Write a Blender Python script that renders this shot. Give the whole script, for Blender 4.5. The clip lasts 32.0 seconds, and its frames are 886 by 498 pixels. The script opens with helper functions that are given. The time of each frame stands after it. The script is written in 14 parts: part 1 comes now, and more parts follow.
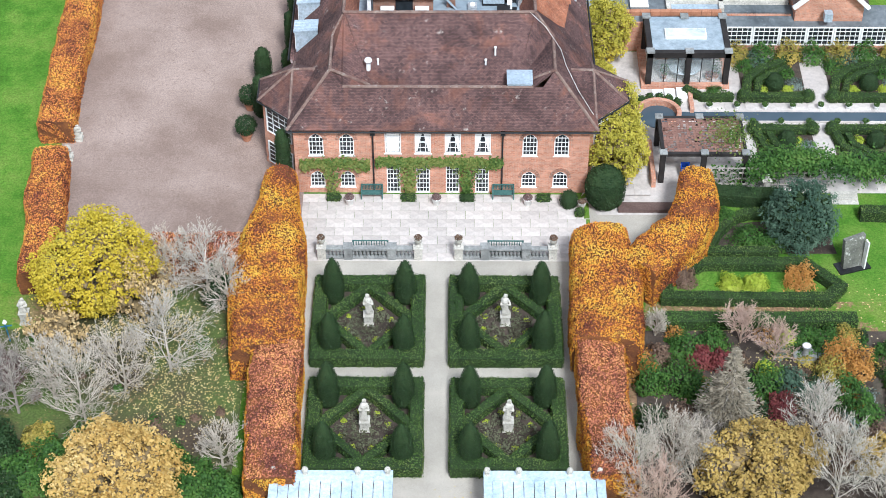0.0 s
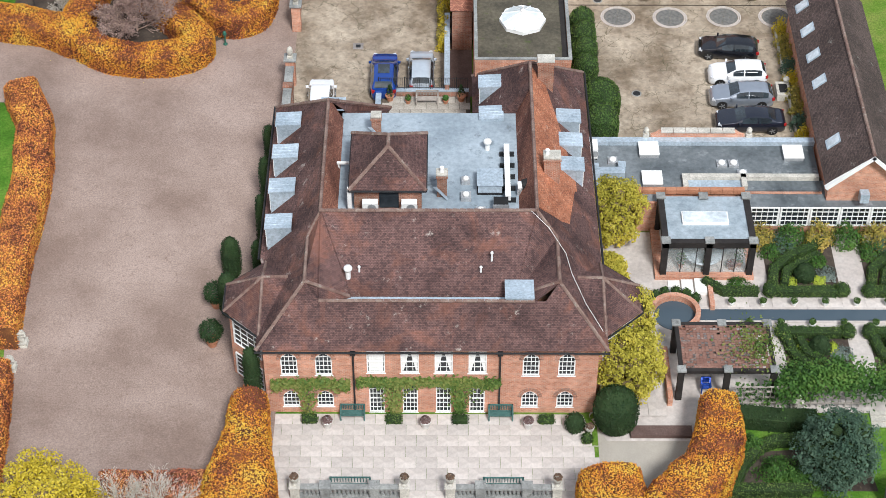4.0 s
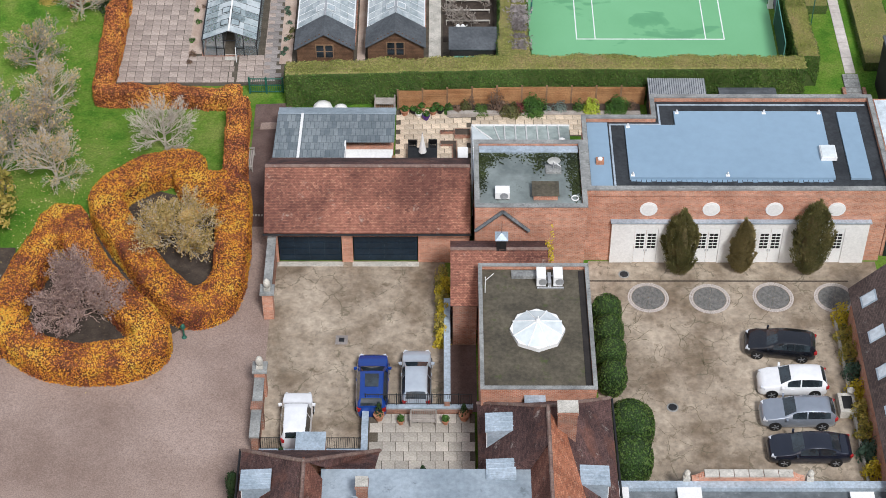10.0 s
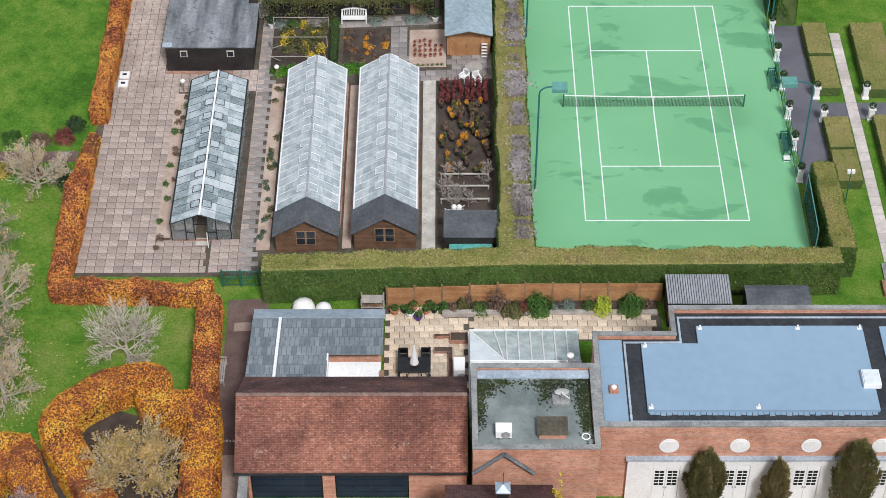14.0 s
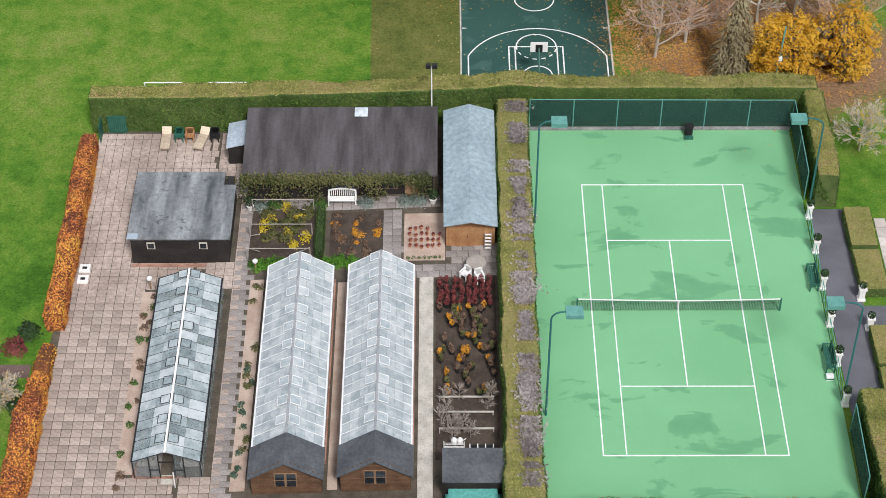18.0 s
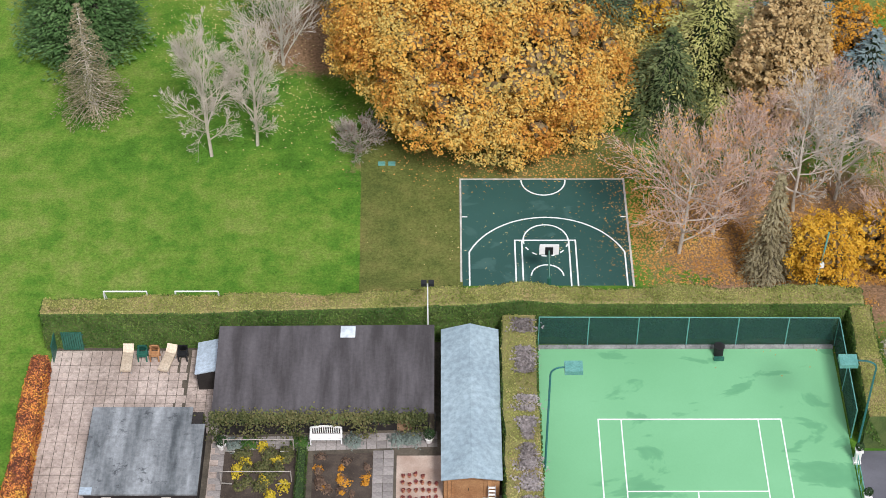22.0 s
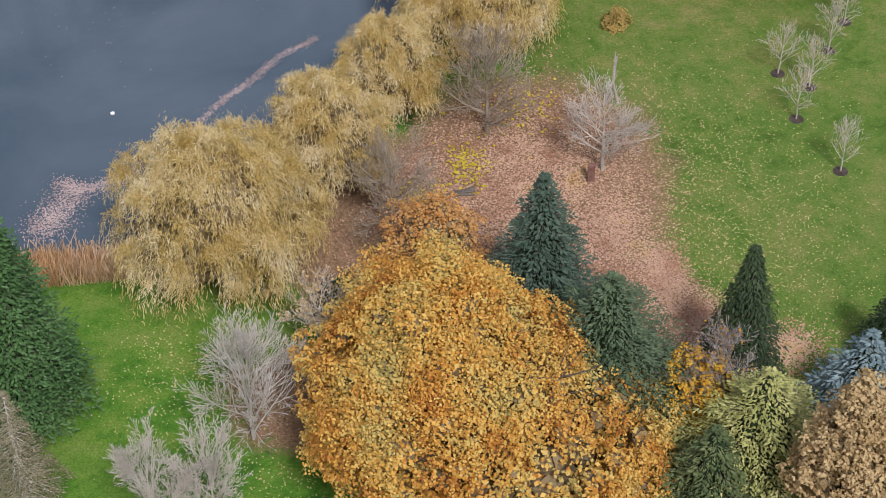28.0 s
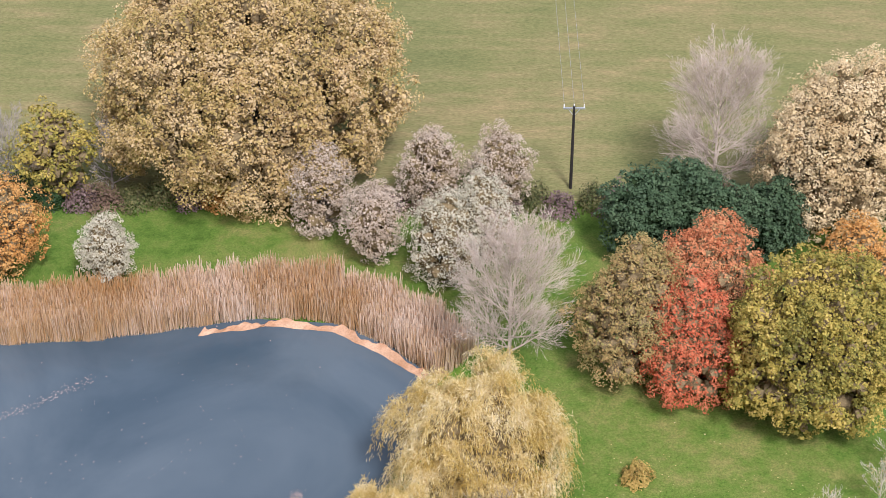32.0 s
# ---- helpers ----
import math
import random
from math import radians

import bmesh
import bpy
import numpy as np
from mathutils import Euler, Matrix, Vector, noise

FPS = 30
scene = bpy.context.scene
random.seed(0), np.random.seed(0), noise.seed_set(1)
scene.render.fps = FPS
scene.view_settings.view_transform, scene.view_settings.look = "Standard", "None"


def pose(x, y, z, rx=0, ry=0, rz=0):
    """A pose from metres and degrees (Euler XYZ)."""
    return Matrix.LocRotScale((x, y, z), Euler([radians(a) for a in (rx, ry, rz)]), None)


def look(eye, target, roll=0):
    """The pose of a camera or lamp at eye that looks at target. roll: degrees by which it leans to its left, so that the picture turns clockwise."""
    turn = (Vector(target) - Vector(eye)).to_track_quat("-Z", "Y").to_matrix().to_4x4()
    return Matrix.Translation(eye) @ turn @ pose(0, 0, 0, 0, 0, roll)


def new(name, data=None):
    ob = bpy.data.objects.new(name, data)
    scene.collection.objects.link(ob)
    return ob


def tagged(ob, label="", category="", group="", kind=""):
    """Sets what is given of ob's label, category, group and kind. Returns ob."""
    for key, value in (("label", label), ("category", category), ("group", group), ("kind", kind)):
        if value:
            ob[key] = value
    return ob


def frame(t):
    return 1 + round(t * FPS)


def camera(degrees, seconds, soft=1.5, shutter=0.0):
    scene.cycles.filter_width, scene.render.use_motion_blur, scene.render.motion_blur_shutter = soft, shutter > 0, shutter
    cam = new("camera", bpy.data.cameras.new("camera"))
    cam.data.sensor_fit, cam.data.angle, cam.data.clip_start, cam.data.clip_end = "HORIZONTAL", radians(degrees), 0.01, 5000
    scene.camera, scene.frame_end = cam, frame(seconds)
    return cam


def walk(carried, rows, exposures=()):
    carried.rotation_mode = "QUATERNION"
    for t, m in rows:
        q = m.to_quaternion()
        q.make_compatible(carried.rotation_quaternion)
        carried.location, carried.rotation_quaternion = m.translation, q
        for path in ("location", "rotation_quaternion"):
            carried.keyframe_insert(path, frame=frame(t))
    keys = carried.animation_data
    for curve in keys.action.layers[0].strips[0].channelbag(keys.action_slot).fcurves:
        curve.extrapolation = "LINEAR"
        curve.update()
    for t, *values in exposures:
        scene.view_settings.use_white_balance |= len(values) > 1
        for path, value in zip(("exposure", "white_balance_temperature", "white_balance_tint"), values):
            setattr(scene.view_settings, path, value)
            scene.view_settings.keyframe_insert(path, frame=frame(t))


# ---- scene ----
cam = camera(26.55, 32.0, soft=0.85)
# seconds, place, yaw, pitch, roll
PATH = [
    (0, -0.46, -144.34, 82.60, 0.354, -42.492, -0.061),
    (0.5, -0.47, -141.94, 82.73, 0.313, -42.715, -0.056),
    (1, -0.45, -139.44, 82.87, 0.296, -42.830, -0.052),
    (1.5, -0.39, -136.82, 83.02, 0.291, -42.824, -0.046),
    (2, -0.32, -134.11, 83.18, 0.320, -42.860, -0.039),
    (2.5, -0.26, -131.36, 83.34, 0.295, -42.971, -0.036),
    (3, -0.22, -128.60, 83.52, 0.244, -43.037, -0.021),
    (3.5, -0.19, -125.88, 83.70, 0.204, -43.131, 0.006),
    (5.5, -0.32, -115.24, 84.52, 0.143, -43.505, 0.063),
    (6, -0.33, -112.55, 84.72, 0.137, -43.619, 0.064),
    (6.5, -0.36, -109.88, 84.90, 0.146, -43.726, 0.066),
    (7, -0.39, -107.24, 85.08, 0.112, -43.839, 0.074),
    (7.5, -0.44, -104.60, 85.24, 0.081, -43.950, 0.085),
    (8, -0.50, -101.98, 85.37, 0.048, -44.037, 0.110),
    (8.5, -0.58, -99.40, 85.45, 0.016, -44.101, 0.124),
    (9, -0.67, -96.88, 85.49, -0.006, -44.161, 0.118),
    (9.5, -0.67, -94.41, 85.50, -0.022, -44.206, 0.115),
    (10, -0.60, -91.93, 85.49, -0.066, -44.206, 0.113),
    (10.5, -0.49, -89.51, 85.47, -0.063, -44.194, 0.101),
    (11, -0.41, -87.13, 85.45, -0.010, -44.157, 0.070),
    (11.5, -0.38, -84.75, 85.43, 0.040, -44.143, 0.013),
    (12, -0.36, -82.36, 85.41, 0.043, -44.097, -0.056),
    (12.5, -0.34, -79.98, 85.41, 0.035, -44.066, -0.099),
    (13, -0.28, -77.61, 85.41, 0.028, -44.030, -0.103),
    (13.5, -0.20, -75.29, 85.43, 0.008, -44.042, -0.078),
    (14, -0.15, -72.95, 85.45, -0.008, -44.017, -0.053),
    (14.5, -0.13, -70.59, 85.46, -0.002, -44.001, -0.030),
    (16.5, -0.36, -60.67, 85.28, -0.153, -43.994, 0.030),
    (17, -0.29, -58.00, 85.25, -0.122, -43.992, 0.017),
    (17.5, -0.18, -55.27, 85.23, -0.086, -43.989, -0.011),
    (18, -0.07, -52.55, 85.23, -0.023, -44.023, -0.046),
    (18.5, 0.00, -49.83, 85.24, 0.018, -44.033, -0.114),
    (19, 0.07, -47.15, 85.27, 0.070, -44.073, -0.167),
    (19.5, 0.12, -44.48, 85.31, 0.098, -44.109, -0.206),
    (20, 0.13, -41.83, 85.35, 0.097, -44.161, -0.228),
    (20.5, 0.12, -39.16, 85.40, 0.103, -44.188, -0.221),
    (21, 0.12, -36.45, 85.44, 0.093, -44.248, -0.192),
    (21.5, 0.15, -33.74, 85.46, 0.059, -44.288, -0.153),
    (22, 0.19, -31.10, 85.48, 0.042, -44.327, -0.103),
    (22.5, 0.19, -28.55, 85.49, 0.025, -44.352, -0.071),
    (23, 0.17, -26.10, 85.50, 0.023, -44.418, -0.056),
    (23.5, 0.17, -23.73, 85.52, -0.004, -44.407, -0.035),
    (24, 0.17, -21.45, 85.55, -0.002, -44.528, -0.009),
    (24.5, 0.21, -19.20, 85.59, 0.049, -44.673, 0.023),
    (26.5, 0.86, -8.97, 85.80, 0.485, -44.544, 0.100),
    (27, 0.94, -6.35, 85.94, 0.532, -43.858, 0.088),
    (27.5, 0.97, -3.73, 86.08, 0.556, -43.288, 0.058),
    (28, 0.98, -1.05, 86.25, 0.585, -42.498, 0.033),
    (28.5, 1.00, 1.68, 86.42, 0.600, -41.627, 0.019),
    (29, 1.03, 4.44, 86.59, 0.625, -40.710, 0.028),
    (29.5, 1.06, 7.18, 86.76, 0.648, -39.684, 0.031),
    (30, 1.07, 9.88, 86.91, 0.694, -38.661, 0.037),
    (30.5, 1.08, 12.58, 87.03, 0.703, -37.623, 0.049),
    (31, 1.04, 15.24, 87.13, 0.704, -36.585, 0.053),
    (31.5, 0.97, 17.85, 87.22, 0.696, -35.514, 0.026),
    (32, 0.94, 20.43, 87.32, 0.687, -34.459, 0.016),
]
walk(cam, [(t, pose(x, y, z, 0, 0, yaw) @ pose(0, 0, 0, 90 + pitch) @ pose(0, 0, 0, 0, 0, roll)) for t, x, y, z, yaw, pitch, roll in PATH],
    exposures=[(0, 0.66, 5650, 8), (3, 0.5, 6000, 9), (6, 0.32, 6150, 11), (7, 0.28, 6180, 11.5), (8, 0.12, 6120, 12), (13, 0.14, 6080, 12.5), (17, 0.17, 6300, 13), (21, 0.36, 6220, 14), (24, 0.33, 6080, 15.5), (28, 0.14, 5900, 17.5), (30, 0.33, 6000, 18.5), (31, 0.6, 5950, 19), (32, 0.66, 5950, 18)])

# ---- light: a bright overcast November sky ----
world = bpy.data.worlds.new("sky")
scene.world = world
world.use_nodes = True
_n, _l = world.node_tree.nodes, world.node_tree.links
sky = _n.new("ShaderNodeTexSky")
sky.sky_type = "NISHITA"
sky.sun_disc = False
sky.sun_elevation, sky.sun_rotation = radians(42), radians(200)
sky.air_density, sky.dust_density, sky.ozone_density = 1.0, 6.0, 1.0
# a thin sheet of cloud over the blue
_tc = _n.new("ShaderNodeTexCoord")
cloud = _n.new("ShaderNodeTexNoise")
cloud.inputs["Scale"].default_value, cloud.inputs["Detail"].default_value = 2.2, 6
_l.new(_tc.outputs["Generated"], cloud.inputs["Vector"])
cloud_ramp = _n.new("ShaderNodeValToRGB")
cloud_ramp.color_ramp.elements[0].position, cloud_ramp.color_ramp.elements[0].color = 0.3, (5.0, 5.5, 6.3, 1)
cloud_ramp.color_ramp.elements[1].position, cloud_ramp.color_ramp.elements[1].color = 0.7, (7.6, 7.9, 8.4, 1)
_l.new(cloud.outputs[0], cloud_ramp.inputs[0])
sky_mix = _n.new("ShaderNodeMix")
sky_mix.data_type = "RGBA"
sky_mix.inputs[0].default_value = 0.72
_l.new(sky.outputs[0], sky_mix.inputs[6])
_l.new(cloud_ramp.outputs[0], sky_mix.inputs[7])
_l.new(sky_mix.outputs[2], _n["Background"].inputs[0])
_n["Background"].inputs[1].default_value = 0.073
sun = new("sun", bpy.data.lights.new("sun", "SUN"))
sun.data.energy, sun.data.angle, sun.data.color = 3.1, radians(12), (1.0, 0.97, 0.92)
sun.matrix_world = look((0, 0, 0), (-0.25, 0.68, -0.9))


# ---- materials ----
def _mat(name):
    m = bpy.data.materials.new(name)
    m.use_nodes = True
    return m, m.node_tree.nodes, m.node_tree.links, m.node_tree.nodes["Principled BSDF"]


def _ramp(n, stops, mode="LINEAR"):
    r = n.new("ShaderNodeValToRGB")
    r.color_ramp.interpolation = mode
    e = r.color_ramp.elements
    while len(e) < len(stops):
        e.new(0.5)
    for s, (p, c) in zip(e, stops):
        s.position, s.color = p, (*c, 1)
    return r


def _noise(n, l, coord, scale, detail=4, rough=0.55, stretch=None, warp=0.0):
    t = n.new("ShaderNodeTexNoise")
    t.inputs["Scale"].default_value, t.inputs["Detail"].default_value, t.inputs["Roughness"].default_value = scale, detail, rough
    t.inputs["Distortion"].default_value = warp
    if stretch:
        mp = n.new("ShaderNodeMapping")
        mp.inputs["Scale"].default_value = stretch
        l.new(coord, mp.inputs[0])
        coord = mp.outputs[0]
    l.new(coord, t.inputs["Vector"])
    return t


def _mix(n, l, fac, a, b, kind="MIX"):
    m = n.new("ShaderNodeMix")
    m.data_type, m.blend_type = "RGBA", kind
    for sock, v in ((m.inputs[0], fac), (m.inputs[6], a), (m.inputs[7], b)):
        if isinstance(v, (int, float)):
            sock.default_value = v
        elif isinstance(v, tuple):
            sock.default_value = (*v, 1)
        else:
            l.new(v, sock)
    return m.outputs[2]


def _bump(n, l, height, bsdf, strength, dist=0.02):
    b = n.new("ShaderNodeBump")
    b.inputs["Strength"].default_value, b.inputs["Distance"].default_value = strength, dist
    l.new(height, b.inputs["Height"])
    l.new(b.outputs[0], bsdf.inputs["Normal"])


def plain(name, c1, c2, s1=0.6, s2=9.0, rough=0.8, bump=0.25, metal=0.0, c3=None, spec=0.3, vary=0.0, grain=0.7, streak=None):
    """A weathered surface: patches of two colours at a large scale, grain at a small one."""
    m, n, l, b = _mat(name)
    tc = n.new("ShaderNodeTexCoord").outputs["Object"]
    big, small = _noise(n, l, tc, s1, 5, 0.6, streak), _noise(n, l, tc, s2, 4, 0.65)
    r = _ramp(n, [(0.36, c1), (0.64, c2)])
    l.new(big.outputs[0], r.inputs[0])
    col = r.outputs[0]
    g = _ramp(n, [(0.34, (0.7, 0.7, 0.7)), (0.66, (1.25, 1.25, 1.25))])
    l.new(small.outputs[0], g.inputs[0])
    col = _mix(n, l, grain, col, g.outputs[0], "MULTIPLY")
    if c3:
        spots = _noise(n, l, tc, s2 * 0.35, 5, 0.7)
        sr = _ramp(n, [(0.58, (0, 0, 0)), (0.7, (1, 1, 1))])
        l.new(spots.outputs[0], sr.inputs[0])
        col = _mix(n, l, sr.outputs[0], col, c3)
    if vary:
        oi = n.new("ShaderNodeObjectInfo")
        vr = _ramp(n, [(0.0, (1 - vary,) * 3), (1.0, (1 + vary,) * 3)])
        l.new(oi.outputs["Random"], vr.inputs[0])
        col = _mix(n, l, 1.0, col, vr.outputs[0], "MULTIPLY")
    l.new(col, b.inputs["Base Color"])
    b.inputs["Roughness"].default_value, b.inputs["Metallic"].default_value, b.inputs["Specular IOR Level"].default_value = rough, metal, spec
    if bump:
        _bump(n, l, small.outputs[0], b, bump)
    return m


def coursed(name, cols, mortar, bw, bh, gap, stain, rough=0.85, offset=0.5, bump=0.5, pale=None, s_stain=0.35, warm=None):
    """Bricks or tiles in courses, laid out in metres along each face, with stains over them."""
    m, n, l, b = _mat(name)
    tcn = n.new("ShaderNodeTexCoord")
    uv, tc = tcn.outputs["UV"], tcn.outputs["Object"]
    t = n.new("ShaderNodeTexBrick")
    t.inputs["Scale"].default_value = 1.0
    t.offset = offset
    t.inputs["Brick Width"].default_value, t.inputs["Row Height"].default_value = bw, bh
    t.inputs["Mortar Size"].default_value, t.inputs["Mortar Smooth"].default_value, t.inputs["Bias"].default_value = gap, 0.2, 0.0
    t.inputs["Color1"].default_value, t.inputs["Color2"].default_value, t.inputs["Mortar"].default_value = (0, 0, 0, 1), (1, 1, 1, 1), (0.5, 0.5, 0.5, 1)
    l.new(uv, t.inputs["Vector"])
    r = _ramp(n, [(i / (len(cols) - 1), c) for i, c in enumerate(cols)])
    l.new(t.outputs["Color"], r.inputs[0])
    col = _mix(n, l, t.outputs["Fac"], r.outputs[0], mortar)
    if warm:
        wn_ = _noise(n, l, tc, 0.4, 6, 0.7, warp=0.8)
        wr_ = _ramp(n, [(0.5, (0, 0, 0)), (0.7, (0.5, 0.5, 0.5))])
        l.new(wn_.outputs[0], wr_.inputs[0])
        col = _mix(n, l, wr_.outputs[0], col, warm)
    big = _noise(n, l, tc, s_stain, 6, 0.62, warp=0.4)
    sr = _ramp(n, [(0.38, stain), (0.6, (1, 1, 1))])
    l.new(big.outputs[0], sr.inputs[0])
    col = _mix(n, l, 0.85, col, sr.outputs[0], "MULTIPLY")
    mid = _noise(n, l, tc, 2.6, 5, 0.7)
    mr = _ramp(n, [(0.3, (0.78, 0.78, 0.78)), (0.7, (1.25, 1.22, 1.2))])
    l.new(mid.outputs[0], mr.inputs[0])
    col = _mix(n, l, 0.8, col, mr.outputs[0], "MULTIPLY")
    if pale:
        sp = _noise(n, l, tc, 1.1, 8, 0.78)
        pr = _ramp(n, [(0.6, (0, 0, 0)), (0.7, (0.85, 0.85, 0.85))])
        l.new(sp.outputs[0], pr.inputs[0])
        col = _mix(n, l, pr.outputs[0], col, pale)
    l.new(col, b.inputs["Base Color"])
    b.inputs["Roughness"].default_value, b.inputs["Specular IOR Level"].default_value = rough, 0.25
    _bump(n, l, t.outputs["Fac"], b, -bump, 0.015)
    return m


def leafy(name, cols, rough=0.6, through_light=0.25, patch=0.35, drift=4.0, gain=1.5):
    """Leaves: every leaf takes its own colour, and clumps drift in hue."""
    m, n, l, b = _mat(name)
    geo = n.new("ShaderNodeNewGeometry")
    tc = n.new("ShaderNodeTexCoord").outputs["Object"]
    big = _noise(n, l, tc, patch, 4, 0.6)
    add = n.new("ShaderNodeMath")
    add.operation = "MULTIPLY_ADD"
    l.new(big.outputs[0], add.inputs[0])
    add.inputs[1].default_value = drift
    l.new(geo.outputs["Random Per Island"], add.inputs[2])
    sc = n.new("ShaderNodeMath")
    sc.operation = "MULTIPLY_ADD"
    l.new(add.outputs[0], sc.inputs[0])
    k = gain / (1 + 0.5 * drift)
    sc.inputs[1].default_value, sc.inputs[2].default_value = k, 0.5 - k * (0.5 + 0.5 * drift)
    r = _ramp(n, [(i / (len(cols) - 1), c) for i, c in enumerate(cols)])
    l.new(sc.outputs[0], r.inputs[0])
    l.new(r.outputs[0], b.inputs["Base Color"])
    b.inputs["Roughness"].default_value, b.inputs["Specular IOR Level"].default_value = rough, 0.2
    if through_light:
        tr, mx = n.new("ShaderNodeBsdfTranslucent"), n.new("ShaderNodeMixShader")
        l.new(r.outputs[0], tr.inputs[0])
        mx.inputs[0].default_value = through_light
        l.new(b.outputs[0], mx.inputs[1])
        l.new(tr.outputs[0], mx.inputs[2])
        l.new(mx.outputs[0], n["Material Output"].inputs[0])
    return m


def glassy(name, tint, rough=0.05, clear=0.5):
    m, n, l, b = _mat(name)
    b.inputs["Base Color"].default_value = (*tint, 1)
    b.inputs["Roughness"].default_value = rough
    tr, mx = n.new("ShaderNodeBsdfTransparent"), n.new("ShaderNodeMixShader")
    mx.inputs[0].default_value = clear
    l.new(b.outputs[0], mx.inputs[1])
    l.new(tr.outputs[0], mx.inputs[2])
    l.new(mx.outputs[0], n["Material Output"].inputs[0])
    return m


M = {}
M["tile"] = coursed("roof_tile", [(0.085, 0.051, 0.049), (0.145, 0.082, 0.075), (0.18, 0.102, 0.092), (0.115, 0.069, 0.066)], (0.05, 0.03, 0.026), 0.165, 0.1, 0.008, (0.42, 0.42, 0.44), pale=(0.42, 0.37, 0.33), warm=(0.31, 0.125, 0.075))
M["tile_orange"] = coursed("roof_tile_orange", [(0.2, 0.086, 0.062), (0.34, 0.148, 0.1), (0.26, 0.11, 0.077), (0.43, 0.21, 0.138)], (0.11, 0.05, 0.035), 0.165, 0.1, 0.008, (0.36, 0.34, 0.38), pale=(0.42, 0.36, 0.3), s_stain=0.22)
M["tile_bright"] = coursed("roof_tile_bright", [(0.38, 0.14, 0.08), (0.56, 0.23, 0.125), (0.48, 0.18, 0.1), (0.62, 0.31, 0.19)], (0.19, 0.09, 0.06), 0.165, 0.1, 0.008, (0.6, 0.56, 0.55), pale=(0.45, 0.38, 0.32))
M["tile_dark"] = coursed("roof_tile_dark", [(0.07, 0.052, 0.048), (0.11, 0.08, 0.072), (0.14, 0.1, 0.09), (0.09, 0.065, 0.06)], (0.04, 0.033, 0.03), 0.165, 0.1, 0.008, (0.6, 0.6, 0.6), pale=(0.26, 0.25, 0.22))
M["ridge"] = plain("ridge_tile", (0.16, 0.095, 0.078), (0.25, 0.18, 0.15), 1.2, 8, 0.9, 0.4, c3=(0.33, 0.3, 0.26))
M["brick"] = coursed("brick", [(0.43, 0.17, 0.1), (0.57, 0.245, 0.145), (0.63, 0.295, 0.185), (0.5, 0.2, 0.118)], (0.56, 0.43, 0.35), 0.225, 0.075, 0.011, (0.72, 0.68, 0.66), s_stain=0.5)
M["brick_old"] = coursed("brick_old", [(0.25, 0.1, 0.065), (0.38, 0.15, 0.09), (0.44, 0.2, 0.13), (0.3, 0.12, 0.075)], (0.4, 0.33, 0.27), 0.225, 0.075, 0.011, (0.5, 0.5, 0.5), pale=(0.42, 0.4, 0.36))
M["white"] = plain("white_paint", (0.78, 0.78, 0.76), (0.85, 0.85, 0.83), 0.8, 12, 0.5, 0.05, grain=0.2)
M["white_wall"] = plain("white_render", (0.74, 0.73, 0.7), (0.82, 0.81, 0.78), 0.5, 6, 0.75, 0.1, grain=0.25)
M["lead"] = plain("lead_sheet", (0.34, 0.41, 0.47), (0.5, 0.58, 0.65), 0.5, 6, 0.5, 0.15, metal=0.25)
M["flat_roof"] = plain("flat_roof_felt", (0.24, 0.29, 0.33), (0.36, 0.42, 0.47), 0.3, 3.0, 0.4, 0.12, c3=(0.15, 0.18, 0.2), grain=0.5)
M["flat_mossy"] = plain("mossy_roof", (0.068, 0.06, 0.044), (0.12, 0.105, 0.075), 0.5, 4, 0.9, 0.35, c3=(0.07, 0.085, 0.03))
M["flat_dark"] = plain("wet_roof_felt", (0.055, 0.066, 0.072), (0.18, 0.2, 0.21), 0.2, 3, 0.3, 0.1, c3=(0.24, 0.26, 0.27))
M["stone"] = plain("cast_stone", (0.42, 0.4, 0.35), (0.58, 0.55, 0.49), 1.4, 12, 0.85, 0.3, c3=(0.25, 0.24, 0.21))
M["stone_grey"] = plain("coping_stone", (0.19, 0.195, 0.19), (0.32, 0.325, 0.31), 0.9, 7, 0.85, 0.3, c3=(0.12, 0.125, 0.115))
M["statue"] = plain("weathered_stone", (0.4, 0.38, 0.33), (0.6, 0.57, 0.5), 1.6, 14, 0.85, 0.35, c3=(0.17, 0.17, 0.14))
M["slab"] = plain("paving_slab", (0.46, 0.41, 0.375), (0.6, 0.55, 0.51), 0.35, 3.5, 0.75, 0.1, vary=0.1, grain=0.4)
M["slab_pink"] = plain("paving_pink", (0.28, 0.225, 0.19), (0.47, 0.39, 0.34), 0.22, 5, 0.8, 0.25, c3=(0.21, 0.17, 0.14), vary=0.2, grain=0.85)
M["slab_grey"] = plain("paving_grey", (0.22, 0.2, 0.19), (0.33, 0.3, 0.28), 0.6, 7, 0.8, 0.25, c3=(0.17, 0.17, 0.13), vary=0.2)
M["slab_buff"] = plain("paving_buff", (0.5, 0.4, 0.29), (0.66, 0.55, 0.42), 0.8, 8, 0.8, 0.2, vary=0.22)
M["slab_court"] = plain("paving_patio", (0.36, 0.33, 0.28), (0.5, 0.46, 0.4), 0.7, 8, 0.8, 0.2, c3=(0.25, 0.22, 0.15), vary=0.18)
M["joint"] = plain("paving_joint", (0.07, 0.06, 0.045), (0.12, 0.1, 0.075), 1.2, 10, 0.9, 0.3)
M["drive"] = plain("gravel_drive", (0.225, 0.162, 0.132), (0.35, 0.268, 0.228), 0.16, 11, 0.92, 0.7, c3=(0.2, 0.143, 0.114), grain=0.85)
M["gravel"] = plain("pale_gravel", (0.36, 0.33, 0.28), (0.46, 0.42, 0.36), 0.3, 30, 0.92, 0.5)
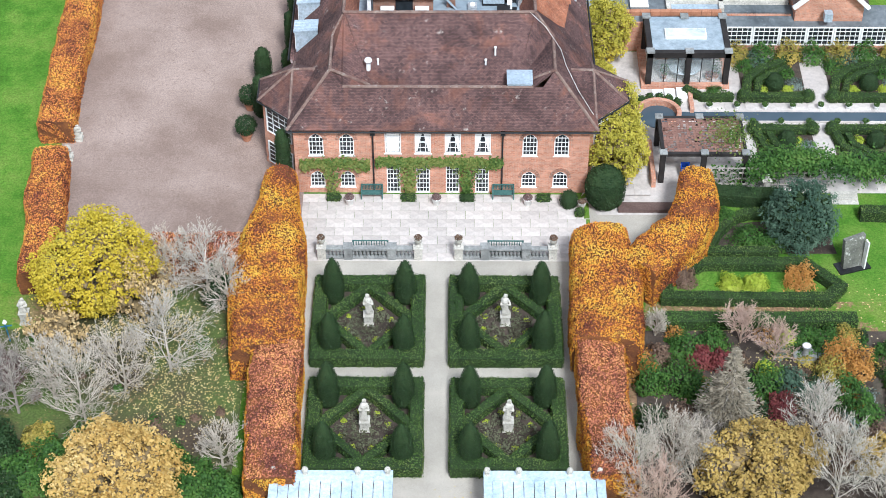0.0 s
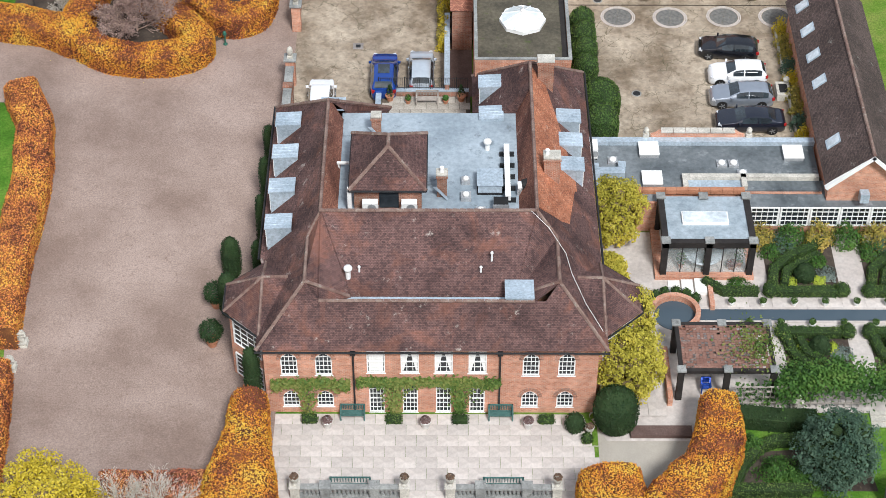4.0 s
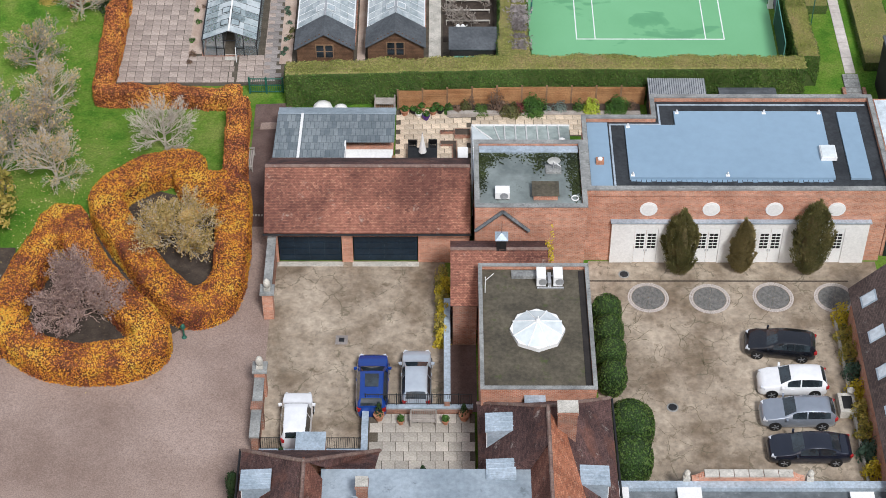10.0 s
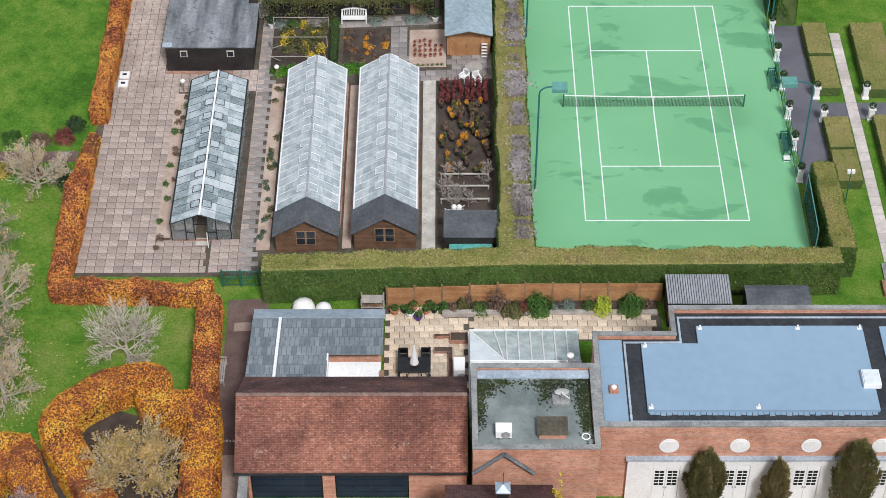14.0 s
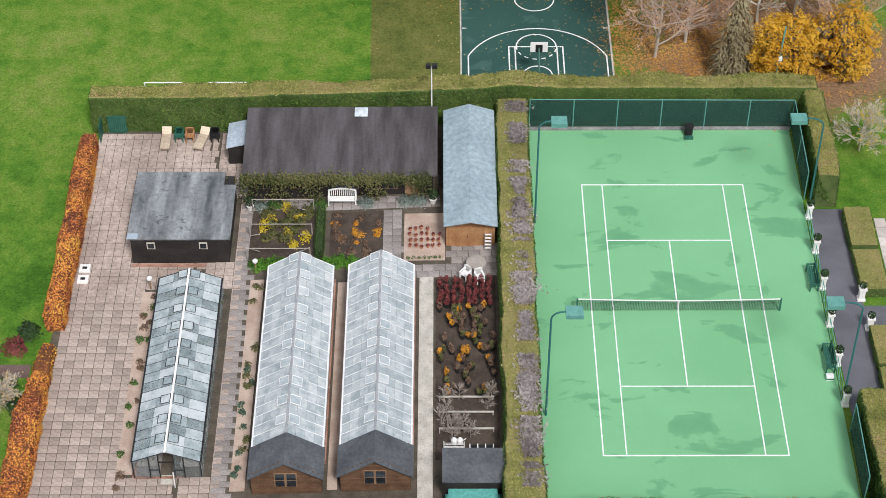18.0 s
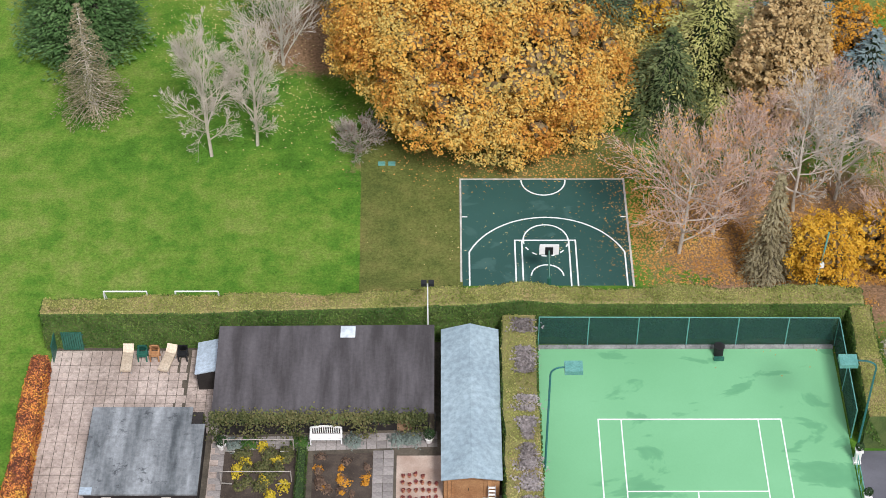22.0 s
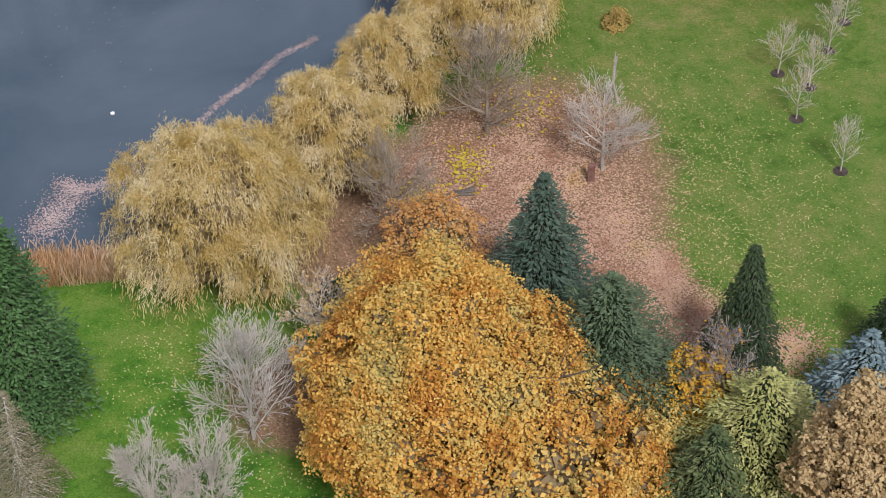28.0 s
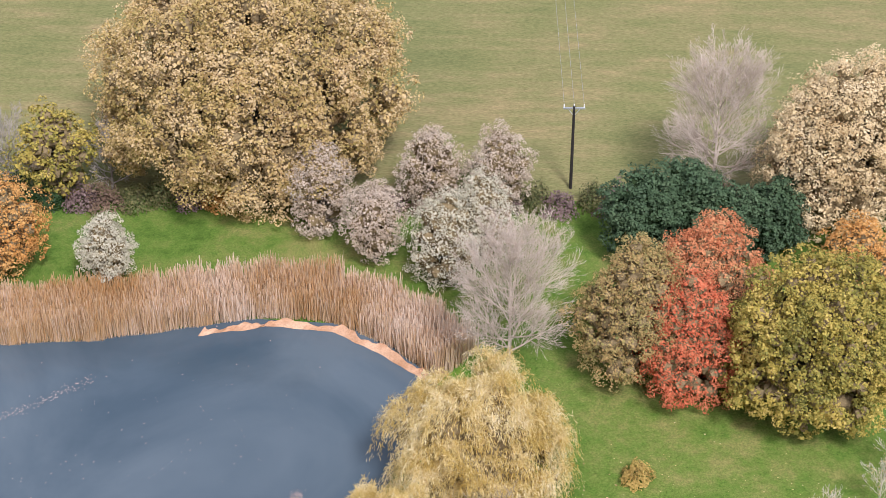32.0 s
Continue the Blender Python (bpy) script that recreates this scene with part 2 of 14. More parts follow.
M["gravel_pink"] = plain("pink_gravel", (0.38, 0.28, 0.22), (0.5, 0.4, 0.33), 0.8, 30, 0.92, 0.5)
M["soil"] = plain("soil", (0.045, 0.034, 0.027), (0.085, 0.066, 0.052), 1.0, 14, 0.95, 0.6, c3=(0.12, 0.09, 0.06))
M["bark"] = plain("bark", (0.09, 0.075, 0.06), (0.17, 0.145, 0.12), 2.0, 20, 0.95, 0.5)
M["bark_pale"] = plain("pale_twigs", (0.42, 0.37, 0.3), (0.58, 0.52, 0.44), 1.0, 14, 0.9, 0.3)
M["bark_white"] = plain("birch_bark", (0.42, 0.38, 0.32), (0.6, 0.55, 0.48), 1.0, 14, 0.85, 0.3)
M["twig_pink"] = plain("pink_twigs", (0.46, 0.325, 0.255), (0.59, 0.44, 0.36), 0.8, 14, 0.9, 0.3)
M["twig_grey"] = plain("grey_twigs", (0.27, 0.235, 0.2), (0.4, 0.355, 0.31), 0.8, 14, 0.9, 0.3)
M["metal_dark"] = plain("dark_metal", (0.02, 0.021, 0.023), (0.035, 0.036, 0.038), 2, 12, 0.45, 0.1, metal=0.3)
M["metal_green"] = plain("green_steel", (0.02, 0.1, 0.07), (0.035, 0.14, 0.1), 2, 12, 0.45, 0.1)
M["metal_teal"] = plain("teal_steel", (0.1, 0.28, 0.24), (0.14, 0.34, 0.3), 2, 12, 0.4, 0.1)
M["bench_teal"] = plain("dull_teal_paint", (0.05, 0.12, 0.11), (0.08, 0.17, 0.155), 2, 12, 0.5, 0.1)
M["metal_grey"] = plain("galvanised_steel", (0.4, 0.41, 0.42), (0.52, 0.53, 0.54), 2, 12, 0.4, 0.1, metal=0.5)
M["timber"] = plain("timber", (0.2, 0.12, 0.07), (0.3, 0.19, 0.11), 1.5, 16, 0.8, 0.3, vary=0.12)
M["timber_orange"] = plain("cedar_boards", (0.33, 0.16, 0.07), (0.44, 0.24, 0.11), 1.0, 14, 0.75, 0.3, vary=0.12)
M["timber_black"] = plain("black_boards", (0.018, 0.016, 0.015), (0.035, 0.03, 0.028), 1.0, 14, 0.7, 0.3)
M["timber_grey"] = plain("silvered_timber", (0.3, 0.27, 0.24), (0.42, 0.38, 0.34), 1.5, 16, 0.85, 0.3)
M["terracotta"] = plain("terracotta", (0.36, 0.16, 0.09), (0.46, 0.22, 0.13), 2, 14, 0.85, 0.2)
M["black"] = plain("black_rubber", (0.012, 0.012, 0.012), (0.02, 0.02, 0.02), 3, 20, 0.7, 0.05)
M["glass_dark"] = plain("window_glass", (0.012, 0.015, 0.018), (0.03, 0.036, 0.042), 0.5, 3, 0.06, 0.0, spec=0.6)
M["glass_roof"] = plain("rooflight_glass", (0.5, 0.56, 0.6), (0.66, 0.72, 0.76), 0.6, 2, 0.12, 0.0, spec=0.6)


# ---- geometry helpers ----
rng = np.random.default_rng(7)


def lay_uv(me):
    """Metres along each face: u level, v up the face."""
    n = len(me.polygons)
    if not n:
        return
    uvl = me.uv_layers.new(name="UVMap")
    co = np.empty(len(me.vertices) * 3, np.float32)
    me.vertices.foreach_get("co", co)
    co = co.reshape(-1, 3)
    nr = np.empty(n * 3, np.float32)
    me.polygons.foreach_get("normal", nr)
    nr = nr.reshape(-1, 3)
    tot = np.empty(n, np.int32)
    me.polygons.foreach_get("loop_total", tot)
    vi = np.empty(len(me.loops), np.int32)
    me.loops.foreach_get("vertex_index", vi)
    face = np.repeat(np.arange(n), tot)
    u = np.stack([-nr[:, 1], nr[:, 0], 0 * nr[:, 0]], 1)
    ln = np.linalg.norm(u, axis=1)
    flat = ln < 0.05
    u[flat] = (1, 0, 0)
    u /= np.linalg.norm(u, axis=1)[:, None]
    v = np.cross(nr, u)
    p = co[vi]
    uv = np.stack([(p * u[face]).sum(1), (p * v[face]).sum(1)], 1)
    uvl.data.foreach_set("uv", uv.astype(np.float32).ravel())


def quad_mesh(name, verts, n):
    """A mesh of loose polygons with n corners each, from one array."""
    me = bpy.data.meshes.new(name)
    verts = np.asarray(verts, np.float32).reshape(-1, 3)
    k = len(verts) // n
    me.vertices.add(len(verts))
    me.vertices.foreach_set("co", verts.ravel())
    me.loops.add(k * n)
    me.loops.foreach_set("vertex_index", np.arange(k * n, dtype=np.int32))
    me.polygons.add(k)
    me.polygons.foreach_set("loop_start", np.arange(0, k * n, n, dtype=np.int32))
    me.update(calc_edges=True)
    return me


class Geo:
    """Collects the faces of one mesh."""

    def __init__(self):
        self.v, self.f = [], []

    def add(self, verts, faces):
        o = len(self.v)
        self.v += [tuple(p) for p in verts]
        self.f += [tuple(i + o for i in f) for f in faces]
        return self

    def box(self, x0, y0, z0, x1, y1, z1):
        v = [(x0, y0, z0), (x1, y0, z0), (x1, y1, z0), (x0, y1, z0), (x0, y0, z1), (x1, y0, z1), (x1, y1, z1), (x0, y1, z1)]
        return self.add(v, [(3, 2, 1, 0), (4, 5, 6, 7), (0, 1, 5, 4), (1, 2, 6, 5), (2, 3, 7, 6), (3, 0, 4, 7)])

    def turned_box(self, x, y, z0, z1, lx, ly, turn):
        c, s = math.cos(radians(turn)), math.sin(radians(turn))
        q = [(x + c * a * lx / 2 - s * b * ly / 2, y + s * a * lx / 2 + c * b * ly / 2) for a, b in ((-1, -1), (1, -1), (1, 1), (-1, 1))]
        return self.prism(q, z0, z1)

    def prism(self, pts, z0, z1):
        """An upright prism; z1 may be a list."""
        n = len(pts)
        area = sum(pts[i][0] * pts[(i + 1) % n][1] - pts[(i + 1) % n][0] * pts[i][1] for i in range(n))
        zt = list(z1) if isinstance(z1, (list, tuple)) else [z1] * n
        if area < 0:
            pts, zt = pts[::-1], zt[::-1]
        v = [(x, y, z0) for x, y in pts] + [(x, y, z) for (x, y), z in zip(pts, zt)]
        f = [tuple(range(n - 1, -1, -1)), tuple(range(n, 2 * n))] + [(i, (i + 1) % n, n + (i + 1) % n, n + i) for i in range(n)]
        return self.add(v, f)

    def slab(self, pts, thick=0.12):
        """A thick sheet under a flat polygon in space."""
        n = len(pts)
        P = [Vector(p) for p in pts]
        nor = Vector((0, 0, 0))
        for i in range(n):
            nor += (P[i] - P[0]).cross(P[(i + 1) % n] - P[0])
        if nor.z < 0:
            P, nor = P[::-1], -nor
        d = nor.normalized() * thick
        v = [tuple(p) for p in P] + [tuple(p - d) for p in P]
        f = [tuple(range(n)), tuple(range(2 * n - 1, n - 1, -1))] + [(i, n + i, n + (i + 1) % n, (i + 1) % n) for i in range(n)]
        return self.add(v, f)

    def tube(self, a, b, r0, r1=None, n=6, caps=True):
        a, b = Vector(a), Vector(b)
        r1 = r0 if r1 is None else r1
        d = (b - a).normalized()
        u = d.cross(Vector((0, 0, 1)) if abs(d.z) < 0.9 else Vector((1, 0, 0))).normalized()
        w = d.cross(u)
        ring = [(math.cos(2 * math.pi * i / n), math.sin(2 * math.pi * i / n)) for i in range(n)]
        v = [a + (u * c + w * s) * r0 for c, s in ring] + [b + (u * c + w * s) * r1 for c, s in ring]
        f = [(i, (i + 1) % n, n + (i + 1) % n, n + i) for i in range(n)]
        if caps:
            f += [tuple(range(n - 1, -1, -1)), tuple(range(n, 2 * n))]
        return self.add([tuple(p) for p in v], f)

    def lathe(self, x, y, prof, n=12):
        """prof: rows of radius and height."""
        v, f = [], []
        for r, z in prof:
            v += [(x + r * math.cos(2 * math.pi * i / n), y + r * math.sin(2 * math.pi * i / n), z) for i in range(n)]
        for k in range(len(prof) - 1):
            f += [(k * n + i, k * n + (i + 1) % n, (k + 1) * n + (i + 1) % n, (k + 1) * n + i) for i in range(n)]
        f += [tuple(range(n - 1, -1, -1)), tuple(range((len(prof) - 1) * n, len(prof) * n))]
        return self.add(v, f)

    def mesh(self, name):
        me = bpy.data.meshes.new(name)
        me.from_pydata(self.v, [], self.f)
        me.update()
        lay_uv(me)
        return me

    def make(self, name, mat, parent=None, label="", smooth=False):
        me = self.mesh(name)
        me.materials.append(M[mat])
        if smooth:
            me.shade_smooth()
        ob = new(name, me)
        if parent:
            ob.parent = parent
        if label:
            ob["label"] = label
        return ob


def thing(name, label, category, group="", kind="", at=(0, 0, 0)):
    ob = tagged(new(name), label, category, group, kind)
    ob.location = at
    ob.empty_display_size = 0.2
    return ob


def piece(name, me, parent, at=(0, 0, 0), turn=0.0, label=""):
    ob = new(name, me)
    ob.parent = parent
    ob.location, ob.rotation_euler = at, (0, 0, radians(turn))
    if label:
        ob["label"] = label
    return ob


# ---- the lie of the land ----
POND = [(-2.0, 133.5), (-5.5, 137.0), (-9.2, 139.3), (-16.3, 139.9), (-23, 138.3), (-30, 136.8), (-50, 136.5), (-75, 130), (-82, 112), (-70, 98), (-45, 95.0), (-27, 94.6), (-21.4, 95.2), (-15.5, 99), (-12.0, 106), (-8.8, 112), (-6.0, 118), (-3.8, 125), (-1.8, 130)]
WATER = -2.0


def pond_depth(x, y):
    """Metres inside the shore line; outside it is negative."""
    best, inside, n = 1e9, False, len(POND)
    for i in range(n):
        (ax, ay), (bx, by) = POND[i], POND[(i + 1) % n]
        dx, dy = bx - ax, by - ay
        k = min(1, max(0, ((x - ax) * dx + (y - ay) * dy) / (dx * dx + dy * dy)))
        best = min(best, math.hypot(x - ax - k * dx, y - ay - k * dy))
        if (ay > y) != (by > y) and x < ax + (y - ay) / (by - ay) * dx:
            inside = not inside
    return best if inside else -best


def zg(x, y):
    """The height of the ground."""
    def ramp(a, b, u, v):
        k = min(1, max(0, (y - a) / (b - a)))
        return u + (v - u) * k
    if y < -20:
        if x > 9.2:
            z = ramp(-26.6, -25.6, -1.2, 0.0) if y > -40 else ramp(-50, -44, -1.45, -1.2)
        else:
            z = ramp(-46.5, -24, -1.45, 0.0)
    elif y < 75:
        z = ramp(50.5, 53.5, 0.0, -0.8)
        low = -0.95 * min(1, max(0, (4 - x) / 20)) * min(1, max(0, (y - 2) / 7))
        z = min(z, low) if y < 53.5 else min(z, low + (-0.8 - low) * min(1, (y - 53.5) / 15))
    else:
        z = ramp(75, 140, -0.8, -1.0)
    if y > 80 and x < 12:
        d = pond_depth(x, y)
        if d > -6:
            k = min(1, max(0, (d + 6) / 8))
            z = z + (-2.9 - z) * k * k * (3 - 2 * k)
    return z


def drape(name, poly, mat, lift, step=2.0, label="", category="", kind="structure", skirt=0.0):
    """A sheet over the ground inside a polygon."""
    bm = bmesh.new()
    bm.faces.new([bm.verts.new((x, y, 0)) for x, y in poly])
    xs, ys = [p[0] for p in poly], [p[1] for p in poly]
    for axis, lo, hi in ((0, min(xs), max(xs)), (1, min(ys), max(ys))):
        for k in range(1, int((hi - lo) / step) + 1):
            co = [0, 0, 0]
            co[axis] = lo + k * step
            no = [0, 0, 0]
            no[axis] = 1
            bmesh.ops.bisect_plane(bm, geom=bm.faces[:] + bm.edges[:] + bm.verts[:], plane_co=co, plane_no=no)
    for v in bm.verts:
        v.co.z = zg(v.co.x, v.co.y) + lift
    bmesh.ops.recalc_face_normals(bm, faces=bm.faces[:])
    if sum(f.normal.z for f in bm.faces) < 0:
        bmesh.ops.reverse_faces(bm, faces=bm.faces[:])
    me = bpy.data.meshes.new(name)
    bm.to_mesh(me)
    bm.free()
    lay_uv(me)
    me.materials.append(M[mat])
    return tagged(new(name, me), label, category, "", kind)


# ---- leaves, hedges and trees ----
def cards(pos, nor, size, r, spread=0.6, long=1.5):
    """Leaf-shaped quads at the given places, facing roughly along nor."""
    n = len(pos)
    nor = nor + r.normal(0, spread, (n, 3))
    nor /= np.linalg.norm(nor, axis=1)[:, None] + 1e-9
    t = r.normal(0, 1, (n, 3))
    t -= (t * nor).sum(1)[:, None] * nor
    t /= np.linalg.norm(t, axis=1)[:, None] + 1e-9
    b = np.cross(nor, t)
    s = (size * r.uniform(0.6, 1.4, n))[:, None]
    bend = nor * s * 0.18
    return np.stack([pos - t * s * long / 2, pos + b * s / 2 + bend, pos + t * s * long / 2, pos - b * s / 2 + bend], 1)


def leaf_part(name, quads, mat, parent=None, label=""):
    me = quad_mesh(name, quads, 4)
    me.materials.append(M[mat])
    ob = new(name, me)
    if parent:
        ob.parent = parent
    if label:
        ob["label"] = label
    return ob


def hedge_section(w, h, rnd, n=3):
    """Half-profile of a clipped hedge from one foot over the top to the other."""
    pts = [(-w / 2, 0), (-w / 2, h * 0.5), (-w / 2, h - rnd)]
    for k in range(1, n + 1):
        a = math.pi / 2 * k / n
        pts.append((-w / 2 + rnd * (1 - math.cos(a)), h - rnd + rnd * math.sin(a)))
    pts.append((0, h))
    return pts + [(-a, b) for a, b in pts[-2::-1]]


def hedge(name, line, w, h, mat, label, leaf=0.082, top_mat=None, density=190, rnd=0.25, wob=0.06, closed=False, base=None, category="hedge", group="", core="hedge_core", seed=1, step=0.7, widths=None, bend=0):
    """A clipped hedge along a line: a twiggy body under a coat of leaves."""
    r = np.random.default_rng(seed)
    for _ in range(bend):
        # cut the corners of the line
        nxt = list(zip(line, line[1:] + line[:1])) if closed else list(zip(line, line[1:]))
        cut = [q for a, b in nxt for q in ((a[0] * 0.75 + b[0] * 0.25, a[1] * 0.75 + b[1] * 0.25), (a[0] * 0.25 + b[0] * 0.75, a[1] * 0.25 + b[1] * 0.75))]
        line = cut if closed else [line[0]] + cut[1:-1] + [line[-1]]
    P = [Vector((*p, 0)) for p in line]
    W0 = list(widths) if widths else [w] * len(P)
    if closed:
        P.append(P[0])
        W0.append(W0[0])
    pts, ws = [], []
    for (a, wa), (b, wb) in zip(zip(P, W0), zip(P[1:], W0[1:])):
        k = max(1, int((b - a).length / step))
        for i in range(k):
            pts.append(a.lerp(b, i / k))
            ws.append(wa + (wb - wa) * i / k)
    if not closed:
        pts.append(P[-1])
        ws.append(W0[-1])
    m = len(pts)
    rows, nors = [], []
    for i, p in enumerate(pts):
        a = pts[(i - 1) % m] if closed or i else p
        b = pts[(i + 1) % m] if closed or i < m - 1 else p
        d = (b - a).normalized()
        s = Vector((d.y, -d.x, 0))
        # keep the width at corners
        e = (p - a).normalized() if (p - a).length > 1e-6 else d
        stretch = min(1.5, 1 / max(0.5, abs(d.dot(e))))
        z0 = zg(p.x, p.y) if base is None else base
        sec = hedge_section(ws[i], h, min(rnd, ws[i] * 0.45))
        row = []
        for u, z in sec:
            q = p + s * u * stretch
            k = noise.noise((q.x * 0.9, q.y * 0.9, z * 0.9 + seed)) * wob * 1.6 + noise.noise((q.x * 0.25, q.y * 0.25, z * 0.3 + seed)) * wob * 2
            row.append((q.x + s.x * k * (1 if u > 0 else -1), q.y + s.y * k * (1 if u > 0 else -1), z0 + z + (k if z > h * 0.6 else 0)))
        rows.append(row)
    n = len(rows[0])
    g = Geo()
    v = [p for row in rows for p in row]
    f = []
    for i in range(m if closed else m - 1):
        j = (i + 1) % m
        f += [(i * n + k, i * n + k + 1, j * n + k + 1, j * n + k) for k in range(n - 1)]
    if not closed:
        f += [tuple(range(n - 1, -1, -1)), tuple((m - 1) * n + k for k in range(n))]
    g.add(v, f)
    root = thing(name, label, category, group)
    body = g.make("hedge_body", core, root)
    if top_mat:
        body.data.materials.append(M["con_top_core" if top_mat == "l_contop" else core])
        body.data.polygons.foreach_set("material_index", [int(abs(p.normal.z) > 0.6) for p in body.data.polygons])
    # leaves
    V = np.array(v)
    T = []
    for q in f:
        for k in range(1, len(q) - 1):
            T.append((q[0], q[k], q[k + 1]))
    T = np.array(T)
    A, B, C = V[T[:, 0]], V[T[:, 1]], V[T[:, 2]]
    nr = np.cross(B - A, C - A)
    area = np.linalg.norm(nr, axis=1) / 2
    cen = (A + B + C) / 3
    mid = np.array([[p.x, p.y, zg(p.x, p.y) + h * 0.5] for p in pts])
    near = np.argmin(((cen[:, None, :2] - mid[None, :, :2]) ** 2).sum(2), 1)
    flip = ((cen - mid[near]) * nr).sum(1) < 0
    nr[flip] *= -1
    nr /= np.linalg.norm(nr, axis=1)[:, None] + 1e-9
    N = int(area.sum() * density)
    pick = r.choice(len(T), N, p=area / area.sum())
    a, b = r.random((2, N, 1))
    over = a + b > 1
    a, b = np.where(over, 1 - a, a), np.where(over, 1 - b, b)
    pos = A[pick] + a * (B - A)[pick] + b * (C - A)[pick] + nr[pick] * r.uniform(0.01, 0.13, (N, 1)) * (leaf / 0.1)
    high = nr[pick][:, 2] > 0.6
    if top_mat:
        # the clipped top has weathered to another colour
        leaf_part("clipped_top", cards(pos[high], nr[pick][high], leaf, r, 0.55), top_mat, root)
        pos, pick = pos[~high], pick[~high]
    leaf_part("foliage", cards(pos, nr[pick], leaf, r, 0.55), mat, root)
    return root


def box_hedge(*a, **k):
    k.setdefault("leaf", 0.07)
    k.setdefault("density", 130)
    k.setdefault("rnd", 0.06)
    k.setdefault("wob", 0.02)
    k.setdefault("core", "green_core")
    return hedge(*a, **k)


def topiary(name, x, y, prof, mat, label, leaf=0.07, density=150, group="", seed=1, category="topiary bush", base=None, core="green_core", rag=0.05):
    """A clipped evergreen turned round an upright axis; prof: rows of radius and height."""
    r = np.random.default_rng(seed)
    z0 = zg(x, y) if base is None else base
    root = thing(name, label, category, group, at=(x, y, z0))
    Geo().lathe(0, 0, [(max(0.02, a - 0.04), b) for a, b in prof], 14).make("body", core, root, smooth=True)
    R, Z = np.array(prof).T
    seg = np.hypot(np.diff(R), np.diff(Z))
    area = np.pi * (R[:-1] + R[1:]) * seg
    N = int(area.sum() * density)
    pick = r.choice(len(area), N, p=area / area.sum())
    k, a = r.random(N), r.random(N) * 2 * np.pi
    rr, zz = R[pick] + k * np.diff(R)[pick], Z[pick] + k * np.diff(Z)[pick]
    slope = np.stack([np.diff(Z)[pick], -np.diff(R)[pick]], 1) / seg[pick][:, None]
    nor = np.stack([np.cos(a) * slope[:, 0], np.sin(a) * slope[:, 0], slope[:, 1]], 1)
    lump = np.array([noise.noise((math.cos(q) * 1.5, math.sin(q) * 1.5, zq * 0.8 + seed)) for q, zq in zip(a, zz)]) * rag
    pos = np.stack([np.cos(a) * (rr + lump), np.sin(a) * (rr + lump), zz], 1) + nor * r.uniform(-0.03, 0.05, (N, 1))
    leaf_part("foliage", cards(pos, nor, leaf, r, 0.5), mat, root)
    return root


def limb_tubes(segs, sides=4):
    """Quads of many thin tubes at once. segs: rows of start, end, two radii."""
    S = np.asarray(segs, float)
    a, b, r0, r1 = S[:, :3], S[:, 3:6], S[:, 6:7], S[:, 7:8]
    d = b - a
    d /= np.linalg.norm(d, axis=1)[:, None] + 1e-9
    ref = np.where(np.abs(d[:, 2:3]) < 0.9, [[0, 0, 1.0]], [[1.0, 0, 0]])
    u = np.cross(d, ref)
    u /= np.linalg.norm(u, axis=1)[:, None] + 1e-9
    w = np.cross(d, u)
    q = []
    for i in range(sides):
        c0, s0 = math.cos(2 * math.pi * i / sides), math.sin(2 * math.pi * i / sides)
        c1, s1 = math.cos(2 * math.pi * (i + 1) / sides), math.sin(2 * math.pi * (i + 1) / sides)
        q.append(np.stack([a + (u * c0 + w * s0) * r0, a + (u * c1 + w * s1) * r0, b + (u * c1 + w * s1) * r1, b + (u * c0 + w * s0) * r1], 1))
    return np.concatenate(q)


def ribbons(S, r):
    """Twigs finer than a finger: one narrow blade for each, turned at random."""
    a, b, r0, r1 = S[:, :3], S[:, 3:6], S[:, 6:7], S[:, 7:8]
    u = np.cross(b - a, r.normal(0, 1, a.shape))
    u /= np.linalg.norm(u, axis=1)[:, None] + 1e-9
    return np.stack([a - u * r0, a + u * r0, b + u * r1, b - u * r1], 1)


def unit(v):
    return v / (np.linalg.norm(v, axis=-1, keepdims=True) + 1e-9)


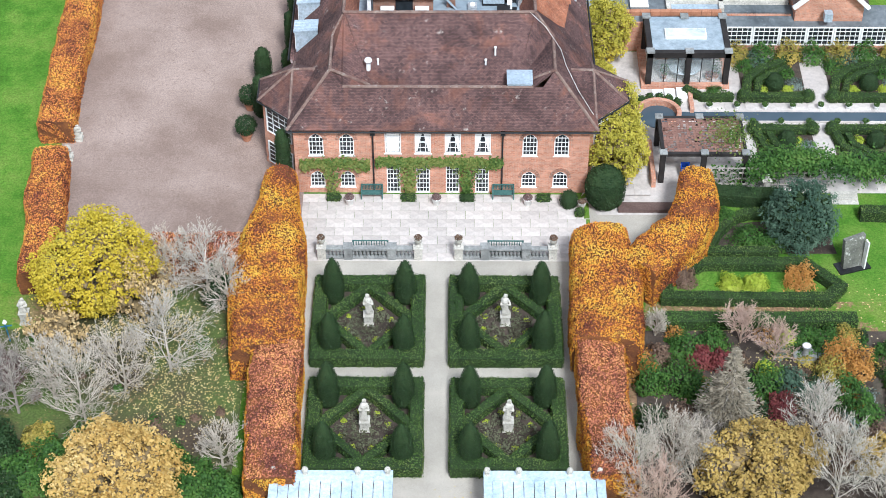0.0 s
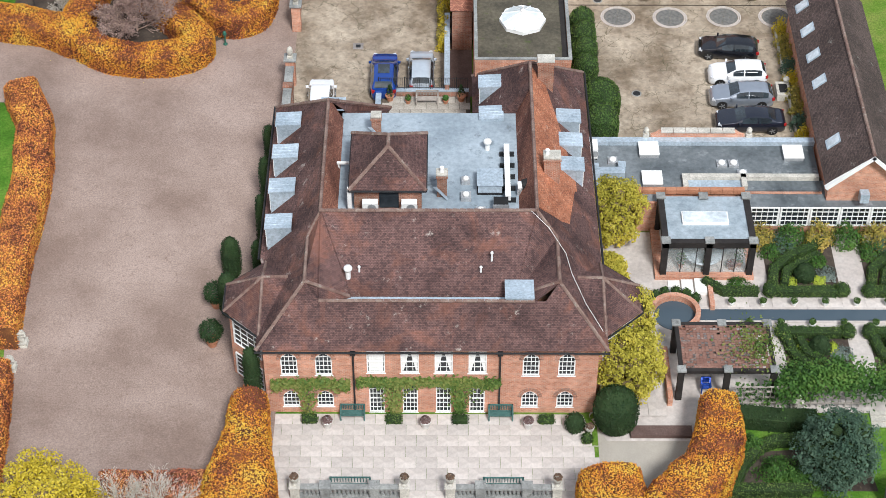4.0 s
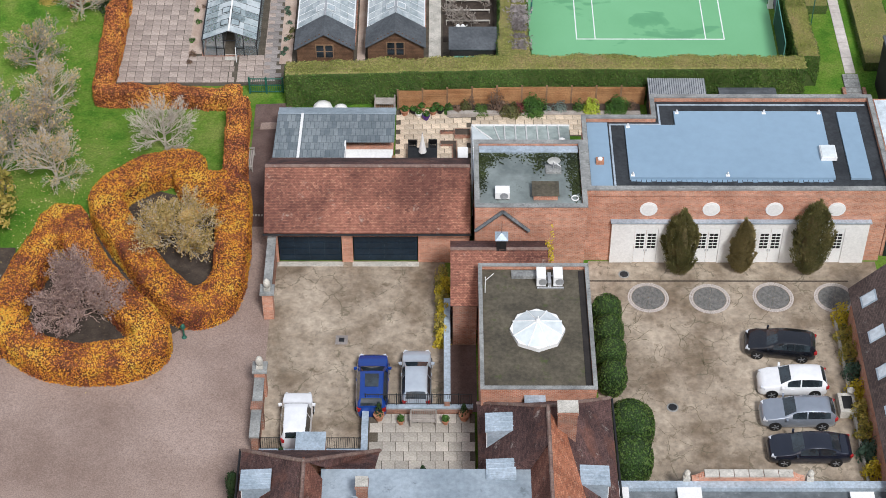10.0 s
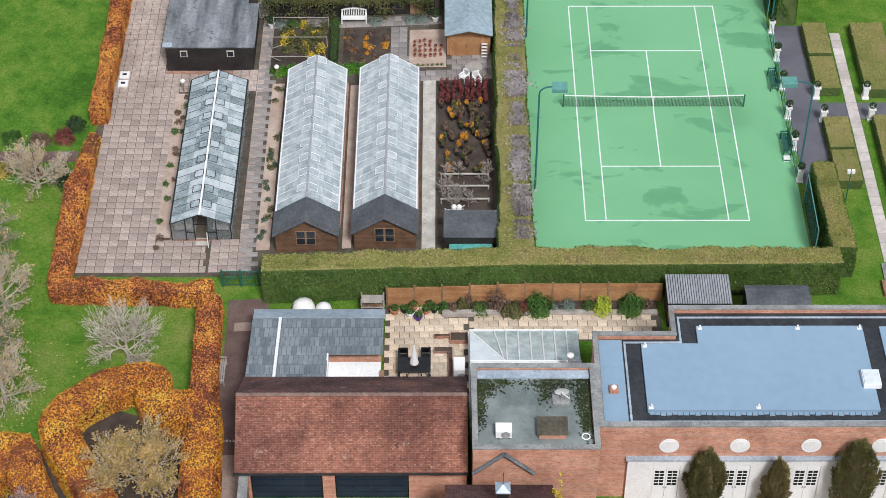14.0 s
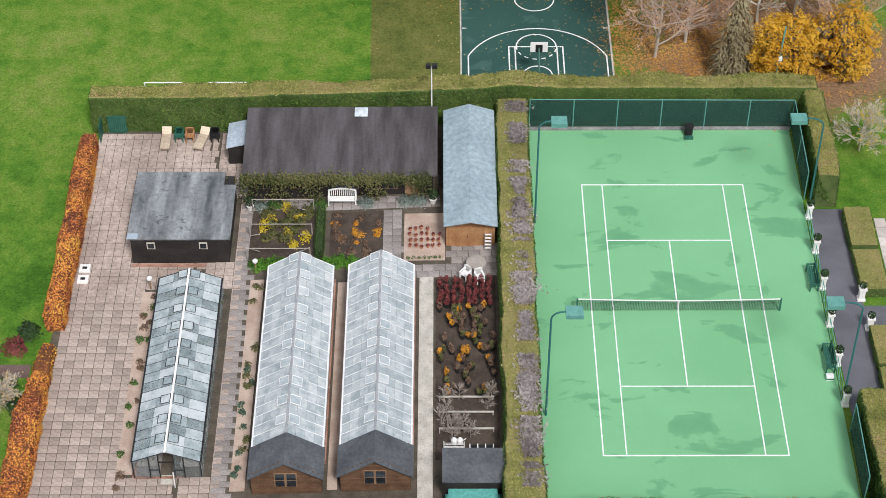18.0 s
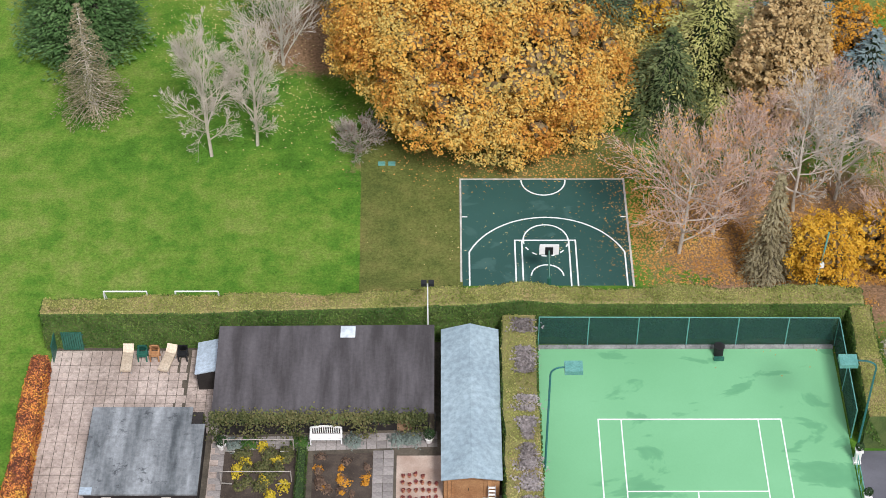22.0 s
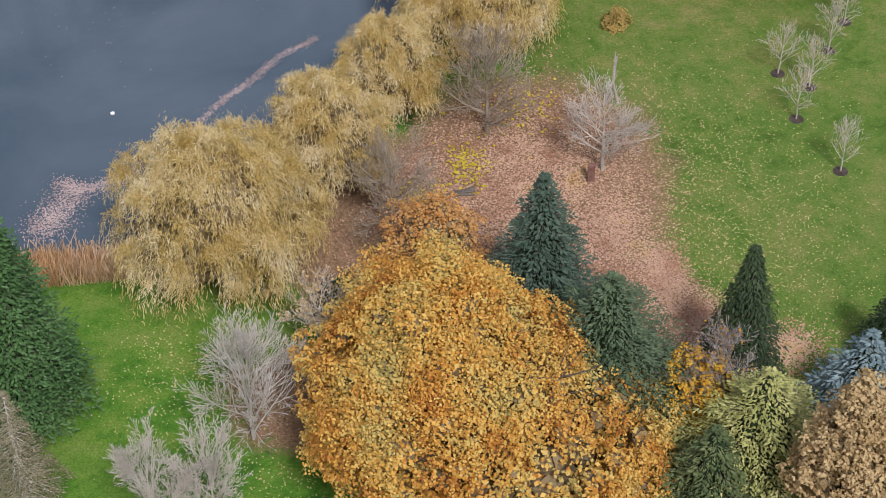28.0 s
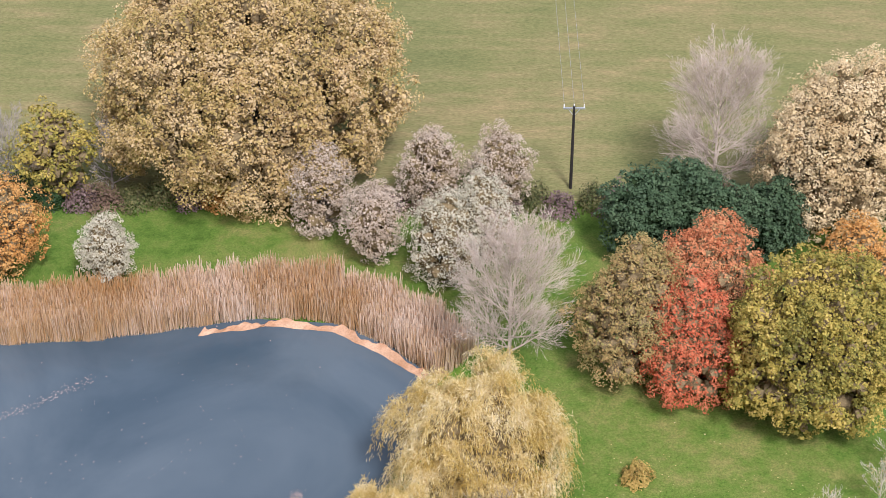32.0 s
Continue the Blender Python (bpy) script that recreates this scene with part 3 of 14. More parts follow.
def branches(r, h, spread, levels=4, kids=5, trunk_r=0.2, up=0.35, first=0.25, droop=0.0, wig=0.07, most=9000):
    """Segments of a branching crown, grown level by level: limbs rise and fork at narrow angles."""
    rows, steps = [], 7
    lean = r.normal(0, 0.004, (steps + 1, 2)).cumsum(0) * h
    stem = np.concatenate([lean - lean[0], np.linspace(0, h * 0.76, steps + 1)[:, None]], 1)
    taper = trunk_r * (1 - np.linspace(0, 0.9, steps + 1)) + 0.012
    rows.append(np.concatenate([stem[:-1], stem[1:], taper[:-1, None], taper[1:, None]], 1))
    n = kids * 3
    t = first + (0.98 - first) * (np.arange(n) + r.random(n)) / n
    at = np.stack([np.interp(t * steps, np.arange(steps + 1), stem[:, i]) for i in range(3)], 1)
    az = np.arange(n) * 2.4 + r.normal(0, 0.4, n)
    el = max(up * 0.85, 0.35) + 0.55 * t * t + r.normal(0, 0.12, n)
    O, D = at, np.stack([np.cos(az) * np.cos(el), np.sin(az) * np.cos(el), np.sin(el)], 1)
    # limbs reach out to an egg-shaped outline
    foot = first * h * 0.45
    half = (h - foot) / 2
    e0, e1 = (O - (0, 0, foot + half)) / (spread, spread, half), D / (spread, spread, half)
    qa, qb, qc = (e1 * e1).sum(1), (e0 * e1).sum(1), (e0 * e0).sum(1) - 1
    L = np.maximum(0.12 * spread, (-qb + np.sqrt(np.maximum(0, qb * qb - qa * qc))) / qa) * 0.86 * r.uniform(0.78, 1.05, n)
    R = trunk_r * 0.5 * (1.1 - 0.7 * t)
    for lv in range(levels):
        k = (4, 3, 2, 2)[min(lv, 3)]
        P, DD, A, B, G = O, D, [], [], []
        for i in range(k):
            DD = unit(DD + r.normal(0, wig, DD.shape) + (0, 0, 0.07 - droop * (lv + i)))
            Q = P + DD * (L / k)[:, None]
            r0, r1 = R * (1 - 0.62 * i / k), R * (1 - 0.62 * (i + 1) / k)
            rows.append(np.concatenate([P, Q, np.maximum(0.008, r0)[:, None], np.maximum(0.006, r1)[:, None]], 1))
            A.append(P), B.append(Q), G.append(DD)
            P = Q
        if lv == levels - 1:
            break
        c = (kids + 2, 6, 5)[min(lv, 2)]
        if lv == levels - 2:
            c = max(2, min(12, int(most / (2 * len(L)))))
        pick = np.repeat(np.arange(len(L)), c)
        t = (0.16 + 0.84 * (np.tile(np.arange(c), len(L)) + r.random(len(pick))) / c).clip(0, 0.999)
        seg = (t * k).astype(int)
        A, B, G = np.array(A)[seg, pick], np.array(B)[seg, pick], np.array(G)[seg, pick]
        O = A + (B - A) * (t * k - seg)[:, None]
        side = unit(np.cross(G, r.normal(0, 1, G.shape)))
        D = unit(G * 0.82 + side * r.uniform(0.35, 0.7, (len(pick), 1)) + (0, 0, 0.05))
        L = L[pick] * (0.66 - 0.3 * t) * r.uniform(0.75, 1.2, len(pick))
        R = R[pick] * 0.52 * (1 - 0.4 * t)
    return np.concatenate(rows)


def bare_tree(name, x, y, h, spread, mat, label, seed=1, levels=4, kids=5, trunk_r=0.18, up=0.35, first=0.25, droop=0.0, group="", leaves=None, n_leaf=0, leaf=0.14, bark=None, category="bare tree", most=None, twig=0.0115):
    """A leafless tree: trunk and limbs in one part, the fine twigs in another."""
    r = np.random.default_rng(seed)
    root = thing(name, label, category, group, at=(x, y, zg(x, y) - 0.05))
    R = branches(r, h, spread, levels, kids, trunk_r, up, first, droop, most=0.55 * (most or (4500 if h < 5 else 6500 if h < 8 else 10000)))
    thick = R[:, 6] > 0.03
    leaf_part("trunk", limb_tubes(R[thick], 5), bark or mat, root)
    fine = R[~thick]
    fine[:, 6:] = np.maximum(fine[:, 6:] * 1.2, twig)
    leaf_part("crown", ribbons(fine, r), mat, root)
    if n_leaf:
        pick = r.integers(0, len(R), n_leaf)
        k = r.random((n_leaf, 1))
        pos = R[pick, :3] * (1 - k) + R[pick, 3:6] * k + r.normal(0, 0.12, (n_leaf, 3))
        keep = pos[:, 2] > h * 0.15
        leaf_part("foliage", cards(pos[keep], r.normal(0, 1, (keep.sum(), 3)), leaf * 0.8, r), leaves, root)
    return root


ICO = [(math.cos(a) * c, math.sin(a) * c, z) for z, c, o in ((1, 0, 0), (0.447, 0.894, 0), (-0.447, 0.894, 0.628), (-1, 0, 0)) for a in ([o + 1.2566 * i for i in range(5)] if c else [0])]
ICO_F = [(0, 1 + i, 1 + (i + 1) % 5) for i in range(5)] + [(11, 6 + (i + 1) % 5, 6 + i) for i in range(5)] + [(1 + i, 6 + i, 1 + (i + 1) % 5) for i in range(5)] + [(1 + (i + 1) % 5, 6 + i, 6 + (i + 1) % 5) for i in range(5)]


EVERGREEN = ("l_pine", "l_cedar", "l_fir", "l_cypress", "l_greencon", "l_densegreen", "l_bluegreen", "l_blue", "l_limecon")


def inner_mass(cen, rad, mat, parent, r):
    """Rough opaque filler under a crown's leaves; colour stands for shaded twigs and leaves."""
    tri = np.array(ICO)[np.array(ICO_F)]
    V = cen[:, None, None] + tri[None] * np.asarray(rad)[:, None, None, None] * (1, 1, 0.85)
    me = quad_mesh("crown_filler", V + r.normal(0, 0.03, V.shape), 3)
    me.materials.append(M["green_core" if mat in EVERGREEN else "shaded_twigs"])
    new("crown_filler", me).parent = parent


def clump_leaves(cen, rad, out, per, leaf, r, flat=0.75, long=1.35, rise=0.55):
    """Small leaves over the lit side of each clump. cen, out: rows of places and outward ways."""
    k = len(cen)
    e = unit(r.normal(0, 1, (k, per, 3)))
    face = unit(out + (0, 0, 0.55))
    e = np.where(((e * face[:, None]).sum(2) < -0.2)[..., None], -e, e)
    dist = np.asarray(rad)[:, None, None] * r.uniform(0.62, 1.12, (k, per, 1))
    pos = (cen[:, None] + e * dist * (1, 1, flat)).reshape(-1, 3)
    pos[:, 2] = np.maximum(pos[:, 2], 0.12)
    return cards(pos, (e * 0.75 + (0, 0, rise)).reshape(-1, 3), leaf, r, 0.42, long)


def leafy_tree(name, x, y, h, rad, mat, label, seed=1, n=9000, leaf=0.3, low=0.18, lobes=26, shape=1.0, group="", lobe=0.34, bark="bark", category="tree", skew=(0, 0), skirt=False, per=26, fill=0.42, clump=0.3, slope=0.0):
    """A tree in leaf: limbs, lobes spread over the crown, clumps over each lobe and small leaves over each clump."""
    r = np.random.default_rng(seed)
    root = thing(name, label, category, group, at=(x, y, zg(x, y) - 0.05))
    leaf_part("trunk", limb_tubes(branches(r, h * 0.8, rad * 0.8, 2, 4, 0.03 * h, 0.3, 0.2), 5), bark, root)
    zc, hz = h * (1 + low) / 2, h * (1 - low) / 2
    k = np.arange(lobes)
    fine = np.linspace(-1, 1, 400)
    share = np.sqrt(np.maximum(0.05, 1 + ((rad / hz) ** 2 - 1) * fine ** 2)).cumsum()
    u = -np.interp((k + 0.5) / lobes, share / share[-1], fine)
    az = k * 2.39996 + r.normal(0, 0.08, lobes)
    s = np.where((u > 0) | (not skirt), np.sqrt(1 - u * u), np.sqrt(np.maximum(0, 1 - u ** 6)))
    wide = rad * (1 - np.maximum(0, u) * (1 - shape))
    way = np.stack([np.cos(az) * s, np.sin(az) * s, u], 1)
    swell = np.array([1 + 0.14 * noise.noise((a * 1.6 + seed, b * 1.6, c * 1.6)) for a, b, c in way])
    inner = r.uniform(0.74, 0.93, lobes) * swell
    cen = np.stack([way[:, 0] * wide * inner + skew[0] * u, way[:, 1] * wide * inner + skew[1] * u, zc + u * hz * inner * 0.97], 1)
    cen[:, 2] *= 1 - slope * np.clip(cen[:, 0] / rad + 0.15, 0, 1.2)
    shell = 4 * math.pi * ((rad ** 3.2 + 2 * (rad * hz) ** 1.6) / 3) ** 0.625
    lr = max(lobe * min(rad, hz), 1.12 * math.sqrt(shell / lobes / math.pi)) * r.uniform(0.65, 1.35, lobes)
    out = unit((cen - (0, 0, zc)) / (rad, rad, hz))
    axis = np.stack([skew[0] * u, skew[1] * u, 0 * u], 1)
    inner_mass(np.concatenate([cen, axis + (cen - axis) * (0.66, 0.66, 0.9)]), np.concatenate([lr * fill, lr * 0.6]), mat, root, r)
    # the larger lobes carry more clumps
    own = r.choice(lobes, max(lobes * 4, n // per), p=lr ** 2 / (lr ** 2).sum())
    d = unit(r.normal(0, 1, (len(own), 3)))
    d = np.where(((d * out[own]).sum(1) < -0.15)[:, None], -d, d)
    sc = cen[own] + d * lr[own][:, None] * r.uniform(0.72, 1.08, (len(own), 1)) * (1, 1, 0.88)
    cr = (0.12 + lr[own] * clump * 0.75) * r.uniform(0.7, 1.3, len(own))
    # larger filler leaves close the lobes under the clumps
    deep = r.choice(lobes, n // 5, p=lr ** 2 / (lr ** 2).sum())
    e = unit(r.normal(0, 1, (len(deep), 3)) + out[deep] * 0.7 + (0, 0, 0.3))
    under = cen[deep] + e * lr[deep][:, None] * r.uniform(0.35, 0.75, (len(deep), 1)) * (1, 1, 0.88)
    f = unit(r.normal(0, 1, (n // 7, 3)))
    flat = np.where(f[:, 2] > 0, 1 - f[:, 2] * (1 - shape), 1.0)
    base = np.stack([f[:, 0] * rad * 0.72 * flat + skew[0] * f[:, 2], f[:, 1] * rad * 0.72 * flat + skew[1] * f[:, 2], zc + f[:, 2] * hz * 0.72], 1)
    base[:, 2] *= 1 - slope * np.clip(base[:, 0] / rad + 0.15, 0, 1.2)
    under, e = np.concatenate([under, base]), np.concatenate([e, f])
    under[:, 2] = np.maximum(under[:, 2], 0.15)
    leaf_part("crown", np.concatenate([clump_leaves(sc, cr, unit(d + out[own] * 0.5), per, leaf * 0.78, r), cards(under, e + (0, 0, 0.3), leaf * 1.35, r, 0.6, 1.3)]), mat, root)
    return root


def blades(base, way, nor, width, length):
    """Narrow leaves that lie along the given ways."""
    side = unit(np.cross(way, nor)) * np.asarray(width)[:, None] / 2
    ln = np.asarray(length)[:, None]
    return np.stack([base, base + way * ln * 0.45 + side, base + way * ln, base + way * ln * 0.45 - side], 1)


def conifer(name, x, y, h, rad, mat, label, seed=1, tiers=24, per=9, leaf=0.3, droop=0.25, group="", dens=16, top=0.0, category="conifer", long=2.6, low=0.03, power=0.9, wood="bark", fan=0.62):
    """A conifer: a straight stem with tiers of boughs, each a flat fan of side shoots clothed in needles."""
    r = np.random.default_rng(seed)
    root = thing(name, label, category, group, at=(x, y, zg(x, y) - 0.05))
    Geo().tube((0, 0, 0), (0, 0, h * 0.97), 0.018 * h, 0.02, 7).make("trunk", wood, root)
    out, segs, cen, cr = [], [], [], []
    for t in range(tiers):
        k = t / (tiers - 1)
        z = h * (low + (0.98 - low) * k)
        L = rad * ((1 - k) ** power * (1 - top) + top * (1 - k * k)) + 0.12
        m = max(4, int(per * (0.5 + 0.6 * (1 - k))))
        cen.append((0, 0, z)), cr.append(max(0.05, L * 0.45))
        for j in range(m):
            az = 2 * math.pi * (j + r.random() * 0.8) / m + t
            ln = L * r.uniform(0.7, 1.18)
            d = np.array([math.cos(az), math.sin(az), 0.0])
            side = np.array([-d[1], d[0], 0.0])
            nb = max(4, int((dens * ln / rad + 8) / 6))
            s = np.repeat((np.arange(nb) + r.random(nb)) / nb, 6) * 0.9 + 0.1
            sg = np.tile([1, 1, 1, -1, -1, -1], nb) * r.uniform(0.75, 1.2, nb * 6)
            w = np.tile([0.1, 0.4, 0.72] * 2, nb) + r.uniform(0, 0.2, nb * 6)
            reach = ln * (0.5 * (1 - s) + 0.1) * w
            drop = -droop * ln * s * s + 0.16 * ln * s * (1 - droop)
            p = d * (s * ln + reach * 0.7)[:, None] + side * (sg * reach * fan)[:, None]
            p[:, 2] += z + drop - 0.25 * reach * (0.4 + droop)
            p += r.normal(0, 0.03, p.shape)
            way = unit(d * 0.75 + side * (sg * fan)[:, None] + np.stack([0 * s, 0 * s, 0.12 - droop * (0.3 + s)], 1) + r.normal(0, 0.18, p.shape))
            nor = unit(np.array([0, 0, 1.0]) + d * 0.35 + r.normal(0, 0.25, p.shape))
            sz = leaf * r.uniform(0.65, 1.3, len(p))
            out.append(blades(p, way, nor, sz, sz * long))
            segs.append([0, 0, z, *(d * ln * 0.8 + (0, 0, z - droop * ln * 0.6)), 0.035, 0.01])
    leaf_part("bough_frame", limb_tubes(segs, 3), wood, root)
    if top > 0:
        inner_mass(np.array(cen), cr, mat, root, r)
    leaf_part("foliage", np.concatenate(out), mat, root)
    return root


def willow(name, x, y, h, rad, mat, label, seed=1, strands=420, leaf=0.22, per=22, group="", base=None):
    """A weeping willow: limbs under a dome of tufts, from each of which fine strands arch out and hang."""
    r = np.random.default_rng(seed)
    root = thing(name, label, "willow tree", group, at=(x, y, (zg(x, y) if base is None else base) - 0.05))
    leaf_part("trunk", limb_tubes(branches(r, h * 0.85, rad * 0.75, 2, 4, 0.03 * h, 0.45, 0.2), 5), "bark", root)
    k = int(strands / 9)
    a = np.arange(k) * 2.39996 + r.normal(0, 0.3, k)
    q = np.sqrt((np.arange(k) + 0.5) / k) * 1.28
    # past the dome's rim the tufts hang one below the other
    edge = np.minimum(q, 1.0)
    lump = np.array([noise.noise((math.cos(v) * w * 3 + seed, math.sin(v) * w * 3, w)) for v, w in zip(a, q)])
    wide = rad * (0.86 + 0.3 * lump)
    top = h * (1 - 0.42 * edge ** 2.4) * (0.93 + 0.26 * lump)
    top = np.where(q > 1, h * r.uniform(0.22, 0.6, k), top)
    cen = np.stack([np.cos(a) * edge * wide, np.sin(a) * edge * wide, top], 1)
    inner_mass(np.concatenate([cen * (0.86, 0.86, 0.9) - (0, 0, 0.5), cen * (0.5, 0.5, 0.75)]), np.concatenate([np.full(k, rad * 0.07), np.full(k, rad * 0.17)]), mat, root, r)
    pick = np.repeat(np.arange(k), 15)
    n = len(pick)
    az = r.uniform(0, 2 * math.pi, n)
    away = a[pick]
    d = unit(np.stack([np.cos(az) + 0.9 * edge[pick] * np.cos(away), np.sin(az) + 0.9 * edge[pick] * np.sin(away), np.zeros(n)], 1))
    ln = r.uniform(0.6, 1.5, n) * (0.75 + 0.5 * edge[pick]) * rad / 6
    o = cen[pick] + r.normal(0, 0.14, (n, 3))
    out = []
    steps = max(8, per // 2)
    prev = o
    for i in range(1, steps + 1):
        s = i / steps
        p = o + d * (ln * 0.95 * s ** 0.8)[:, None]
        p[:, 2] += ln * (1.15 * s - (1.55 + 0.8 * edge[pick]) * s ** 2.2)
        p += r.normal(0, 0.035, p.shape)
        p[:, 2] = np.maximum(p[:, 2], 0.2)
        for _ in range(2):
            way = unit(p - prev + r.normal(0, 0.09, p.shape))
            sz = leaf * r.uniform(0.5, 1.1, n)
            out.append(blades(prev + r.normal(0, 0.05, p.shape), way, unit(r.normal(0, 0.6, p.shape) + (0, 0, 0.8) + d * 0.4), sz * 0.4, sz * 4.2))
        prev = p
    deep = r.integers(0, k, strands * 12)
    under = cen[deep] * (0.9, 0.9, 0.95) + r.normal(0, 1, (len(deep), 3)) * (rad * 0.1, rad * 0.1, rad * 0.12)
    under[:, 2] = np.maximum(under[:, 2], 0.3)
    down = unit(np.stack([np.cos(a[deep]) * 0.4, np.sin(a[deep]) * 0.4, np.full(len(deep), -1.0)], 1) + r.normal(0, 0.3, under.shape))
    sz = leaf * r.uniform(0.6, 1.1, len(deep))
    out.append(blades(under, down, unit(r.normal(0, 1, under.shape) + (0, -0.3, 0.5)), sz * 0.6, sz * 4.5))
    leaf_part("crown", np.concatenate(out), mat, root)
    return root


def upright_yew(name, x, y, h, rad, mat, label, seed=1, group="", n=15000):
    """A ragged upright evergreen: plumes of steep shoots over an even coat round a close core."""
    r = np.random.default_rng(seed)
    root = thing(name, label, "conifer", group, at=(x, y, zg(x, y)))
    Z, R = np.array([0, 0.06, 0.2, 0.4, 0.6, 0.78, 0.92, 1.0]), np.array([0.3, 0.62, 0.9, 1.0, 0.95, 0.74, 0.42, 0.06]) * rad
    Geo().lathe(0, 0, [(max(0.02, a * 0.5), b * h * 0.9) for a, b in zip(R, Z)], 12).make("body", "shaded_twigs", root, smooth=True)
    plume = 60
    pa, pz, pr = r.uniform(0, 2 * math.pi, plume), r.uniform(0.0, 0.88, plume), r.uniform(0.8, 1.34, plume)
    k = r.integers(0, plume, n)
    t = r.random(n) ** 0.8
    loose = r.random(n) < 0.36
    z = np.where(loose, r.random(n) ** 0.85, np.minimum(pz[k] + t * 0.26, 1.06))
    az = np.where(loose, r.uniform(0, 2 * math.pi, n), pa[k] + r.normal(0, 0.22, n) * (1.1 - 0.7 * t))
    rr = np.interp(z, Z, R) * np.where(loose, r.uniform(0.6, 0.98, n), pr[k] * (0.84 + 0.2 * t)) + r.normal(0, 0.03, n)
    pos = np.stack([np.cos(az) * rr, np.sin(az) * rr, z * h], 1)
    outward = np.stack([np.cos(az), np.sin(az), 0 * az], 1)
    sz = r.uniform(0.035, 0.075, n)
    leaf_part("foliage", blades(pos, unit(outward * 0.45 + (0, 0, 0.9) + r.normal(0, 0.22, pos.shape)), unit(outward + r.normal(0, 0.4, pos.shape)), sz, sz * 4.2), mat, root)
    return root


def shrub(name, x, y, h, rad, mat, label, seed=1, n=700, leaf=0.14, group="", category="shrub", base=None, stems="bark"):
    """A loose bush: a few stems and a heap of leaves with ragged edges."""
    r = np.random.default_rng(seed)
    root = thing(name, label, category, group, at=(x, y, (zg(x, y) if base is None else base) - 0.03))
    segs = []
    for k in range(7):
        a, t = r.uniform(0, 2 * math.pi), r.uniform(0.2, 0.7)
        segs.append([0, 0, 0, math.cos(a) * rad * t, math.sin(a) * rad * t, h * r.uniform(0.6, 0.9), 0.02, 0.008])
    leaf_part("stem_base", limb_tubes(segs, 3), stems, root)
    n, leaf = int(n * 1.5), leaf * 0.76
    d = r.normal(0, 1, (n, 3))
    d[:, 2] = np.abs(d[:, 2])
    d /= np.linalg.norm(d, axis=1)[:, None]
    lump = np.array([noise.noise(tuple(v * 1.8 + seed)) for v in d])[:, None] * 0.5 + 0.9
    pos = d * r.uniform(0.35, 1, (n, 1)) ** 0.5 * lump * (rad, rad, h)
    pos[:, 2] = np.maximum(pos[:, 2], 0.04)
    leaf_part("foliage", cards(pos, d + (0, 0, 0.4), leaf, r, 0.5), mat, root)
    return root


# twig body darkened, so gaps between the leaves read as shade
M["hedge_core"] = plain("shaded_hedge_twigs", (0.1, 0.038, 0.02), (0.24, 0.095, 0.03), 0.8, 12, 0.95, 0.5)
M["con_core"] = plain("conifer_twigs", (0.06, 0.095, 0.026), (0.1, 0.135, 0.04), 0.8, 12, 0.95, 0.5)
# inside of crowns: twig brown that also stands in for shaded leaves
M["shaded_twigs"] = plain("shaded_twigs", (0.19, 0.14, 0.07), (0.28, 0.21, 0.11), 0.8, 9, 0.95, 0.5)
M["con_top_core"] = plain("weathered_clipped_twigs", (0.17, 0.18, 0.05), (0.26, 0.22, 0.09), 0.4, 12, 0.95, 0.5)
# dark green core, read as shade between the leaves of evergreens
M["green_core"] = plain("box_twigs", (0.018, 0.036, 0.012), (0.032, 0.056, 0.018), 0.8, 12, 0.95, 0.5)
M["l_beech"] = leafy("beech_leaves", [(0.17, 0.055, 0.04), (0.46, 0.15, 0.06), (0.68, 0.25, 0.075), (0.78, 0.35, 0.07), (0.82, 0.5, 0.09)], patch=0.4, drift=3.0, gain=2.0)
M["l_beech_gold"] = leafy("golden_beech_leaves", [(0.18, 0.055, 0.04), (0.46, 0.15, 0.05), (0.68, 0.28, 0.04), (0.78, 0.4, 0.045), (0.74, 0.5, 0.08)], patch=0.45, drift=4.5, gain=2.1)
M["l_beech_top"] = leafy("russet_beech_leaves", [(0.17, 0.06, 0.05), (0.45, 0.16, 0.1), (0.62, 0.25, 0.13), (0.75, 0.38, 0.14)], patch=0.4, drift=3.0, gain=2.2)
M["l_box"] = leafy("box_leaves", [(0.022, 0.052, 0.012), (0.05, 0.1, 0.022), (0.088, 0.145, 0.032), (0.15, 0.19, 0.055)], through_light=0.1)
M["l_yew"] = leafy("yew_leaves", [(0.014, 0.034, 0.012), (0.026, 0.056, 0.018), (0.05, 0.088, 0.03)], through_light=0.05)
M["l_green"] = leafy("green_leaves", [(0.02, 0.05, 0.012), (0.05, 0.12, 0.025), (0.09, 0.19, 0.035), (0.14, 0.22, 0.05)])
M["l_conhedge"] = leafy("clipped_conifer_leaves", [(0.028, 0.065, 0.012), (0.058, 0.125, 0.022), (0.1, 0.175, 0.034), (0.16, 0.21, 0.055)], through_light=0.1)
M["l_contop"] = leafy("browned_clipped_leaves", [(0.12, 0.145, 0.03), (0.23, 0.25, 0.06), (0.34, 0.33, 0.1), (0.35, 0.26, 0.13)], through_light=0.1, patch=0.3, drift=5.0, gain=2.0)
M["l_yellow"] = leafy("yellow_leaves", [(0.35, 0.26, 0.02), (0.55, 0.43, 0.03), (0.66, 0.52, 0.06), (0.45, 0.4, 0.06)])
M["l_gold"] = leafy("golden_oak_leaves", [(0.36, 0.15, 0.03), (0.54, 0.24, 0.045), (0.68, 0.38, 0.065), (0.74, 0.5, 0.13), (0.56, 0.44, 0.13), (0.36, 0.31, 0.1)], patch=0.3, gain=1.5, drift=5.0)
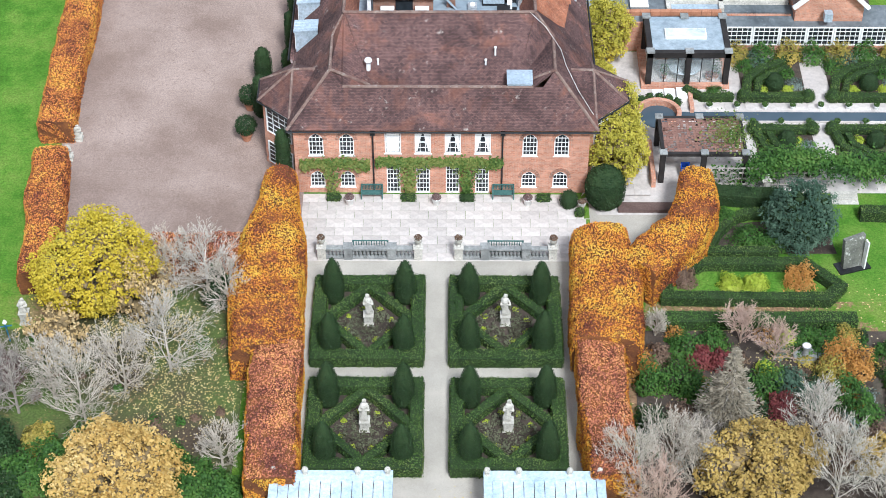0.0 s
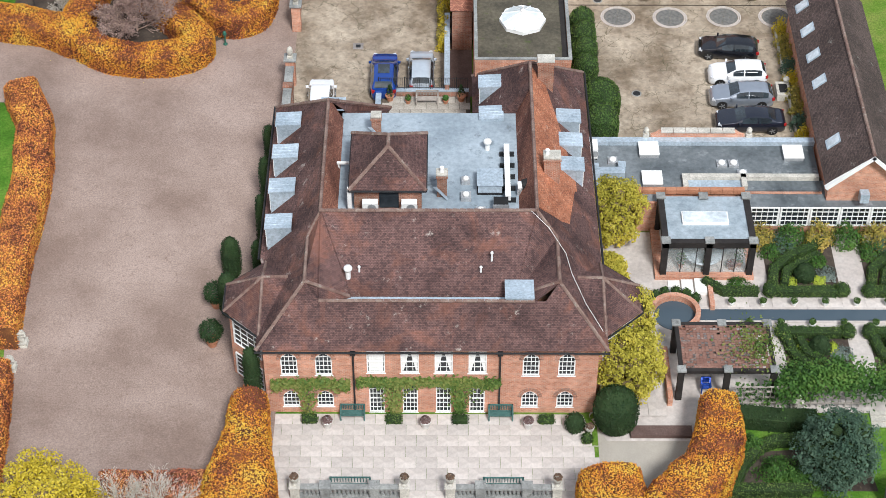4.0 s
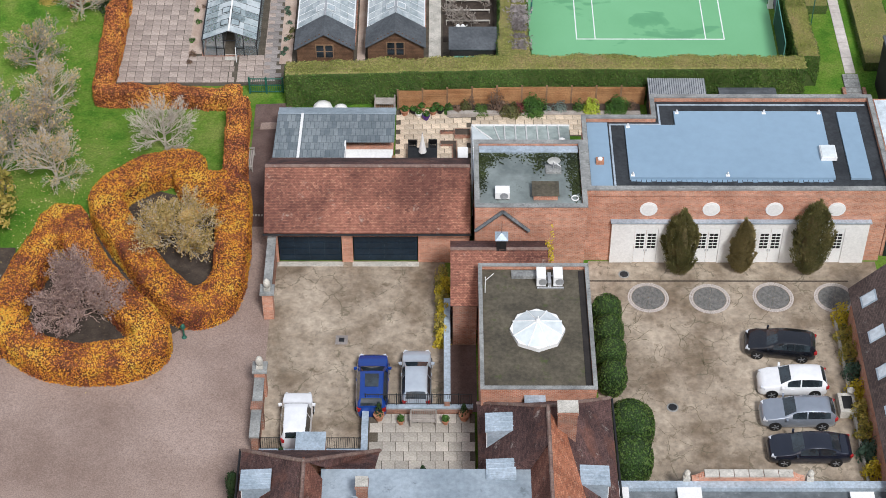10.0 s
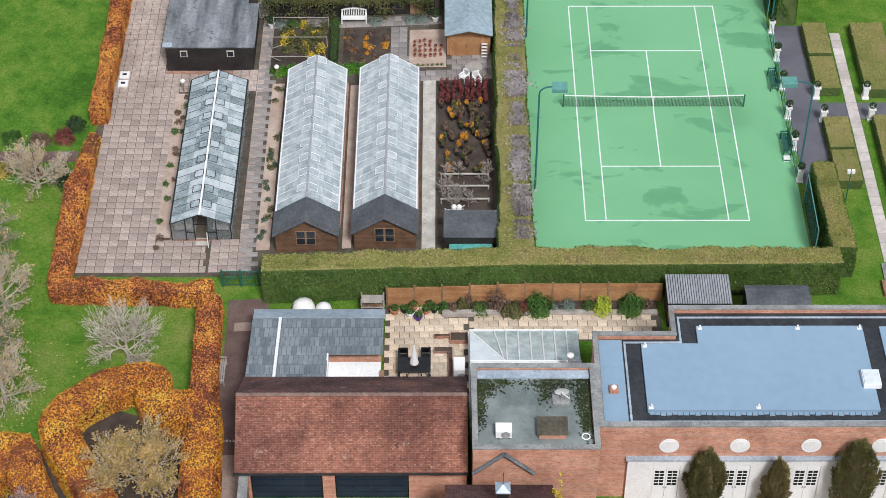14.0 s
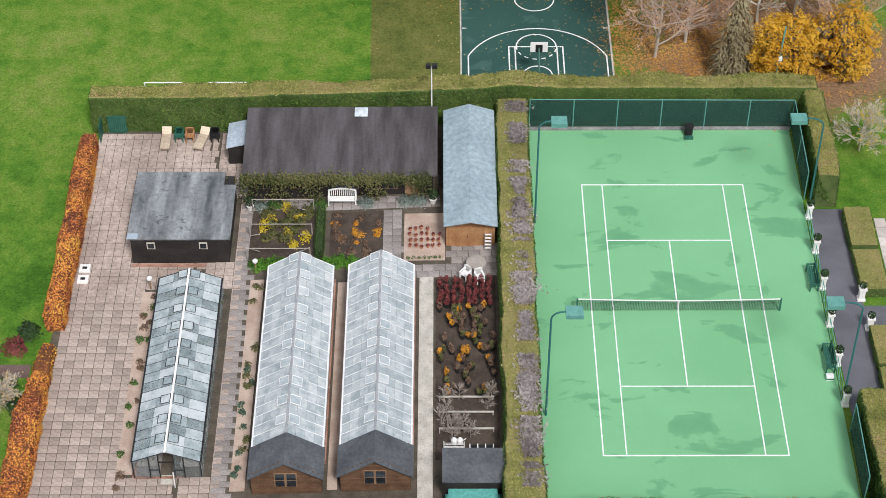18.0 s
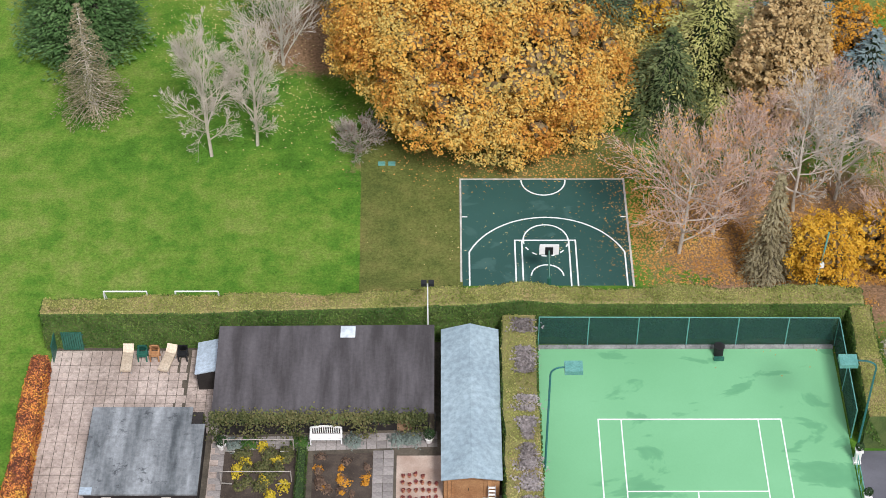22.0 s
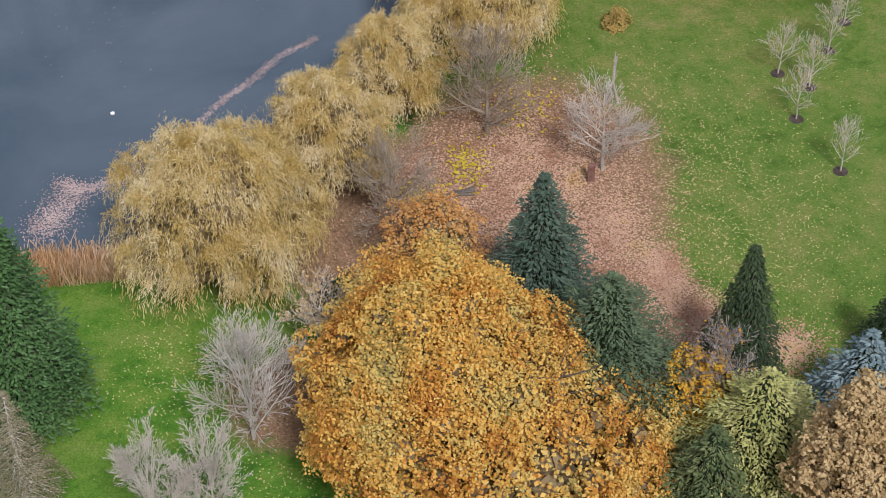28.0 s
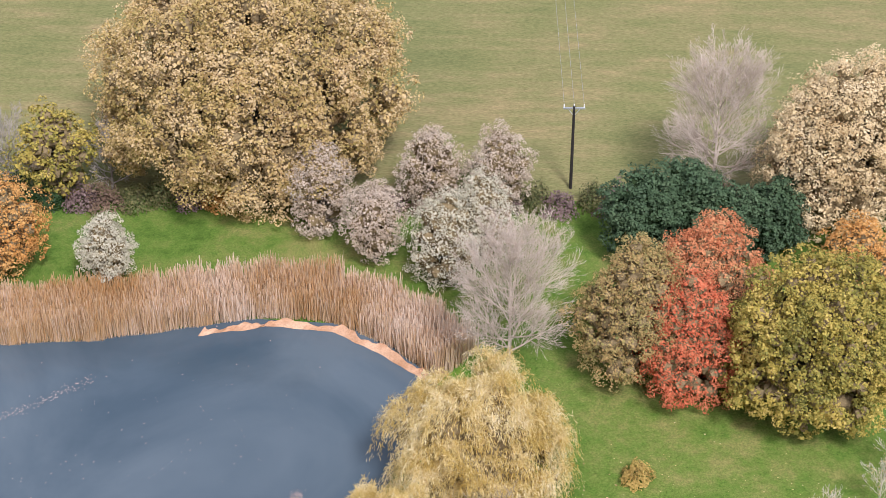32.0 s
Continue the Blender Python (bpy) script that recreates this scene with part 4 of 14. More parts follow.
M["l_olive"] = leafy("olive_oak_leaves", [(0.2, 0.18, 0.05), (0.38, 0.29, 0.09), (0.56, 0.4, 0.17), (0.66, 0.5, 0.29), (0.5, 0.36, 0.16)], patch=0.25, gain=1.15)
M["l_yolive"] = leafy("yellow_green_leaves", [(0.12, 0.12, 0.03), (0.28, 0.25, 0.055), (0.48, 0.37, 0.08), (0.6, 0.44, 0.14)], patch=0.35)
M["l_willow"] = leafy("willow_leaves", [(0.42, 0.28, 0.06), (0.58, 0.42, 0.13), (0.74, 0.6, 0.3), (0.8, 0.7, 0.46)], drift=4.0, gain=1.7)
M["l_silver"] = leafy("silver_leaves", [(0.34, 0.31, 0.2), (0.5, 0.46, 0.33), (0.64, 0.59, 0.46), (0.46, 0.45, 0.3)], gain=1.0)
M["l_red"] = leafy("red_leaves", [(0.42, 0.09, 0.045), (0.6, 0.14, 0.065), (0.68, 0.22, 0.11), (0.56, 0.21, 0.1)])
M["l_rust"] = leafy("rust_leaves", [(0.2, 0.2, 0.075), (0.34, 0.28, 0.1), (0.5, 0.33, 0.14), (0.3, 0.3, 0.11)])
M["l_pine"] = leafy("pine_needles", [(0.035, 0.064, 0.03), (0.062, 0.105, 0.05), (0.105, 0.155, 0.078)], through_light=0.05)
M["l_cedar"] = leafy("cedar_needles", [(0.045, 0.075, 0.038), (0.085, 0.125, 0.062), (0.15, 0.195, 0.1)], through_light=0.05)
M["l_limecon"] = leafy("lime_needles", [(0.2, 0.22, 0.06), (0.38, 0.38, 0.12), (0.58, 0.54, 0.22)], through_light=0.1)
M["l_blue"] = leafy("blue_needles", [(0.09, 0.14, 0.145), (0.17, 0.235, 0.235), (0.28, 0.35, 0.34)], through_light=0.05)
M["l_brown"] = leafy("brown_leaves", [(0.28, 0.18, 0.07), (0.46, 0.32, 0.14), (0.62, 0.47, 0.24), (0.52, 0.34, 0.15)])
M["l_tan"] = leafy("tan_leaves", [(0.42, 0.28, 0.11), (0.6, 0.44, 0.21), (0.75, 0.6, 0.36)])
M["l_orange"] = leafy("orange_leaves", [(0.45, 0.18, 0.02), (0.62, 0.3, 0.03), (0.7, 0.4, 0.06)])
M["l_litter"] = leafy("fallen_leaves", [(0.28, 0.13, 0.07), (0.42, 0.24, 0.15), (0.55, 0.36, 0.25), (0.5, 0.3, 0.1)], through_light=0)
M["l_reed"] = leafy("reeds", [(0.52, 0.3, 0.12), (0.62, 0.43, 0.25), (0.72, 0.56, 0.42), (0.8, 0.68, 0.57)], patch=0.09, drift=5.0, gain=1.7)
M["l_lav"] = leafy("faded_lavender", [(0.14, 0.12, 0.11), (0.26, 0.23, 0.22), (0.4, 0.36, 0.35), (0.5, 0.46, 0.44)])
M["l_dead"] = leafy("dried_stems", [(0.1, 0.065, 0.05), (0.2, 0.13, 0.09), (0.3, 0.22, 0.14)])
M["l_yelshrub"] = leafy("yellow_green_shrub_leaves", [(0.26, 0.24, 0.03), (0.42, 0.38, 0.05), (0.58, 0.5, 0.08), (0.66, 0.5, 0.06)])
M["l_fresh"] = leafy("fresh_leaves", [(0.05, 0.15, 0.015), (0.1, 0.27, 0.025), (0.17, 0.36, 0.05)])
M["l_crimson"] = leafy("crimson_stems", [(0.12, 0.028, 0.03), (0.22, 0.055, 0.055), (0.3, 0.12, 0.09)])
M["l_lime"] = leafy("lime_leaves", [(0.25, 0.34, 0.03), (0.42, 0.5, 0.05), (0.5, 0.52, 0.12)])
M["l_grey"] = leafy("grey_green_leaves", [(0.1, 0.14, 0.12), (0.2, 0.25, 0.22), (0.3, 0.35, 0.31)])
M["l_purple"] = leafy("purple_brown_twigs", [(0.13, 0.08, 0.075), (0.22, 0.15, 0.14), (0.3, 0.22, 0.2)])


# ---- ground ----
def lawn_material(name, cols, spots, spot_col, streak=None):
    """Grass with worn patches; spots: rows of place, reach and strength of leaf litter."""
    m, n, l, b = _mat(name)
    tc = n.new("ShaderNodeTexCoord").outputs["Object"]
    big, mid, fine = _noise(n, l, tc, 0.045, 5, 0.6), _noise(n, l, tc, 0.5, 6, 0.7, streak), _noise(n, l, tc, 7.0, 5, 0.75, streak)
    r = _ramp(n, [(0.37, cols[0]), (0.46, cols[1]), (0.53, cols[2]), (0.63, cols[3])])
    mixed = n.new("ShaderNodeMath")
    mixed.operation = "MULTIPLY_ADD"
    l.new(mid.outputs[0], mixed.inputs[0])
    mixed.inputs[1].default_value = 0.55
    half = n.new("ShaderNodeMath")
    half.operation = "MULTIPLY"
    l.new(big.outputs[0], half.inputs[0])
    half.inputs[1].default_value = 0.45
    l.new(half.outputs[0], mixed.inputs[2])
    l.new(mixed.outputs[0], r.inputs[0])
    g = _ramp(n, [(0.3, (0.5, 0.52, 0.45)), (0.7, (1.45, 1.42, 1.35))])
    l.new(fine.outputs[0], g.inputs[0])
    col = _mix(n, l, 0.9, r.outputs[0], g.outputs[0], "MULTIPLY")
    speck, drift = _noise(n, l, tc, 3.2, 6, 0.8), _noise(n, l, tc, 0.3, 5, 0.65)
    half2 = n.new("ShaderNodeMath")
    half2.operation = "MULTIPLY_ADD"
    l.new(drift.outputs[0], half2.inputs[0])
    half2.inputs[1].default_value = 0.9
    less = n.new("ShaderNodeMath")
    less.operation = "MULTIPLY"
    l.new(speck.outputs[0], less.inputs[0])
    less.inputs[1].default_value = 0.75
    l.new(less.outputs[0], half2.inputs[2])
    leafmix = _noise(n, l, tc, 5.0, 5, 0.8)
    lr = _ramp(n, [(0.35, tuple(c * 0.45 for c in spot_col)), (0.5, spot_col), (0.62, tuple(min(1, c * 1.5) for c in spot_col))])
    l.new(leafmix.outputs[0], lr.inputs[0])
    for (x, y, rx, ry, amount) in spots:
        mp = n.new("ShaderNodeMapping")
        mp.inputs["Location"].default_value = (-x / rx, -y / ry, 0)
        mp.inputs["Scale"].default_value = (1 / rx, 1 / ry, 0)
        l.new(tc, mp.inputs[0])
        gr = n.new("ShaderNodeTexGradient")
        gr.gradient_type = "SPHERICAL"
        l.new(mp.outputs[0], gr.inputs[0])
        add = n.new("ShaderNodeMath")
        add.operation = "MULTIPLY_ADD"
        l.new(gr.outputs["Fac"], add.inputs[0])
        add.inputs[1].default_value = amount
        l.new(half2.outputs[0], add.inputs[2])
        rr = _ramp(n, [(0.95, (0, 0, 0)), (1.5, (0.92, 0.92, 0.92))])
        l.new(add.outputs[0], rr.inputs[0])
        near = _ramp(n, [(0.0, (0, 0, 0)), (0.35, (1, 1, 1))])
        l.new(gr.outputs["Fac"], near.inputs[0])
        col = _mix(n, l, _mix(n, l, 1.0, rr.outputs[0], near.outputs[0], "MULTIPLY"), col, lr.outputs[0])
    l.new(col, b.inputs["Base Color"])
    b.inputs["Roughness"].default_value, b.inputs["Specular IOR Level"].default_value = 0.95, 0.1
    _bump(n, l, fine.outputs[0], b, 0.6, 0.05)
    return m


M["lawn"] = lawn_material("lawn", [(0.042, 0.115, 0.013), (0.075, 0.175, 0.02), (0.118, 0.208, 0.03), (0.185, 0.235, 0.058)],
    [(6, 101, 13, 16, 1.1), (12, 86, 8, 10, 1.1), (18, 80, 6, 8, 0.9), (24, 57, 13, 11, 0.7), (-20, -60, 10, 9, 0.7), (19, -65, 13, 14, 0.5), (-4, 95, 9, 13, 0.9), (14.5, 92, 6, 9, 1.2), (4, 66, 12, 6, 0.45), (-9, 80, 6, 6, 0.6)], (0.25, 0.145, 0.09))
M["field"] = lawn_material("rough_pasture", [(0.15, 0.16, 0.065), (0.18, 0.18, 0.075), (0.21, 0.192, 0.088), (0.28, 0.22, 0.115)], [], (0.2, 0.2, 0.1), (0.3, 1.3, 1))
M["mown"] = lawn_material("worn_grass", [(0.075, 0.1, 0.026), (0.11, 0.13, 0.035), (0.14, 0.148, 0.045), (0.2, 0.165, 0.065)], [], (0.2, 0.2, 0.1))
M["bright"] = lawn_material("bright_grass", [(0.045, 0.115, 0.014), (0.07, 0.175, 0.02), (0.105, 0.21, 0.03), (0.15, 0.23, 0.045)], [], (0.2, 0.2, 0.1))


def ground_sheet():
    xs = [-900, -400, -200, -130] + [-100 + 2.0 * i for i in range(101)] + [130, 200, 400, 900]
    ys = [-900, -400, -200, -130] + [-110 + 2.0 * i for i in range(156)] + [260, 400, 900]
    v = [(x, y, zg(x, y)) for y in ys for x in xs]
    n = len(xs)
    f = [(j * n + i, j * n + i + 1, (j + 1) * n + i + 1, (j + 1) * n + i) for j in range(len(ys) - 1) for i in range(n - 1)]
    g = Geo().add(v, f)
    ob = g.make("ground", "lawn", smooth=True)
    tagged(ob, "green autumn lawn scattered with fallen leaves", "lawn", "", "structure")


ground_sheet()

# water
wm, wn, wl, wb = _mat("pond_water")
wb.inputs["Base Color"].default_value = (0.05, 0.064, 0.075, 1)
wb.inputs["Roughness"].default_value = 0.06
wb.inputs["IOR"].default_value = 1.33
wtc = wn.new("ShaderNodeTexCoord").outputs["Object"]
wave = _noise(wn, wl, wtc, 2.2, 3, 0.5, (0.5, 1.6, 1))
_bump(wn, wl, wave.outputs[0], wb, 0.12, 0.05)
# part of the sky's reflection is put into the base colour as blue-grey tones
wtone = _noise(wn, wl, wtc, 0.05, 5, 0.6, warp=0.6)
wr = _ramp(wn, [(0.35, (0.05, 0.075, 0.098)), (0.65, (0.095, 0.122, 0.145))])
wl.new(wtone.outputs[0], wr.inputs[0])
wl.new(wr.outputs[0], wb.inputs["Base Color"])
M["water"] = wm
wg = Geo()
wg.add([(x, y, WATER) for x, y in POND], [tuple(range(len(POND)))])
for k in range(len(wg.v)):
    x, y, z = wg.v[k]
    cx, cy = -35, 117
    wg.v[k] = (cx + (x - cx) * 1.03, cy + (y - cy) * 1.03, z)
water = wg.make("water", "water")
if water.data.polygons[0].normal.z < 0:
    water.data.flip_normals()
tagged(water, "dark still pond water with drifting leaves", "pond", "", "structure")

M["dull_lawn"] = lawn_material("dull_autumn_grass", [(0.06, 0.112, 0.018), (0.095, 0.162, 0.028), (0.132, 0.18, 0.04), (0.21, 0.205, 0.07)], [(6, 101, 13, 16, 1.1), (12, 86, 8, 10, 1.1), (18, 80, 6, 8, 0.9)], (0.25, 0.145, 0.09))
drape("rough_lawn", [(13, 82.5), (70, 82.5), (70, 156), (-70, 156), (-70, 141.5), (-23, 143.2), (-8, 143.4), (2, 138), (6.5, 130), (6.5, 116), (9, 106)], "dull_lawn", 0.03, 2, "dull autumn grass strewn with leaves", "lawn")
drape("garden_path", [(8.85, -53.7), (8.85, -47.2), (15.2, -47.2), (15.0, -50), (13.4, -52.6), (11.5, -53.9)], "gravel", 0.036, 2, "pale gravel beside the terrace", "path")
drape("field", [(-110, 156.5), (110, 156.5), (130, 320), (-130, 320)], "field", 0.02, 8, "pale olive rough pasture behind the hedge", "field")
drape("worn_lawn", [(-5.2, 50.5), (1.4, 50.5), (1.4, 64), (13, 64), (14.5, 66), (8, 70), (-5.6, 70)], "mown", 0.02, 2, "worn brownish grass beside the basketball court", "lawn")
drape("bright_lawn", [(14, -40), (40, -40), (40, -57.5), (9.8, -57.5), (9.5, -54), (13, -52.5)], "bright", 0.02, 2, "bright green mown garden lawn", "lawn")
drape("bright_lawn", [(-60, -20), (-29.5, -20), (-28.6, -26), (-28.4, -40), (-27.8, -56), (-60, -56)], "bright", 0.02, 2, "bright green lawn behind the beech hedge", "lawn")

# the gravel drive, forecourt and lane
drape("drive", [(-26.9, -53.6), (-10.6, -52), (-10.6, -46.5), (-11.3, -20), (-11.4, -9), (-11.9, -6), (-12.0, 11.3), (-13.4, 11.3), (-13.3, -6), (-14.4, -8.4), (-17.0, -11.4), (-20.5, -14.0), (-25, -14.4), (-28, -12.2), (-34, -10.4), (-60, -9), (-60, -18.6), (-29.8, -18.9), (-28.1, -24), (-27.9, -42)], "drive", 0.03, 2, "pinkish brown gravel drive with tyre tracks", "drive")
M["concrete"] = plain("stained_concrete", (0.19, 0.145, 0.1), (0.44, 0.37, 0.285), 0.3, 2.2, 0.85, 0.25, c3=(0.16, 0.125, 0.085), grain=0.8)


def crack_over(m, scale, dark):
    """Weedy cracks: the wavering edges of large plates, broken off in places."""
    n, l = m.node_tree.nodes, m.node_tree.links
    b = n["Principled BSDF"]
    tc = n.new("ShaderNodeTexCoord").outputs["Object"]
    warp = _noise(n, l, tc, 1.3, 4, 0.6)
    wv = _mix(n, l, 0.8, tc, warp.outputs["Color"], "ADD")
    vo = n.new("ShaderNodeTexVoronoi")
    vo.feature = "DISTANCE_TO_EDGE"
    vo.inputs["Scale"].default_value = scale
    l.new(wv, vo.inputs["Vector"])
    gate = _noise(n, l, tc, 0.35, 4, 0.6)
    gr = _ramp(n, [(0.48, (0.0, 0.0, 0.0)), (0.7, (0.045, 0.045, 0.045))])
    l.new(gate.outputs[0], gr.inputs[0])
    lt = n.new("ShaderNodeMath")
    lt.operation = "LESS_THAN"
    l.new(vo.outputs["Distance"], lt.inputs[0])
    l.new(gr.outputs[0], lt.inputs[1])
    col = b.inputs["Base Color"].links[0].from_socket
    half = n.new("ShaderNodeMath")
    half.operation = "MULTIPLY"
    l.new(lt.outputs[0], half.inputs[0])
    half.inputs[1].default_value = 0.55
    l.new(_mix(n, l, half.outputs[0], col, dark), b.inputs["Base Color"])


crack_over(M["concrete"], 0.75, (0.1, 0.09, 0.055))
drape("yard", [(-11.4, -5.2), (-0.4, -5.2), (-0.4, -18.4), (-5, -18.4), (-5, -21), (-11.4, -21)], "concrete", 0.035, 2, "stained concrete parking yard", "yard")
drape("yard", [(8.9, -5.2), (27.5, -5.2), (27.5, -7), (24.5, -10), (25.6, -25.5), (8.9, -25.5)], "concrete", 0.035, 2, "cracked concrete parking court", "yard")
drape("garden_path", [(-10.8, -53.8), (8.0, -53.8), (8.0, -76), (-10.8, -76)], "gravel", 0.03, 3, "pale gravel paths of the parterre", "path")


# ---- the house ----
house = thing("house", "large red brick country house with tiled hipped roofs", "house")


def hs(name, pts, mat="tile", thick=0.14, label="", parent=None):
    return Geo().slab(pts, thick).make(name, mat, parent or house, label)


def wall_holes(g, x0, x1, z0, z1, y0, y1, holes, axis="x"):
    """A wall along x with rectangular openings: rows of x0, x1, z0, z1."""
    cuts = sorted({x0, x1, *[h[0] for h in holes], *[h[1] for h in holes]})
    for a, b in zip(cuts, cuts[1:]):
        mid, z = (a + b) / 2, z0
        for h in sorted((h for h in holes if h[0] < mid < h[1]), key=lambda h: h[2]):
            if h[2] > z:
                g.box(a, y0, z, b, y1, h[2])
            z = h[3]
        if z < z1:
            g.box(a, y0, z, b, y1, z1)
    return g


def sash(parent, x, z0, z1, w, y, cols, rows, arched=False, glass="glass_dark", blind=None):
    """A painted window in a wall that faces south: frame, sill, pane, glazing bars."""
    f = Geo()
    t = 0.07
    f.box(x - w / 2, y - 0.02, z0, x - w / 2 + t, y + 0.1, z1).box(x + w / 2 - t, y - 0.02, z0, x + w / 2, y + 0.1, z1)
    f.box(x - w / 2 - 0.06, y - 0.08, z0 - 0.07, x + w / 2 + 0.06, y + 0.1, z0).box(x - w / 2 + t, y - 0.02, z0, x + w / 2 - t, y + 0.1, z0 + t)
    if arched:
        zs = z1 - w * 0.55
        sp = Geo()
        n = 8
        for s in (-1, 1):
            # a pointed arch out of two bows
            last = None
            for k in range(n + 1):
                a = math.pi / 3 * k / n
                px, pz = x + s * (w / 2 - w * (1 - math.cos(a))), zs + w * math.sin(a) * 0.64
                if last:
                    q = [(last[0], last[1]), (px, pz), (px - s * t * 0.9, pz - t * 0.3), (last[0] - s * t * 0.9, last[1] - t * 0.3)]
                    f.add([(u, y - 0.02, v) for u, v in q] + [(u, y + 0.1, v) for u, v in q], [(0, 1, 2, 3), (7, 6, 5, 4), (0, 4, 5, 1), (1, 5, 6, 2), (2, 6, 7, 3), (3, 7, 4, 0)])
                last = (px, pz)
            # brick spandrel outside the bow
            bow = [(x + s * (w / 2 - w * (1 - math.cos(math.pi / 3 * k / n))), zs + w * math.sin(math.pi / 3 * k / n) * 0.64) for k in range(n + 1)]
            for (u0, v0), (u1, v1) in zip(bow, bow[1:]):
                sp.add([(u0, y - 0.03, v0), (u1, y - 0.03, v1), (u1, y - 0.03, z1 + 0.02), (u0, y - 0.03, z1 + 0.02)], [(0, 1, 2, 3) if s < 0 else (3, 2, 1, 0)])
    else:
        f.box(x - w / 2 + t, y - 0.02, z1 - t, x + w / 2 - t, y + 0.1, z1)
        f.box(x - w / 2 + t, y + 0.0, (z0 + z1) / 2 - 0.03, x + w / 2 - t, y + 0.1, (z0 + z1) / 2 + 0.03)
    win = f.make("window", "white", parent, "white-painted timber window")
    if arched:
        sp.make("brick_spandrel", "brick", win)
    Geo().box(x - w / 2 + 0.02, y + 0.06, z0 + 0.02, x + w / 2 - 0.02, y + 0.09, z1 - 0.02).make("pane", glass, win)
    b = Geo()
    top = z1 - (w * 0.2 if arched else 0.03)
    for k in range(1, cols):
        u = x - w / 2 + w * k / cols
        b.box(u - 0.018, y + 0.02, z0, u + 0.018, y + 0.06, top)
    for k in range(1, rows):
        v = z0 + (z1 - z0) * k / rows
        b.box(x - w / 2 + t, y + 0.024, v - 0.018, x + w / 2 - t, y + 0.058, v + 0.018)
    b.make("glazing_grid", "white", win)
    if blind:
        c = Geo()
        c.prism([(x - w * 0.4, y + 0.045), (x + w * 0.4, y + 0.045), (x + w * 0.4, y + 0.055), (x - w * 0.4, y + 0.055)], z0 + 0.1, z1 - 0.08)
        if blind == "curtain":
            c = Geo()
            for s in (-1, 1):
                q = [(x + s * w * 0.43, z1 - 0.08), (x + s * 0.03, z1 - 0.08), (x + s * w * 0.34, z0 + 0.12), (x + s * w * 0.43, z0 + 0.12)]
                q = q if s > 0 else q[::-1]
                c.add([(u, y + 0.046, v) for u, v in q] + [(u, y + 0.056, v) for u, v in q], [(3, 2, 1, 0), (4, 5, 6, 7), (0, 1, 5, 4), (1, 2, 6, 5), (2, 3, 7, 6), (3, 0, 4, 7)])
        c.make("curtain", "white_wall", win, "pale drawn curtain")
    return win


EV, FZ = 4.2, 6.0
SW, SEC = (-11.45, -47.15, EV), (9.3, -47.15, EV)
TL, TR = (-8.6, -44.25, 7.08), (6.4, -44.25, 7.08)
FL, FR = (-7.75, -45.07, 6.28), (4.95, -45.07, 6.28)
for pts in [
    [SW, SEC, TR, (5.6, -45.07, 6.28), FL, TL],
    [SW, TL, (-8.6, -40.4, 7.08), (-7.9, -39.3, 7.85), (-7.9, -28.3, 7.85), (-11.75, -24.5, EV), (-11.75, -39.3, EV), (-11.45, -40.4, EV)],
    [TL, FL, (-5.9, -44.0, 5.5), (-7.8, -39.4, 8.2), (-8.6, -40.4, 7.08)],
    [(-7.8, -39.3, 8.2), (5.2, -39.3, 8.2), (3.8, -43.95, 5.5), (-5.9, -43.95, 5.5)],
    [TR, (6.4, -40.4, 7.08), (5.2, -39.4, 8.2), (3.8, -44.0, 5.5), (4.95, -45.07, 6.28)],
    [SEC, (9.3, -40.4, EV), (9.1, -20.6, EV), (5.2, -24.7, 8.2), (5.2, -39.3, 8.2), (6.4, -40.4, 7.08), TR],
    [(5.2, -24.7, 8.2), (1.45, -21.0, EV), (1.45, -27.3, EV), (5.2, -27.3, 8.2)],
    [(5.2, -24.7, 8.2), (9.1, -20.6, EV), (1.45, -21.0, EV)],
    [(-7.9, -28.3, 7.85), (-4.0, -24.5, EV), (-11.75, -24.5, EV)],
    [(-7.9, -28.3, 7.85), (-7.3, -27.3, 7.2), (-6.8, -27.3, 6.05), (-4.2, -27.3, 6.0), (-4.0, -24.5, EV)],
]:
    hs("roof", pts)
hs("inner_slope", [(-7.9, -39.3, 7.85), (-7.9, -28.0, 7.85), (-7.0, -28.0, FZ), (-7.0, -39.3, FZ)], "tile_orange", 0.1, "orange tiled inner slope")
hs("inner_slope", [(5.2, -39.3, 8.2), (5.2, -27.3, 8.2), (4.25, -27.3, FZ), (4.25, -39.3, FZ)], "tile_orange", 0.1)
Geo().add([(5.2, -27.33, 8.2), (3.0, -27.33, 5.86), (4.3, -27.33, 5.86), (5.2, -27.22, 8.2), (3.0, -27.22, 5.86), (4.3, -27.22, 5.86)], [(0, 1, 2), (5, 4, 3), (0, 3, 4, 1), (1, 4, 5, 2), (2, 5, 3, 0)]).make("tile_cheek", "tile", house)
hs("inner_slope", [(-7.0, -39.3, 8.0), (4.3, -39.3, 8.0), (4.3, -38.6, FZ), (-7.0, -38.6, FZ)], "tile", 0.1)
hs("front_ridge_back", [FL, FR, (4.2, -44.3, 5.5), (-6.2, -44.3, 5.5)], "tile", 0.1)
Geo().box(-6.2, -44.35, 5.2, 4.2, -43.9, 5.48).make("valley_gutter", "lead", house, "lead-lined valley gutter")
Geo().box(-7.1, -39.2, 5.6, 4.3, -27.3, FZ).make("flat_roof", "flat_roof", house, "grey felt flat roof")
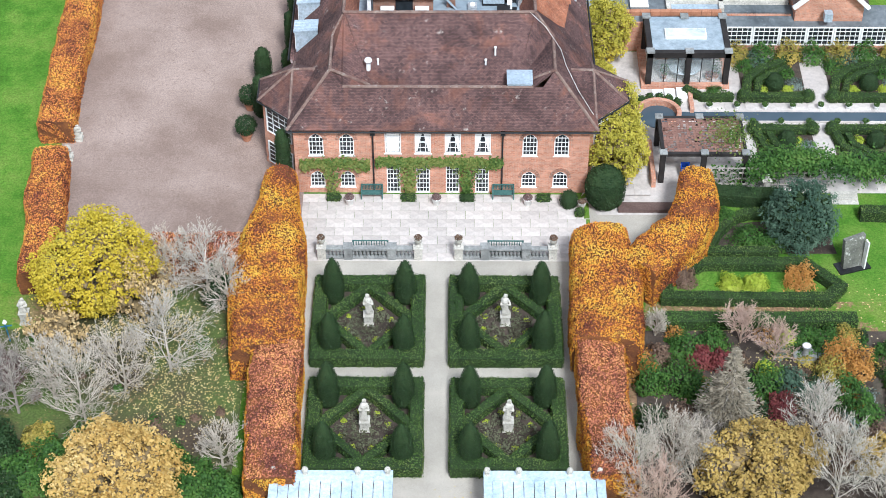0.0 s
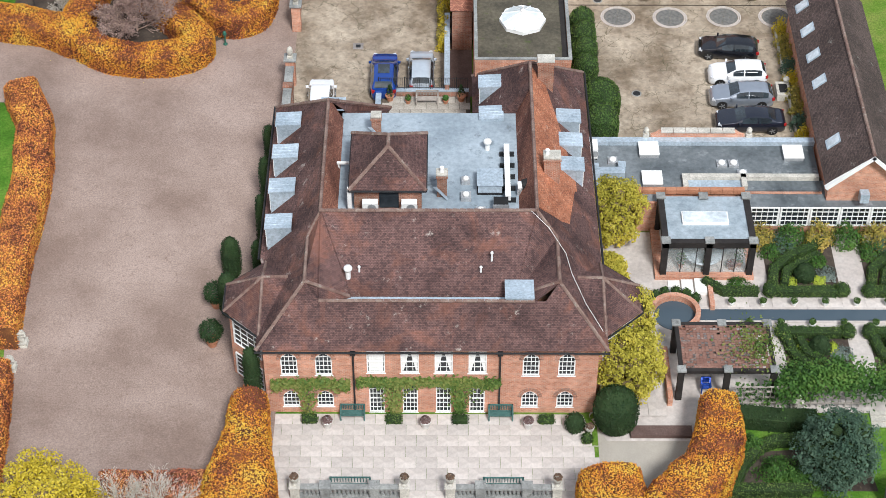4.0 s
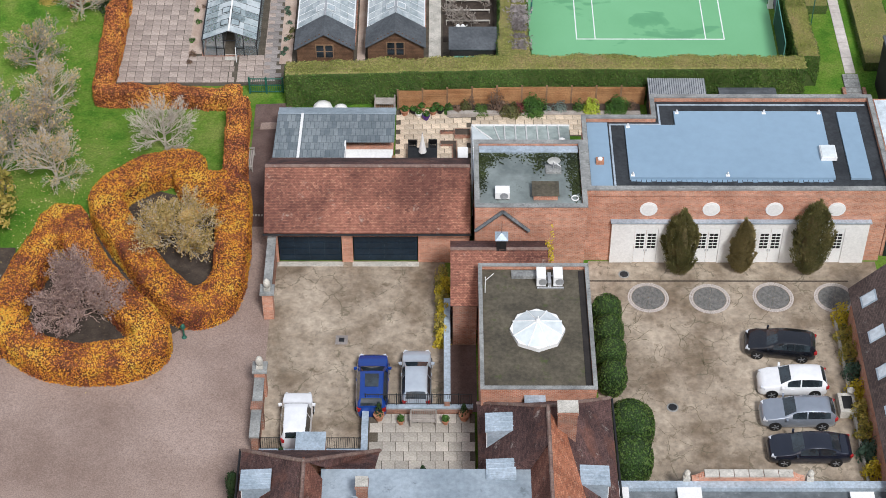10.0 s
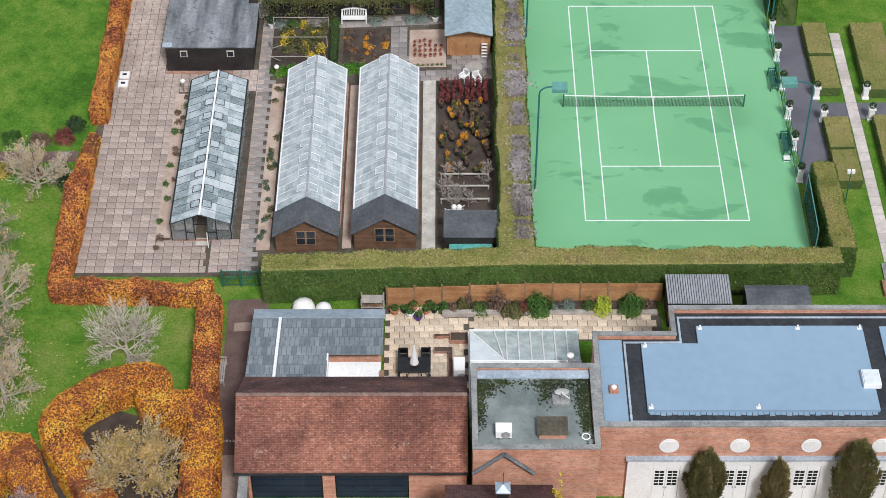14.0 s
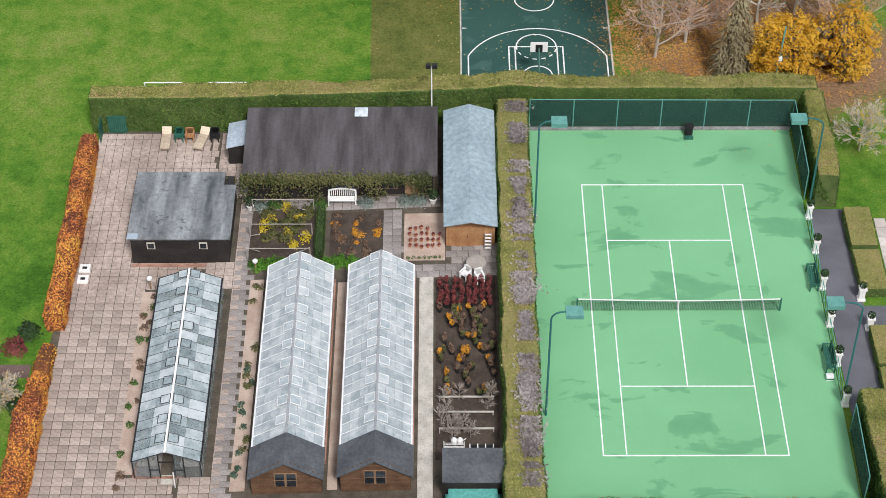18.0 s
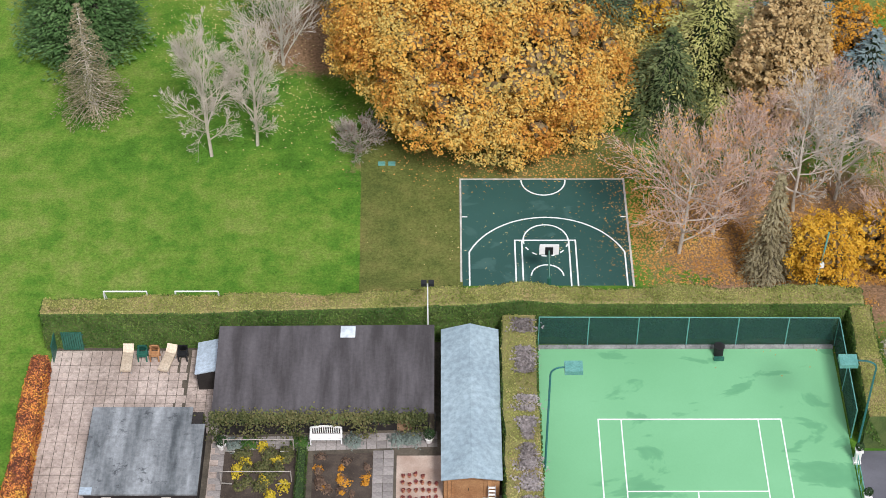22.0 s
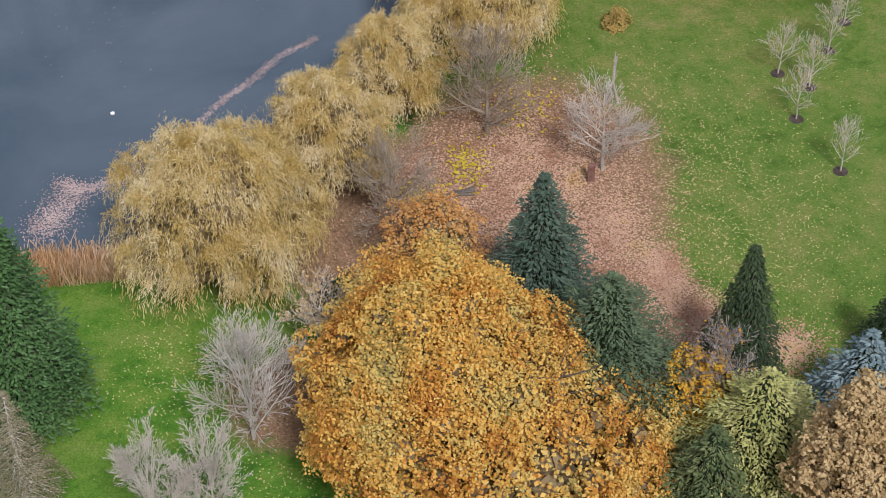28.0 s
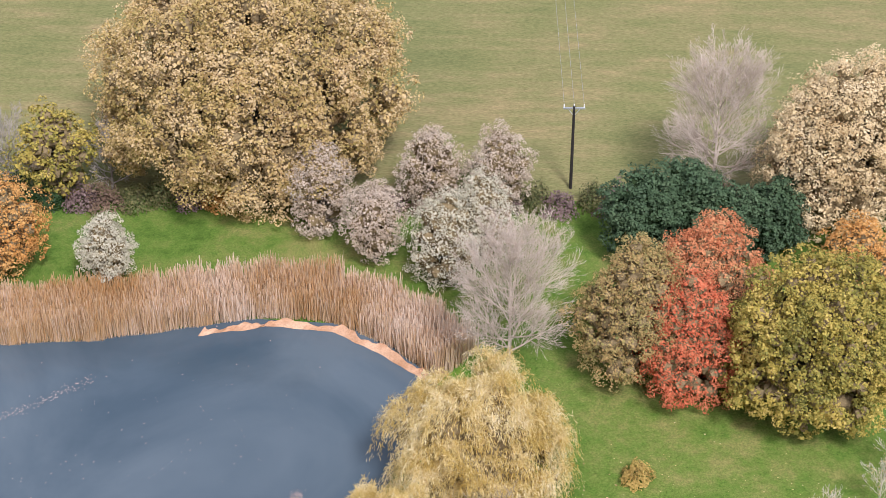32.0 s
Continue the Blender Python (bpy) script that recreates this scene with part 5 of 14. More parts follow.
# paler orange tiles on the east slope
EAST = lambda x, y, up: (x, y, 8.2 - (x - 5.2) * 1.0256 + up)
hs("roof_patch", [EAST(x, y, 0.13) for x, y in [(5.3, -38.9), (5.3, -25.2), (6.2, -25.9), (7.1, -29.5), (7.9, -33.5), (8.2, -37.6), (6.8, -38.6)]], "tile_bright", 0.12, "patch of newer orange tiles")
hs("roof_patch", [EAST(x, y, 0.15) for x, y in [(5.3, -36.4), (5.3, -26.2), (5.8, -27.0), (6.3, -30.2), (6.9, -33.8), (6.2, -35.9)]], "tile_bright", 0.12, "patch of bright orange tiles")


def ridge(a, b, r=0.13, mat="ridge", parent=None):
    """A run of half-round ridge tiles."""
    a, b = Vector(a), Vector(b)
    n = max(1, int((b - a).length / 0.42))
    g = Geo()
    for k in range(n):
        g.tube(a.lerp(b, k / n), a.lerp(b, (k + 0.97) / n), r, r * 0.88, 6)
    return g.make("ridge_tiles", mat, parent or house, "weathered ridge tiles")


for a, b in [(SW, TL), (SEC, TR), (TL, (-8.6, -40.4, 7.08)), (TR, (6.4, -40.4, 7.08)), ((-8.6, -40.4, 7.08), (-7.9, -39.3, 8.0)), ((6.4, -40.4, 7.08), (5.2, -39.3, 8.2)),
             ((-7.9, -39.3, 8.2), (5.2, -39.3, 8.25)), (FL, FR), ((-7.9, -39.3, 7.9), (-7.9, -28.3, 7.9)), ((5.2, -39.3, 8.25), (5.2, -24.7, 8.25)), ((5.2, -24.7, 8.2), (9.1, -20.6, EV)), ((5.2, -24.7, 8.2), (1.45, -21.0, EV)), ((-7.9, -28.3, 7.9), (-11.75, -24.5, EV)), ((-7.9, -28.3, 7.9), (-4.0, -24.5, EV)), (TL, (-6.0, -44.0, 5.6)), (TR, (3.9, -44.0, 5.6))]:
    ridge(a, b, 0.12)
# gutters along the eaves
for a, b in [((-11.5, -47.25, 4.12), (9.35, -47.25, 4.12)), ((-11.85, -39.3, 4.12), (-11.85, -24.4, 4.12)), ((9.4, -40.4, 4.12), (9.2, -20.6, 4.12))]:
    Geo().tube(a, b, 0.07, n=6).make("gutter", "metal_dark", house, "black cast iron gutter")
for x in (-5.75, 2.94):
    g = Geo().tube((x, -47.02, -1.4), (x, -47.02, 3.9), 0.06, n=6).box(x - 0.16, -47.15, 3.75, x + 0.16, -46.9, 4.05)
    g.make("downpipe", "metal_dark", house, "black cast iron downpipe")

# walls: the south front with its openings, plain walls behind
UP = [(-9.57, 1), (-7.52, 1), (-4.42, 0), (-2.41, 0), (-0.4, 0), (1.61, 0), (4.78, 1), (6.9, 1)]
holes = []
for x, arch in UP:
    holes.append((x - 0.5, x + 0.5, 1.85, 3.72) if arch else (x - 0.54, x + 0.54, 2.05, 3.9))
    holes.append((x - 0.5, x + 0.5, -0.9, 0.48) if arch else (x - 0.46, x + 0.46, -1.42, 0.98))
g = wall_holes(Geo(), -11.05, 8.75, -1.7, 4.15, -46.9, -46.5, holes)
for x, arch in UP:
    if arch:
        for z1 in (3.72, 0.48):
            w, zs, n = 1.0, z1 - 0.55, 6
            for s in (-1, 1):
                pts = [(x + s * w / 2, zs)] + [(x + s * (w / 2 - w * (1 - math.cos(math.pi / 3 * k / n))), zs + w * math.sin(math.pi / 3 * k / n) * 0.64) for k in range(1, n + 1)] + [(x + s * w / 2, z1)]
                pts = pts if s < 0 else pts[::-1]
                m = len(pts)
                g.add([(u, -46.9, v) for u, v in pts] + [(u, -46.6, v) for u, v in pts], [tuple(range(m)), tuple(range(2 * m - 1, m - 1, -1))] + [(i, m + i, m + (i + 1) % m, (i + 1) % m) for i in range(m)])
g.make("wall", "brick", house, "orange-red brick south front")
g = Geo()
g.box(-11.05, -46.5, -1.7, 8.75, -39.5, 4.15)
g.box(-11.4, -39.5, -1.7, 8.85, -27.3, 4.15)
g.box(-7.0, -38.6, 4.1, 4.2, -27.35, 5.6)
g.box(-11.4, -27.3, -1.7, -4.3, -24.8, 4.15)
g.box(1.7, -27.3, -1.7, 8.85, -21.3, 4.15)
g.make("wall", "brick", house)
# brick arches over the pointed windows
for x, arch in UP:
    if arch:
        for zs, rw in ((3.17, 0.62), (-0.07, 0.62)):
            a = Geo()
            for k in range(11):
                th = math.pi * (k + 0.5) / 11
                u, v = x + math.cos(th) * (rw + 0.02), zs + math.sin(th) * (rw + 0.12)
                d = Vector((math.cos(th), 0, math.sin(th)))
                e = Vector((-d.z, 0, d.x))
                c = Vector((u, -46.93, v))
                q = [c + d * 0.11 + e * 0.085, c - d * 0.11 + e * 0.07, c - d * 0.11 - e * 0.07, c + d * 0.11 - e * 0.085]
                a.add([tuple(p) for p in q] + [tuple(p + Vector((0, 0.05, 0))) for p in q], [(0, 1, 2, 3), (0, 4, 5, 1), (1, 5, 6, 2), (2, 6, 7, 3), (3, 7, 4, 0)])
            a.make("brick_arch", "brick_old", house)
for i, (x, arch) in enumerate(UP):
    if arch:
        sash(house, x, 1.85, 3.72, 1.0, -46.86, 4, 5, True)
        sash(house, x, -0.9, 0.48, 1.0, -46.86, 4, 4, True)
    else:
        sash(house, x, 2.05, 3.9, 1.08, -46.86, 3, 4, blind="full" if i == 2 else "curtain")
        d = sash(house, x, -1.42, 0.98, 0.92, -46.86, 4, 6)
        d.name = "french_door"

# canted bays
for s, ex in ((-1, -11.45), (1, 9.3)):
    out = ex + s * 2.15
    ap = (ex - s * 0.2, -42.7, 5.9)
    ridge_end = (ex - s * 1.75, -42.7, 5.95)
    e = [(ex - s * 0.1, -46.0, EV), (out, -43.9, EV), (out, -41.6, EV), (ex - s * 0.1, -39.6, EV)]
    bay = thing("bay", "canted brick bay with a tiled roof", "")
    bay.parent = house
    hs("bay_roof", [e[0], e[1], ap], parent=bay)
    hs("bay_roof", [e[1], e[2], ap], parent=bay)
    hs("bay_roof", [e[2], e[3], ap], parent=bay)
    hs("bay_roof", [e[0], ap, ridge_end], parent=bay)
    hs("bay_roof", [e[3], ap, ridge_end], parent=bay)
    for a in (e[0], e[1], e[2], e[3]):
        ridge(a, ap, 0.1, parent=bay)
    ridge(ap, ridge_end, 0.11, parent=bay)
    q = [(ex + s * 0.0 - s * 0.45, -45.75), (out - s * 0.28, -43.75), (out - s * 0.28, -41.75), (ex - s * 0.45, -39.8)]
    Geo().prism(q, -1.7, 4.1).make("bay_wall", "brick", bay)
    g = Geo()
    for a, b in zip(e, e[1:]):
        g.tube((a[0] + s * 0.06, a[1], 4.1), (b[0] + s * 0.06, b[1], 4.1), 0.06)
    g.make("bay_gutter", "metal_dark", bay)
    # a tall sash on the south-facing cant
    a, b = Vector((*q[0], 0)), Vector((*q[1], 0))
    d = (b - a).normalized()
    nrm = Vector((d.y, -d.x, 0)) if (d.y * 0 - d.x * 1) < 0 else Vector((-d.y, d.x, 0))
    nrm = nrm if nrm.y < 0 else -nrm
    fr, bars, pane = Geo(), Geo(), Geo()
    for z0, z1 in ((1.7, 3.75), (-1.0, 0.8)):
        for u in (0.25, 0.5, 0.75):
            p = a + d * ((b - a).length * (0.12 + 0.76 * u)) + nrm * 0.05
            bars.tube((p.x, p.y, z0), (p.x, p.y, z1), 0.025, n=4)
        for k in range(6):
            z = z0 + (z1 - z0) * k / 5
            p0, p1 = a + d * ((b - a).length * 0.12) + nrm * 0.05, a + d * ((b - a).length * 0.88) + nrm * 0.05
            (fr if k in (0, 5) else bars).tube((p0.x, p0.y, z), (p1.x, p1.y, z), 0.06 if k in (0, 5) else 0.025, n=4)
        for p in (p0, p1):
            fr.tube((p.x, p.y, z0), (p.x, p.y, z1), 0.06, n=4)
        p0, p1 = p0 - nrm * 0.02, p1 - nrm * 0.02
        pane.prism([(p0.x, p0.y), (p1.x, p1.y), (p1.x - nrm.x * 0.02, p1.y - nrm.y * 0.02), (p0.x - nrm.x * 0.02, p0.y - nrm.y * 0.02)], z0, z1)
    fr.make("window_frame", "white", bay, "white-painted sash frame")
    bars.make("glazing_grid", "white", bay)
    pane.make("pane", "glass_dark", bay)


# dormers with lead roofs
def dormer(y, out, inn, top, s, face):
    d = thing("dormer", "lead-roofed dormer with lead cheeks", "")
    d.parent = house
    g = Geo().slab([(out - s * 0.12, y - 0.68, top - 0.06), (out - s * 0.12, y + 0.68, top - 0.06), (inn, y + 0.68, top + 0.04), (inn, y - 0.68, top + 0.04)], 0.1)
    for k in (-0.34, 0.0, 0.34):
        g.tube((out - s * 0.1, y + k, top - 0.045), (inn, y + k, top + 0.055), 0.025, n=5)
    g.make("lead_roof", "lead", d, "pale lead roof")
    zb = top - 1.75
    for k in (-0.62, 0.62):
        Geo().slab([(out, y + k, top - 0.12), (inn, y + k, top - 0.04), (out + s * 0.35, y + k, zb)], 0.02).make("cheek", "lead", d)
        q = [(out, y + k - 0.03), (inn, y + k - 0.03), (inn, y + k + 0.03), (out, y + k + 0.03)]
        Geo().prism(q, zb - 0.1, [top - 0.1, top - 0.02, top - 0.02, top - 0.1]).make("cheek", "lead", d)
    Geo().box(min(out, out + s * 0.06), y - 0.58, zb + 0.2, max(out, out + s * 0.06), y + 0.58, top - 0.14).make("pane", "glass_dark", d)
    f = Geo()
    for k in (-0.58, 0.0, 0.58):
        f.box(out - 0.05, y + k - 0.04, zb + 0.15, out + 0.05, y + k + 0.04, top - 0.12)
    f.make("window_frame", "white", d)
    return d


for y in (-28.2, -31.45, -34.75, -38.1):
    dormer(y, -11.3, -9.75, 6.25, 1, "w")
for y in (-28.1, -30.5, -32.9):
    dormer(y, 8.35, 6.85, 6.5, -1, "e")
for y in (-24.1, -27.4):
    dormer(y, 1.95, 3.45, 6.2, 1, "w")


def chimney(x, y, z0, z1, w, dpt, pots, label, parent=house):
    c = Geo().box(x - w / 2, y - dpt / 2, z0, x + w / 2, y + dpt / 2, z1 - 0.15).box(x - w / 2 - 0.06, y - dpt / 2 - 0.06, z1 - 0.35, x + w / 2 + 0.06, y + dpt / 2 + 0.06, z1 - 0.22).make("chimney", "brick_old", parent, label)
    Geo().box(x - w / 2 - 0.04, y - dpt / 2 - 0.04, z1 - 0.15, x + w / 2 + 0.04, y + dpt / 2 + 0.04, z1 - 0.06).make("cap", "stone", c)
    for px, py in pots:
        Geo().lathe(x + px, y + py, [(0.13, z1 - 0.06), (0.11, z1 + 0.2), (0.14, z1 + 0.24), (0.14, z1 + 0.3)], 10).make("chimney_pot", "white", c)
    f = Geo().slab([(x - w / 2 - 0.25, y - dpt / 2 - 0.12, z0 + 1.05), (x - w / 2, y - dpt / 2 - 0.12, z0 + 1.05), (x + w / 2 + 0.1, y - dpt / 2 - 0.12, z0 + 0.1), (x + w / 2 + 0.1, y - dpt / 2 - 0.32, z0)], 0.03)
    f.make("flashing", "lead", c)
    return c


chimney(6.2, -25.6, 6.3, 9.3, 1.05, 0.75, [], "brick chimney with a stone cap")
chimney(6.25, -34.9, 6.3, 9.0, 1.0, 0.75, [(-0.3, 0)], "brick chimney with a stone cap")
chimney(-0.55, -35.3, 5.9, 7.9, 0.62, 0.62, [(0, 0)], "short brick chimney on the flat roof")
chimney(-4.8, -29.5, 5.9, 7.75, 0.6, 0.6, [], "short brick chimney on the flat roof")

# the pyramid-roofed rooflight house on the flat roof
cup = thing("roof_lantern_house", "small brick roof room with a tiled pyramid roof", "")
cup.parent = house
ce = [(-6.25, -37.2), (-1.5, -37.2), (-1.5, -31.7), (-6.25, -31.7)]
pa, pb = (-3.85, -35.0, 9.65), (-3.85, -33.9, 9.65)
C4 = [(x, y, 7.95) for x, y in ce]
hs("pyramid_roof", [C4[0], C4[1], pa], parent=cup)
hs("pyramid_roof", [C4[1], C4[2], pb, pa], parent=cup)
hs("pyramid_roof", [C4[2], C4[3], pb], parent=cup)
hs("pyramid_roof", [C4[3], C4[0], pa, pb], parent=cup)
for a, b in ((C4[0], pa), (C4[1], pa), (C4[2], pb), (C4[3], pb), (pa, pb)):
    ridge(a, b, 0.13, parent=cup)
Geo().box(-5.95, -36.85, 5.95, -1.8, -32.0, 7.9).make("roof_room_wall", "brick_old", cup)
g = Geo()
for (x0, y0), (x1, y1) in zip(ce, ce[1:] + ce[:1]):
    g.tube((x0, y0, 7.86), (x1, y1, 7.86), 0.07)
g.make("roof_room_gutter", "metal_dark", cup)
Geo().box(-4.4, -36.92, 6.3, -3.2, -36.82, 7.5).make("roof_room_window", "glass_dark", cup)
Geo().box(-6.35, -37.1, 5.95, -6.1, -36.8, 7.9).make("white_downpipe", "white", cup)


def ac_unit(x, y, z, lx=0.95, ly=0.45, h=0.75, turn=0, label="white outdoor air conditioning unit"):
    a = thing("air_conditioner", label, "air conditioner", "air conditioners", at=(x, y, z))
    a.rotation_euler = (0, 0, radians(turn))
    Geo().box(-lx / 2, -ly / 2, 0.1, lx / 2, ly / 2, h).make("casing", "white", a)
    Geo().tube((0.1, -ly / 2 - 0.02, h / 2 + 0.05), (0.1, -ly / 2 + 0.01, h / 2 + 0.05), 0.26, n=16).make("fan_grille", "metal_grey", a)
    for s in (-1, 1):
        Geo().box(s * lx * 0.35 - 0.05, -ly / 2, 0, s * lx * 0.35 + 0.05, ly / 2, 0.1).make("foot", "black", a)
    return a


ac_unit(-4.95, -37.35, 6.45)
ac_unit(-2.55, -37.35, 6.45)
for z in (6.45,):
    for x in (-4.95, -2.55):
        g = Geo().box(x - 0.5, -37.3, 6.36, x + 0.5, -36.85, 6.44)
        g.make("bracket", "metal_grey", cup)


def plant(x, y, z):
    """Ventilation gear on the flat roof."""
    d = thing("duct", "white insulated ventilation duct on brackets", "duct", at=(x, y, z))
    g = Geo()
    for k in range(9):
        g.box(-0.17, -2.6 + k * 0.56, 0.35, 0.17, -2.6 + k * 0.56 + 0.52, 0.75)
    g.make("duct_run", "white", d)
    for k in range(5):
        Geo().box(-0.45, -2.4 + k * 1.1, 0.0, 0.5, -2.3 + k * 1.1, 0.35).make("bracket", "metal_dark", d)


plant(3.55, -33.7, FZ)
b = thing("air_handler", "blue-grey air handling box on the roof", "air handler", at=(2.45, -34.6, FZ))
Geo().box(-0.75, -0.75, 0.15, 0.75, 0.75, 0.75).make("casing", "lead", b)
Geo().box(-0.8, -0.8, 0.0, 0.8, 0.8, 0.15).make("base_frame", "metal_dark", b)
Geo().box(-0.82, -0.82, 0.75, 0.82, 0.82, 0.8).make("lid", "lead", b)
b = thing("fan_box", "black extractor fan box with a steel frame", "fan", at=(3.1, -36.9, FZ))
Geo().box(-0.45, -0.4, 0.1, 0.45, 0.4, 0.85).make("casing", "black", b)
Geo().box(-0.5, -0.45, 0.0, 0.5, -0.4, 0.9).make("frame", "metal_grey", b)
b = thing("extractor", "black round extractor with a white cowl", "fan", at=(4.35, -35.3, 6.3))
Geo().tube((0.1, 0, 0.45), (0.8, 0.1, 0.6), 0.35, n=12).make("fan_drum", "black", b)
Geo().tube((-0.15, 0, 0.4), (0.1, 0, 0.45), 0.28, n=12).make("cowl", "white", b)
Geo().box(-0.2, -0.2, -0.3, 0.5, 0.2, 0.15).make("base_frame", "metal_grey", b)
for x, y, s in ((0.95, -34.2, 0.55), (0.95, -35.7, 0.65), (1.85, -37.1, 0.6)):
    b = thing("roof_vent", "square grey roof vent with a white dome", "roof vent", "roof vents", at=(x, y, FZ))
    Geo().box(-s / 2, -s / 2, 0, s / 2, s / 2, 0.3).make("curb", "metal_grey", b)
    Geo().lathe(0, 0, [(s * 0.36, 0.3), (s * 0.33, 0.4), (s * 0.2, 0.48), (0.02, 0.5)], 10).make("dome", "white", b, smooth=True)
for x, y, z, r, h in ((2.35, -31.0, FZ, 0.24, 0.55), (-6.1, -42.9, 5.4, 0.24, 1.3)):
    b = thing("flue", "white round roof flue with a cowl", "flue", "flues", at=(x, y, z))
    Geo().tube((0, 0, 0), (0, 0, h), r * 0.65, n=12).make("pipe", "white", b)
    Geo().lathe(0, 0, [(r, h), (r * 1.15, h + 0.12), (r * 0.9, h + 0.25), (0.05, h + 0.3)], 12).make("cowl", "white", b, smooth=True)
for x, y, z in ((-5.45, -42.6, 5.6), (1.8, -42.6, 5.6), (2.45, -42.0, 6.2)):
    b = thing("flue", "slim white soil vent pipe", "flue", "flues", at=(x, y, z))
    Geo().tube((0, 0, 0), (0, 0, 1.0), 0.07, 0.06, n=8).make("pipe", "white", b)
    Geo().lathe(0, 0, [(0.07, 1.0), (0.1, 1.03), (0.08, 1.12), (0.01, 1.15)], 8).make("cap", "white", b)
b = thing("roof_hatch", "pale lead-covered box in the roof valley", "roof hatch", at=(4.05, -44.35, 5.4))
Geo().box(-0.8, -0.75, 0, 0.8, 0.75, 1.1).make("box_side", "lead", b)
Geo().box(-0.86, -0.8, 1.1, 0.86, 0.8, 1.16).make("lid", "lead", b)
b = thing("downpipe_hopper", "white gutter spout on the flat roof", "gutter", at=(-6.9, -33.0, FZ))
Geo().box(-0.3, -0.08, 0.5, 0.75, 0.08, 0.62).make("spout", "white", b)
Geo().tube((-0.2, 0, 0), (-0.2, 0, 0.5), 0.06).make("pipe", "white", b)
# a cable that hangs over the roof
g = Geo()
pts = [(4.8, -39.35, 8.3), (5.9, -40.2, 7.65), (6.9, -41.5, 6.75), (7.2, -42.9, 6.45), (8.0, -44.6, 5.6), (9.0, -45.9, 4.6)]
for a, c in zip(pts, pts[1:]):
    g.tube(a, c, 0.014, n=5)
tagged(g.make("cable", "white"), "white cable hanging down over the roof tiles", "cable")
g = Geo()
pts = [(3.0, -27.4, 5.9), (3.25, -28.2, 5.9), (3.6, -29.3, 5.9), (3.6, -31.0, 5.9)]
for a, c in zip(pts, pts[1:]):
    g.tube(a, c, 0.04, n=5)
tagged(g.make("cable", "black"), "black cable lying on the flat roof", "cable")

# small links between the house and the yard
b = thing("porch_roof", "grey lead porch roof over the back door", "porch roof", at=(-8.0, -23.6, 0))
Geo().box(-0.85, -1.3, 3.4, 0.85, 1.0, 3.55).make("lead_roof", "lead", b)
Geo().box(-0.8, -1.2, 0, 0.8, 0.9, 3.4).make("porch_wall", "brick", b)


# ---- garage, yards and ranges behind the house ----
garage = thing("garage", "brick double garage with a red tiled roof", "garage")
g = wall_holes(Geo(), -11.6, 1.2, -0.1, 3.1, -5.3, -5.0, [(-11.1, -7.0, -0.2, 2.35), (-6.3, -2.1, -0.2, 2.35)])
g.box(-11.6, -5.0, -0.1, -11.3, 1.4, 3.1).box(0.9, -5.0, -0.1, 1.2, 1.4, 3.1).box(-11.3, 1.1, -0.1, 0.9, 1.4, 3.1)
g.make("wall", "brick", garage)
hs("roof", [(-11.9, -5.75, 3.05), (1.25, -5.75, 3.05), (1.25, -2.1, 5.5), (-11.9, -2.1, 5.5)], "tile_orange", 0.14, "mottled red-orange tiles", garage)
hs("roof", [(-11.9, -2.1, 5.5), (1.25, -2.1, 5.5), (1.25, 1.5, 3.05), (-11.9, 1.5, 3.05)], "tile", 0.14, "", garage)
ridge((-11.9, -2.1, 5.52), (1.25, -2.1, 5.52), 0.13, parent=garage)
Geo().tube((-11.95, -5.85, 3.0), (1.3, -5.85, 3.0), 0.07).make("gutter", "metal_dark", garage)
M["door_blue"] = plain("dark_blue_door", (0.008, 0.018, 0.03), (0.014, 0.028, 0.045), 1, 10, 0.4, 0.05)
for x0, x1 in ((-11.05, -7.05), (-6.25, -2.15)):
    d = Geo().box(x0, -5.12, 0.02, x1, -5.04, 2.32).make("garage_door", "door_blue", garage, "dark blue panelled garage door")
    for r_ in range(4):
        for c in range(4):
            xa, za = x0 + 0.12 + c * (x1 - x0 - 0.1) / 4, 0.1 + r_ * 0.56
            Geo().box(xa, -5.16, za, xa + (x1 - x0) / 4 - 0.16, -5.12, za + 0.44).make("door_panel", "door_blue", d)
    Geo().box(x0 - 0.1, -5.7, -0.02, x1 + 0.1, -5.3, 0.06).make("threshold", "stone", garage)

# lean-to roof behind the garage
lean = thing("lean_to", "grey felt-roofed lean-to store", "outbuilding")
M["felt"] = coursed("felt_shingle", [(0.14, 0.17, 0.19), (0.2, 0.235, 0.25), (0.25, 0.285, 0.3), (0.17, 0.2, 0.22)], (0.12, 0.145, 0.155), 0.3, 0.9, 0.02, (0.7, 0.72, 0.74), bump=0.2)
for (x0, x1, y0, y1) in ((-11.9, -10.25, 1.5, 7.6), (-10.2, -7.1, 1.5, 7.6), (-7.1, -3.8, 4.1, 7.6)):
    za, zb = 2.6 - (y0 - 1.5) * 0.15, 2.6 - (y1 - 1.5) * 0.15
    hs("felt_roof", [(x0, y0, za), (x1, y0, za), (x1, y1, zb), (x0, y1, zb)], "felt", 0.08, "", lean)
hs("felt_roof", [(-11.9, 7.6, 1.72), (-3.75, 7.6, 1.72), (-3.75, 8.7, 1.35), (-11.9, 8.7, 1.35)], "flat_roof", 0.08, "", lean)
Geo().slab([(-10.28, 1.5, 2.68), (-10.1, 1.5, 2.68), (-10.1, 7.6, 1.78), (-10.28, 7.6, 1.78)], 0.06).make("white_batten", "white", lean)
Geo().box(-11.8, 1.5, 0, -3.9, 8.5, 1.3).make("wall", "brick", lean)
Geo().box(-7.05, 1.6, 1.3, -3.9, 4.05, 1.55).make("flat_roof", "white_wall", lean)
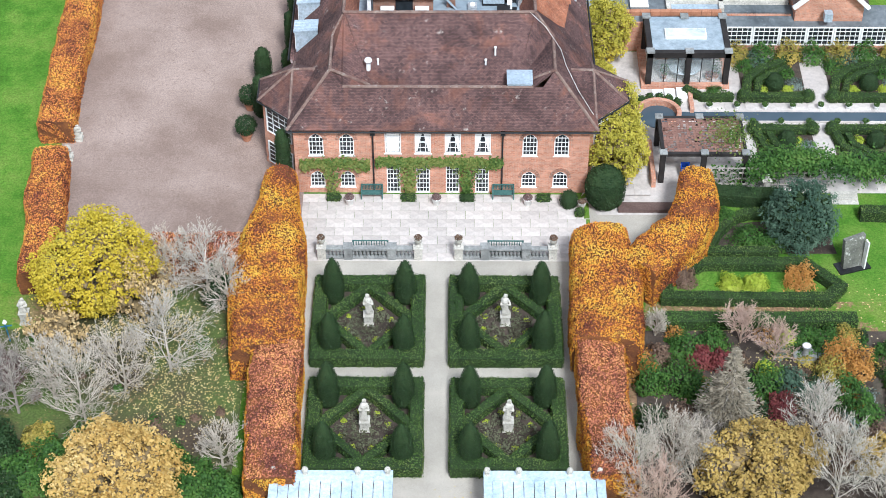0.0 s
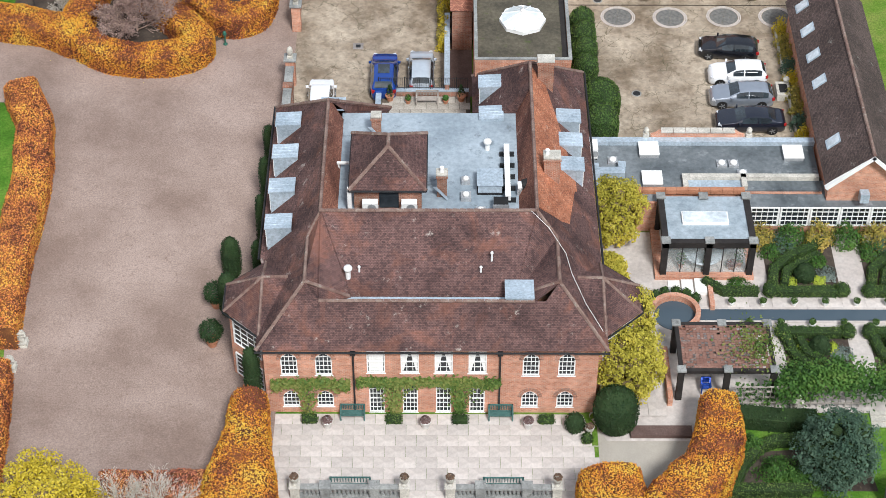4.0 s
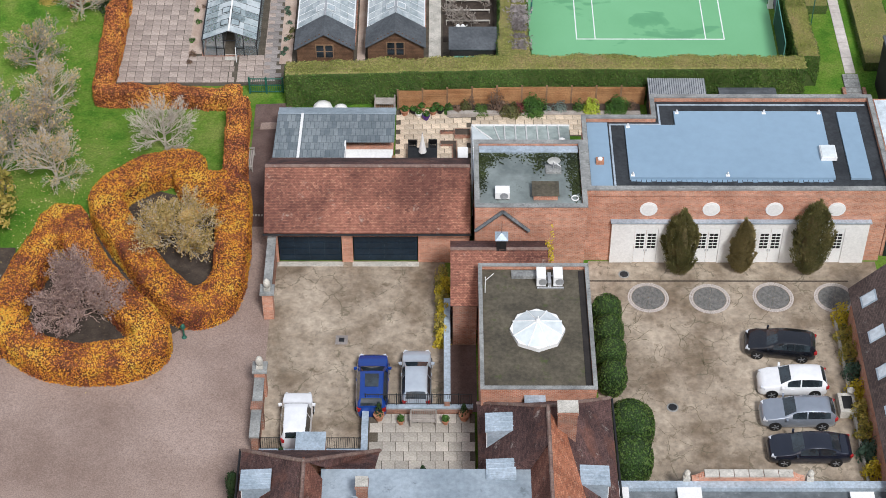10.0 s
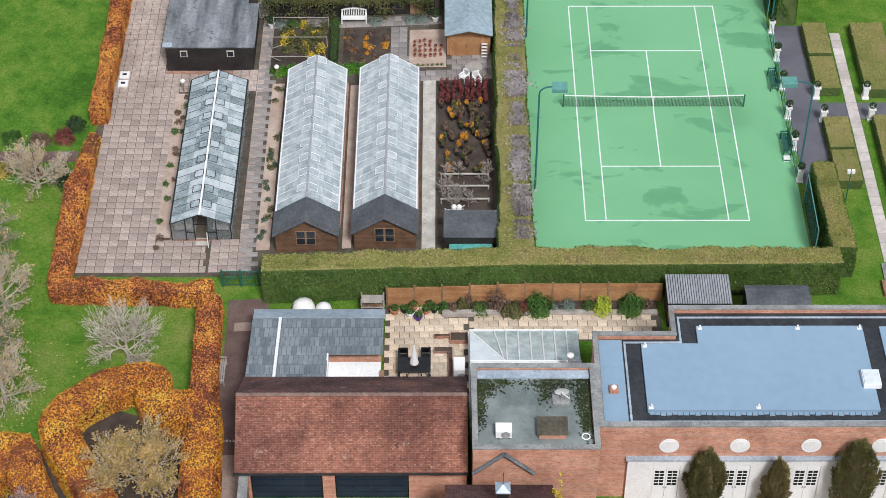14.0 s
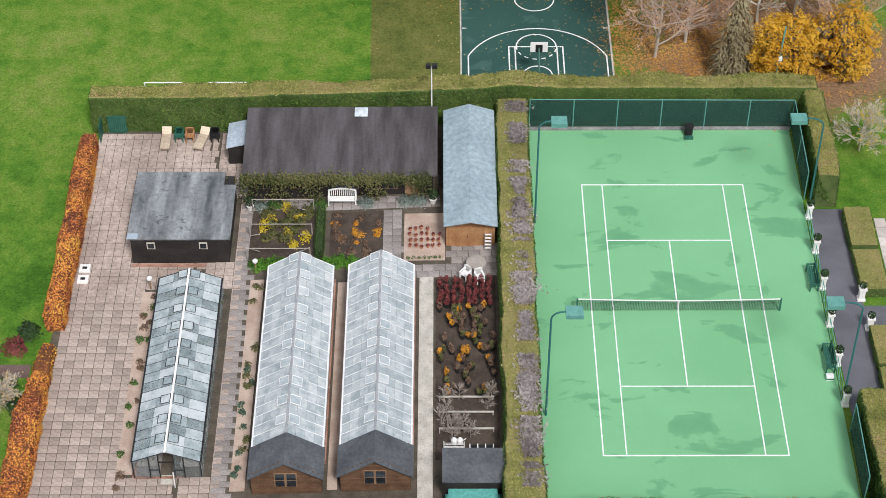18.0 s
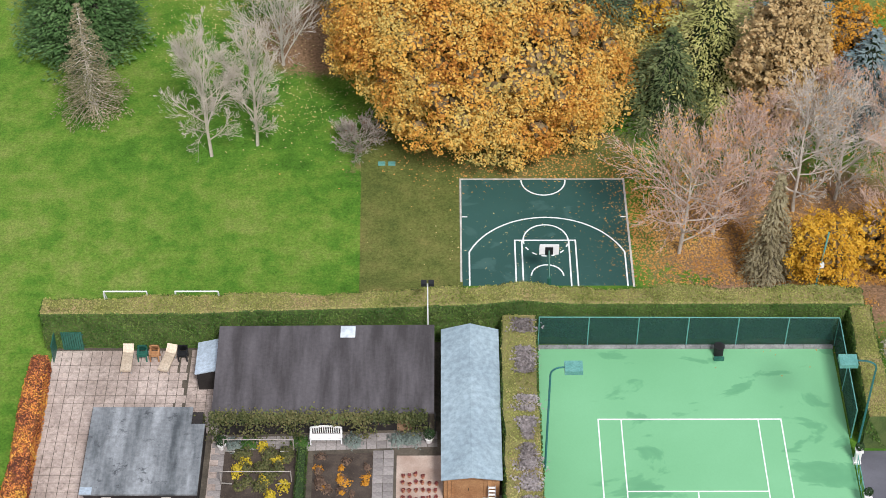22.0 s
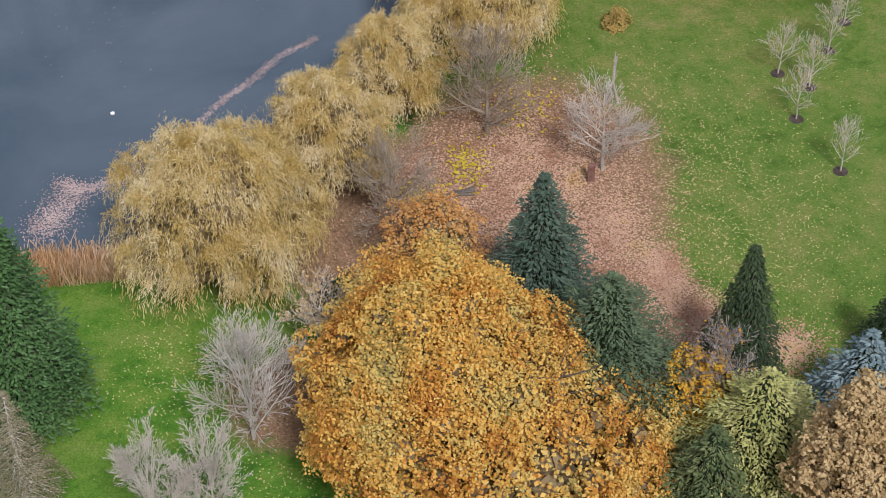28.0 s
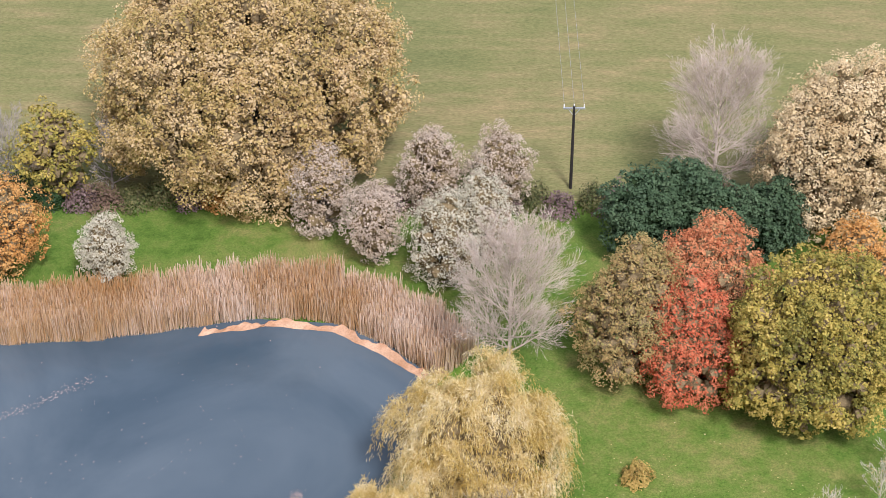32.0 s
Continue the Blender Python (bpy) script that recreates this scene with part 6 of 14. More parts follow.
Geo().box(-7.15, 1.5, 1.3, -7.05, 4.1, 2.3).make("upstand", "white", lean)
Geo().box(-3.95, 1.9, 1.3, -3.7, 3.2, 1.75).make("timber_box", "timber", lean)

# yard walls and piers
def pineapple(x, y, z, parent):
    Geo().box(x - 0.2, y - 0.2, z, x + 0.2, y + 0.2, z + 0.18).make("finial_base", "statue", parent)
    prof = [(0.12, z + 0.18), (0.2, z + 0.3), (0.24, z + 0.5), (0.2, z + 0.72), (0.1, z + 0.86), (0.02, z + 0.92)]
    Geo().lathe(x, y, prof, 10).make("finial", "statue", parent, "carved stone pineapple finial", smooth=True)


for py in (-10.1, -16.6):
    p = thing("gate_pier", "brick gate pier with a carved stone finial", "gate pier", "gate piers")
    Geo().box(-11.75, py - 0.33, 0, -11.1, py + 0.33, 2.25).make("shaft", "brick", p)
    Geo().box(-11.87, py - 0.45, 2.25, -10.98, py + 0.45, 2.4).make("cap", "stone_grey", p)
    pineapple(-11.42, py, 2.4, p)
w = thing("yard_wall", "brick yard wall with grey stone coping", "wall", "yard walls")
Geo().box(-11.6, -9.75, 0, -11.25, -5.3, 2.3).make("brickwork", "brick_old", w)
for k in range(5):
    Geo().box(-11.7, -9.75 + k * 0.89, 2.3, -11.15, -9.75 + k * 0.89 + 0.87, 2.42).make("coping", "stone_grey", w)
w = thing("yard_wall", "brick yard wall with lichened dark coping", "wall", "yard walls")
Geo().box(-11.65, -21.6, 0, -11.25, -16.95, 1.75).make("brickwork", "brick_old", w)
Geo().box(-11.8, -19.5, 0, -11.1, -18.95, 2.0).make("pier", "brick_old", w)
for k in range(5):
    Geo().box(-11.75, -21.6 + k * 0.93, 1.75, -11.15, -21.6 + k * 0.93 + 0.91, 1.87).make("coping", "stone_grey", w)
w = thing("yard_wall", "low wall with pale grey coping", "wall", "yard walls")
for (x0, y0, x1, y1, h) in ((-0.45, -18.4, -0.05, -9.9, 1.3), (-5.1, -18.5, 1.3, -18.15, 0.75), (-5.3, -22.0, -4.9, -18.15, 0.75), (-11.3, -21.9, -5.3, -21.5, 0.6)):
    Geo().box(x0 + 0.04, y0 + 0.04, -0.4, x1 - 0.04, y1 - 0.04, h).make("brickwork", "brick_old", w)
    Geo().box(x0, y0, h, x1, y1, h + 0.12).make("coping", "lead", w)


def railing(x0, y0, x1, y1, z0, h, label="black iron railing on the wall", gap=0.13, mat="metal_dark", name="railing"):
    r_ = thing(name, label, "railing", "railings")
    n = int(math.hypot(x1 - x0, y1 - y0) / gap)
    Geo().tube((x0, y0, z0 + h), (x1, y1, z0 + h), 0.025, n=5).make("top_rail", mat, r_)
    Geo().tube((x0, y0, z0 + 0.1), (x1, y1, z0 + 0.1), 0.02, n=5).make("bottom_rail", mat, r_)
    me = Geo().tube((0, 0, 0), (0, 0, h), 0.012, n=4).mesh("baluster")
    me.materials.append(M[mat])
    post = Geo().tube((0, 0, 0), (0, 0, h + 0.08), 0.03, n=6).mesh("post")
    post.materials.append(M[mat])
    for k in range(n + 1):
        piece("post" if k % 14 == 0 else "baluster", post if k % 14 == 0 else me, r_, (x0 + (x1 - x0) * k / n, y0 + (y1 - y0) * k / n, z0))


railing(-5.1, -18.25, 1.2, -18.25, 0.87, 0.95)
railing(-11.2, -21.0, -5.3, -21.0, 0.05, 1.05)

# raised patio of stone flags
patio = Geo().box(-4.9, -24.4, -0.3, 1.4, -18.5, 0.36).make("patio", "joint")
tagged(patio, "raised patio of worn stone flags", "patio", "", "structure")


def pot(x, y, z, r=0.25, h=0.4, mat="terracotta", plant_h=0.6, plant_r=0.3, leaf="l_green", label="terracotta pot with a clipped shrub", n=160, cone=False, seed=3):
    p = thing("plant_pot", label, "plant pot", "plant pots", at=(x, y, z))
    Geo().lathe(0, 0, [(r * 0.7, 0), (r, h * 0.85), (r * 1.12, h * 0.87), (r * 1.12, h), (r * 0.9, h)], 12).make("pot", mat, p)
    r_ = np.random.default_rng(seed)
    d = r_.normal(0, 1, (n, 3))
    d /= np.linalg.norm(d, axis=1)[:, None]
    if cone:
        k = r_.random(n) ** 0.7
        pos = np.stack([d[:, 0] * plant_r * (1 - k * 0.85), d[:, 1] * plant_r * (1 - k * 0.85), h + k * plant_h], 1)
    else:
        pos = d * (plant_r, plant_r, plant_h / 2) * r_.uniform(0.7, 1, (n, 1)) + (0, 0, h + plant_h / 2)
    leaf_part("plant", cards(pos, d + (0, 0, 0.4), 0.09, r_, 0.5), leaf, p)
    return p


def slat_bench(x, y, z, turn, L=1.6, mat="timber_grey", label="weathered slatted timber garden bench", curved=False):
    b = thing("bench", label, "bench", "benches", at=(x, y, z))
    b.rotation_euler = (0, 0, radians(turn))
    for k in range(4):
        Geo().box(-L / 2, -0.25 + k * 0.13, 0.42, L / 2, -0.25 + k * 0.13 + 0.1, 0.46).make("seat_slat", mat, b)
    for s in (-1, 1):
        Geo().box(s * (L / 2 - 0.04) - 0.04, -0.28, 0, s * (L / 2 - 0.04) + 0.04, -0.2, 0.62).make("leg", mat, b)
        Geo().box(s * (L / 2 - 0.04) - 0.04, 0.22, 0, s * (L / 2 - 0.04) + 0.04, 0.3, 0.95).make("leg", mat, b)
        Geo().box(s * (L / 2 - 0.04) - 0.05, -0.28, 0.62, s * (L / 2 - 0.04) + 0.05, 0.3, 0.67).make("armrest", mat, b)
    n = 14
    for k in range(n):
        u = -L / 2 + 0.1 + (L - 0.2) * k / (n - 1)
        top = 0.9 + (0.14 * math.cos(math.pi * u / L) if curved else 0)
        Geo().box(u - 0.025, 0.25, 0.5, u + 0.025, 0.28, top).make("back_slat", mat, b)
    if curved:
        bow = [(-L / 2 + L * k / 12, 0.9 + 0.17 * math.cos(math.pi * (k / 12 - 0.5)) ** 0.7) for k in range(13)]
        top = Geo()
        for (u0, v0), (u1, v1) in zip(bow, bow[1:]):
            top.add([(u, q, v + d_) for u, v in ((u0, v0), (u1, v1)) for q in (0.22, 0.31) for d_ in (0, 0.08)], [(0, 1, 3, 2), (4, 6, 7, 5), (1, 5, 7, 3), (0, 2, 6, 4), (0, 4, 5, 1), (2, 3, 7, 6)])
        top.make("top_rail", mat, b)
    else:
        Geo().box(-L / 2, 0.23, 0.88, L / 2, 0.3, 0.95).make("top_rail", mat, b)
    return b


slat_bench(-1.65, -19.3, 0.4, 0)
for x, y, r_, c in ((-4.3, -18.95, 0.3, True), (-3.0, -19.3, 0.2, False), (-0.35, -19.3, 0.2, False), (0.75, -18.95, 0.3, True), (-1.65, -23.6, 0.3, True), (-9.9, -21.9, 0.25, True)):
    pot(x, y, 0.4 if x > -5 else 0.05, r_, r_ * 1.5, plant_h=0.9 if c else 0.4, plant_r=0.32 if c else 0.22, cone=c, leaf="l_yew" if c else "l_green", seed=int(abs(x) * 7) + 60)
M["passage"] = plain("brown_paving", (0.11, 0.07, 0.06), (0.16, 0.11, 0.095), 0.6, 10, 0.8, 0.2)
drape("passage", [(-0.05, -18.1), (1.55, -18.1), (1.55, -8), (-0.05, -8)], "passage", 0.04, 2, "dark brown paved side passage", "path")

# drain covers
for x, y, s in ((-6.8, -12.2, 0.75),):
    m_ = thing("drain_cover", "square inspection cover in a pale surround", "drain cover", at=(x, y, 0.05))
    Geo().box(-s / 2, -s / 2, -0.03, s / 2, s / 2, 0.0).make("surround", "slab_grey", m_)
    Geo().box(-0.17, -0.17, 0.0, 0.17, 0.17, 0.012).make("lid", "metal_dark", m_)
for x, y in ((13.3, -17.7), (11.15, -6.4)):
    m_ = thing("drain_cover", "round iron drain cover in concrete", "drain cover", at=(x, y, 0.04))
    Geo().lathe(0, 0, [(0.36, -0.02), (0.36, 0.01), (0.3, 0.015)], 16).make("frame", "stone_grey", m_)
    Geo().lathe(0, 0, [(0.27, 0.0), (0.27, 0.02), (0.25, 0.022)], 16).make("lid", "metal_dark", m_)


# ---- parked cars ----
def paint(name, col, rough=0.25, metal=0.3):
    m, n, l, b = _mat(name)
    b.inputs["Base Color"].default_value = (*col, 1)
    b.inputs["Roughness"].default_value, b.inputs["Metallic"].default_value = rough, metal
    b.inputs["Coat Weight"].default_value, b.inputs["Coat Roughness"].default_value = 0.8, 0.05
    tc = n.new("ShaderNodeTexCoord").outputs["Object"]
    d = _noise(n, l, tc, 2.0, 5, 0.6)
    r_ = _ramp(n, [(0.3, tuple(c * 0.92 for c in col)), (0.7, tuple(min(1, c * 1.06 + 0.003) for c in col))])
    l.new(d.outputs[0], r_.inputs[0])
    l.new(r_.outputs[0], b.inputs["Base Color"])
    M[name] = m


paint("paint_black", (0.008, 0.01, 0.016))
paint("paint_white", (0.78, 0.79, 0.8), metal=0.0)
paint("paint_silver", (0.36, 0.4, 0.46), metal=0.6)
paint("paint_navy", (0.012, 0.016, 0.03))
paint("paint_blue", (0.01, 0.06, 0.32), metal=0.4)
paint("paint_ice", (0.56, 0.62, 0.68), metal=0.4)
M["lamp_red"] = plain("tail_lamp", (0.3, 0.01, 0.01), (0.38, 0.02, 0.02), 3, 10, 0.2, 0)
M["lamp_clear"] = plain("head_lamp", (0.5, 0.52, 0.55), (0.65, 0.67, 0.7), 3, 10, 0.1, 0)
M["alloy"] = plain("alloy_rim", (0.3, 0.31, 0.32), (0.42, 0.43, 0.44), 3, 10, 0.3, 0.05, metal=0.7)
M["car_glass"] = plain("car_glass", (0.015, 0.02, 0.024), (0.04, 0.055, 0.065), 0.9, 3, 0.03, 0, spec=1.0)


CAR_TOP = {
    "hatch": [(-0.5, 0.4), (-0.492, 0.6), (-0.478, 0.68), (-0.455, 0.78), (-0.41, 0.915), (-0.37, 0.965), (-0.28, 0.99), (-0.14, 1.0), (-0.03, 0.985), (0.045, 0.945), (0.2, 0.71), (0.24, 0.68), (0.34, 0.645), (0.43, 0.575), (0.475, 0.49), (0.5, 0.36)],
    "saloon": [(-0.5, 0.42), (-0.49, 0.64), (-0.46, 0.7), (-0.4, 0.725), (-0.36, 0.75), (-0.24, 0.935), (-0.16, 0.985), (-0.06, 1.0), (0.02, 0.975), (0.08, 0.93), (0.22, 0.7), (0.26, 0.675), (0.36, 0.635), (0.44, 0.56), (0.48, 0.48), (0.5, 0.36)],
    "van": [(-0.5, 0.4), (-0.496, 0.62), (-0.488, 0.86), (-0.47, 0.955), (-0.42, 0.99), (-0.3, 1.0), (-0.1, 1.0), (0.0, 0.99), (0.08, 0.95), (0.19, 0.7), (0.22, 0.66), (0.34, 0.63), (0.44, 0.59), (0.485, 0.5), (0.5, 0.36)]}
# where the windscreen, the side windows and the rear window begin and end
CAR_GLASS = {"hatch": (0.052, 0.195, -0.4, 0.1, -0.472, -0.405), "saloon": (0.085, 0.215, -0.29, 0.13, -0.352, -0.245), "van": (0.082, 0.185, -0.45, 0.1, -0.494, -0.476)}


def car(x, y, turn, mat, label, L=4.4, W=1.82, H=1.45, shape="hatch", sunroof=False, z=0.06):
    """A car lofted along its length, with its glass, roof and body as parts."""
    c = thing("car", label, "car", "parked cars", at=(x, y, z))
    c.rotation_euler = (0, 0, radians(turn))
    hw, belt = W / 2, H * 0.645
    ws0, ws1, sd0, sd1, rw0, rw1 = CAR_GLASS[shape]
    U, T = np.array(CAR_TOP[shape]).T
    us = np.array(sorted(set(np.round(np.concatenate([np.linspace(-0.5, 0.5, 45), [ws0, ws1, sd0, sd1, rw0, rw1, -0.105, -0.085, -0.49, 0.49]]), 4))))
    rows = []
    for u in us:
        top = float(np.interp(u, U, T)) * H
        w = hw * float(np.interp(u, [-0.5, -0.485, -0.45, -0.35, -0.15, 0.2, 0.35, 0.44, 0.48, 0.5], [0.7, 0.83, 0.92, 0.98, 1, 1, 0.97, 0.9, 0.78, 0.58]))
        b_ = min(belt * (1 - 0.03 * (u + 0.1)), top - 0.015)
        k = max(0.0, (top - b_) / (H - belt))
        flare = 1 + 0.02 * (math.exp(-((u - 0.31) / 0.06) ** 2) + math.exp(-((u + 0.31) / 0.06) ** 2))
        yr = w * (0.92 - 0.2 * k)
        sec = [(w * 0.9, 0.17), (w * 0.98 * flare, 0.3), (w * flare, b_ * 0.62), (w * 0.985, b_ * 0.86), (w * 0.93, b_), (yr, top - 0.07 * k - 0.012), (yr * 0.86, top - 0.018 * k), (yr * 0.45, top + 0.012), (0, top + 0.02)]
        rows.append([(u * L, a, q) for a, q in sec] + [(u * L, -a, q) for a, q in sec[-2::-1]])
    n = len(rows[0])
    part = {}
    for i in range(len(us) - 1):
        m = (us[i] + us[i + 1]) / 2
        for j in range(n - 1):
            name = "body"
            if j in (4, n - 6) and sd0 < m < sd1 and not -0.105 < m < -0.085:
                name = "side_window" if j == 4 else "side_window_far"
            elif 5 <= j <= n - 7 and ws0 < m < ws1 and 6 <= j <= n - 8:
                name = "windscreen"
            elif 6 <= j <= n - 8 and rw0 < m < rw1:
                name = "rear_window"
            elif 5 <= j <= n - 7 and rw1 <= m <= ws0:
                name = "roof"
            part.setdefault(name, Geo()).add([rows[i][j], rows[i + 1][j], rows[i + 1][j + 1], rows[i][j + 1]], [(0, 1, 2, 3)])
    part["body"].add(rows[0], [tuple(range(n))]).add(rows[-1], [tuple(range(n - 1, -1, -1))])
    for name, g_ in part.items():
        glass = "window" in name or name == "windscreen"
        ob = g_.make(name.replace("_far", ""), "car_glass" if glass else mat, c)
        bm = bmesh.new()
        bm.from_mesh(ob.data)
        bmesh.ops.remove_doubles(bm, verts=bm.verts, dist=0.001)
        bm.to_mesh(ob.data)
        bm.free()
        ob.data.shade_smooth()
    if sunroof:
        Geo().box(-0.24 * L, -hw * 0.42, H + 0.012, -0.02 * L, hw * 0.42, H + 0.03).make("sunroof", "car_glass", c)
    for q in (-1, 1):
        for u in (-0.31, 0.31):
            Geo().tube((u * L, q * (hw - 0.1), 0.33), (u * L, q * (hw + 0.012), 0.33), 0.37, n=20).make("wheel_arch", "black", c)
            wh = Geo().tube((u * L, q * (hw - 0.2), 0.32), (u * L, q * (hw + 0.02), 0.32), 0.33, n=20).make("wheel", "black", c)
            rim = Geo().tube((u * L, q * (hw + 0.015), 0.32), (u * L, q * (hw + 0.03), 0.32), 0.07, n=10)
            for k in range(5):
                a = 2 * math.pi * k / 5
                rim.tube((u * L, q * (hw + 0.028), 0.32), (u * L + 0.22 * math.cos(a), q * (hw + 0.03), 0.32 + 0.22 * math.sin(a)), 0.03, 0.035, n=5)
            rim.make("rim", "alloy", wh)
        Geo().turned_box(0.435 * L, q * hw * 0.7, belt * 0.68, belt * 0.84, 0.28, 0.3, -q * 28).make("headlight", "lamp_clear", c)
        Geo().turned_box(-0.475 * L, q * hw * 0.72, belt * 0.74, belt * 0.97, 0.2, 0.3, q * 24).make("tail_light", "lamp_red", c)
        Geo().turned_box(0.175 * L, q * (hw + 0.07), belt * 0.99, belt * 0.99 + 0.14, 0.13, 0.2, q * 12).make("door_mirror", mat, c)
        Geo().box(0.0 * L, q * (hw + 0.002) - 0.012, belt * 0.8, 0.05 * L, q * (hw + 0.002) + 0.012, belt * 0.83).make("door_handle", mat, c)
    Geo().box(0.46 * L, -hw * 0.45, 0.28, 0.499 * L, hw * 0.45, 0.46).make("grille", "black", c)
    return c


car(20.25, -13.05, 173, "paint_black", "black five-door hatchback parked on concrete", 4.4)
car(20.6, -16.1, 180, "paint_white", "white five-door hatchback parked on concrete", 4.15, 1.8, 1.47)
car(20.6, -18.6, 180, "paint_silver", "silver-grey hatchback car parked on concrete", 4.5, 1.84, 1.46)
car(20.9, -21.35, 180, "paint_navy", "dark blue saloon car parked on concrete", 4.85, 1.86, 1.42, "saloon")
car(-4.75, -16.4, 90, "paint_blue", "bright blue sports utility car with a sunroof", 4.7, 1.95, 1.62, sunroof=True)
car(-2.1, -15.9, 90, "paint_ice", "pale silver hatchback parked in the yard", 4.45, 1.85, 1.5)
car(-9.15, -19.3, 90, "paint_white", "white boxy off-road van parked in the yard", 3.9, 1.85, 1.85, "van")

# ---- flat-roofed blocks ----
def flat_block(name, label, x0, y0, x1, y1, z0, z1, roofmat, par=0.35, pw=0.24, wallmat="brick", cope="stone_grey"):
    b = thing(name, label, "building")
    Geo().box(x0 + 0.05, y0 + 0.05, z0, x1 - 0.05, y1 - 0.05, z1 - par - 0.02).make("wall", wallmat, b)
    Geo().box(x0 + pw, y0 + pw, z1 - par - 0.02, x1 - pw, y1 - pw, z1 - par + 0.03).make("flat_roof", roofmat, b)
    for a in ((x0, y0, x1, y0 + pw), (x0, y1 - pw, x1, y1), (x0, y0 + pw, x0 + pw, y1 - pw), (x1 - pw, y0 + pw, x1, y1 - pw)):
        Geo().box(a[0] + 0.03, a[1] + 0.03, z1 - par - 0.02, a[2] - 0.03, a[3] - 0.03, z1 - 0.08).make("parapet", wallmat, b)
        Geo().box(a[0], a[1], z1 - 0.08, a[2], a[3], z1).make("coping", cope, b)
    return b


fb = flat_block("kitchen_block", "flat-roofed brick block with a mossy roof", 1.6, -21.5, 8.25, -11.4, -0.1, 6.0, "flat_mossy")
Geo().box(7.62, -21.1, 5.62, 7.98, -11.8, 5.72).make("lead_gutter", "timber_black", fb)
lan = thing("roof_lantern", "white octagonal glazed roof lantern", "roof lantern", at=(5.0, -16.8, 5.68))
oc = lambda r_, z: [(r_ * math.cos(math.pi / 4 * (k + 0.5)), r_ * math.sin(math.pi / 4 * (k + 0.5)), z) for k in range(8)]
Geo().lathe(0, 0, [(1.62, 0), (1.62, 0.28), (1.54, 0.3)], 8).make("curb", "white", lan)
A8, top8 = oc(1.54, 0.3), (0, 0, 0.95)
M["lantern_glass"] = plain("opal_glazing", (0.6, 0.66, 0.67), (0.72, 0.77, 0.77), 0.8, 3, 0.2, 0, spec=0.6, grain=0.15)
for k in range(8):
    Geo().slab([A8[k], A8[(k + 1) % 8], top8], 0.03).make("glazed_panel", "lantern_glass", lan)
    Geo().tube(A8[k], top8, 0.04, n=5).make("glazing_rib", "white", lan)
Geo().lathe(0, 0, [(0.16, 0.9), (0.14, 1.02), (0.05, 1.1), (0.04, 1.3)], 8).make("finial", "white", lan)
a1 = ac_unit(5.35, -12.7, 5.7, 0.55, 0.95, 0.8, 0, "white rooftop condenser unit")
a2 = ac_unit(6.35, -12.7, 5.7, 0.55, 0.95, 0.8, 0, "white rooftop condenser unit")
g = Geo().box(5.1, -13.3, 5.68, 6.7, -13.2, 5.78).box(5.1, -12.3, 5.68, 6.7, -12.2, 5.78).box(5.75, -13.2, 5.7, 5.95, -12.3, 6.1)
tagged(g.make("pipe_rack", "metal_grey"), "steel pipe rack between condensers", "pipe rack")
b = thing("roof_upstand", "long grey upstand on the mossy roof", "upstand", at=(4.6, -12.2, 5.66))
Geo().box(-1.0, -0.25, 0, 1.0, 0.25, 0.25).make("curb", "stone_grey", b)
g = Geo().tube((2.0, -13.6, 5.7), (2.0, -13.6, 7.0), 0.03).tube((2.0, -13.6, 6.7), (2.5, -13.2, 6.9), 0.02)
tagged(g.make("aerial", "white"), "thin white roof aerial", "aerial")
Geo().box(4.1, -22.3, 5.3, 5.3, -21.4, 5.4).make("link_roof", "lead", fb)

M["flat_teal"] = plain("wet_teal_felt", (0.13, 0.155, 0.15), (0.24, 0.275, 0.265), 0.4, 3, 0.3, 0.12, c3=(0.1, 0.125, 0.11), grain=0.35)
ub = flat_block("upper_block", "flat-roofed brick block with wet felt", 1.45, -6.75, 8.5, -0.4, -0.1, 6.3, "flat_teal", 0.4, 0.32)
Geo().box(1.8, -1.35, 5.9, 8.15, -0.75, 6.08).make("inner_kerb", "lead", ub, "lead-capped brick upstand")
b = thing("roof_hatch", "brick-fronted hatch on the flat roof", "roof hatch", at=(5.9, -5.3, 5.9))
Geo().box(-0.75, -0.45, 0, 0.75, 0.5, 0.45).make("hatch_side", "brick", b)
Geo().slab([(-0.85, -0.5, 0.45), (0.85, -0.5, 0.45), (0.85, 0.75, 0.55), (-0.85, 0.75, 0.55)], 0.06).make("lid", "flat_mossy", b)
ac_unit(3.2, -5.4, 5.91, 0.9, 0.7, 0.6, 0, "white rooftop condenser unit")
b = thing("satellite_dish", "white satellite dish on a concrete slab", "satellite dish", at=(6.5, -2.9, 5.91))
Geo().box(-0.5, -0.4, 0, 0.5, 0.4, 0.15).make("slab", "stone_grey", b)
Geo().tube((0, 0, 0.15), (0, 0, 0.7), 0.05).make("mast", "metal_grey", b)
dv, df = [(0, -0.05, 0.85)], []
for k in range(14):
    a = 2 * math.pi * k / 14
    dv.append((0.42 * math.cos(a), -0.15 - 0.18 * math.sin(a), 0.9 + 0.48 * math.sin(a)))
df = [(0, 1 + k, 1 + (k + 1) % 14) for k in range(14)]
dish = Geo().add(dv, df)
dish.add([(x, y + 0.04, z - 0.02) for x, y, z in dv], [tuple(reversed(q)) for q in df])
dish.make("dish", "white", b)
Geo().tube((0, -0.1, 0.75), (0.4, -0.6, 0.85), 0.03).make("feed_arm", "white", b)
b = thing("coiled_hose", "white coiled hose on the roof corner", "hose", at=(7.75, -5.6, 5.91))
g = Geo()
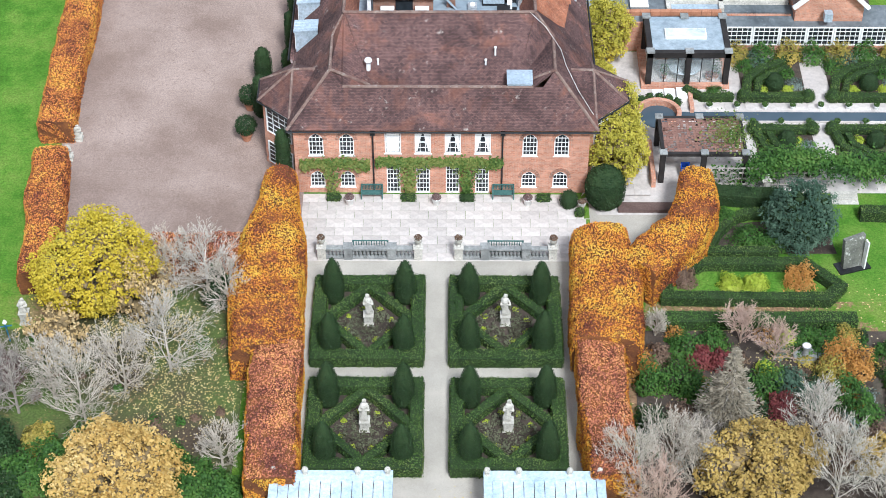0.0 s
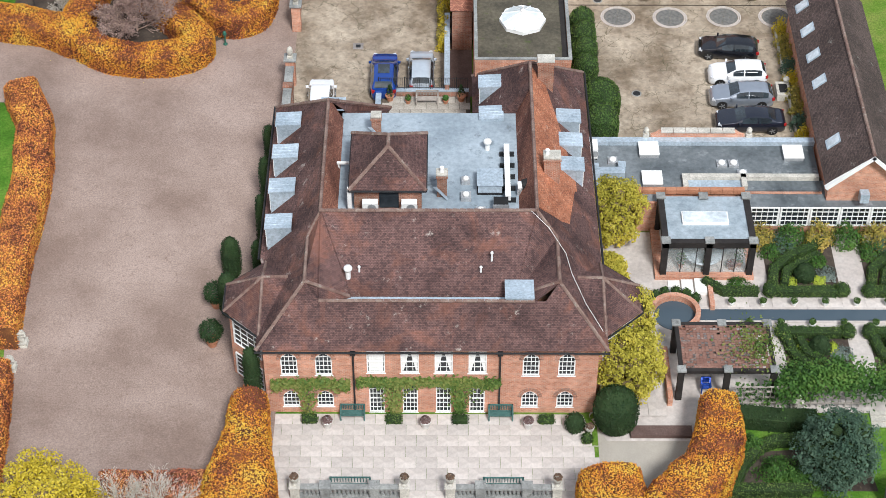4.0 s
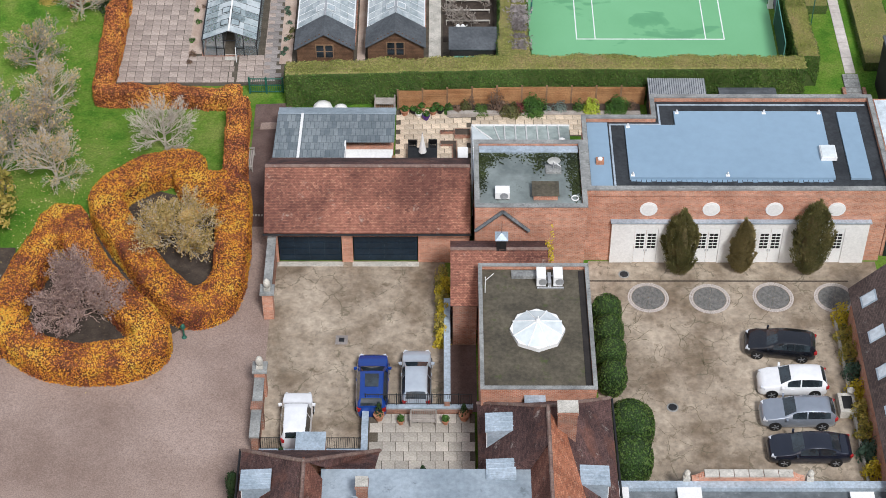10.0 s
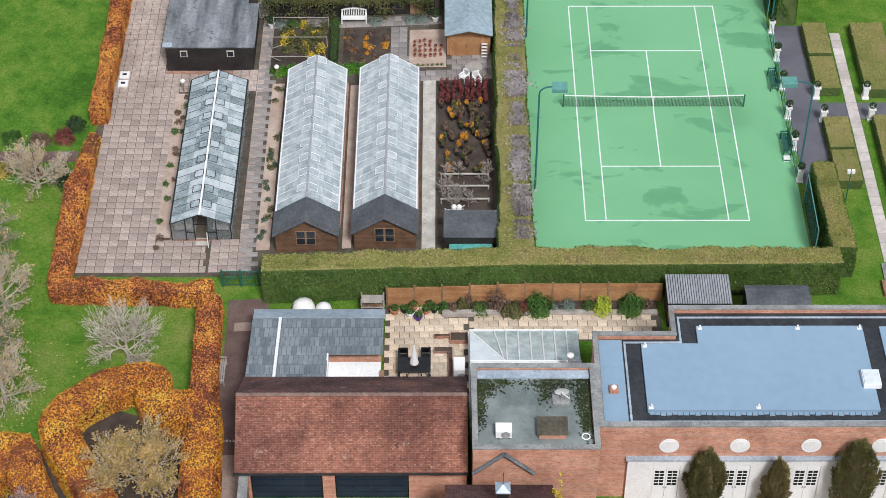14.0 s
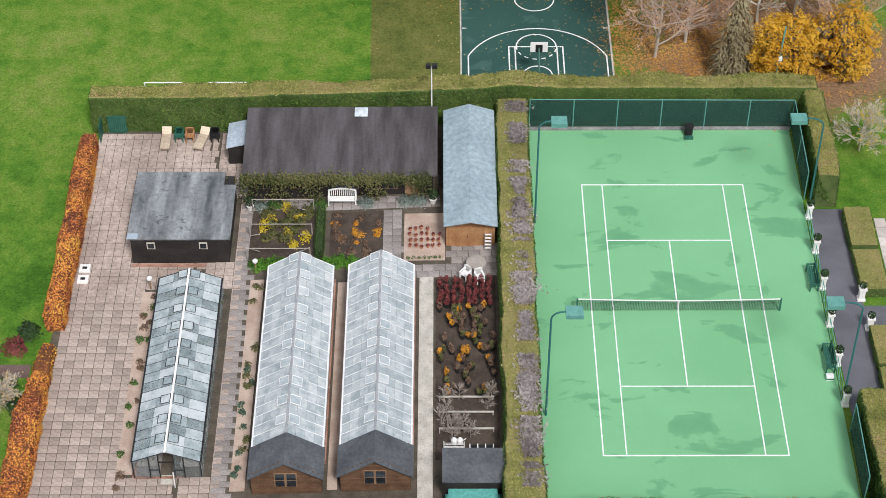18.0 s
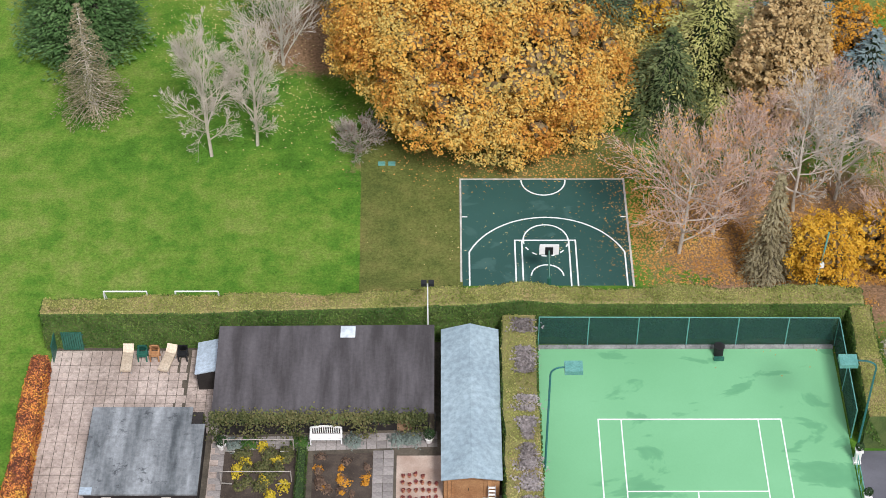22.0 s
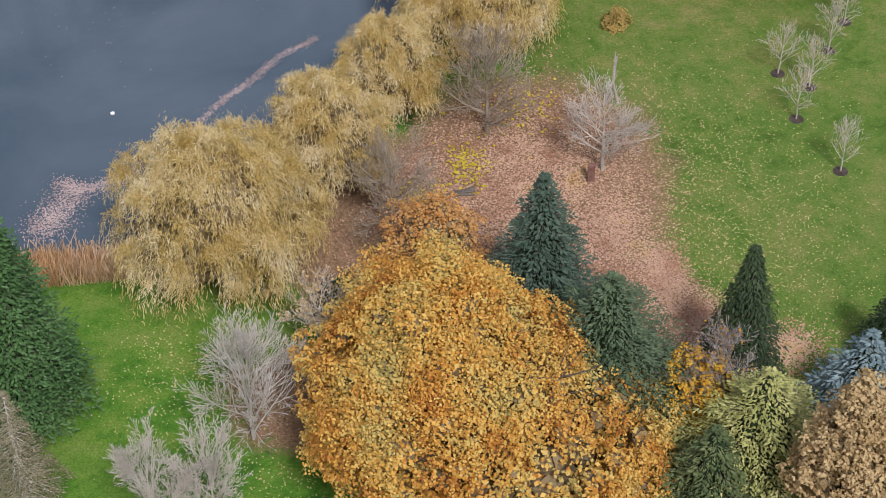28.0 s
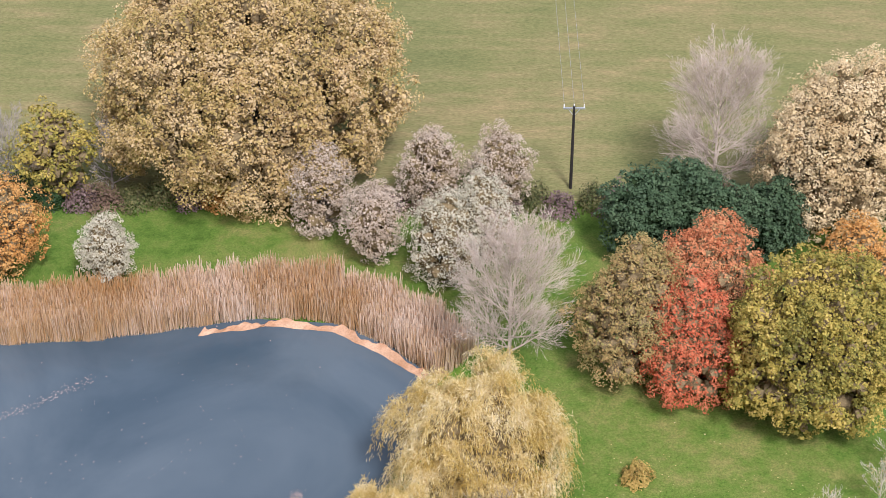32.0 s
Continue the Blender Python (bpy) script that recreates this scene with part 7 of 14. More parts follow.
for k in range(12):
    a0, a1_ = 2 * math.pi * k / 12, 2 * math.pi * (k + 1) / 12
    g.tube((0.22 * math.cos(a0), 0.22 * math.sin(a0), 0.06), (0.22 * math.cos(a1_), 0.22 * math.sin(a1_), 0.06), 0.04, n=5)
g.make("coil", "white", b)

# moss and puddle-edge growth on the wet roof
rm = np.random.default_rng(58)
M["l_moss"] = leafy("roof_moss", [(0.018, 0.024, 0.012), (0.033, 0.044, 0.017), (0.06, 0.08, 0.024)], through_light=0)
mp = []
for x, y, sx, sy, n in ((2.2, -1.9, 0.45, 0.35, 420), (1.95, -3.4, 0.16, 0.9, 300), (6.0, -1.75, 0.7, 0.3, 420), (7.8, -2.6, 0.3, 1.0, 700), (7.9, -4.6, 0.2, 0.6, 260), (5.6, -2.7, 0.2, 0.4, 120), (3.3, -1.6, 0.3, 0.1, 90)):
    mp.append(np.stack([np.clip(rm.normal(x, sx, n), 1.82, 8.12), np.clip(rm.normal(y, sy, n), -6.3, -1.4), rm.uniform(5.945, 5.97, n)], 1))
mp = np.concatenate(mp)
tagged(leaf_part("roof_moss", cards(mp, np.tile((0, 0, 1.0), (len(mp), 1)), 0.1, rm, 0.3), "l_moss"), "dark green moss on the wet flat roof", "moss", "", "stuff")

# tiled link roof with its vent
lr = thing("link_roof", "red tiled link roof between the blocks", "roof")
hs("slope", [(-0.05, -9.9, 5.7), (5.9, -9.9, 5.7), (5.9, -11.35, 4.6), (-0.05, -11.35, 4.6)], "tile_orange", 0.12, "", lr)
hs("slope", [(-0.05, -11.35, 4.6), (1.6, -11.35, 4.6), (1.6, -12.7, 3.6), (-0.05, -12.7, 3.6)], "tile_orange", 0.12, "", lr)
hs("slope", [(-0.05, -9.9, 5.7), (5.9, -9.9, 5.7), (5.9, -7.4, 4.0), (-0.05, -7.4, 4.0)], "tile", 0.12, "", lr)
ridge((-0.05, -9.9, 5.72), (5.9, -9.9, 5.72), 0.12, parent=lr)
ridge((3.2, -6.85, 5.95), (1.5, -6.85, 4.3), 0.13, "flat_dark", lr)
ridge((3.2, -6.85, 5.95), (4.9, -6.85, 4.3), 0.13, "flat_dark", lr)
Geo().box(0.1, -12.6, -0.1, 1.55, -7.4, 3.5).box(1.55, -11.3, -0.1, 5.8, -7.4, 3.9).make("wall", "brick_old", lr)
b = thing("roof_vent", "square louvred vent with a lead cap", "roof vent", at=(3.05, -9.7, 5.95))
Geo().box(-0.3, -0.3, -0.5, 0.3, 0.3, 0.6).make("louvre_box", "black", b)
Geo().box(-0.4, -0.4, 0.6, 0.4, 0.4, 0.66).add([(-0.38, -0.38, 0.66), (0.38, -0.38, 0.66), (0.38, 0.38, 0.66), (-0.38, 0.38, 0.66), (0, 0, 0.95)], [(0, 1, 4), (1, 2, 4), (2, 3, 4), (3, 0, 4)]).make("lead_cap", "lead", b)
Geo().tube((0, 0, 0.85), (0, 0, 1.9), 0.02).make("rod", "metal_dark", b)

# glass lean-to behind the upper block
gl = thing("conservatory", "white-framed glass lean-to conservatory", "conservatory")
M["roof_pane"] = plain("greyed_roof_glass", (0.36, 0.42, 0.4), (0.46, 0.52, 0.5), 0.6, 2, 0.12, 0.0, spec=0.6)
hs("white_roof", [(1.5, -0.35, 2.3), (8.2, -0.35, 2.3), (8.2, 3.7, 1.95), (1.5, 3.7, 1.95)], "lantern_glass", 0.06, "", gl)
Geo().box(3.6, 0.9, 2.05, 8.0, 1.2, 2.42).make("clerestory", "white", gl)
for k in range(7):
    Geo().box(3.75 + k * 0.6, 0.86, 2.26, 4.2 + k * 0.6, 0.9, 2.38).make("pane", "glass_dark", gl)
hs("hip_roof", [(1.5, 3.7, 1.98), (3.6, 3.7, 1.98), (1.5, 7.1, 1.07), (1.49, 7.1, 1.07)], "lantern_glass", 0.05, "", gl)
for k in range(7):
    x0 = 3.0 + k * 0.745
    xt = max(x0, 3.6)
    Geo().slab([(xt, 3.7, 1.92), (x0 + 0.7, 3.7, 1.92), (x0 + 0.7, 7.1, 1.05), (x0, 7.1, 1.05)], 0.03).make("pane", "roof_pane", gl)
    Geo().tube((xt - 0.02, 3.65, 1.98), (x0 - 0.02, 7.15, 1.09), 0.045, n=4).make("glazing_bar", "white", gl)
Geo().slab([(1.6, 7.1, 1.03), (2.96, 7.1, 1.03), (3.5, 3.8, 1.9), (3.4, 3.8, 1.9)], 0.03).make("pane", "roof_pane", gl)
Geo().tube((1.5, 7.12, 1.1), (3.6, 3.7, 2.02), 0.06, n=6).make("hip_bar", "white", gl)
Geo().tube((1.5, 3.7, 2.02), (8.2, 3.7, 2.02), 0.05, n=6).make("ridge_bar", "white", gl)
Geo().box(1.45, 7.1, 0, 8.25, 7.2, 1.1).make("eave_wall", "white", gl)
Geo().box(1.42, -0.9, 0, 1.5, 7.1, 1.0).make("side_wall", "white", gl)
g = Geo().tube((7.4, 2.6, 1.5), (7.4, 2.6, 3.6), 0.13, n=10)
steel_flue = tagged(g.make("flue", "metal_grey"), "steel flue pipe with a rain cap", "flue")
Geo().lathe(7.4, 2.6, [(0.2, 3.6), (0.22, 3.72), (0.05, 3.8)], 10).make("rain_cap", "white", steel_flue)

# ---- pool house ----
ph = thing("pool_house", "long orange brick pool house with round windows", "building")
PX = [12.5, 16.46, 20.45, 24.4]
g = wall_holes(Geo(), 8.6, 27.7, -0.1, 5.88, -5.05, -4.7, [(x - 0.45, x + 0.45, 4.1, 5.0) for x in PX])
for x in PX:
    # fill the corners round each oval
    for sx in (-1, 1):
        for sz in (-1, 1):
            pts = [(x + sx * 0.45, 4.55 + sz * 0.45)] + [(x + sx * 0.43 * math.cos(math.pi / 2 * k / 5), 4.55 + sz * 0.43 * math.sin(math.pi / 2 * k / 5)) for k in range(6)]
            pts = pts if sx * sz > 0 else pts[::-1]
            m_ = len(pts)
            g.add([(u, -5.05, v) for u, v in pts], [tuple(range(m_))])
g.box(8.6, -4.7, -0.1, 27.7, 2.0, 5.68).box(13.3, 2.0, -0.1, 27.7, 4.1, 5.68)
g.make("wall", "brick", ph)
for x in PX:
    w = Geo().tube((x, -5.11, 4.55), (x, -4.95, 4.55), 0.56, n=24).make("round_window", "white", ph, "white oval window surround")
    Geo().tube((x, -5.13, 4.55), (x, -5.1, 4.55), 0.43, n=24).make("pane", "white_wall", w)
for x0, x1 in zip([10.25] + [x + 0.75 for x in PX], [x - 0.75 for x in PX] + [26.65]):
    Geo().box(x0, -5.3, 0.0, x1, -5.06, 3.05).make("white_panel", "white_wall", ph, "white rendered wall panel")
Geo().box(10.25, -5.3, 3.05, 26.65, -5.06, 3.55).make("panel_head", "white_wall", ph)
Geo().box(10.15, -5.4, 3.55, 26.75, -5.06, 3.65).make("panel_cap", "lead", ph)
for x in PX:
    for s in (-1, 1):
        d = Geo().box(x + s * 0.37 - 0.36, -5.26, 0.02, x + s * 0.37 + 0.36, -5.2, 3.03).make("door", "white", ph, "white door with a black grille")
        g = Geo()
        for c in range(2):
            for r_ in range(5):
                u, v = x + s * 0.37 - 0.27 + c * 0.28, 1.3 + r_ * 0.27
                g.box(u, -5.275, v, u + 0.24, -5.262, v + 0.19)
        g.make("door_grille", "black", d)
        Geo().box(x + s * 0.08 - 0.03, -5.3, 1.05, x + s * 0.08 + 0.03, -5.26, 1.2).make("handle", "metal_grey", d)
cop = [(8.5, -5.15, 27.8, -4.8), (8.5, -4.8, 8.8, 2.1), (8.8, 1.8, 13.4, 2.1), (13.1, 2.1, 13.4, 4.2), (13.4, 3.9, 27.8, 4.2), (27.5, -4.8, 27.8, 3.9)]
for a in cop:
    Geo().box(a[0] + 0.03, a[1] + 0.03, 5.68, a[2] - 0.03, a[3] - 0.03, 6.2).make("parapet", "brick", ph)
    Geo().box(a[0], a[1], 6.2, a[2], a[3], 6.3).make("coping", "stone_grey", ph)
M["felt_black"] = plain("black_roof_felt", (0.025, 0.028, 0.032), (0.045, 0.05, 0.055), 0.5, 4, 0.6, 0.1)
M["roof_blue"] = plain("blue_grey_membrane", (0.235, 0.34, 0.44), (0.25, 0.36, 0.465), 0.2, 1.5, 0.4, 0.05, grain=0.12)
Geo().prism([(8.8, -4.8), (27.5, -4.8), (27.5, 3.9), (13.4, 3.9), (13.4, 1.8), (8.8, 1.8)], 5.68, 5.9).make("roof_felt", "felt_black", ph, "black felt roof border")
Geo().box(8.85, -4.7, 5.91, 10.2, 1.7, 5.96).make("blue_strip", "roof_blue", ph)
Geo().prism([(11.3, -3.8), (24.3, -3.8), (24.3, 2.7), (14.6, 2.7), (14.6, 1.3), (11.3, 1.3)], 5.88, 6.1).make("blue_deck", "roof_blue", ph, "raised blue-grey roof deck")
Geo().box(25.3, -3.8, 5.88, 26.6, 2.7, 6.04).make("blue_strip", "roof_blue", ph)
for a in ((10.3, -4.55, 27.3, -4.43), (10.3, -4.43, 10.42, 1.6), (10.42, 1.48, 13.7, 1.6), (13.58, 1.6, 13.7, 3.6), (13.7, 3.48, 27.3, 3.6)):
    Geo().box(a[0], a[1], 5.89, a[2], a[3], 5.94).make("metal_trim", "lead", ph)
g = Geo()
rr_ = np.random.default_rng(3)
for k in range(40):
    u = 11.4 + k * 0.32
    g.box(u, -3.95 - rr_.uniform(0, 0.12), 5.89, u + 0.28, -3.8, 5.92)
g.make("torn_edge", "roof_blue", ph)
for x, y in ((24.1, -1.6),):
    b = thing("rooflight", "white square rooflight on the blue roof", "rooflight", at=(x, y, 6.08))
    Geo().box(-0.5, -0.6, 0, 0.5, 0.6, 0.3).make("curb", "white", b)
    Geo().box(-0.45, -0.55, 0.3, 0.45, 0.55, 0.36).make("dome", "lantern_glass", b)
for x, y in ((11.5, -3.6), (11.5, 1.1), (14.8, 2.5), (20.5, 2.5), (24.1, 2.5), (17.5, -3.6)):
    b = thing("roof_anchor", "small white roof safety anchor", "roof anchor", "roof anchors", at=(x, y, 6.08))
    Geo().box(-0.12, -0.12, 0, 0.12, 0.12, 0.05).make("base_plate", "white", b)
    Geo().tube((0, 0, 0.05), (0, 0, 0.28), 0.05, n=8).make("post", "white", b)
b = thing("roof_vent", "small terracotta roof vent with a white cap", "roof vent", at=(9.5, -2.2, 5.96))
Geo().box(-0.25, -0.25, 0, 0.25, 0.25, 0.22).make("base", "terracotta", b)
Geo().lathe(0, 0, [(0.15, 0.22), (0.16, 0.34), (0.03, 0.42)], 10).make("cap", "white", b)
# the glazed stair end
ge = thing("glazed_end", "brick end bay of the pool house with a glass roof", "building")
Geo().box(27.9, -4.6, -0.1, 31, 4.0, 6.08).make("wall", "brick", ge)
# a dark sheet stands in for the shade of the open passage
Geo().box(28.1, -4.65, 0.0, 30.2, -4.55, 3.6).make("opening_shade", "glass_dark", ge, "dark sheet for the shaded opening")
Geo().box(27.95, -4.4, 6.08, 31, 3.8, 6.14).make("glass_roof", "glass_roof", ge)

# cobbled discs in the court
M["cobble"] = plain("grey_setts", (0.13, 0.13, 0.125), (0.24, 0.235, 0.22), 4, 20, 0.85, 0.4)
for cx, cy in ((12.55, -8.5), (16.45, -8.6), (20.5, -8.45), (24.4, -8.5)):
    d = tagged(new("cobble_disc"), "round inlay of grey setts ringed with pale stones", "cobble disc", "cobble discs", "structure")
    d.location = (cx, cy, 0.055)
    g = Geo()
    for ring in range(1, 11):
        n = max(4, ring * 6)
        for k in range(n):
            a = 2 * math.pi * k / n + ring
            g.turned_box(0.098 * ring * math.cos(a), 0.098 * ring * math.sin(a), -0.02, 0.012 + 0.008 * rr_.random(), 0.085, 0.085, math.degrees(a))
    ob = g.make("setts", "cobble", d)
    tagged(ob, "packed grey setts", "", "", "stuff")
    me = Geo().turned_box(0, 0, -0.02, 0.022, 0.1, 0.13, 0).mesh("rim_stone")
    me.materials.append(M["slab"])
    for ring, n in ((1.12, 46), (1.25, 50)):
        for k in range(n):
            a = 2 * math.pi * (k + 0.5 * (ring > 1.2)) / n
            piece("rim_stone", me, d, (ring * math.cos(a), ring * math.sin(a), 0), math.degrees(a))
# step and crack lines in the court
Geo().box(8.9, -7.05, 0.02, 25.5, -6.95, 0.05).make("joint_strip", "soil")
tagged(bpy.data.objects["joint_strip"], "dark drainage joint across the concrete", "drain", "", "structure")
g = Geo()
cr = np.random.default_rng(11)


def crack(p, a, n, w):
    """A wavering crack that thins out and sends off side cracks."""
    for k in range(n):
        a += cr.normal(0, 0.5)
        q = p + cr.uniform(0.15, 0.32) * np.array([math.cos(a), math.sin(a)])
        w1 = w * (1 - 0.5 * k / n) * cr.uniform(0.6, 1.3)
        nx, ny = -math.sin(a) * w1, math.cos(a) * w1
        g.add([(p[0] + nx, p[1] + ny, 0.047), (p[0] - nx, p[1] - ny, 0.047), (q[0] - nx, q[1] - ny, 0.047), (q[0] + nx, q[1] + ny, 0.047)], [(0, 1, 2, 3)])
        if cr.random() < 0.22 and w > 0.012:
            crack(q, a + cr.choice([-1, 1]) * cr.uniform(0.7, 1.4), n // 2, w * 0.6)
        p = q


for k in range(22):
    crack(np.array([cr.uniform(11, 19.5), cr.uniform(-14.5, -8.6) if k < 15 else cr.uniform(-23.5, -14)]), cr.uniform(0, 6.28), cr.integers(6, 13), cr.uniform(0.012, 0.026))
for y_ in (-11.6, -16.4):
    crack(np.array([11.2, y_]), 0.0, 9, 0.02)
M["crack"] = plain("weedy_crack", (0.12, 0.105, 0.06), (0.17, 0.14, 0.09), 1.0, 14, 0.95, 0.3)
tagged(g.make("cracks", "crack"), "dark weedy cracks in the concrete", "crack", "", "stuff")

# ---- low south range, pavilion and east range ----
sr = thing("south_range", "low flat-roofed brick range with wet felt", "building")
Geo().box(9.0, -30.0, -1.3, 24.6, -25.0, 1.5).make("wall", "brick", sr)
Geo().box(9.0, -29.9, 1.5, 24.6, -25.3, 1.62).make("flat_roof", "flat_dark", sr)
Geo().box(9.0, -25.35, 1.5, 24.7, -24.85, 1.95).make("lead_coping", "lead", sr)
for k in range(11):
    x0 = 11.2 + k * 0.76 if k < 11 else 0
    Geo().box(11.2 + k * 0.75, -30.2, 1.5, 11.2 + k * 0.75 + 0.73, -29.85, 1.85).make("brick_coping", "terracotta", sr)
for a in ((15.4, -29.85, 15.75, -28.6), (19.3, -29.85, 19.65, -28.6), (15.75, -28.95, 24.5, -28.6)):
    Geo().box(a[0], a[1], 1.5, a[2], a[3], 1.95).make("brick_coping", "stone", sr)
Geo().box(15.8, -29.8, 1.62, 19.3, -29.0, 1.7).make("lead_flat", "lead", sr)
Geo().box(11.1, -30.9, -1.3, 15.2, -30.2, 1.35).make("wall", "brick", sr)
Geo().slab([(11.1, -30.9, 1.3), (13.7, -30.9, 1.3), (13.7, -30.2, 1.5), (11.1, -30.2, 1.5)], 0.06).make("lead_slope", "flat_dark", sr)
# ornate brick parapet to the court
pp = thing("ornate_parapet", "curved brick parapet with stone finials", "parapet")
Geo().prism([(14.2, -24.85), (19.4, -24.85), (19.4, -24.5), (14.2, -24.5)], 0, 2.35).make("brick_panel", "brick", pp)
g = Geo()
for k in range(8):
    for s in (-1, 1):
        u0, u1 = 0.6 * k / 8, 0.6 * (k + 1) / 8
        h0 = 2.05 + 0.35 * (k / 8) ** 2
        xa = 16.8 + s * (3.2 - u0)
        xb = 16.8 + s * (3.2 - u1)
        g.box(min(xa, xb), -24.85, 0, max(xa, xb), -24.5, h0)
g.make("scroll", "brick", pp)
for k in range(6):
    Geo().box(14.3 + k * 0.84, -24.92, 2.35, 14.3 + k * 0.84 + 0.8, -24.42, 2.45).make("coping", "stone", pp)
for x in (13.3, 20.3):
    Geo().box(x - 0.2, -24.9, 0, x + 0.2, -24.5, 2.2).make("finial_post", "stone", pp)
    Geo().lathe(x, -24.7, [(0.1, 2.2), (0.18, 2.35), (0.2, 2.5), (0.12, 2.65), (0.02, 2.72)], 10).make("ball_finial", "statue", pp)
for x, y, s in ((13.4, -26.0, 1.3), (13.4, -29.0, 1.3), (23.1, -26.3, 1.3)):
    b = thing("rooflight", "white square rooflight on the flat roof", "rooflight", "rooflights", at=(x, y, 1.6))
    Geo().box(-s / 2, -s / 2, 0, s / 2, s / 2, 0.28).make("curb", "metal_grey", b)
    Geo().box(-s / 2 - 0.03, -s / 2 - 0.03, 0.28, s / 2 + 0.03, s / 2 + 0.03, 0.36).make("dome", "white", b)
for x, y in ((18.2, -27.3), (19.0, -27.3), (19.5, -28.3), (10.9, -27.0)):
    b = thing("roof_vent", "small square roof vent with a white dome", "roof vent", "roof vents", at=(x, y, 1.6))
    Geo().box(-0.33, -0.33, 0, 0.33, 0.33, 0.16).make("curb", "metal_grey", b)
    Geo().lathe(0, 0, [(0.26, 0.16), (0.24, 0.28), (0.1, 0.36)], 10).make("dome", "white", b, smooth=True)
b = thing("duct", "pale green ventilation duct on the flat roof", "duct", at=(9.9, -28.8, 1.62))
Geo().box(-0.7, -2.0, 0, 0.0, 1.0, 0.55).make("duct_run", "lead", b)
Geo().box(0.0, 0.0, 0.05, 1.7, 0.65, 0.5).make("duct_run", "lead", b)
Geo().box(1.3, 0.65, 0.05, 1.8, 1.25, 0.5).make("duct_end", "lead", b)
ac_unit(9.6, -26.3, 1.62, 0.6, 1.1, 0.9, 0, "white rooftop condenser unit")
# orangery front with its long windows
og = thing("orangery", "low range with long white glazing", "building")
Geo().box(19.7, -30.6, -1.3, 34, -29.0, 1.2).make("wall", "white_wall", og)
hs("lead_roof", [(19.7, -31.0, 1.15), (34, -31.0, 1.15), (34, -28.9, 1.6), (19.7, -28.9, 1.6)], "flat_dark", 0.08, "", og)
Geo().box(19.7, -31.05, -1.3, 34, -30.6, -0.55).make("plinth", "brick", og)
for k in range(7):
    x0 = 19.8 + k * 2.0
    w = Geo().box(x0, -31.05, -0.55, x0 + 0.12, -30.9, 1.1).box(x0 + 1.84, -31.05, -0.55, x0 + 1.96, -30.9, 1.1).box(x0 + 0.12, -31.05, -0.55, x0 + 1.84, -30.9, -0.45).box(x0 + 0.12, -31.05, 1.0, x0 + 1.84, -30.9, 1.1).make("window", "white", og, "long white glazed window")
    Geo().box(x0 + 0.1, -30.98, -0.5, x0 + 1.86, -30.94, 1.05).make("pane", "glass_dark", w)
    g = Geo()
    for c in range(1, 5):
        g.box(x0 + c * 0.39, -31.04, -0.5, x0 + c * 0.39 + 0.04, -30.98, 1.05)
    for r_ in range(1, 4):
        g.box(x0 + 0.1, -31.035, -0.5 + r_ * 0.39, x0 + 1.86, -30.985, -0.46 + r_ * 0.39)
    g.make("glazing_grid", "white", w)
# glass pavilion
pv = thing("glass_pavilion", "dark steel and glass garden pavilion", "pavilion")
PXs = (13.8, 16.6, 19.4)
for x in PXs:
    for y in (-35.2, -30.9):
        Geo().box(x - 0.2, y - 0.2, -1.2, x + 0.2, y + 0.2, 1.95).make("post", "timber_black", pv)
        Geo().box(x - 0.3, y - 0.3, 1.95, x + 0.3, y + 0.3, 2.06).make("post_cap", "stone_grey", pv)
Geo().box(13.6, -35.4, 1.5, 19.6, -35.0, 1.95).make("beam", "timber_black", pv)
for x in (13.6, 19.2):
    Geo().box(x, -35.0, 1.5, x + 0.4, -30.7, 1.95).make("beam", "timber_black", pv)
M["pav_roof"] = plain("pale_metal_roof", (0.3, 0.36, 0.4), (0.4, 0.46, 0.5), 0.5, 3, 0.4, 0.05, metal=0.2)
Geo().box(14.0, -35.0, 1.7, 19.2, -30.8, 1.85).make("roof_sheet", "pav_roof", pv, "pale metal roof")
Geo().box(15.0, -33.6, 1.85, 18.0, -32.5, 2.05).make("rooflight_curb", "white", pv)
Geo().box(15.08, -33.52, 2.05, 17.92, -32.58, 2.09).make("rooflight_pane", "glass_roof", pv)
M["pav_glass"] = glassy("pavilion_glass", (0.3, 0.34, 0.34), 0.04, 0.72)
for x0, x1 in ((14.0, 14.9), (14.95, 15.85), (15.9, 16.4), (16.8, 17.55), (17.6, 18.4), (18.45, 19.2)):
    q = Geo().box(x0, -35.16, -0.85, x1, -35.12, 1.5).make("glass_panel", "pav_glass", pv)
    q.visible_shadow = False
    Geo().box(x1, -35.18, -0.85, x1 + 0.05, -35.1, 1.5).make("mullion", "timber_black", pv)
Geo().box(13.3, -35.6, -1.3, 19.7, -30.8, -0.88).make("brick_base", "brick", pv)
Geo().box(13.9, -35.1, -0.88, 19.3, -30.9, -0.84).make("floor", "slab", pv)
t_ = thing("round_table", "round glass-topped table inside the pavilion", "table", at=(16.5, -34.0, -0.84))
Geo().tube((0, 0, 0.7), (0, 0, 0.74), 1.3, n=28).make("tabletop", "glass_roof", t_)
Geo().tube((0, 0, 0), (0, 0, 0.7), 0.25, n=12).make("pedestal", "timber", t_)
pot(15.0, -34.7, -0.84, 0.22, 0.35, plant_h=1.0, plant_r=0.35, label="potted palm inside the pavilion")
pot(18.3, -34.8, -0.84, 0.3, 0.3, plant_h=0.4, plant_r=0.35, leaf="l_crimson", label="pot of pink flowers inside the pavilion")
pot(18.8, -34.6, -0.84, 0.22, 0.35, plant_h=1.5, plant_r=0.4, label="potted shrub inside the pavilion")
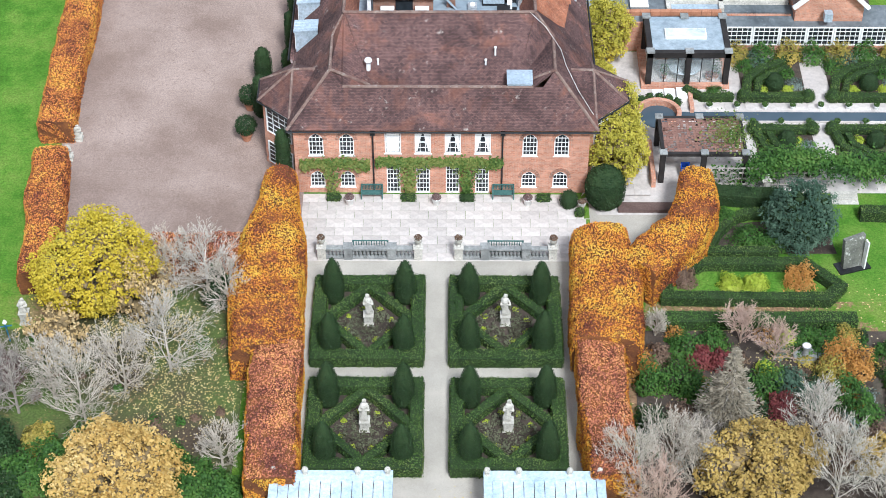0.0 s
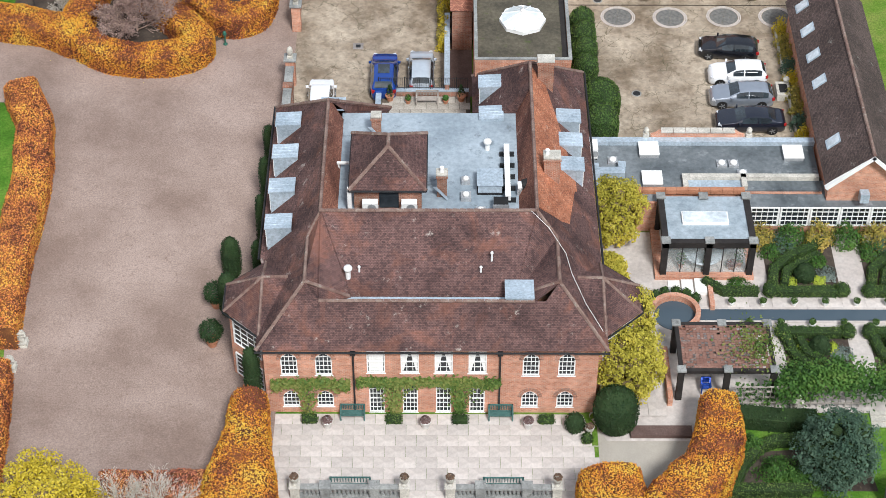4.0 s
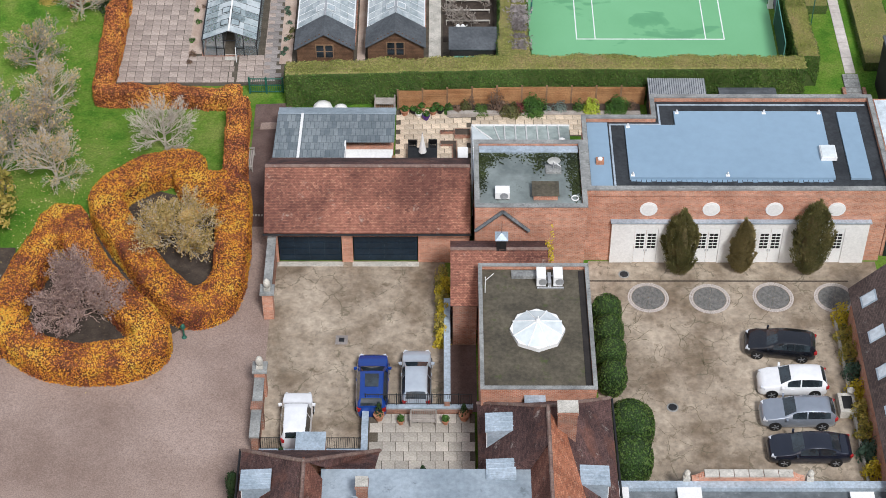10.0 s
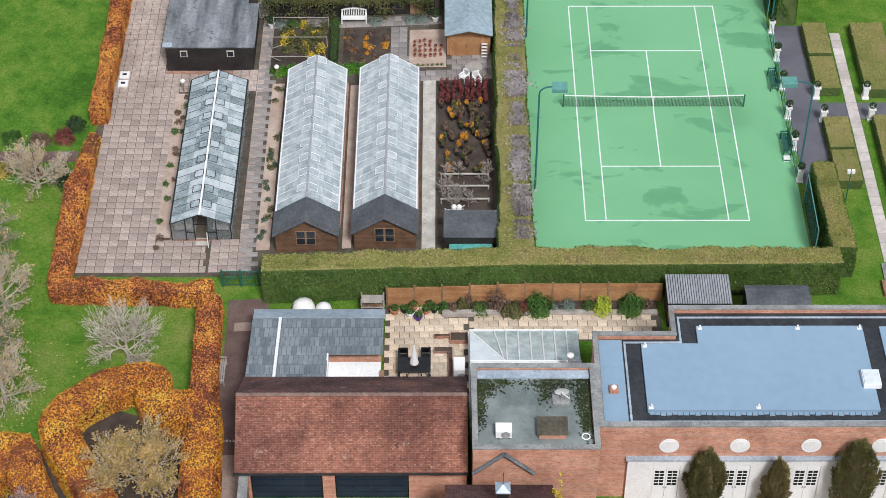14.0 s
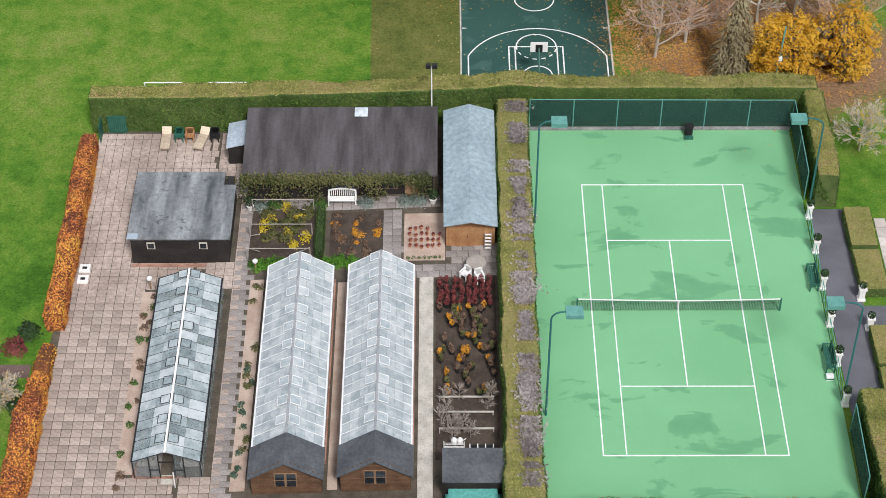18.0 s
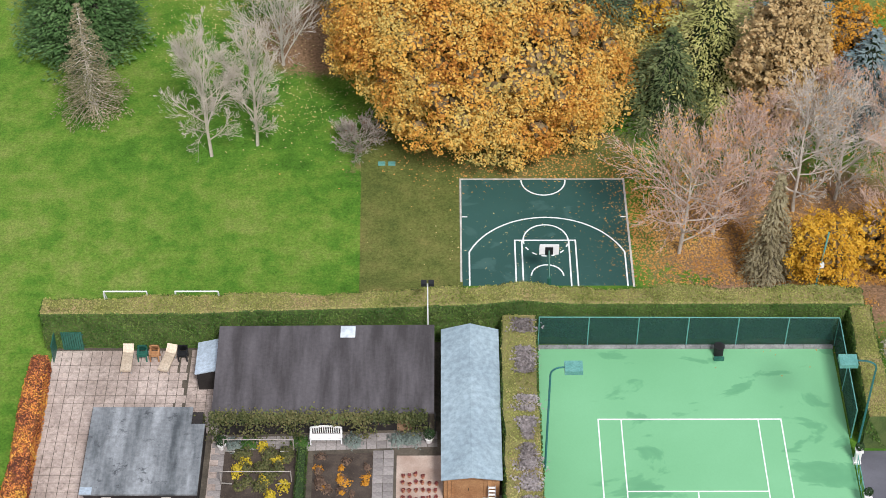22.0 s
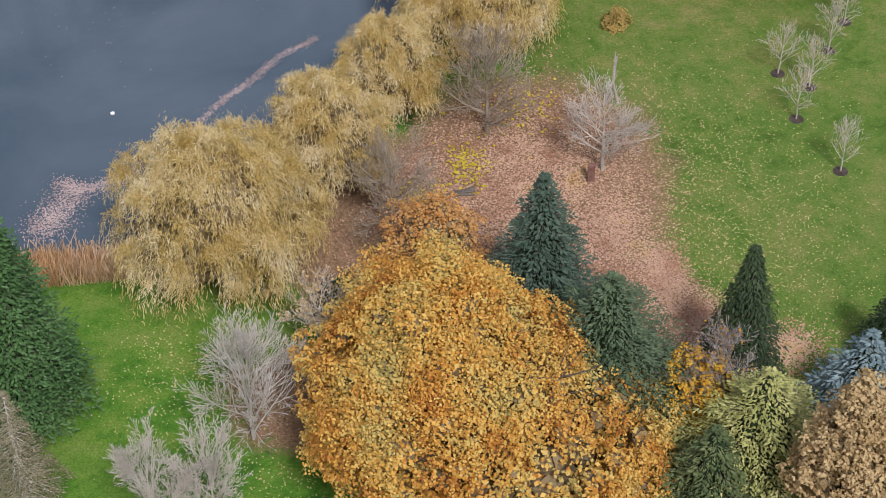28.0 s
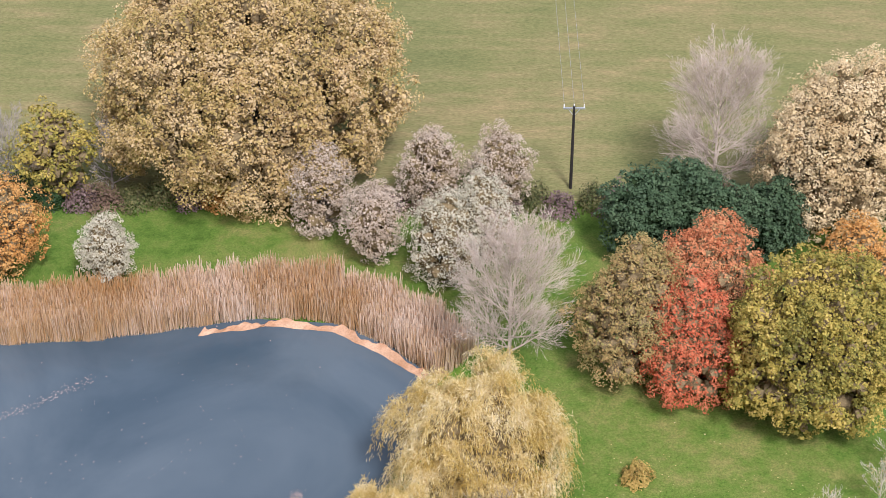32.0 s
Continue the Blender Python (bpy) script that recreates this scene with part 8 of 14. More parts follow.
# east range with its rooflights
er = thing("east_range", "brick range with a dark tiled roof", "building")
hs("roof", [(24.5, -10.5, 2.9), (24.5, -30.7, 2.9), (27.3, -31.0, 5.55), (27.3, -10.2, 5.55)], "tile_dark", 0.14, "", er)
hs("roof", [(27.3, -10.2, 5.55), (27.3, -31.0, 5.55), (30.1, -30.7, 2.9), (30.1, -10.5, 2.9)], "tile_dark", 0.14, "", er)
ridge((27.3, -10.2, 5.56), (27.3, -31.0, 5.56), 0.13, parent=er)
Geo().box(24.8, -30.5, -1.3, 29.8, -10.8, 2.85).make("wall", "brick", er)
g = Geo().add([(24.8, -30.5, 2.85), (29.8, -30.5, 2.85), (27.3, -30.5, 5.3)], [(0, 1, 2)])
g.make("gable", "brick", er)
for s in (-1, 1):
    Geo().slab([(27.3, -31.05, 5.5), (27.3 + s * 2.85, -31.05, 2.8), (27.3 + s * 2.85, -30.75, 2.8), (27.3, -30.75, 5.5)], 0.25).make("bargeboard", "white", er)
for y in (-12.2, -15.1, -18.05, -21.0, -27.4):
    w = Geo().slab([(24.95, y - 0.45, 3.42), (24.95, y + 0.45, 3.42), (25.75, y + 0.45, 4.18), (25.75, y - 0.45, 4.18)], 0.12).make("rooflight", "lead", er, "lead-framed sloping rooflight")
    Geo().slab([(25.03, y - 0.37, 3.52), (25.03, y + 0.37, 3.52), (25.67, y + 0.37, 4.13), (25.67, y - 0.37, 4.13)], 0.02).make("pane", "glass_roof", w)
b = thing("bracket_lamp", "small grey wall box on the gable", "wall box", at=(27.1, -31.1, 1.8))
Geo().box(-0.3, -0.3, 0, 0.3, 0.3, 0.7).make("box", "lead", b)


# ---- the south terrace and parterre ----
terrace = Geo().box(-10.6, -53.9, -1.8, 8.3, -46.9, -1.46).make("terrace", "joint")
tagged(terrace, "pale stone terrace in front of the house", "terrace", "", "structure")


def balustrade(x0, x1, y):
    b = thing("balustrade", "weathered stone balustrade with turned balusters", "balustrade", "balustrades", at=(0, 0, -1.45))
    Geo().box(x0, y - 0.2, 0, x1, y + 0.2, 0.14).make("plinth", "stone_grey", b)
    Geo().box(x0, y - 0.2, 0.78, x1, y + 0.2, 0.92).make("rail", "stone_grey", b)
    me = Geo().lathe(0, 0, [(0.08, 0), (0.08, 0.06), (0.05, 0.1), (0.1, 0.26), (0.06, 0.46), (0.045, 0.54), (0.08, 0.6), (0.08, 0.64)], 8).mesh("baluster")
    me.materials.append(M["stone_grey"])
    n = int((x1 - x0 - 0.5) / 0.24)
    for k in range(n):
        piece("baluster", me, b, (x0 + 0.35 + k * (x1 - x0 - 0.7) / (n - 1), y, 0.14))
    for x in (x0 - 0.2, x0 + 1.55, x1 - 1.55, x1 + 0.2):
        end = x < x0 or x > x1
        p = Geo().box(x - 0.27, y - 0.27, 0, x + 0.27, y + 0.27, 0.98).box(x - 0.33, y - 0.33, 0.98, x + 0.33, y + 0.33, 1.08).make("pedestal", "stone" if end else "stone_grey", b)
    return b


def urn(x, y, z, label="carved stone urn with a small shrub", mat="statue"):
    u = thing("urn", label, "urn", "stone urns", at=(x, y, z))
    Geo().lathe(0, 0, [(0.17, 0), (0.17, 0.06), (0.07, 0.12), (0.06, 0.2), (0.22, 0.34), (0.26, 0.5), (0.23, 0.58), (0.29, 0.62), (0.29, 0.66), (0.2, 0.66)], 12).make("bowl", mat, u, smooth=True)
    r_ = np.random.default_rng(int(abs(x) * 10))
    d = r_.normal(0, 1, (130, 3))
    d[:, 2] = abs(d[:, 2])
    d /= np.linalg.norm(d, axis=1)[:, None]
    leaf_part("plant", cards(d * 0.24 + (0, 0, 0.66), d, 0.09, r_, 0.5), "l_dead", u)


for x0, x1 in ((-8.8, -2.85), (0.2, 6.0)):
    balustrade(x0, x1, -53.45)
    for x in (x0 - 0.2, x1 + 0.2):
        urn(x, -53.45, -1.45 + 1.08)
    slat_bench((x0 + x1) / 2, -53.0, -1.5, 0, 2.4, "bench_teal", "blue-green painted bench behind the balustrade")
for x in (-7.4, -1.5, 4.7):
    u = thing("planter", "large white tapered planter with a dark shrub", "planter", "planters", at=(x, -48.1, -1.45))
    Geo().lathe(0, 0, [(0.18, 0), (0.22, 0.05), (0.3, 0.52), (0.33, 0.54), (0.33, 0.6), (0.27, 0.6)], 14).make("tub", "white_wall", u, smooth=True)
    r_ = np.random.default_rng(5)
    d = r_.normal(0, 1, (260, 3))
    d[:, 2] = abs(d[:, 2])
    d /= np.linalg.norm(d, axis=1)[:, None]
    leaf_part("plant", cards(d * 0.3 + (0, 0, 0.6), d, 0.09, r_, 0.5), "l_purple", u)
for x in (-5.9, 3.05):
    slat_bench(x, -47.35, -1.45, 0, 1.5, "bench_teal", "thin blue-green garden bench against the front")
for k, x in enumerate((-8.5, -3.4, 0.6, 5.8)):
    box_hedge("box_planting", [(x - 0.45, -47.6), (x + 0.45, -47.6)], 0.5, 0.35, "l_box", "low clipped box block at the wall", base=-1.45, seed=k + 40, group="box blocks", category="box hedge")

# climbers on the south front
def creeper(name, x0, x1, z0, z1, seed, n, label, stems):
    r_ = np.random.default_rng(seed)
    c = thing(name, label, "climber", "wall climbers")
    x = r_.uniform(x0, x1, n)
    mid, half = (z0 + z1) / 2, (z1 - z0) / 2
    drape_ = np.array([noise.noise((v * 0.7, seed, 0)) for v in x])
    z = mid + half * drape_ * 0.6 + r_.normal(0, half * 0.45, n)
    pos = np.stack([x, -47.0 - r_.random(n) * 0.22, z], 1)
    st = []
    for sx in stems:
        m = n // 5
        zz = r_.uniform(-1.2, z1, m)
        wd = 0.16 + 0.3 * np.clip((zz + 1.2) / (z1 + 1.2), 0, 1)
        pos = np.concatenate([pos, np.stack([sx + r_.normal(0, 1, m) * wd, -47.05 - r_.random(m) * 0.25, zz], 1)])
        for k in range(5):
            st.append([sx + r_.normal(0, 0.1), -47.15, -1.4, sx + r_.normal(0, 0.3), -47.0, z0, 0.03, 0.02])
    leaf_part("stems", limb_tubes(st, 4), "bark", c)
    leaf_part("foliage", cards(pos, np.tile((0, -1.0, 0.5), (len(pos), 1)), 0.13, r_, 0.5), "l_creeper", c)


M["l_creeper"] = leafy("creeper_leaves", [(0.05, 0.1, 0.02), (0.1, 0.17, 0.035), (0.2, 0.24, 0.06), (0.3, 0.26, 0.09)])
creeper("climber", -10.7, -6.0, 0.75, 1.75, 3, 1500, "green climber trained over the arched windows", (-8.6,))
creeper("climber", -5.6, 3.0, 0.95, 1.85, 4, 2600, "green climber trained over the french doors", (-3.4, 0.6))

# four parterre squares
CONE = [(0.62, 0), (0.78, 0.4), (0.8, 1.0), (0.76, 1.7), (0.64, 2.35), (0.46, 2.9), (0.24, 3.3), (0.03, 3.5)]
M["l_small"] = leafy("bedding_leaves", [(0.05, 0.04, 0.03), (0.1, 0.1, 0.06), (0.16, 0.17, 0.1), (0.22, 0.2, 0.14)])


def statue(x, y, z, seed, h=1.75, ped=0.75, label="weathered stone garden statue on a plinth", group="garden statues"):
    """A plain draped stone form on its plinth."""
    r_ = np.random.default_rng(seed)
    g = Geo()
    g.box(-0.34, -0.34, 0, 0.34, 0.34, 0.12).box(-0.27, -0.27, 0.12, 0.27, 0.27, ped).box(-0.33, -0.33, ped, 0.33, 0.33, ped + 0.08)
    prof = [(0.22, 0), (0.24, 0.25), (0.2, 0.55), (0.23, 0.8), (0.2, 1.0), (0.25, 1.2), (0.2, 1.38), (0.08, 1.45), (0.13, 1.58), (0.11, 1.72), (0.03, 1.78)]
    o = len(g.v)
    n = 10
    vs, fs = [], []
    for i, (r0, zz) in enumerate(prof):
        sx, sy = 0.05 * math.sin(zz * 2.3 + seed), 0.04 * math.cos(zz * 1.9 + seed)
        for k in range(n):
            a = 2 * math.pi * k / n
            rr = r0 * (1 + 0.18 * math.sin(3 * a + zz * 4 + seed)) 
            vs.append((sx + rr * math.cos(a) * 1.05, sy + rr * math.sin(a) * 0.8, ped + 0.08 + zz * h / 1.78))
    for i in range(len(prof) - 1):
        fs += [(i * n + k, i * n + (k + 1) % n, (i + 1) * n + (k + 1) % n, (i + 1) * n + k) for k in range(n)]
    g.add(vs, fs)
    for s in (-1, 1):
        e = (s * 0.3, -0.12, ped + 0.95 * h / 1.78 + 0.08)
        g.tube((s * 0.2, 0, ped + 1.3 * h / 1.78), e, 0.07, 0.06, 6).tube(e, (s * 0.06, -0.2, ped + (1.1 + 0.1 * r_.random()) * h / 1.78), 0.06, 0.05, 6)
    ob = g.make("statue", "statue")
    ob.location = (x, y, z)
    return tagged(ob, label, "statue", group)


for q, (x0, x1, y0, y1) in enumerate(((-9.2, -2.2, -63.5, -56.0), (-0.55, 6.45, -63.5, -56.0), (-9.1, -2.15, -72.4, -65.1), (-0.5, 6.4, -72.4, -65.1))):
    cx, cy, w = (x0 + x1) / 2, (y0 + y1) / 2, 0.78
    i = w / 2
    box_hedge("parterre_hedge", [(x0 + i, y0 + i), (x1 - i, y0 + i), (x1 - i, y1 - i), (x0 + i, y1 - i)], w, 0.85, "l_box", "clipped square box hedge round a parterre bed", closed=True, seed=q + 1, group="parterre hedges", category="box hedge")
    hx, hy = (x1 - x0) / 2 - 0.7, (y1 - y0) / 2 - 0.7
    box_hedge("diamond_hedge", [(cx, cy - hy), (cx + hx, cy), (cx, cy + hy), (cx - hx, cy)], 0.52, 0.7, "l_box", "clipped diamond box hedge inside the parterre", closed=True, seed=q + 9, group="diamond hedges", category="box hedge")
    drape("bed", [(x0 + 0.5, y0 + 0.5), (x1 - 0.5, y0 + 0.5), (x1 - 0.5, y1 - 0.5), (x0 + 0.5, y1 - 0.5)], "soil", 0.06, 4, "dark soil bed inside the parterre", "flower bed")
    for sx in (-1, 1):
        for sy in (-1, 1):
            k = 1 + 0.06 * math.sin(q * 3 + sx + 2 * sy)
            topiary("yew_cone", cx + sx * 2.3, cy + sy * 2.35 - 0.1, [(a * 0.86, b * k) for a, b in CONE], "l_yew", "dark clipped yew cone", leaf=0.055, density=230, seed=q * 4 + sx + 2 * sy + 5, group="yew cones")
    statue(cx, cy + 0.15, -1.42, q + 1)
    r_ = np.random.default_rng(q + 30)
    m = 420
    p = r_.uniform(-1, 1, (m, 2)) * (2.0, 2.2)
    p = p[np.abs(p[:, 0]) / 2.1 + np.abs(p[:, 1]) / 2.3 < 0.95]
    p = np.concatenate([np.repeat(p, 5, 0) + r_.normal(0, 0.09, (len(p) * 5, 2)), np.zeros((len(p) * 5, 0))], 1)
    pos = np.column_stack([cx + p[:, 0], cy + p[:, 1], -1.3 + r_.random(len(p)) * 0.14])
    tagged(leaf_part("bedding", cards(pos, np.tile((0, 0, 1.0), (len(pos), 1)), 0.1, r_, 0.7), "l_small"), "dark bedding plants round the statue", "bedding plants", "", "stuff")
    for k in range(8):
        a = 2 * math.pi * k / 8 + 0.3
        shrub("flower_clump", cx + 1.45 * math.cos(a), cy + 1.5 * math.sin(a), 0.32, 0.26, "l_lime", "pale yellow flower clump", seed=k + q * 8, n=70, leaf=0.1, group="flower clumps", category="flowers")

# glass-roofed pergola ends at the foot of the parterre
M["lead_blue"] = plain("pale_blue_lead", (0.4, 0.5, 0.6), (0.55, 0.65, 0.74), 0.6, 5, 0.5, 0.15, c3=(0.32, 0.38, 0.42))
for x0, x1 in ((-10.75, -3.75), (1.4, 8.3)):
    p = thing("lead_roofed_pavilion", "low garden pavilion with a pale blue lead roof", "pavilion", "garden pavilions")
    Geo().box(x0 + 0.2, -79.0, -1.45, x1 - 0.2, -74.2, 0.7).make("wall", "brick", p)
    n = 10
    for k in range(n):
        a, b = x0 + 0.5 + (x1 - x0 - 1.0) * k / n, x0 + 0.5 + (x1 - x0 - 1.0) * (k + 1) / n
        Geo().slab([(a + 0.02, -79.3, 0.7), (b - 0.02, -79.3, 0.7), (b - 0.02, -74.7, 0.95), (a + 0.02, -74.7, 0.95)], 0.06).make("lead_sheet", "lead_blue", p)
    Geo().box(x0, -74.7, 0.7, x1, -74.0, 1.05).make("parapet", "lead_blue", p)
    for x in (x0, x1 - 0.5):
        Geo().box(x, -79.3, 0.7, x + 0.5, -74.7, 1.05).make("parapet", "lead_blue", p)
    for x in (x0 + 0.2, x0 + 2.0, x1 - 2.0, x1 - 0.3):
        Geo().lathe(x, -74.25, [(0.16, 1.05), (0.1, 1.15), (0.2, 1.35), (0.16, 1.5), (0.02, 1.62)], 10).make("ball_finial", "statue", p)

# beech hedges that frame the garden
hedge("beech_hedge", [(-12.0, -47.6), (-12.0, -50.5), (-12.1, -54.5), (-12.2, -59.0), (-11.8, -64.5)], 4.4, 3.0, "l_beech_gold", "tall billowing golden beech hedge", rnd=1.1, wob=0.1, widths=[2.2, 2.6, 4.2, 4.6, 4.2], seed=1, group="beech hedges")
hedge("beech_hedge", [(-11.0, -64.0), (-10.95, -69.5), (-10.85, -75.0)], 2.9, 2.9, "l_beech_gold", "clipped russet beech hedge", top_mat="l_beech_top", rnd=0.5, wob=0.1, seed=2, group="beech hedges")
hedge("beech_hedge", [(9.2, -53.6), (9.4, -57.0), (9.3, -61.0), (9.0, -64.0)], 4.3, 3.2, "l_beech_gold", "tall billowing orange beech hedge", rnd=1.3, wob=0.1, widths=[3.4, 4.3, 4.5, 4.0], seed=3, group="beech hedges")
hedge("beech_hedge", [(8.6, -63.5), (8.6, -69.0), (8.9, -74.5)], 2.8, 2.9, "l_beech_gold", "clipped russet beech hedge", top_mat="l_beech_top", rnd=0.4, wob=0.1, seed=4, group="beech hedges")
hedge("beech_hedge", [(16.0, -48.0), (15.8, -50.8), (14.8, -53.3), (12.6, -55.6), (11.4, -57.2)], 3.0, 3.2, "l_beech_gold", "curved golden beech hedge", rnd=0.7, wob=0.08, seed=5, group="beech hedges", widths=[2.2, 2.8, 3.0, 3.0, 2.6])
hedge("beech_hedge", [(-30.5, -18.6), (-28.7, -22.6), (-28.2, -28.9), (-28.3, -34.8), (-28.2, -42.0)], 2.3, 1.9, "l_beech", "clipped beech hedge along the drive", rnd=0.4, wob=0.1, seed=6, group="beech hedges")
hedge("beech_hedge", [(-28.2, -44.4), (-27.6, -50.0), (-27.0, -57.0)], 2.4, 1.9, "l_beech", "clipped beech hedge along the drive", rnd=0.5, wob=0.1, seed=7, group="beech hedges")
hedge("beech_hedge", [(-20.2, -53.9), (-14.0, -53.9)], 2.2, 1.8, "l_beech_top", "clipped dark red beech hedge", rnd=0.4, wob=0.08, seed=8, group="beech hedges")
for x, y, s in ((-26.8, -41.6, 4), (-27.2, -43.6, 5)):
    statue(x, y, zg(x, y), s, 0.9, 0.3, "small pale stone figure at the hedge end", "drive statues")

# round-clipped evergreens by the house
ROUND = lambda r_, h: [(r_ * 0.6, 0), (r_ * 0.95, h * 0.2), (r_, h * 0.5), (r_ * 0.88, h * 0.78), (r_ * 0.5, h * 0.95), (0.03, h)]
topiary("clipped_evergreen", 9.9, -48.0, ROUND(1.35, 3.0), "l_yew", "large rounded clipped evergreen", seed=50, density=170)
topiary("clipped_evergreen", 7.5, -48.2, ROUND(0.6, 1.2), "l_yew", "small ball-clipped evergreen in a tub", seed=51)
topiary("clipped_evergreen", 8.2, -49.2, ROUND(0.35, 0.6), "l_box", "small ball-clipped box beside an urn", seed=52)
urn(8.35, -48.6, -1.45)
topiary("clipped_yew", -14.1, -35.6, [(0.45, 0), (0.62, 0.6), (0.62, 2.0), (0.5, 2.8), (0.25, 3.1), (0.03, 3.2)], "l_yew", "clipped yew column by the drive", seed=53)
topiary("clipped_yew", -14.0, -39.0, [(0.4, 0), (0.6, 0.6), (0.6, 2.4), (0.5, 3.2), (0.25, 3.4), (0.03, 3.5)], "l_yew", "clipped yew column by the drive", seed=54)
for x, y in ((-14.9, -38.4), (-14.9, -41.6)):
    p = pot(x, y, zg(x, y) + 0.03, 0.4, 0.55, plant_h=1.5, plant_r=0.8, leaf="l_yew", label="terracotta pot with a large clipped ball", n=1400)
for k, (y, h) in enumerate(((-25.6, 3.6), (-29.3, 4.2), (-32.8, 4.2), (-36.2, 3.6))):
    topiary("wall_yew", -12.25, y, [(0.3, 0), (0.42, 0.5), (0.42, h * 0.8), (0.3, h * 0.95), (0.03, h)], "l_yew", "slim clipped yew against the wall", seed=55 + k, group="wall yews")
topiary("wall_yew", -11.85, -46.6, [(0.3, 0), (0.5, 0.5), (0.5, 4.2), (0.4, 5.0), (0.03, 5.3)], "l_yew", "tall clipped yew at the house corner", seed=60)
for k, (x, y, h, r_) in enumerate(((10.6, -31.2, 4.4, 1.7), (10.6, -42.8, 5.6, 1.5), (10.8, -45.4, 5.0, 1.5), (10.3, -36.5, 3.0, 0.7))):
    leafy_tree("yellow_shrub", x, y, h, r_, "l_yelshrub", "yellow-green leafy shrub against the house", seed=70 + k, n=8000, leaf=0.13, low=0.03, lobes=26, skirt=True, group="house shrubs", category="shrub")
# white garden fence stub by the drive
b = thing("trellis", "white painted trellis panel by the house", "trellis", at=(-12.7, -37.2, zg(-12.7, -37.2)))
for k in range(5):
    Geo().box(-0.5 + k * 0.22, -0.03, 0, -0.45 + k * 0.22, 0.03, 1.3).make("slat", "white", b)
Geo().box(-0.55, -0.04, 1.2, 0.5, 0.04, 1.3).make("rail", "white", b)

# ---- south-west shrubbery ----
M["mulch"] = plain("leafy_mulch", (0.075, 0.055, 0.036), (0.085, 0.125, 0.03), 0.22, 7, 0.95, 0.6, c3=(0.27, 0.17, 0.085), grain=0.95)
drape("border", [(-31, -60.5), (-25, -60), (-21, -57), (-14.2, -55.4), (-13.2, -64), (-13.4, -80), (-32, -80)], "mulch", 0.03, 3, "leaf-strewn mossy shrub border", "flower bed")
leafy_tree("yellow_tree", -23.0, -57.9, 6.6, 3.2, "l_yellow", "bright yellow leafy small tree", seed=80, n=15000, leaf=0.14, low=0.06, lobes=40, lobe=0.27, skew=(0.5, 0))
leafy_tree("yellow_tree", -24.8, -62.3, 3.5, 1.5, "l_tan", "pale yellow half-bare shrub", seed=81, n=1500, leaf=0.14, low=0.1, lobes=14)
leafy_tree("tan_shrub", -20.4, -59.2, 5.0, 1.6, "l_tan", "tan half-bare shrub beside the yellow tree", seed=82, n=2600, leaf=0.12, low=0.05, lobes=16, category="shrub")
for k, (x, y, h, s_, mt) in enumerate(((-16.0, -57.6, 6.4, 2.7, "bark_white"), (-18.2, -57.0, 5.2, 2.3, "bark_pale"), (-14.7, -58.6, 4.8, 1.8, "bark_pale"), (-17.8, -63.8, 6.4, 3.4, "bark_white"), (-20.4, -65.4, 4.8, 2.6, "bark_pale"), (-22.4, -68.2, 6.8, 2.9, "bark_pale"), (-24.6, -66.2, 5.2, 2.3, "bark_pale"), (-26.6, -67.4, 6.2, 2.4, "twig_grey"), (-29.0, -66.0, 5.6, 2.6, "twig_grey"), (-13.9, -71.6, 3.6, 1.7, "bark_pale"), (-27.5, -74.0, 3.0, 1.8, "bark_pale"))):
    bare_tree("bare_shrub", x, y, h, s_, mt, "pale leafless shrub in the leaf-strewn border", seed=830 + k, levels=4, kids=6, first=0.06, category="shrub", trunk_r=0.09, up=0.5, twig=0.0095, group="bare shrubs")
M["l_palegold"] = leafy("pale_gold_leaves", [(0.46, 0.28, 0.07), (0.64, 0.44, 0.14), (0.78, 0.6, 0.28)])
leafy_tree("orange_tree", -19.4, -75.0, 5.4, 3.5, "l_palegold", "pale orange-leaved small tree", seed=88, n=13000, leaf=0.15, low=0.08, lobes=50, lobe=0.22)
for k, (x, y, h, r_, mt) in enumerate(((-23.6, -71.6, 2.6, 1.9, "l_green"), (-21.6, -71.2, 2.3, 1.9, "l_green"), (-19.4, -71.4, 2.2, 1.9, "l_green"), (-17.2, -71.8, 2.2, 1.7, "l_green"), (-15.4, -73.4, 2.6, 2.0, "l_green"), (-13.6, -74.2, 2.6, 1.9, "l_green"), (-25.2, -73.0, 2.6, 1.9, "l_green"), (-27.4, -70.6, 2.8, 1.7, "l_yew"), (-29.4, -71.5, 3.4, 2.2, "l_yew"), (-26.6, -75.2, 3.0, 2.2, "l_yew"), (-28.8, -75.0, 3.0, 2.2, "l_yew"), (-24.8, -70.2, 2.2, 1.3, "l_yolive"), (-30.0, -62.6, 3.2, 1.8, "l_purple"), (-28.2, -64.4, 2.8, 1.5, "l_purple"), (-29.6, -68.4, 2.4, 1.6, "l_purple"), (-15.2, -57.4, 2.6, 1.4, "l_yew"))):
    shrub("evergreen_shrub" if mt != "l_purple" else "twiggy_shrub", x, y, h, r_, mt, {"l_green": "spreading bright green evergreen shrub", "l_yew": "dark green evergreen shrub in the border", "l_yolive": "yellowing leafy shrub in the border", "l_purple": "purple-brown twiggy shrub in the border"}[mt], seed=90 + k, n=2600, leaf=0.15)
statue(-27.5, -59.6, -1.45, 9, 1.1, 0.9, "stone bust on a tall plinth on the lawn")
b = thing("sculpture", "slender blue metal sculpture on a post", "sculpture", at=(-28.2, -61.3, -1.45))
M["blue_metal"] = plain("blue_metal", (0.03, 0.16, 0.3), (0.05, 0.24, 0.4), 2, 10, 0.3, 0.05, metal=0.4)
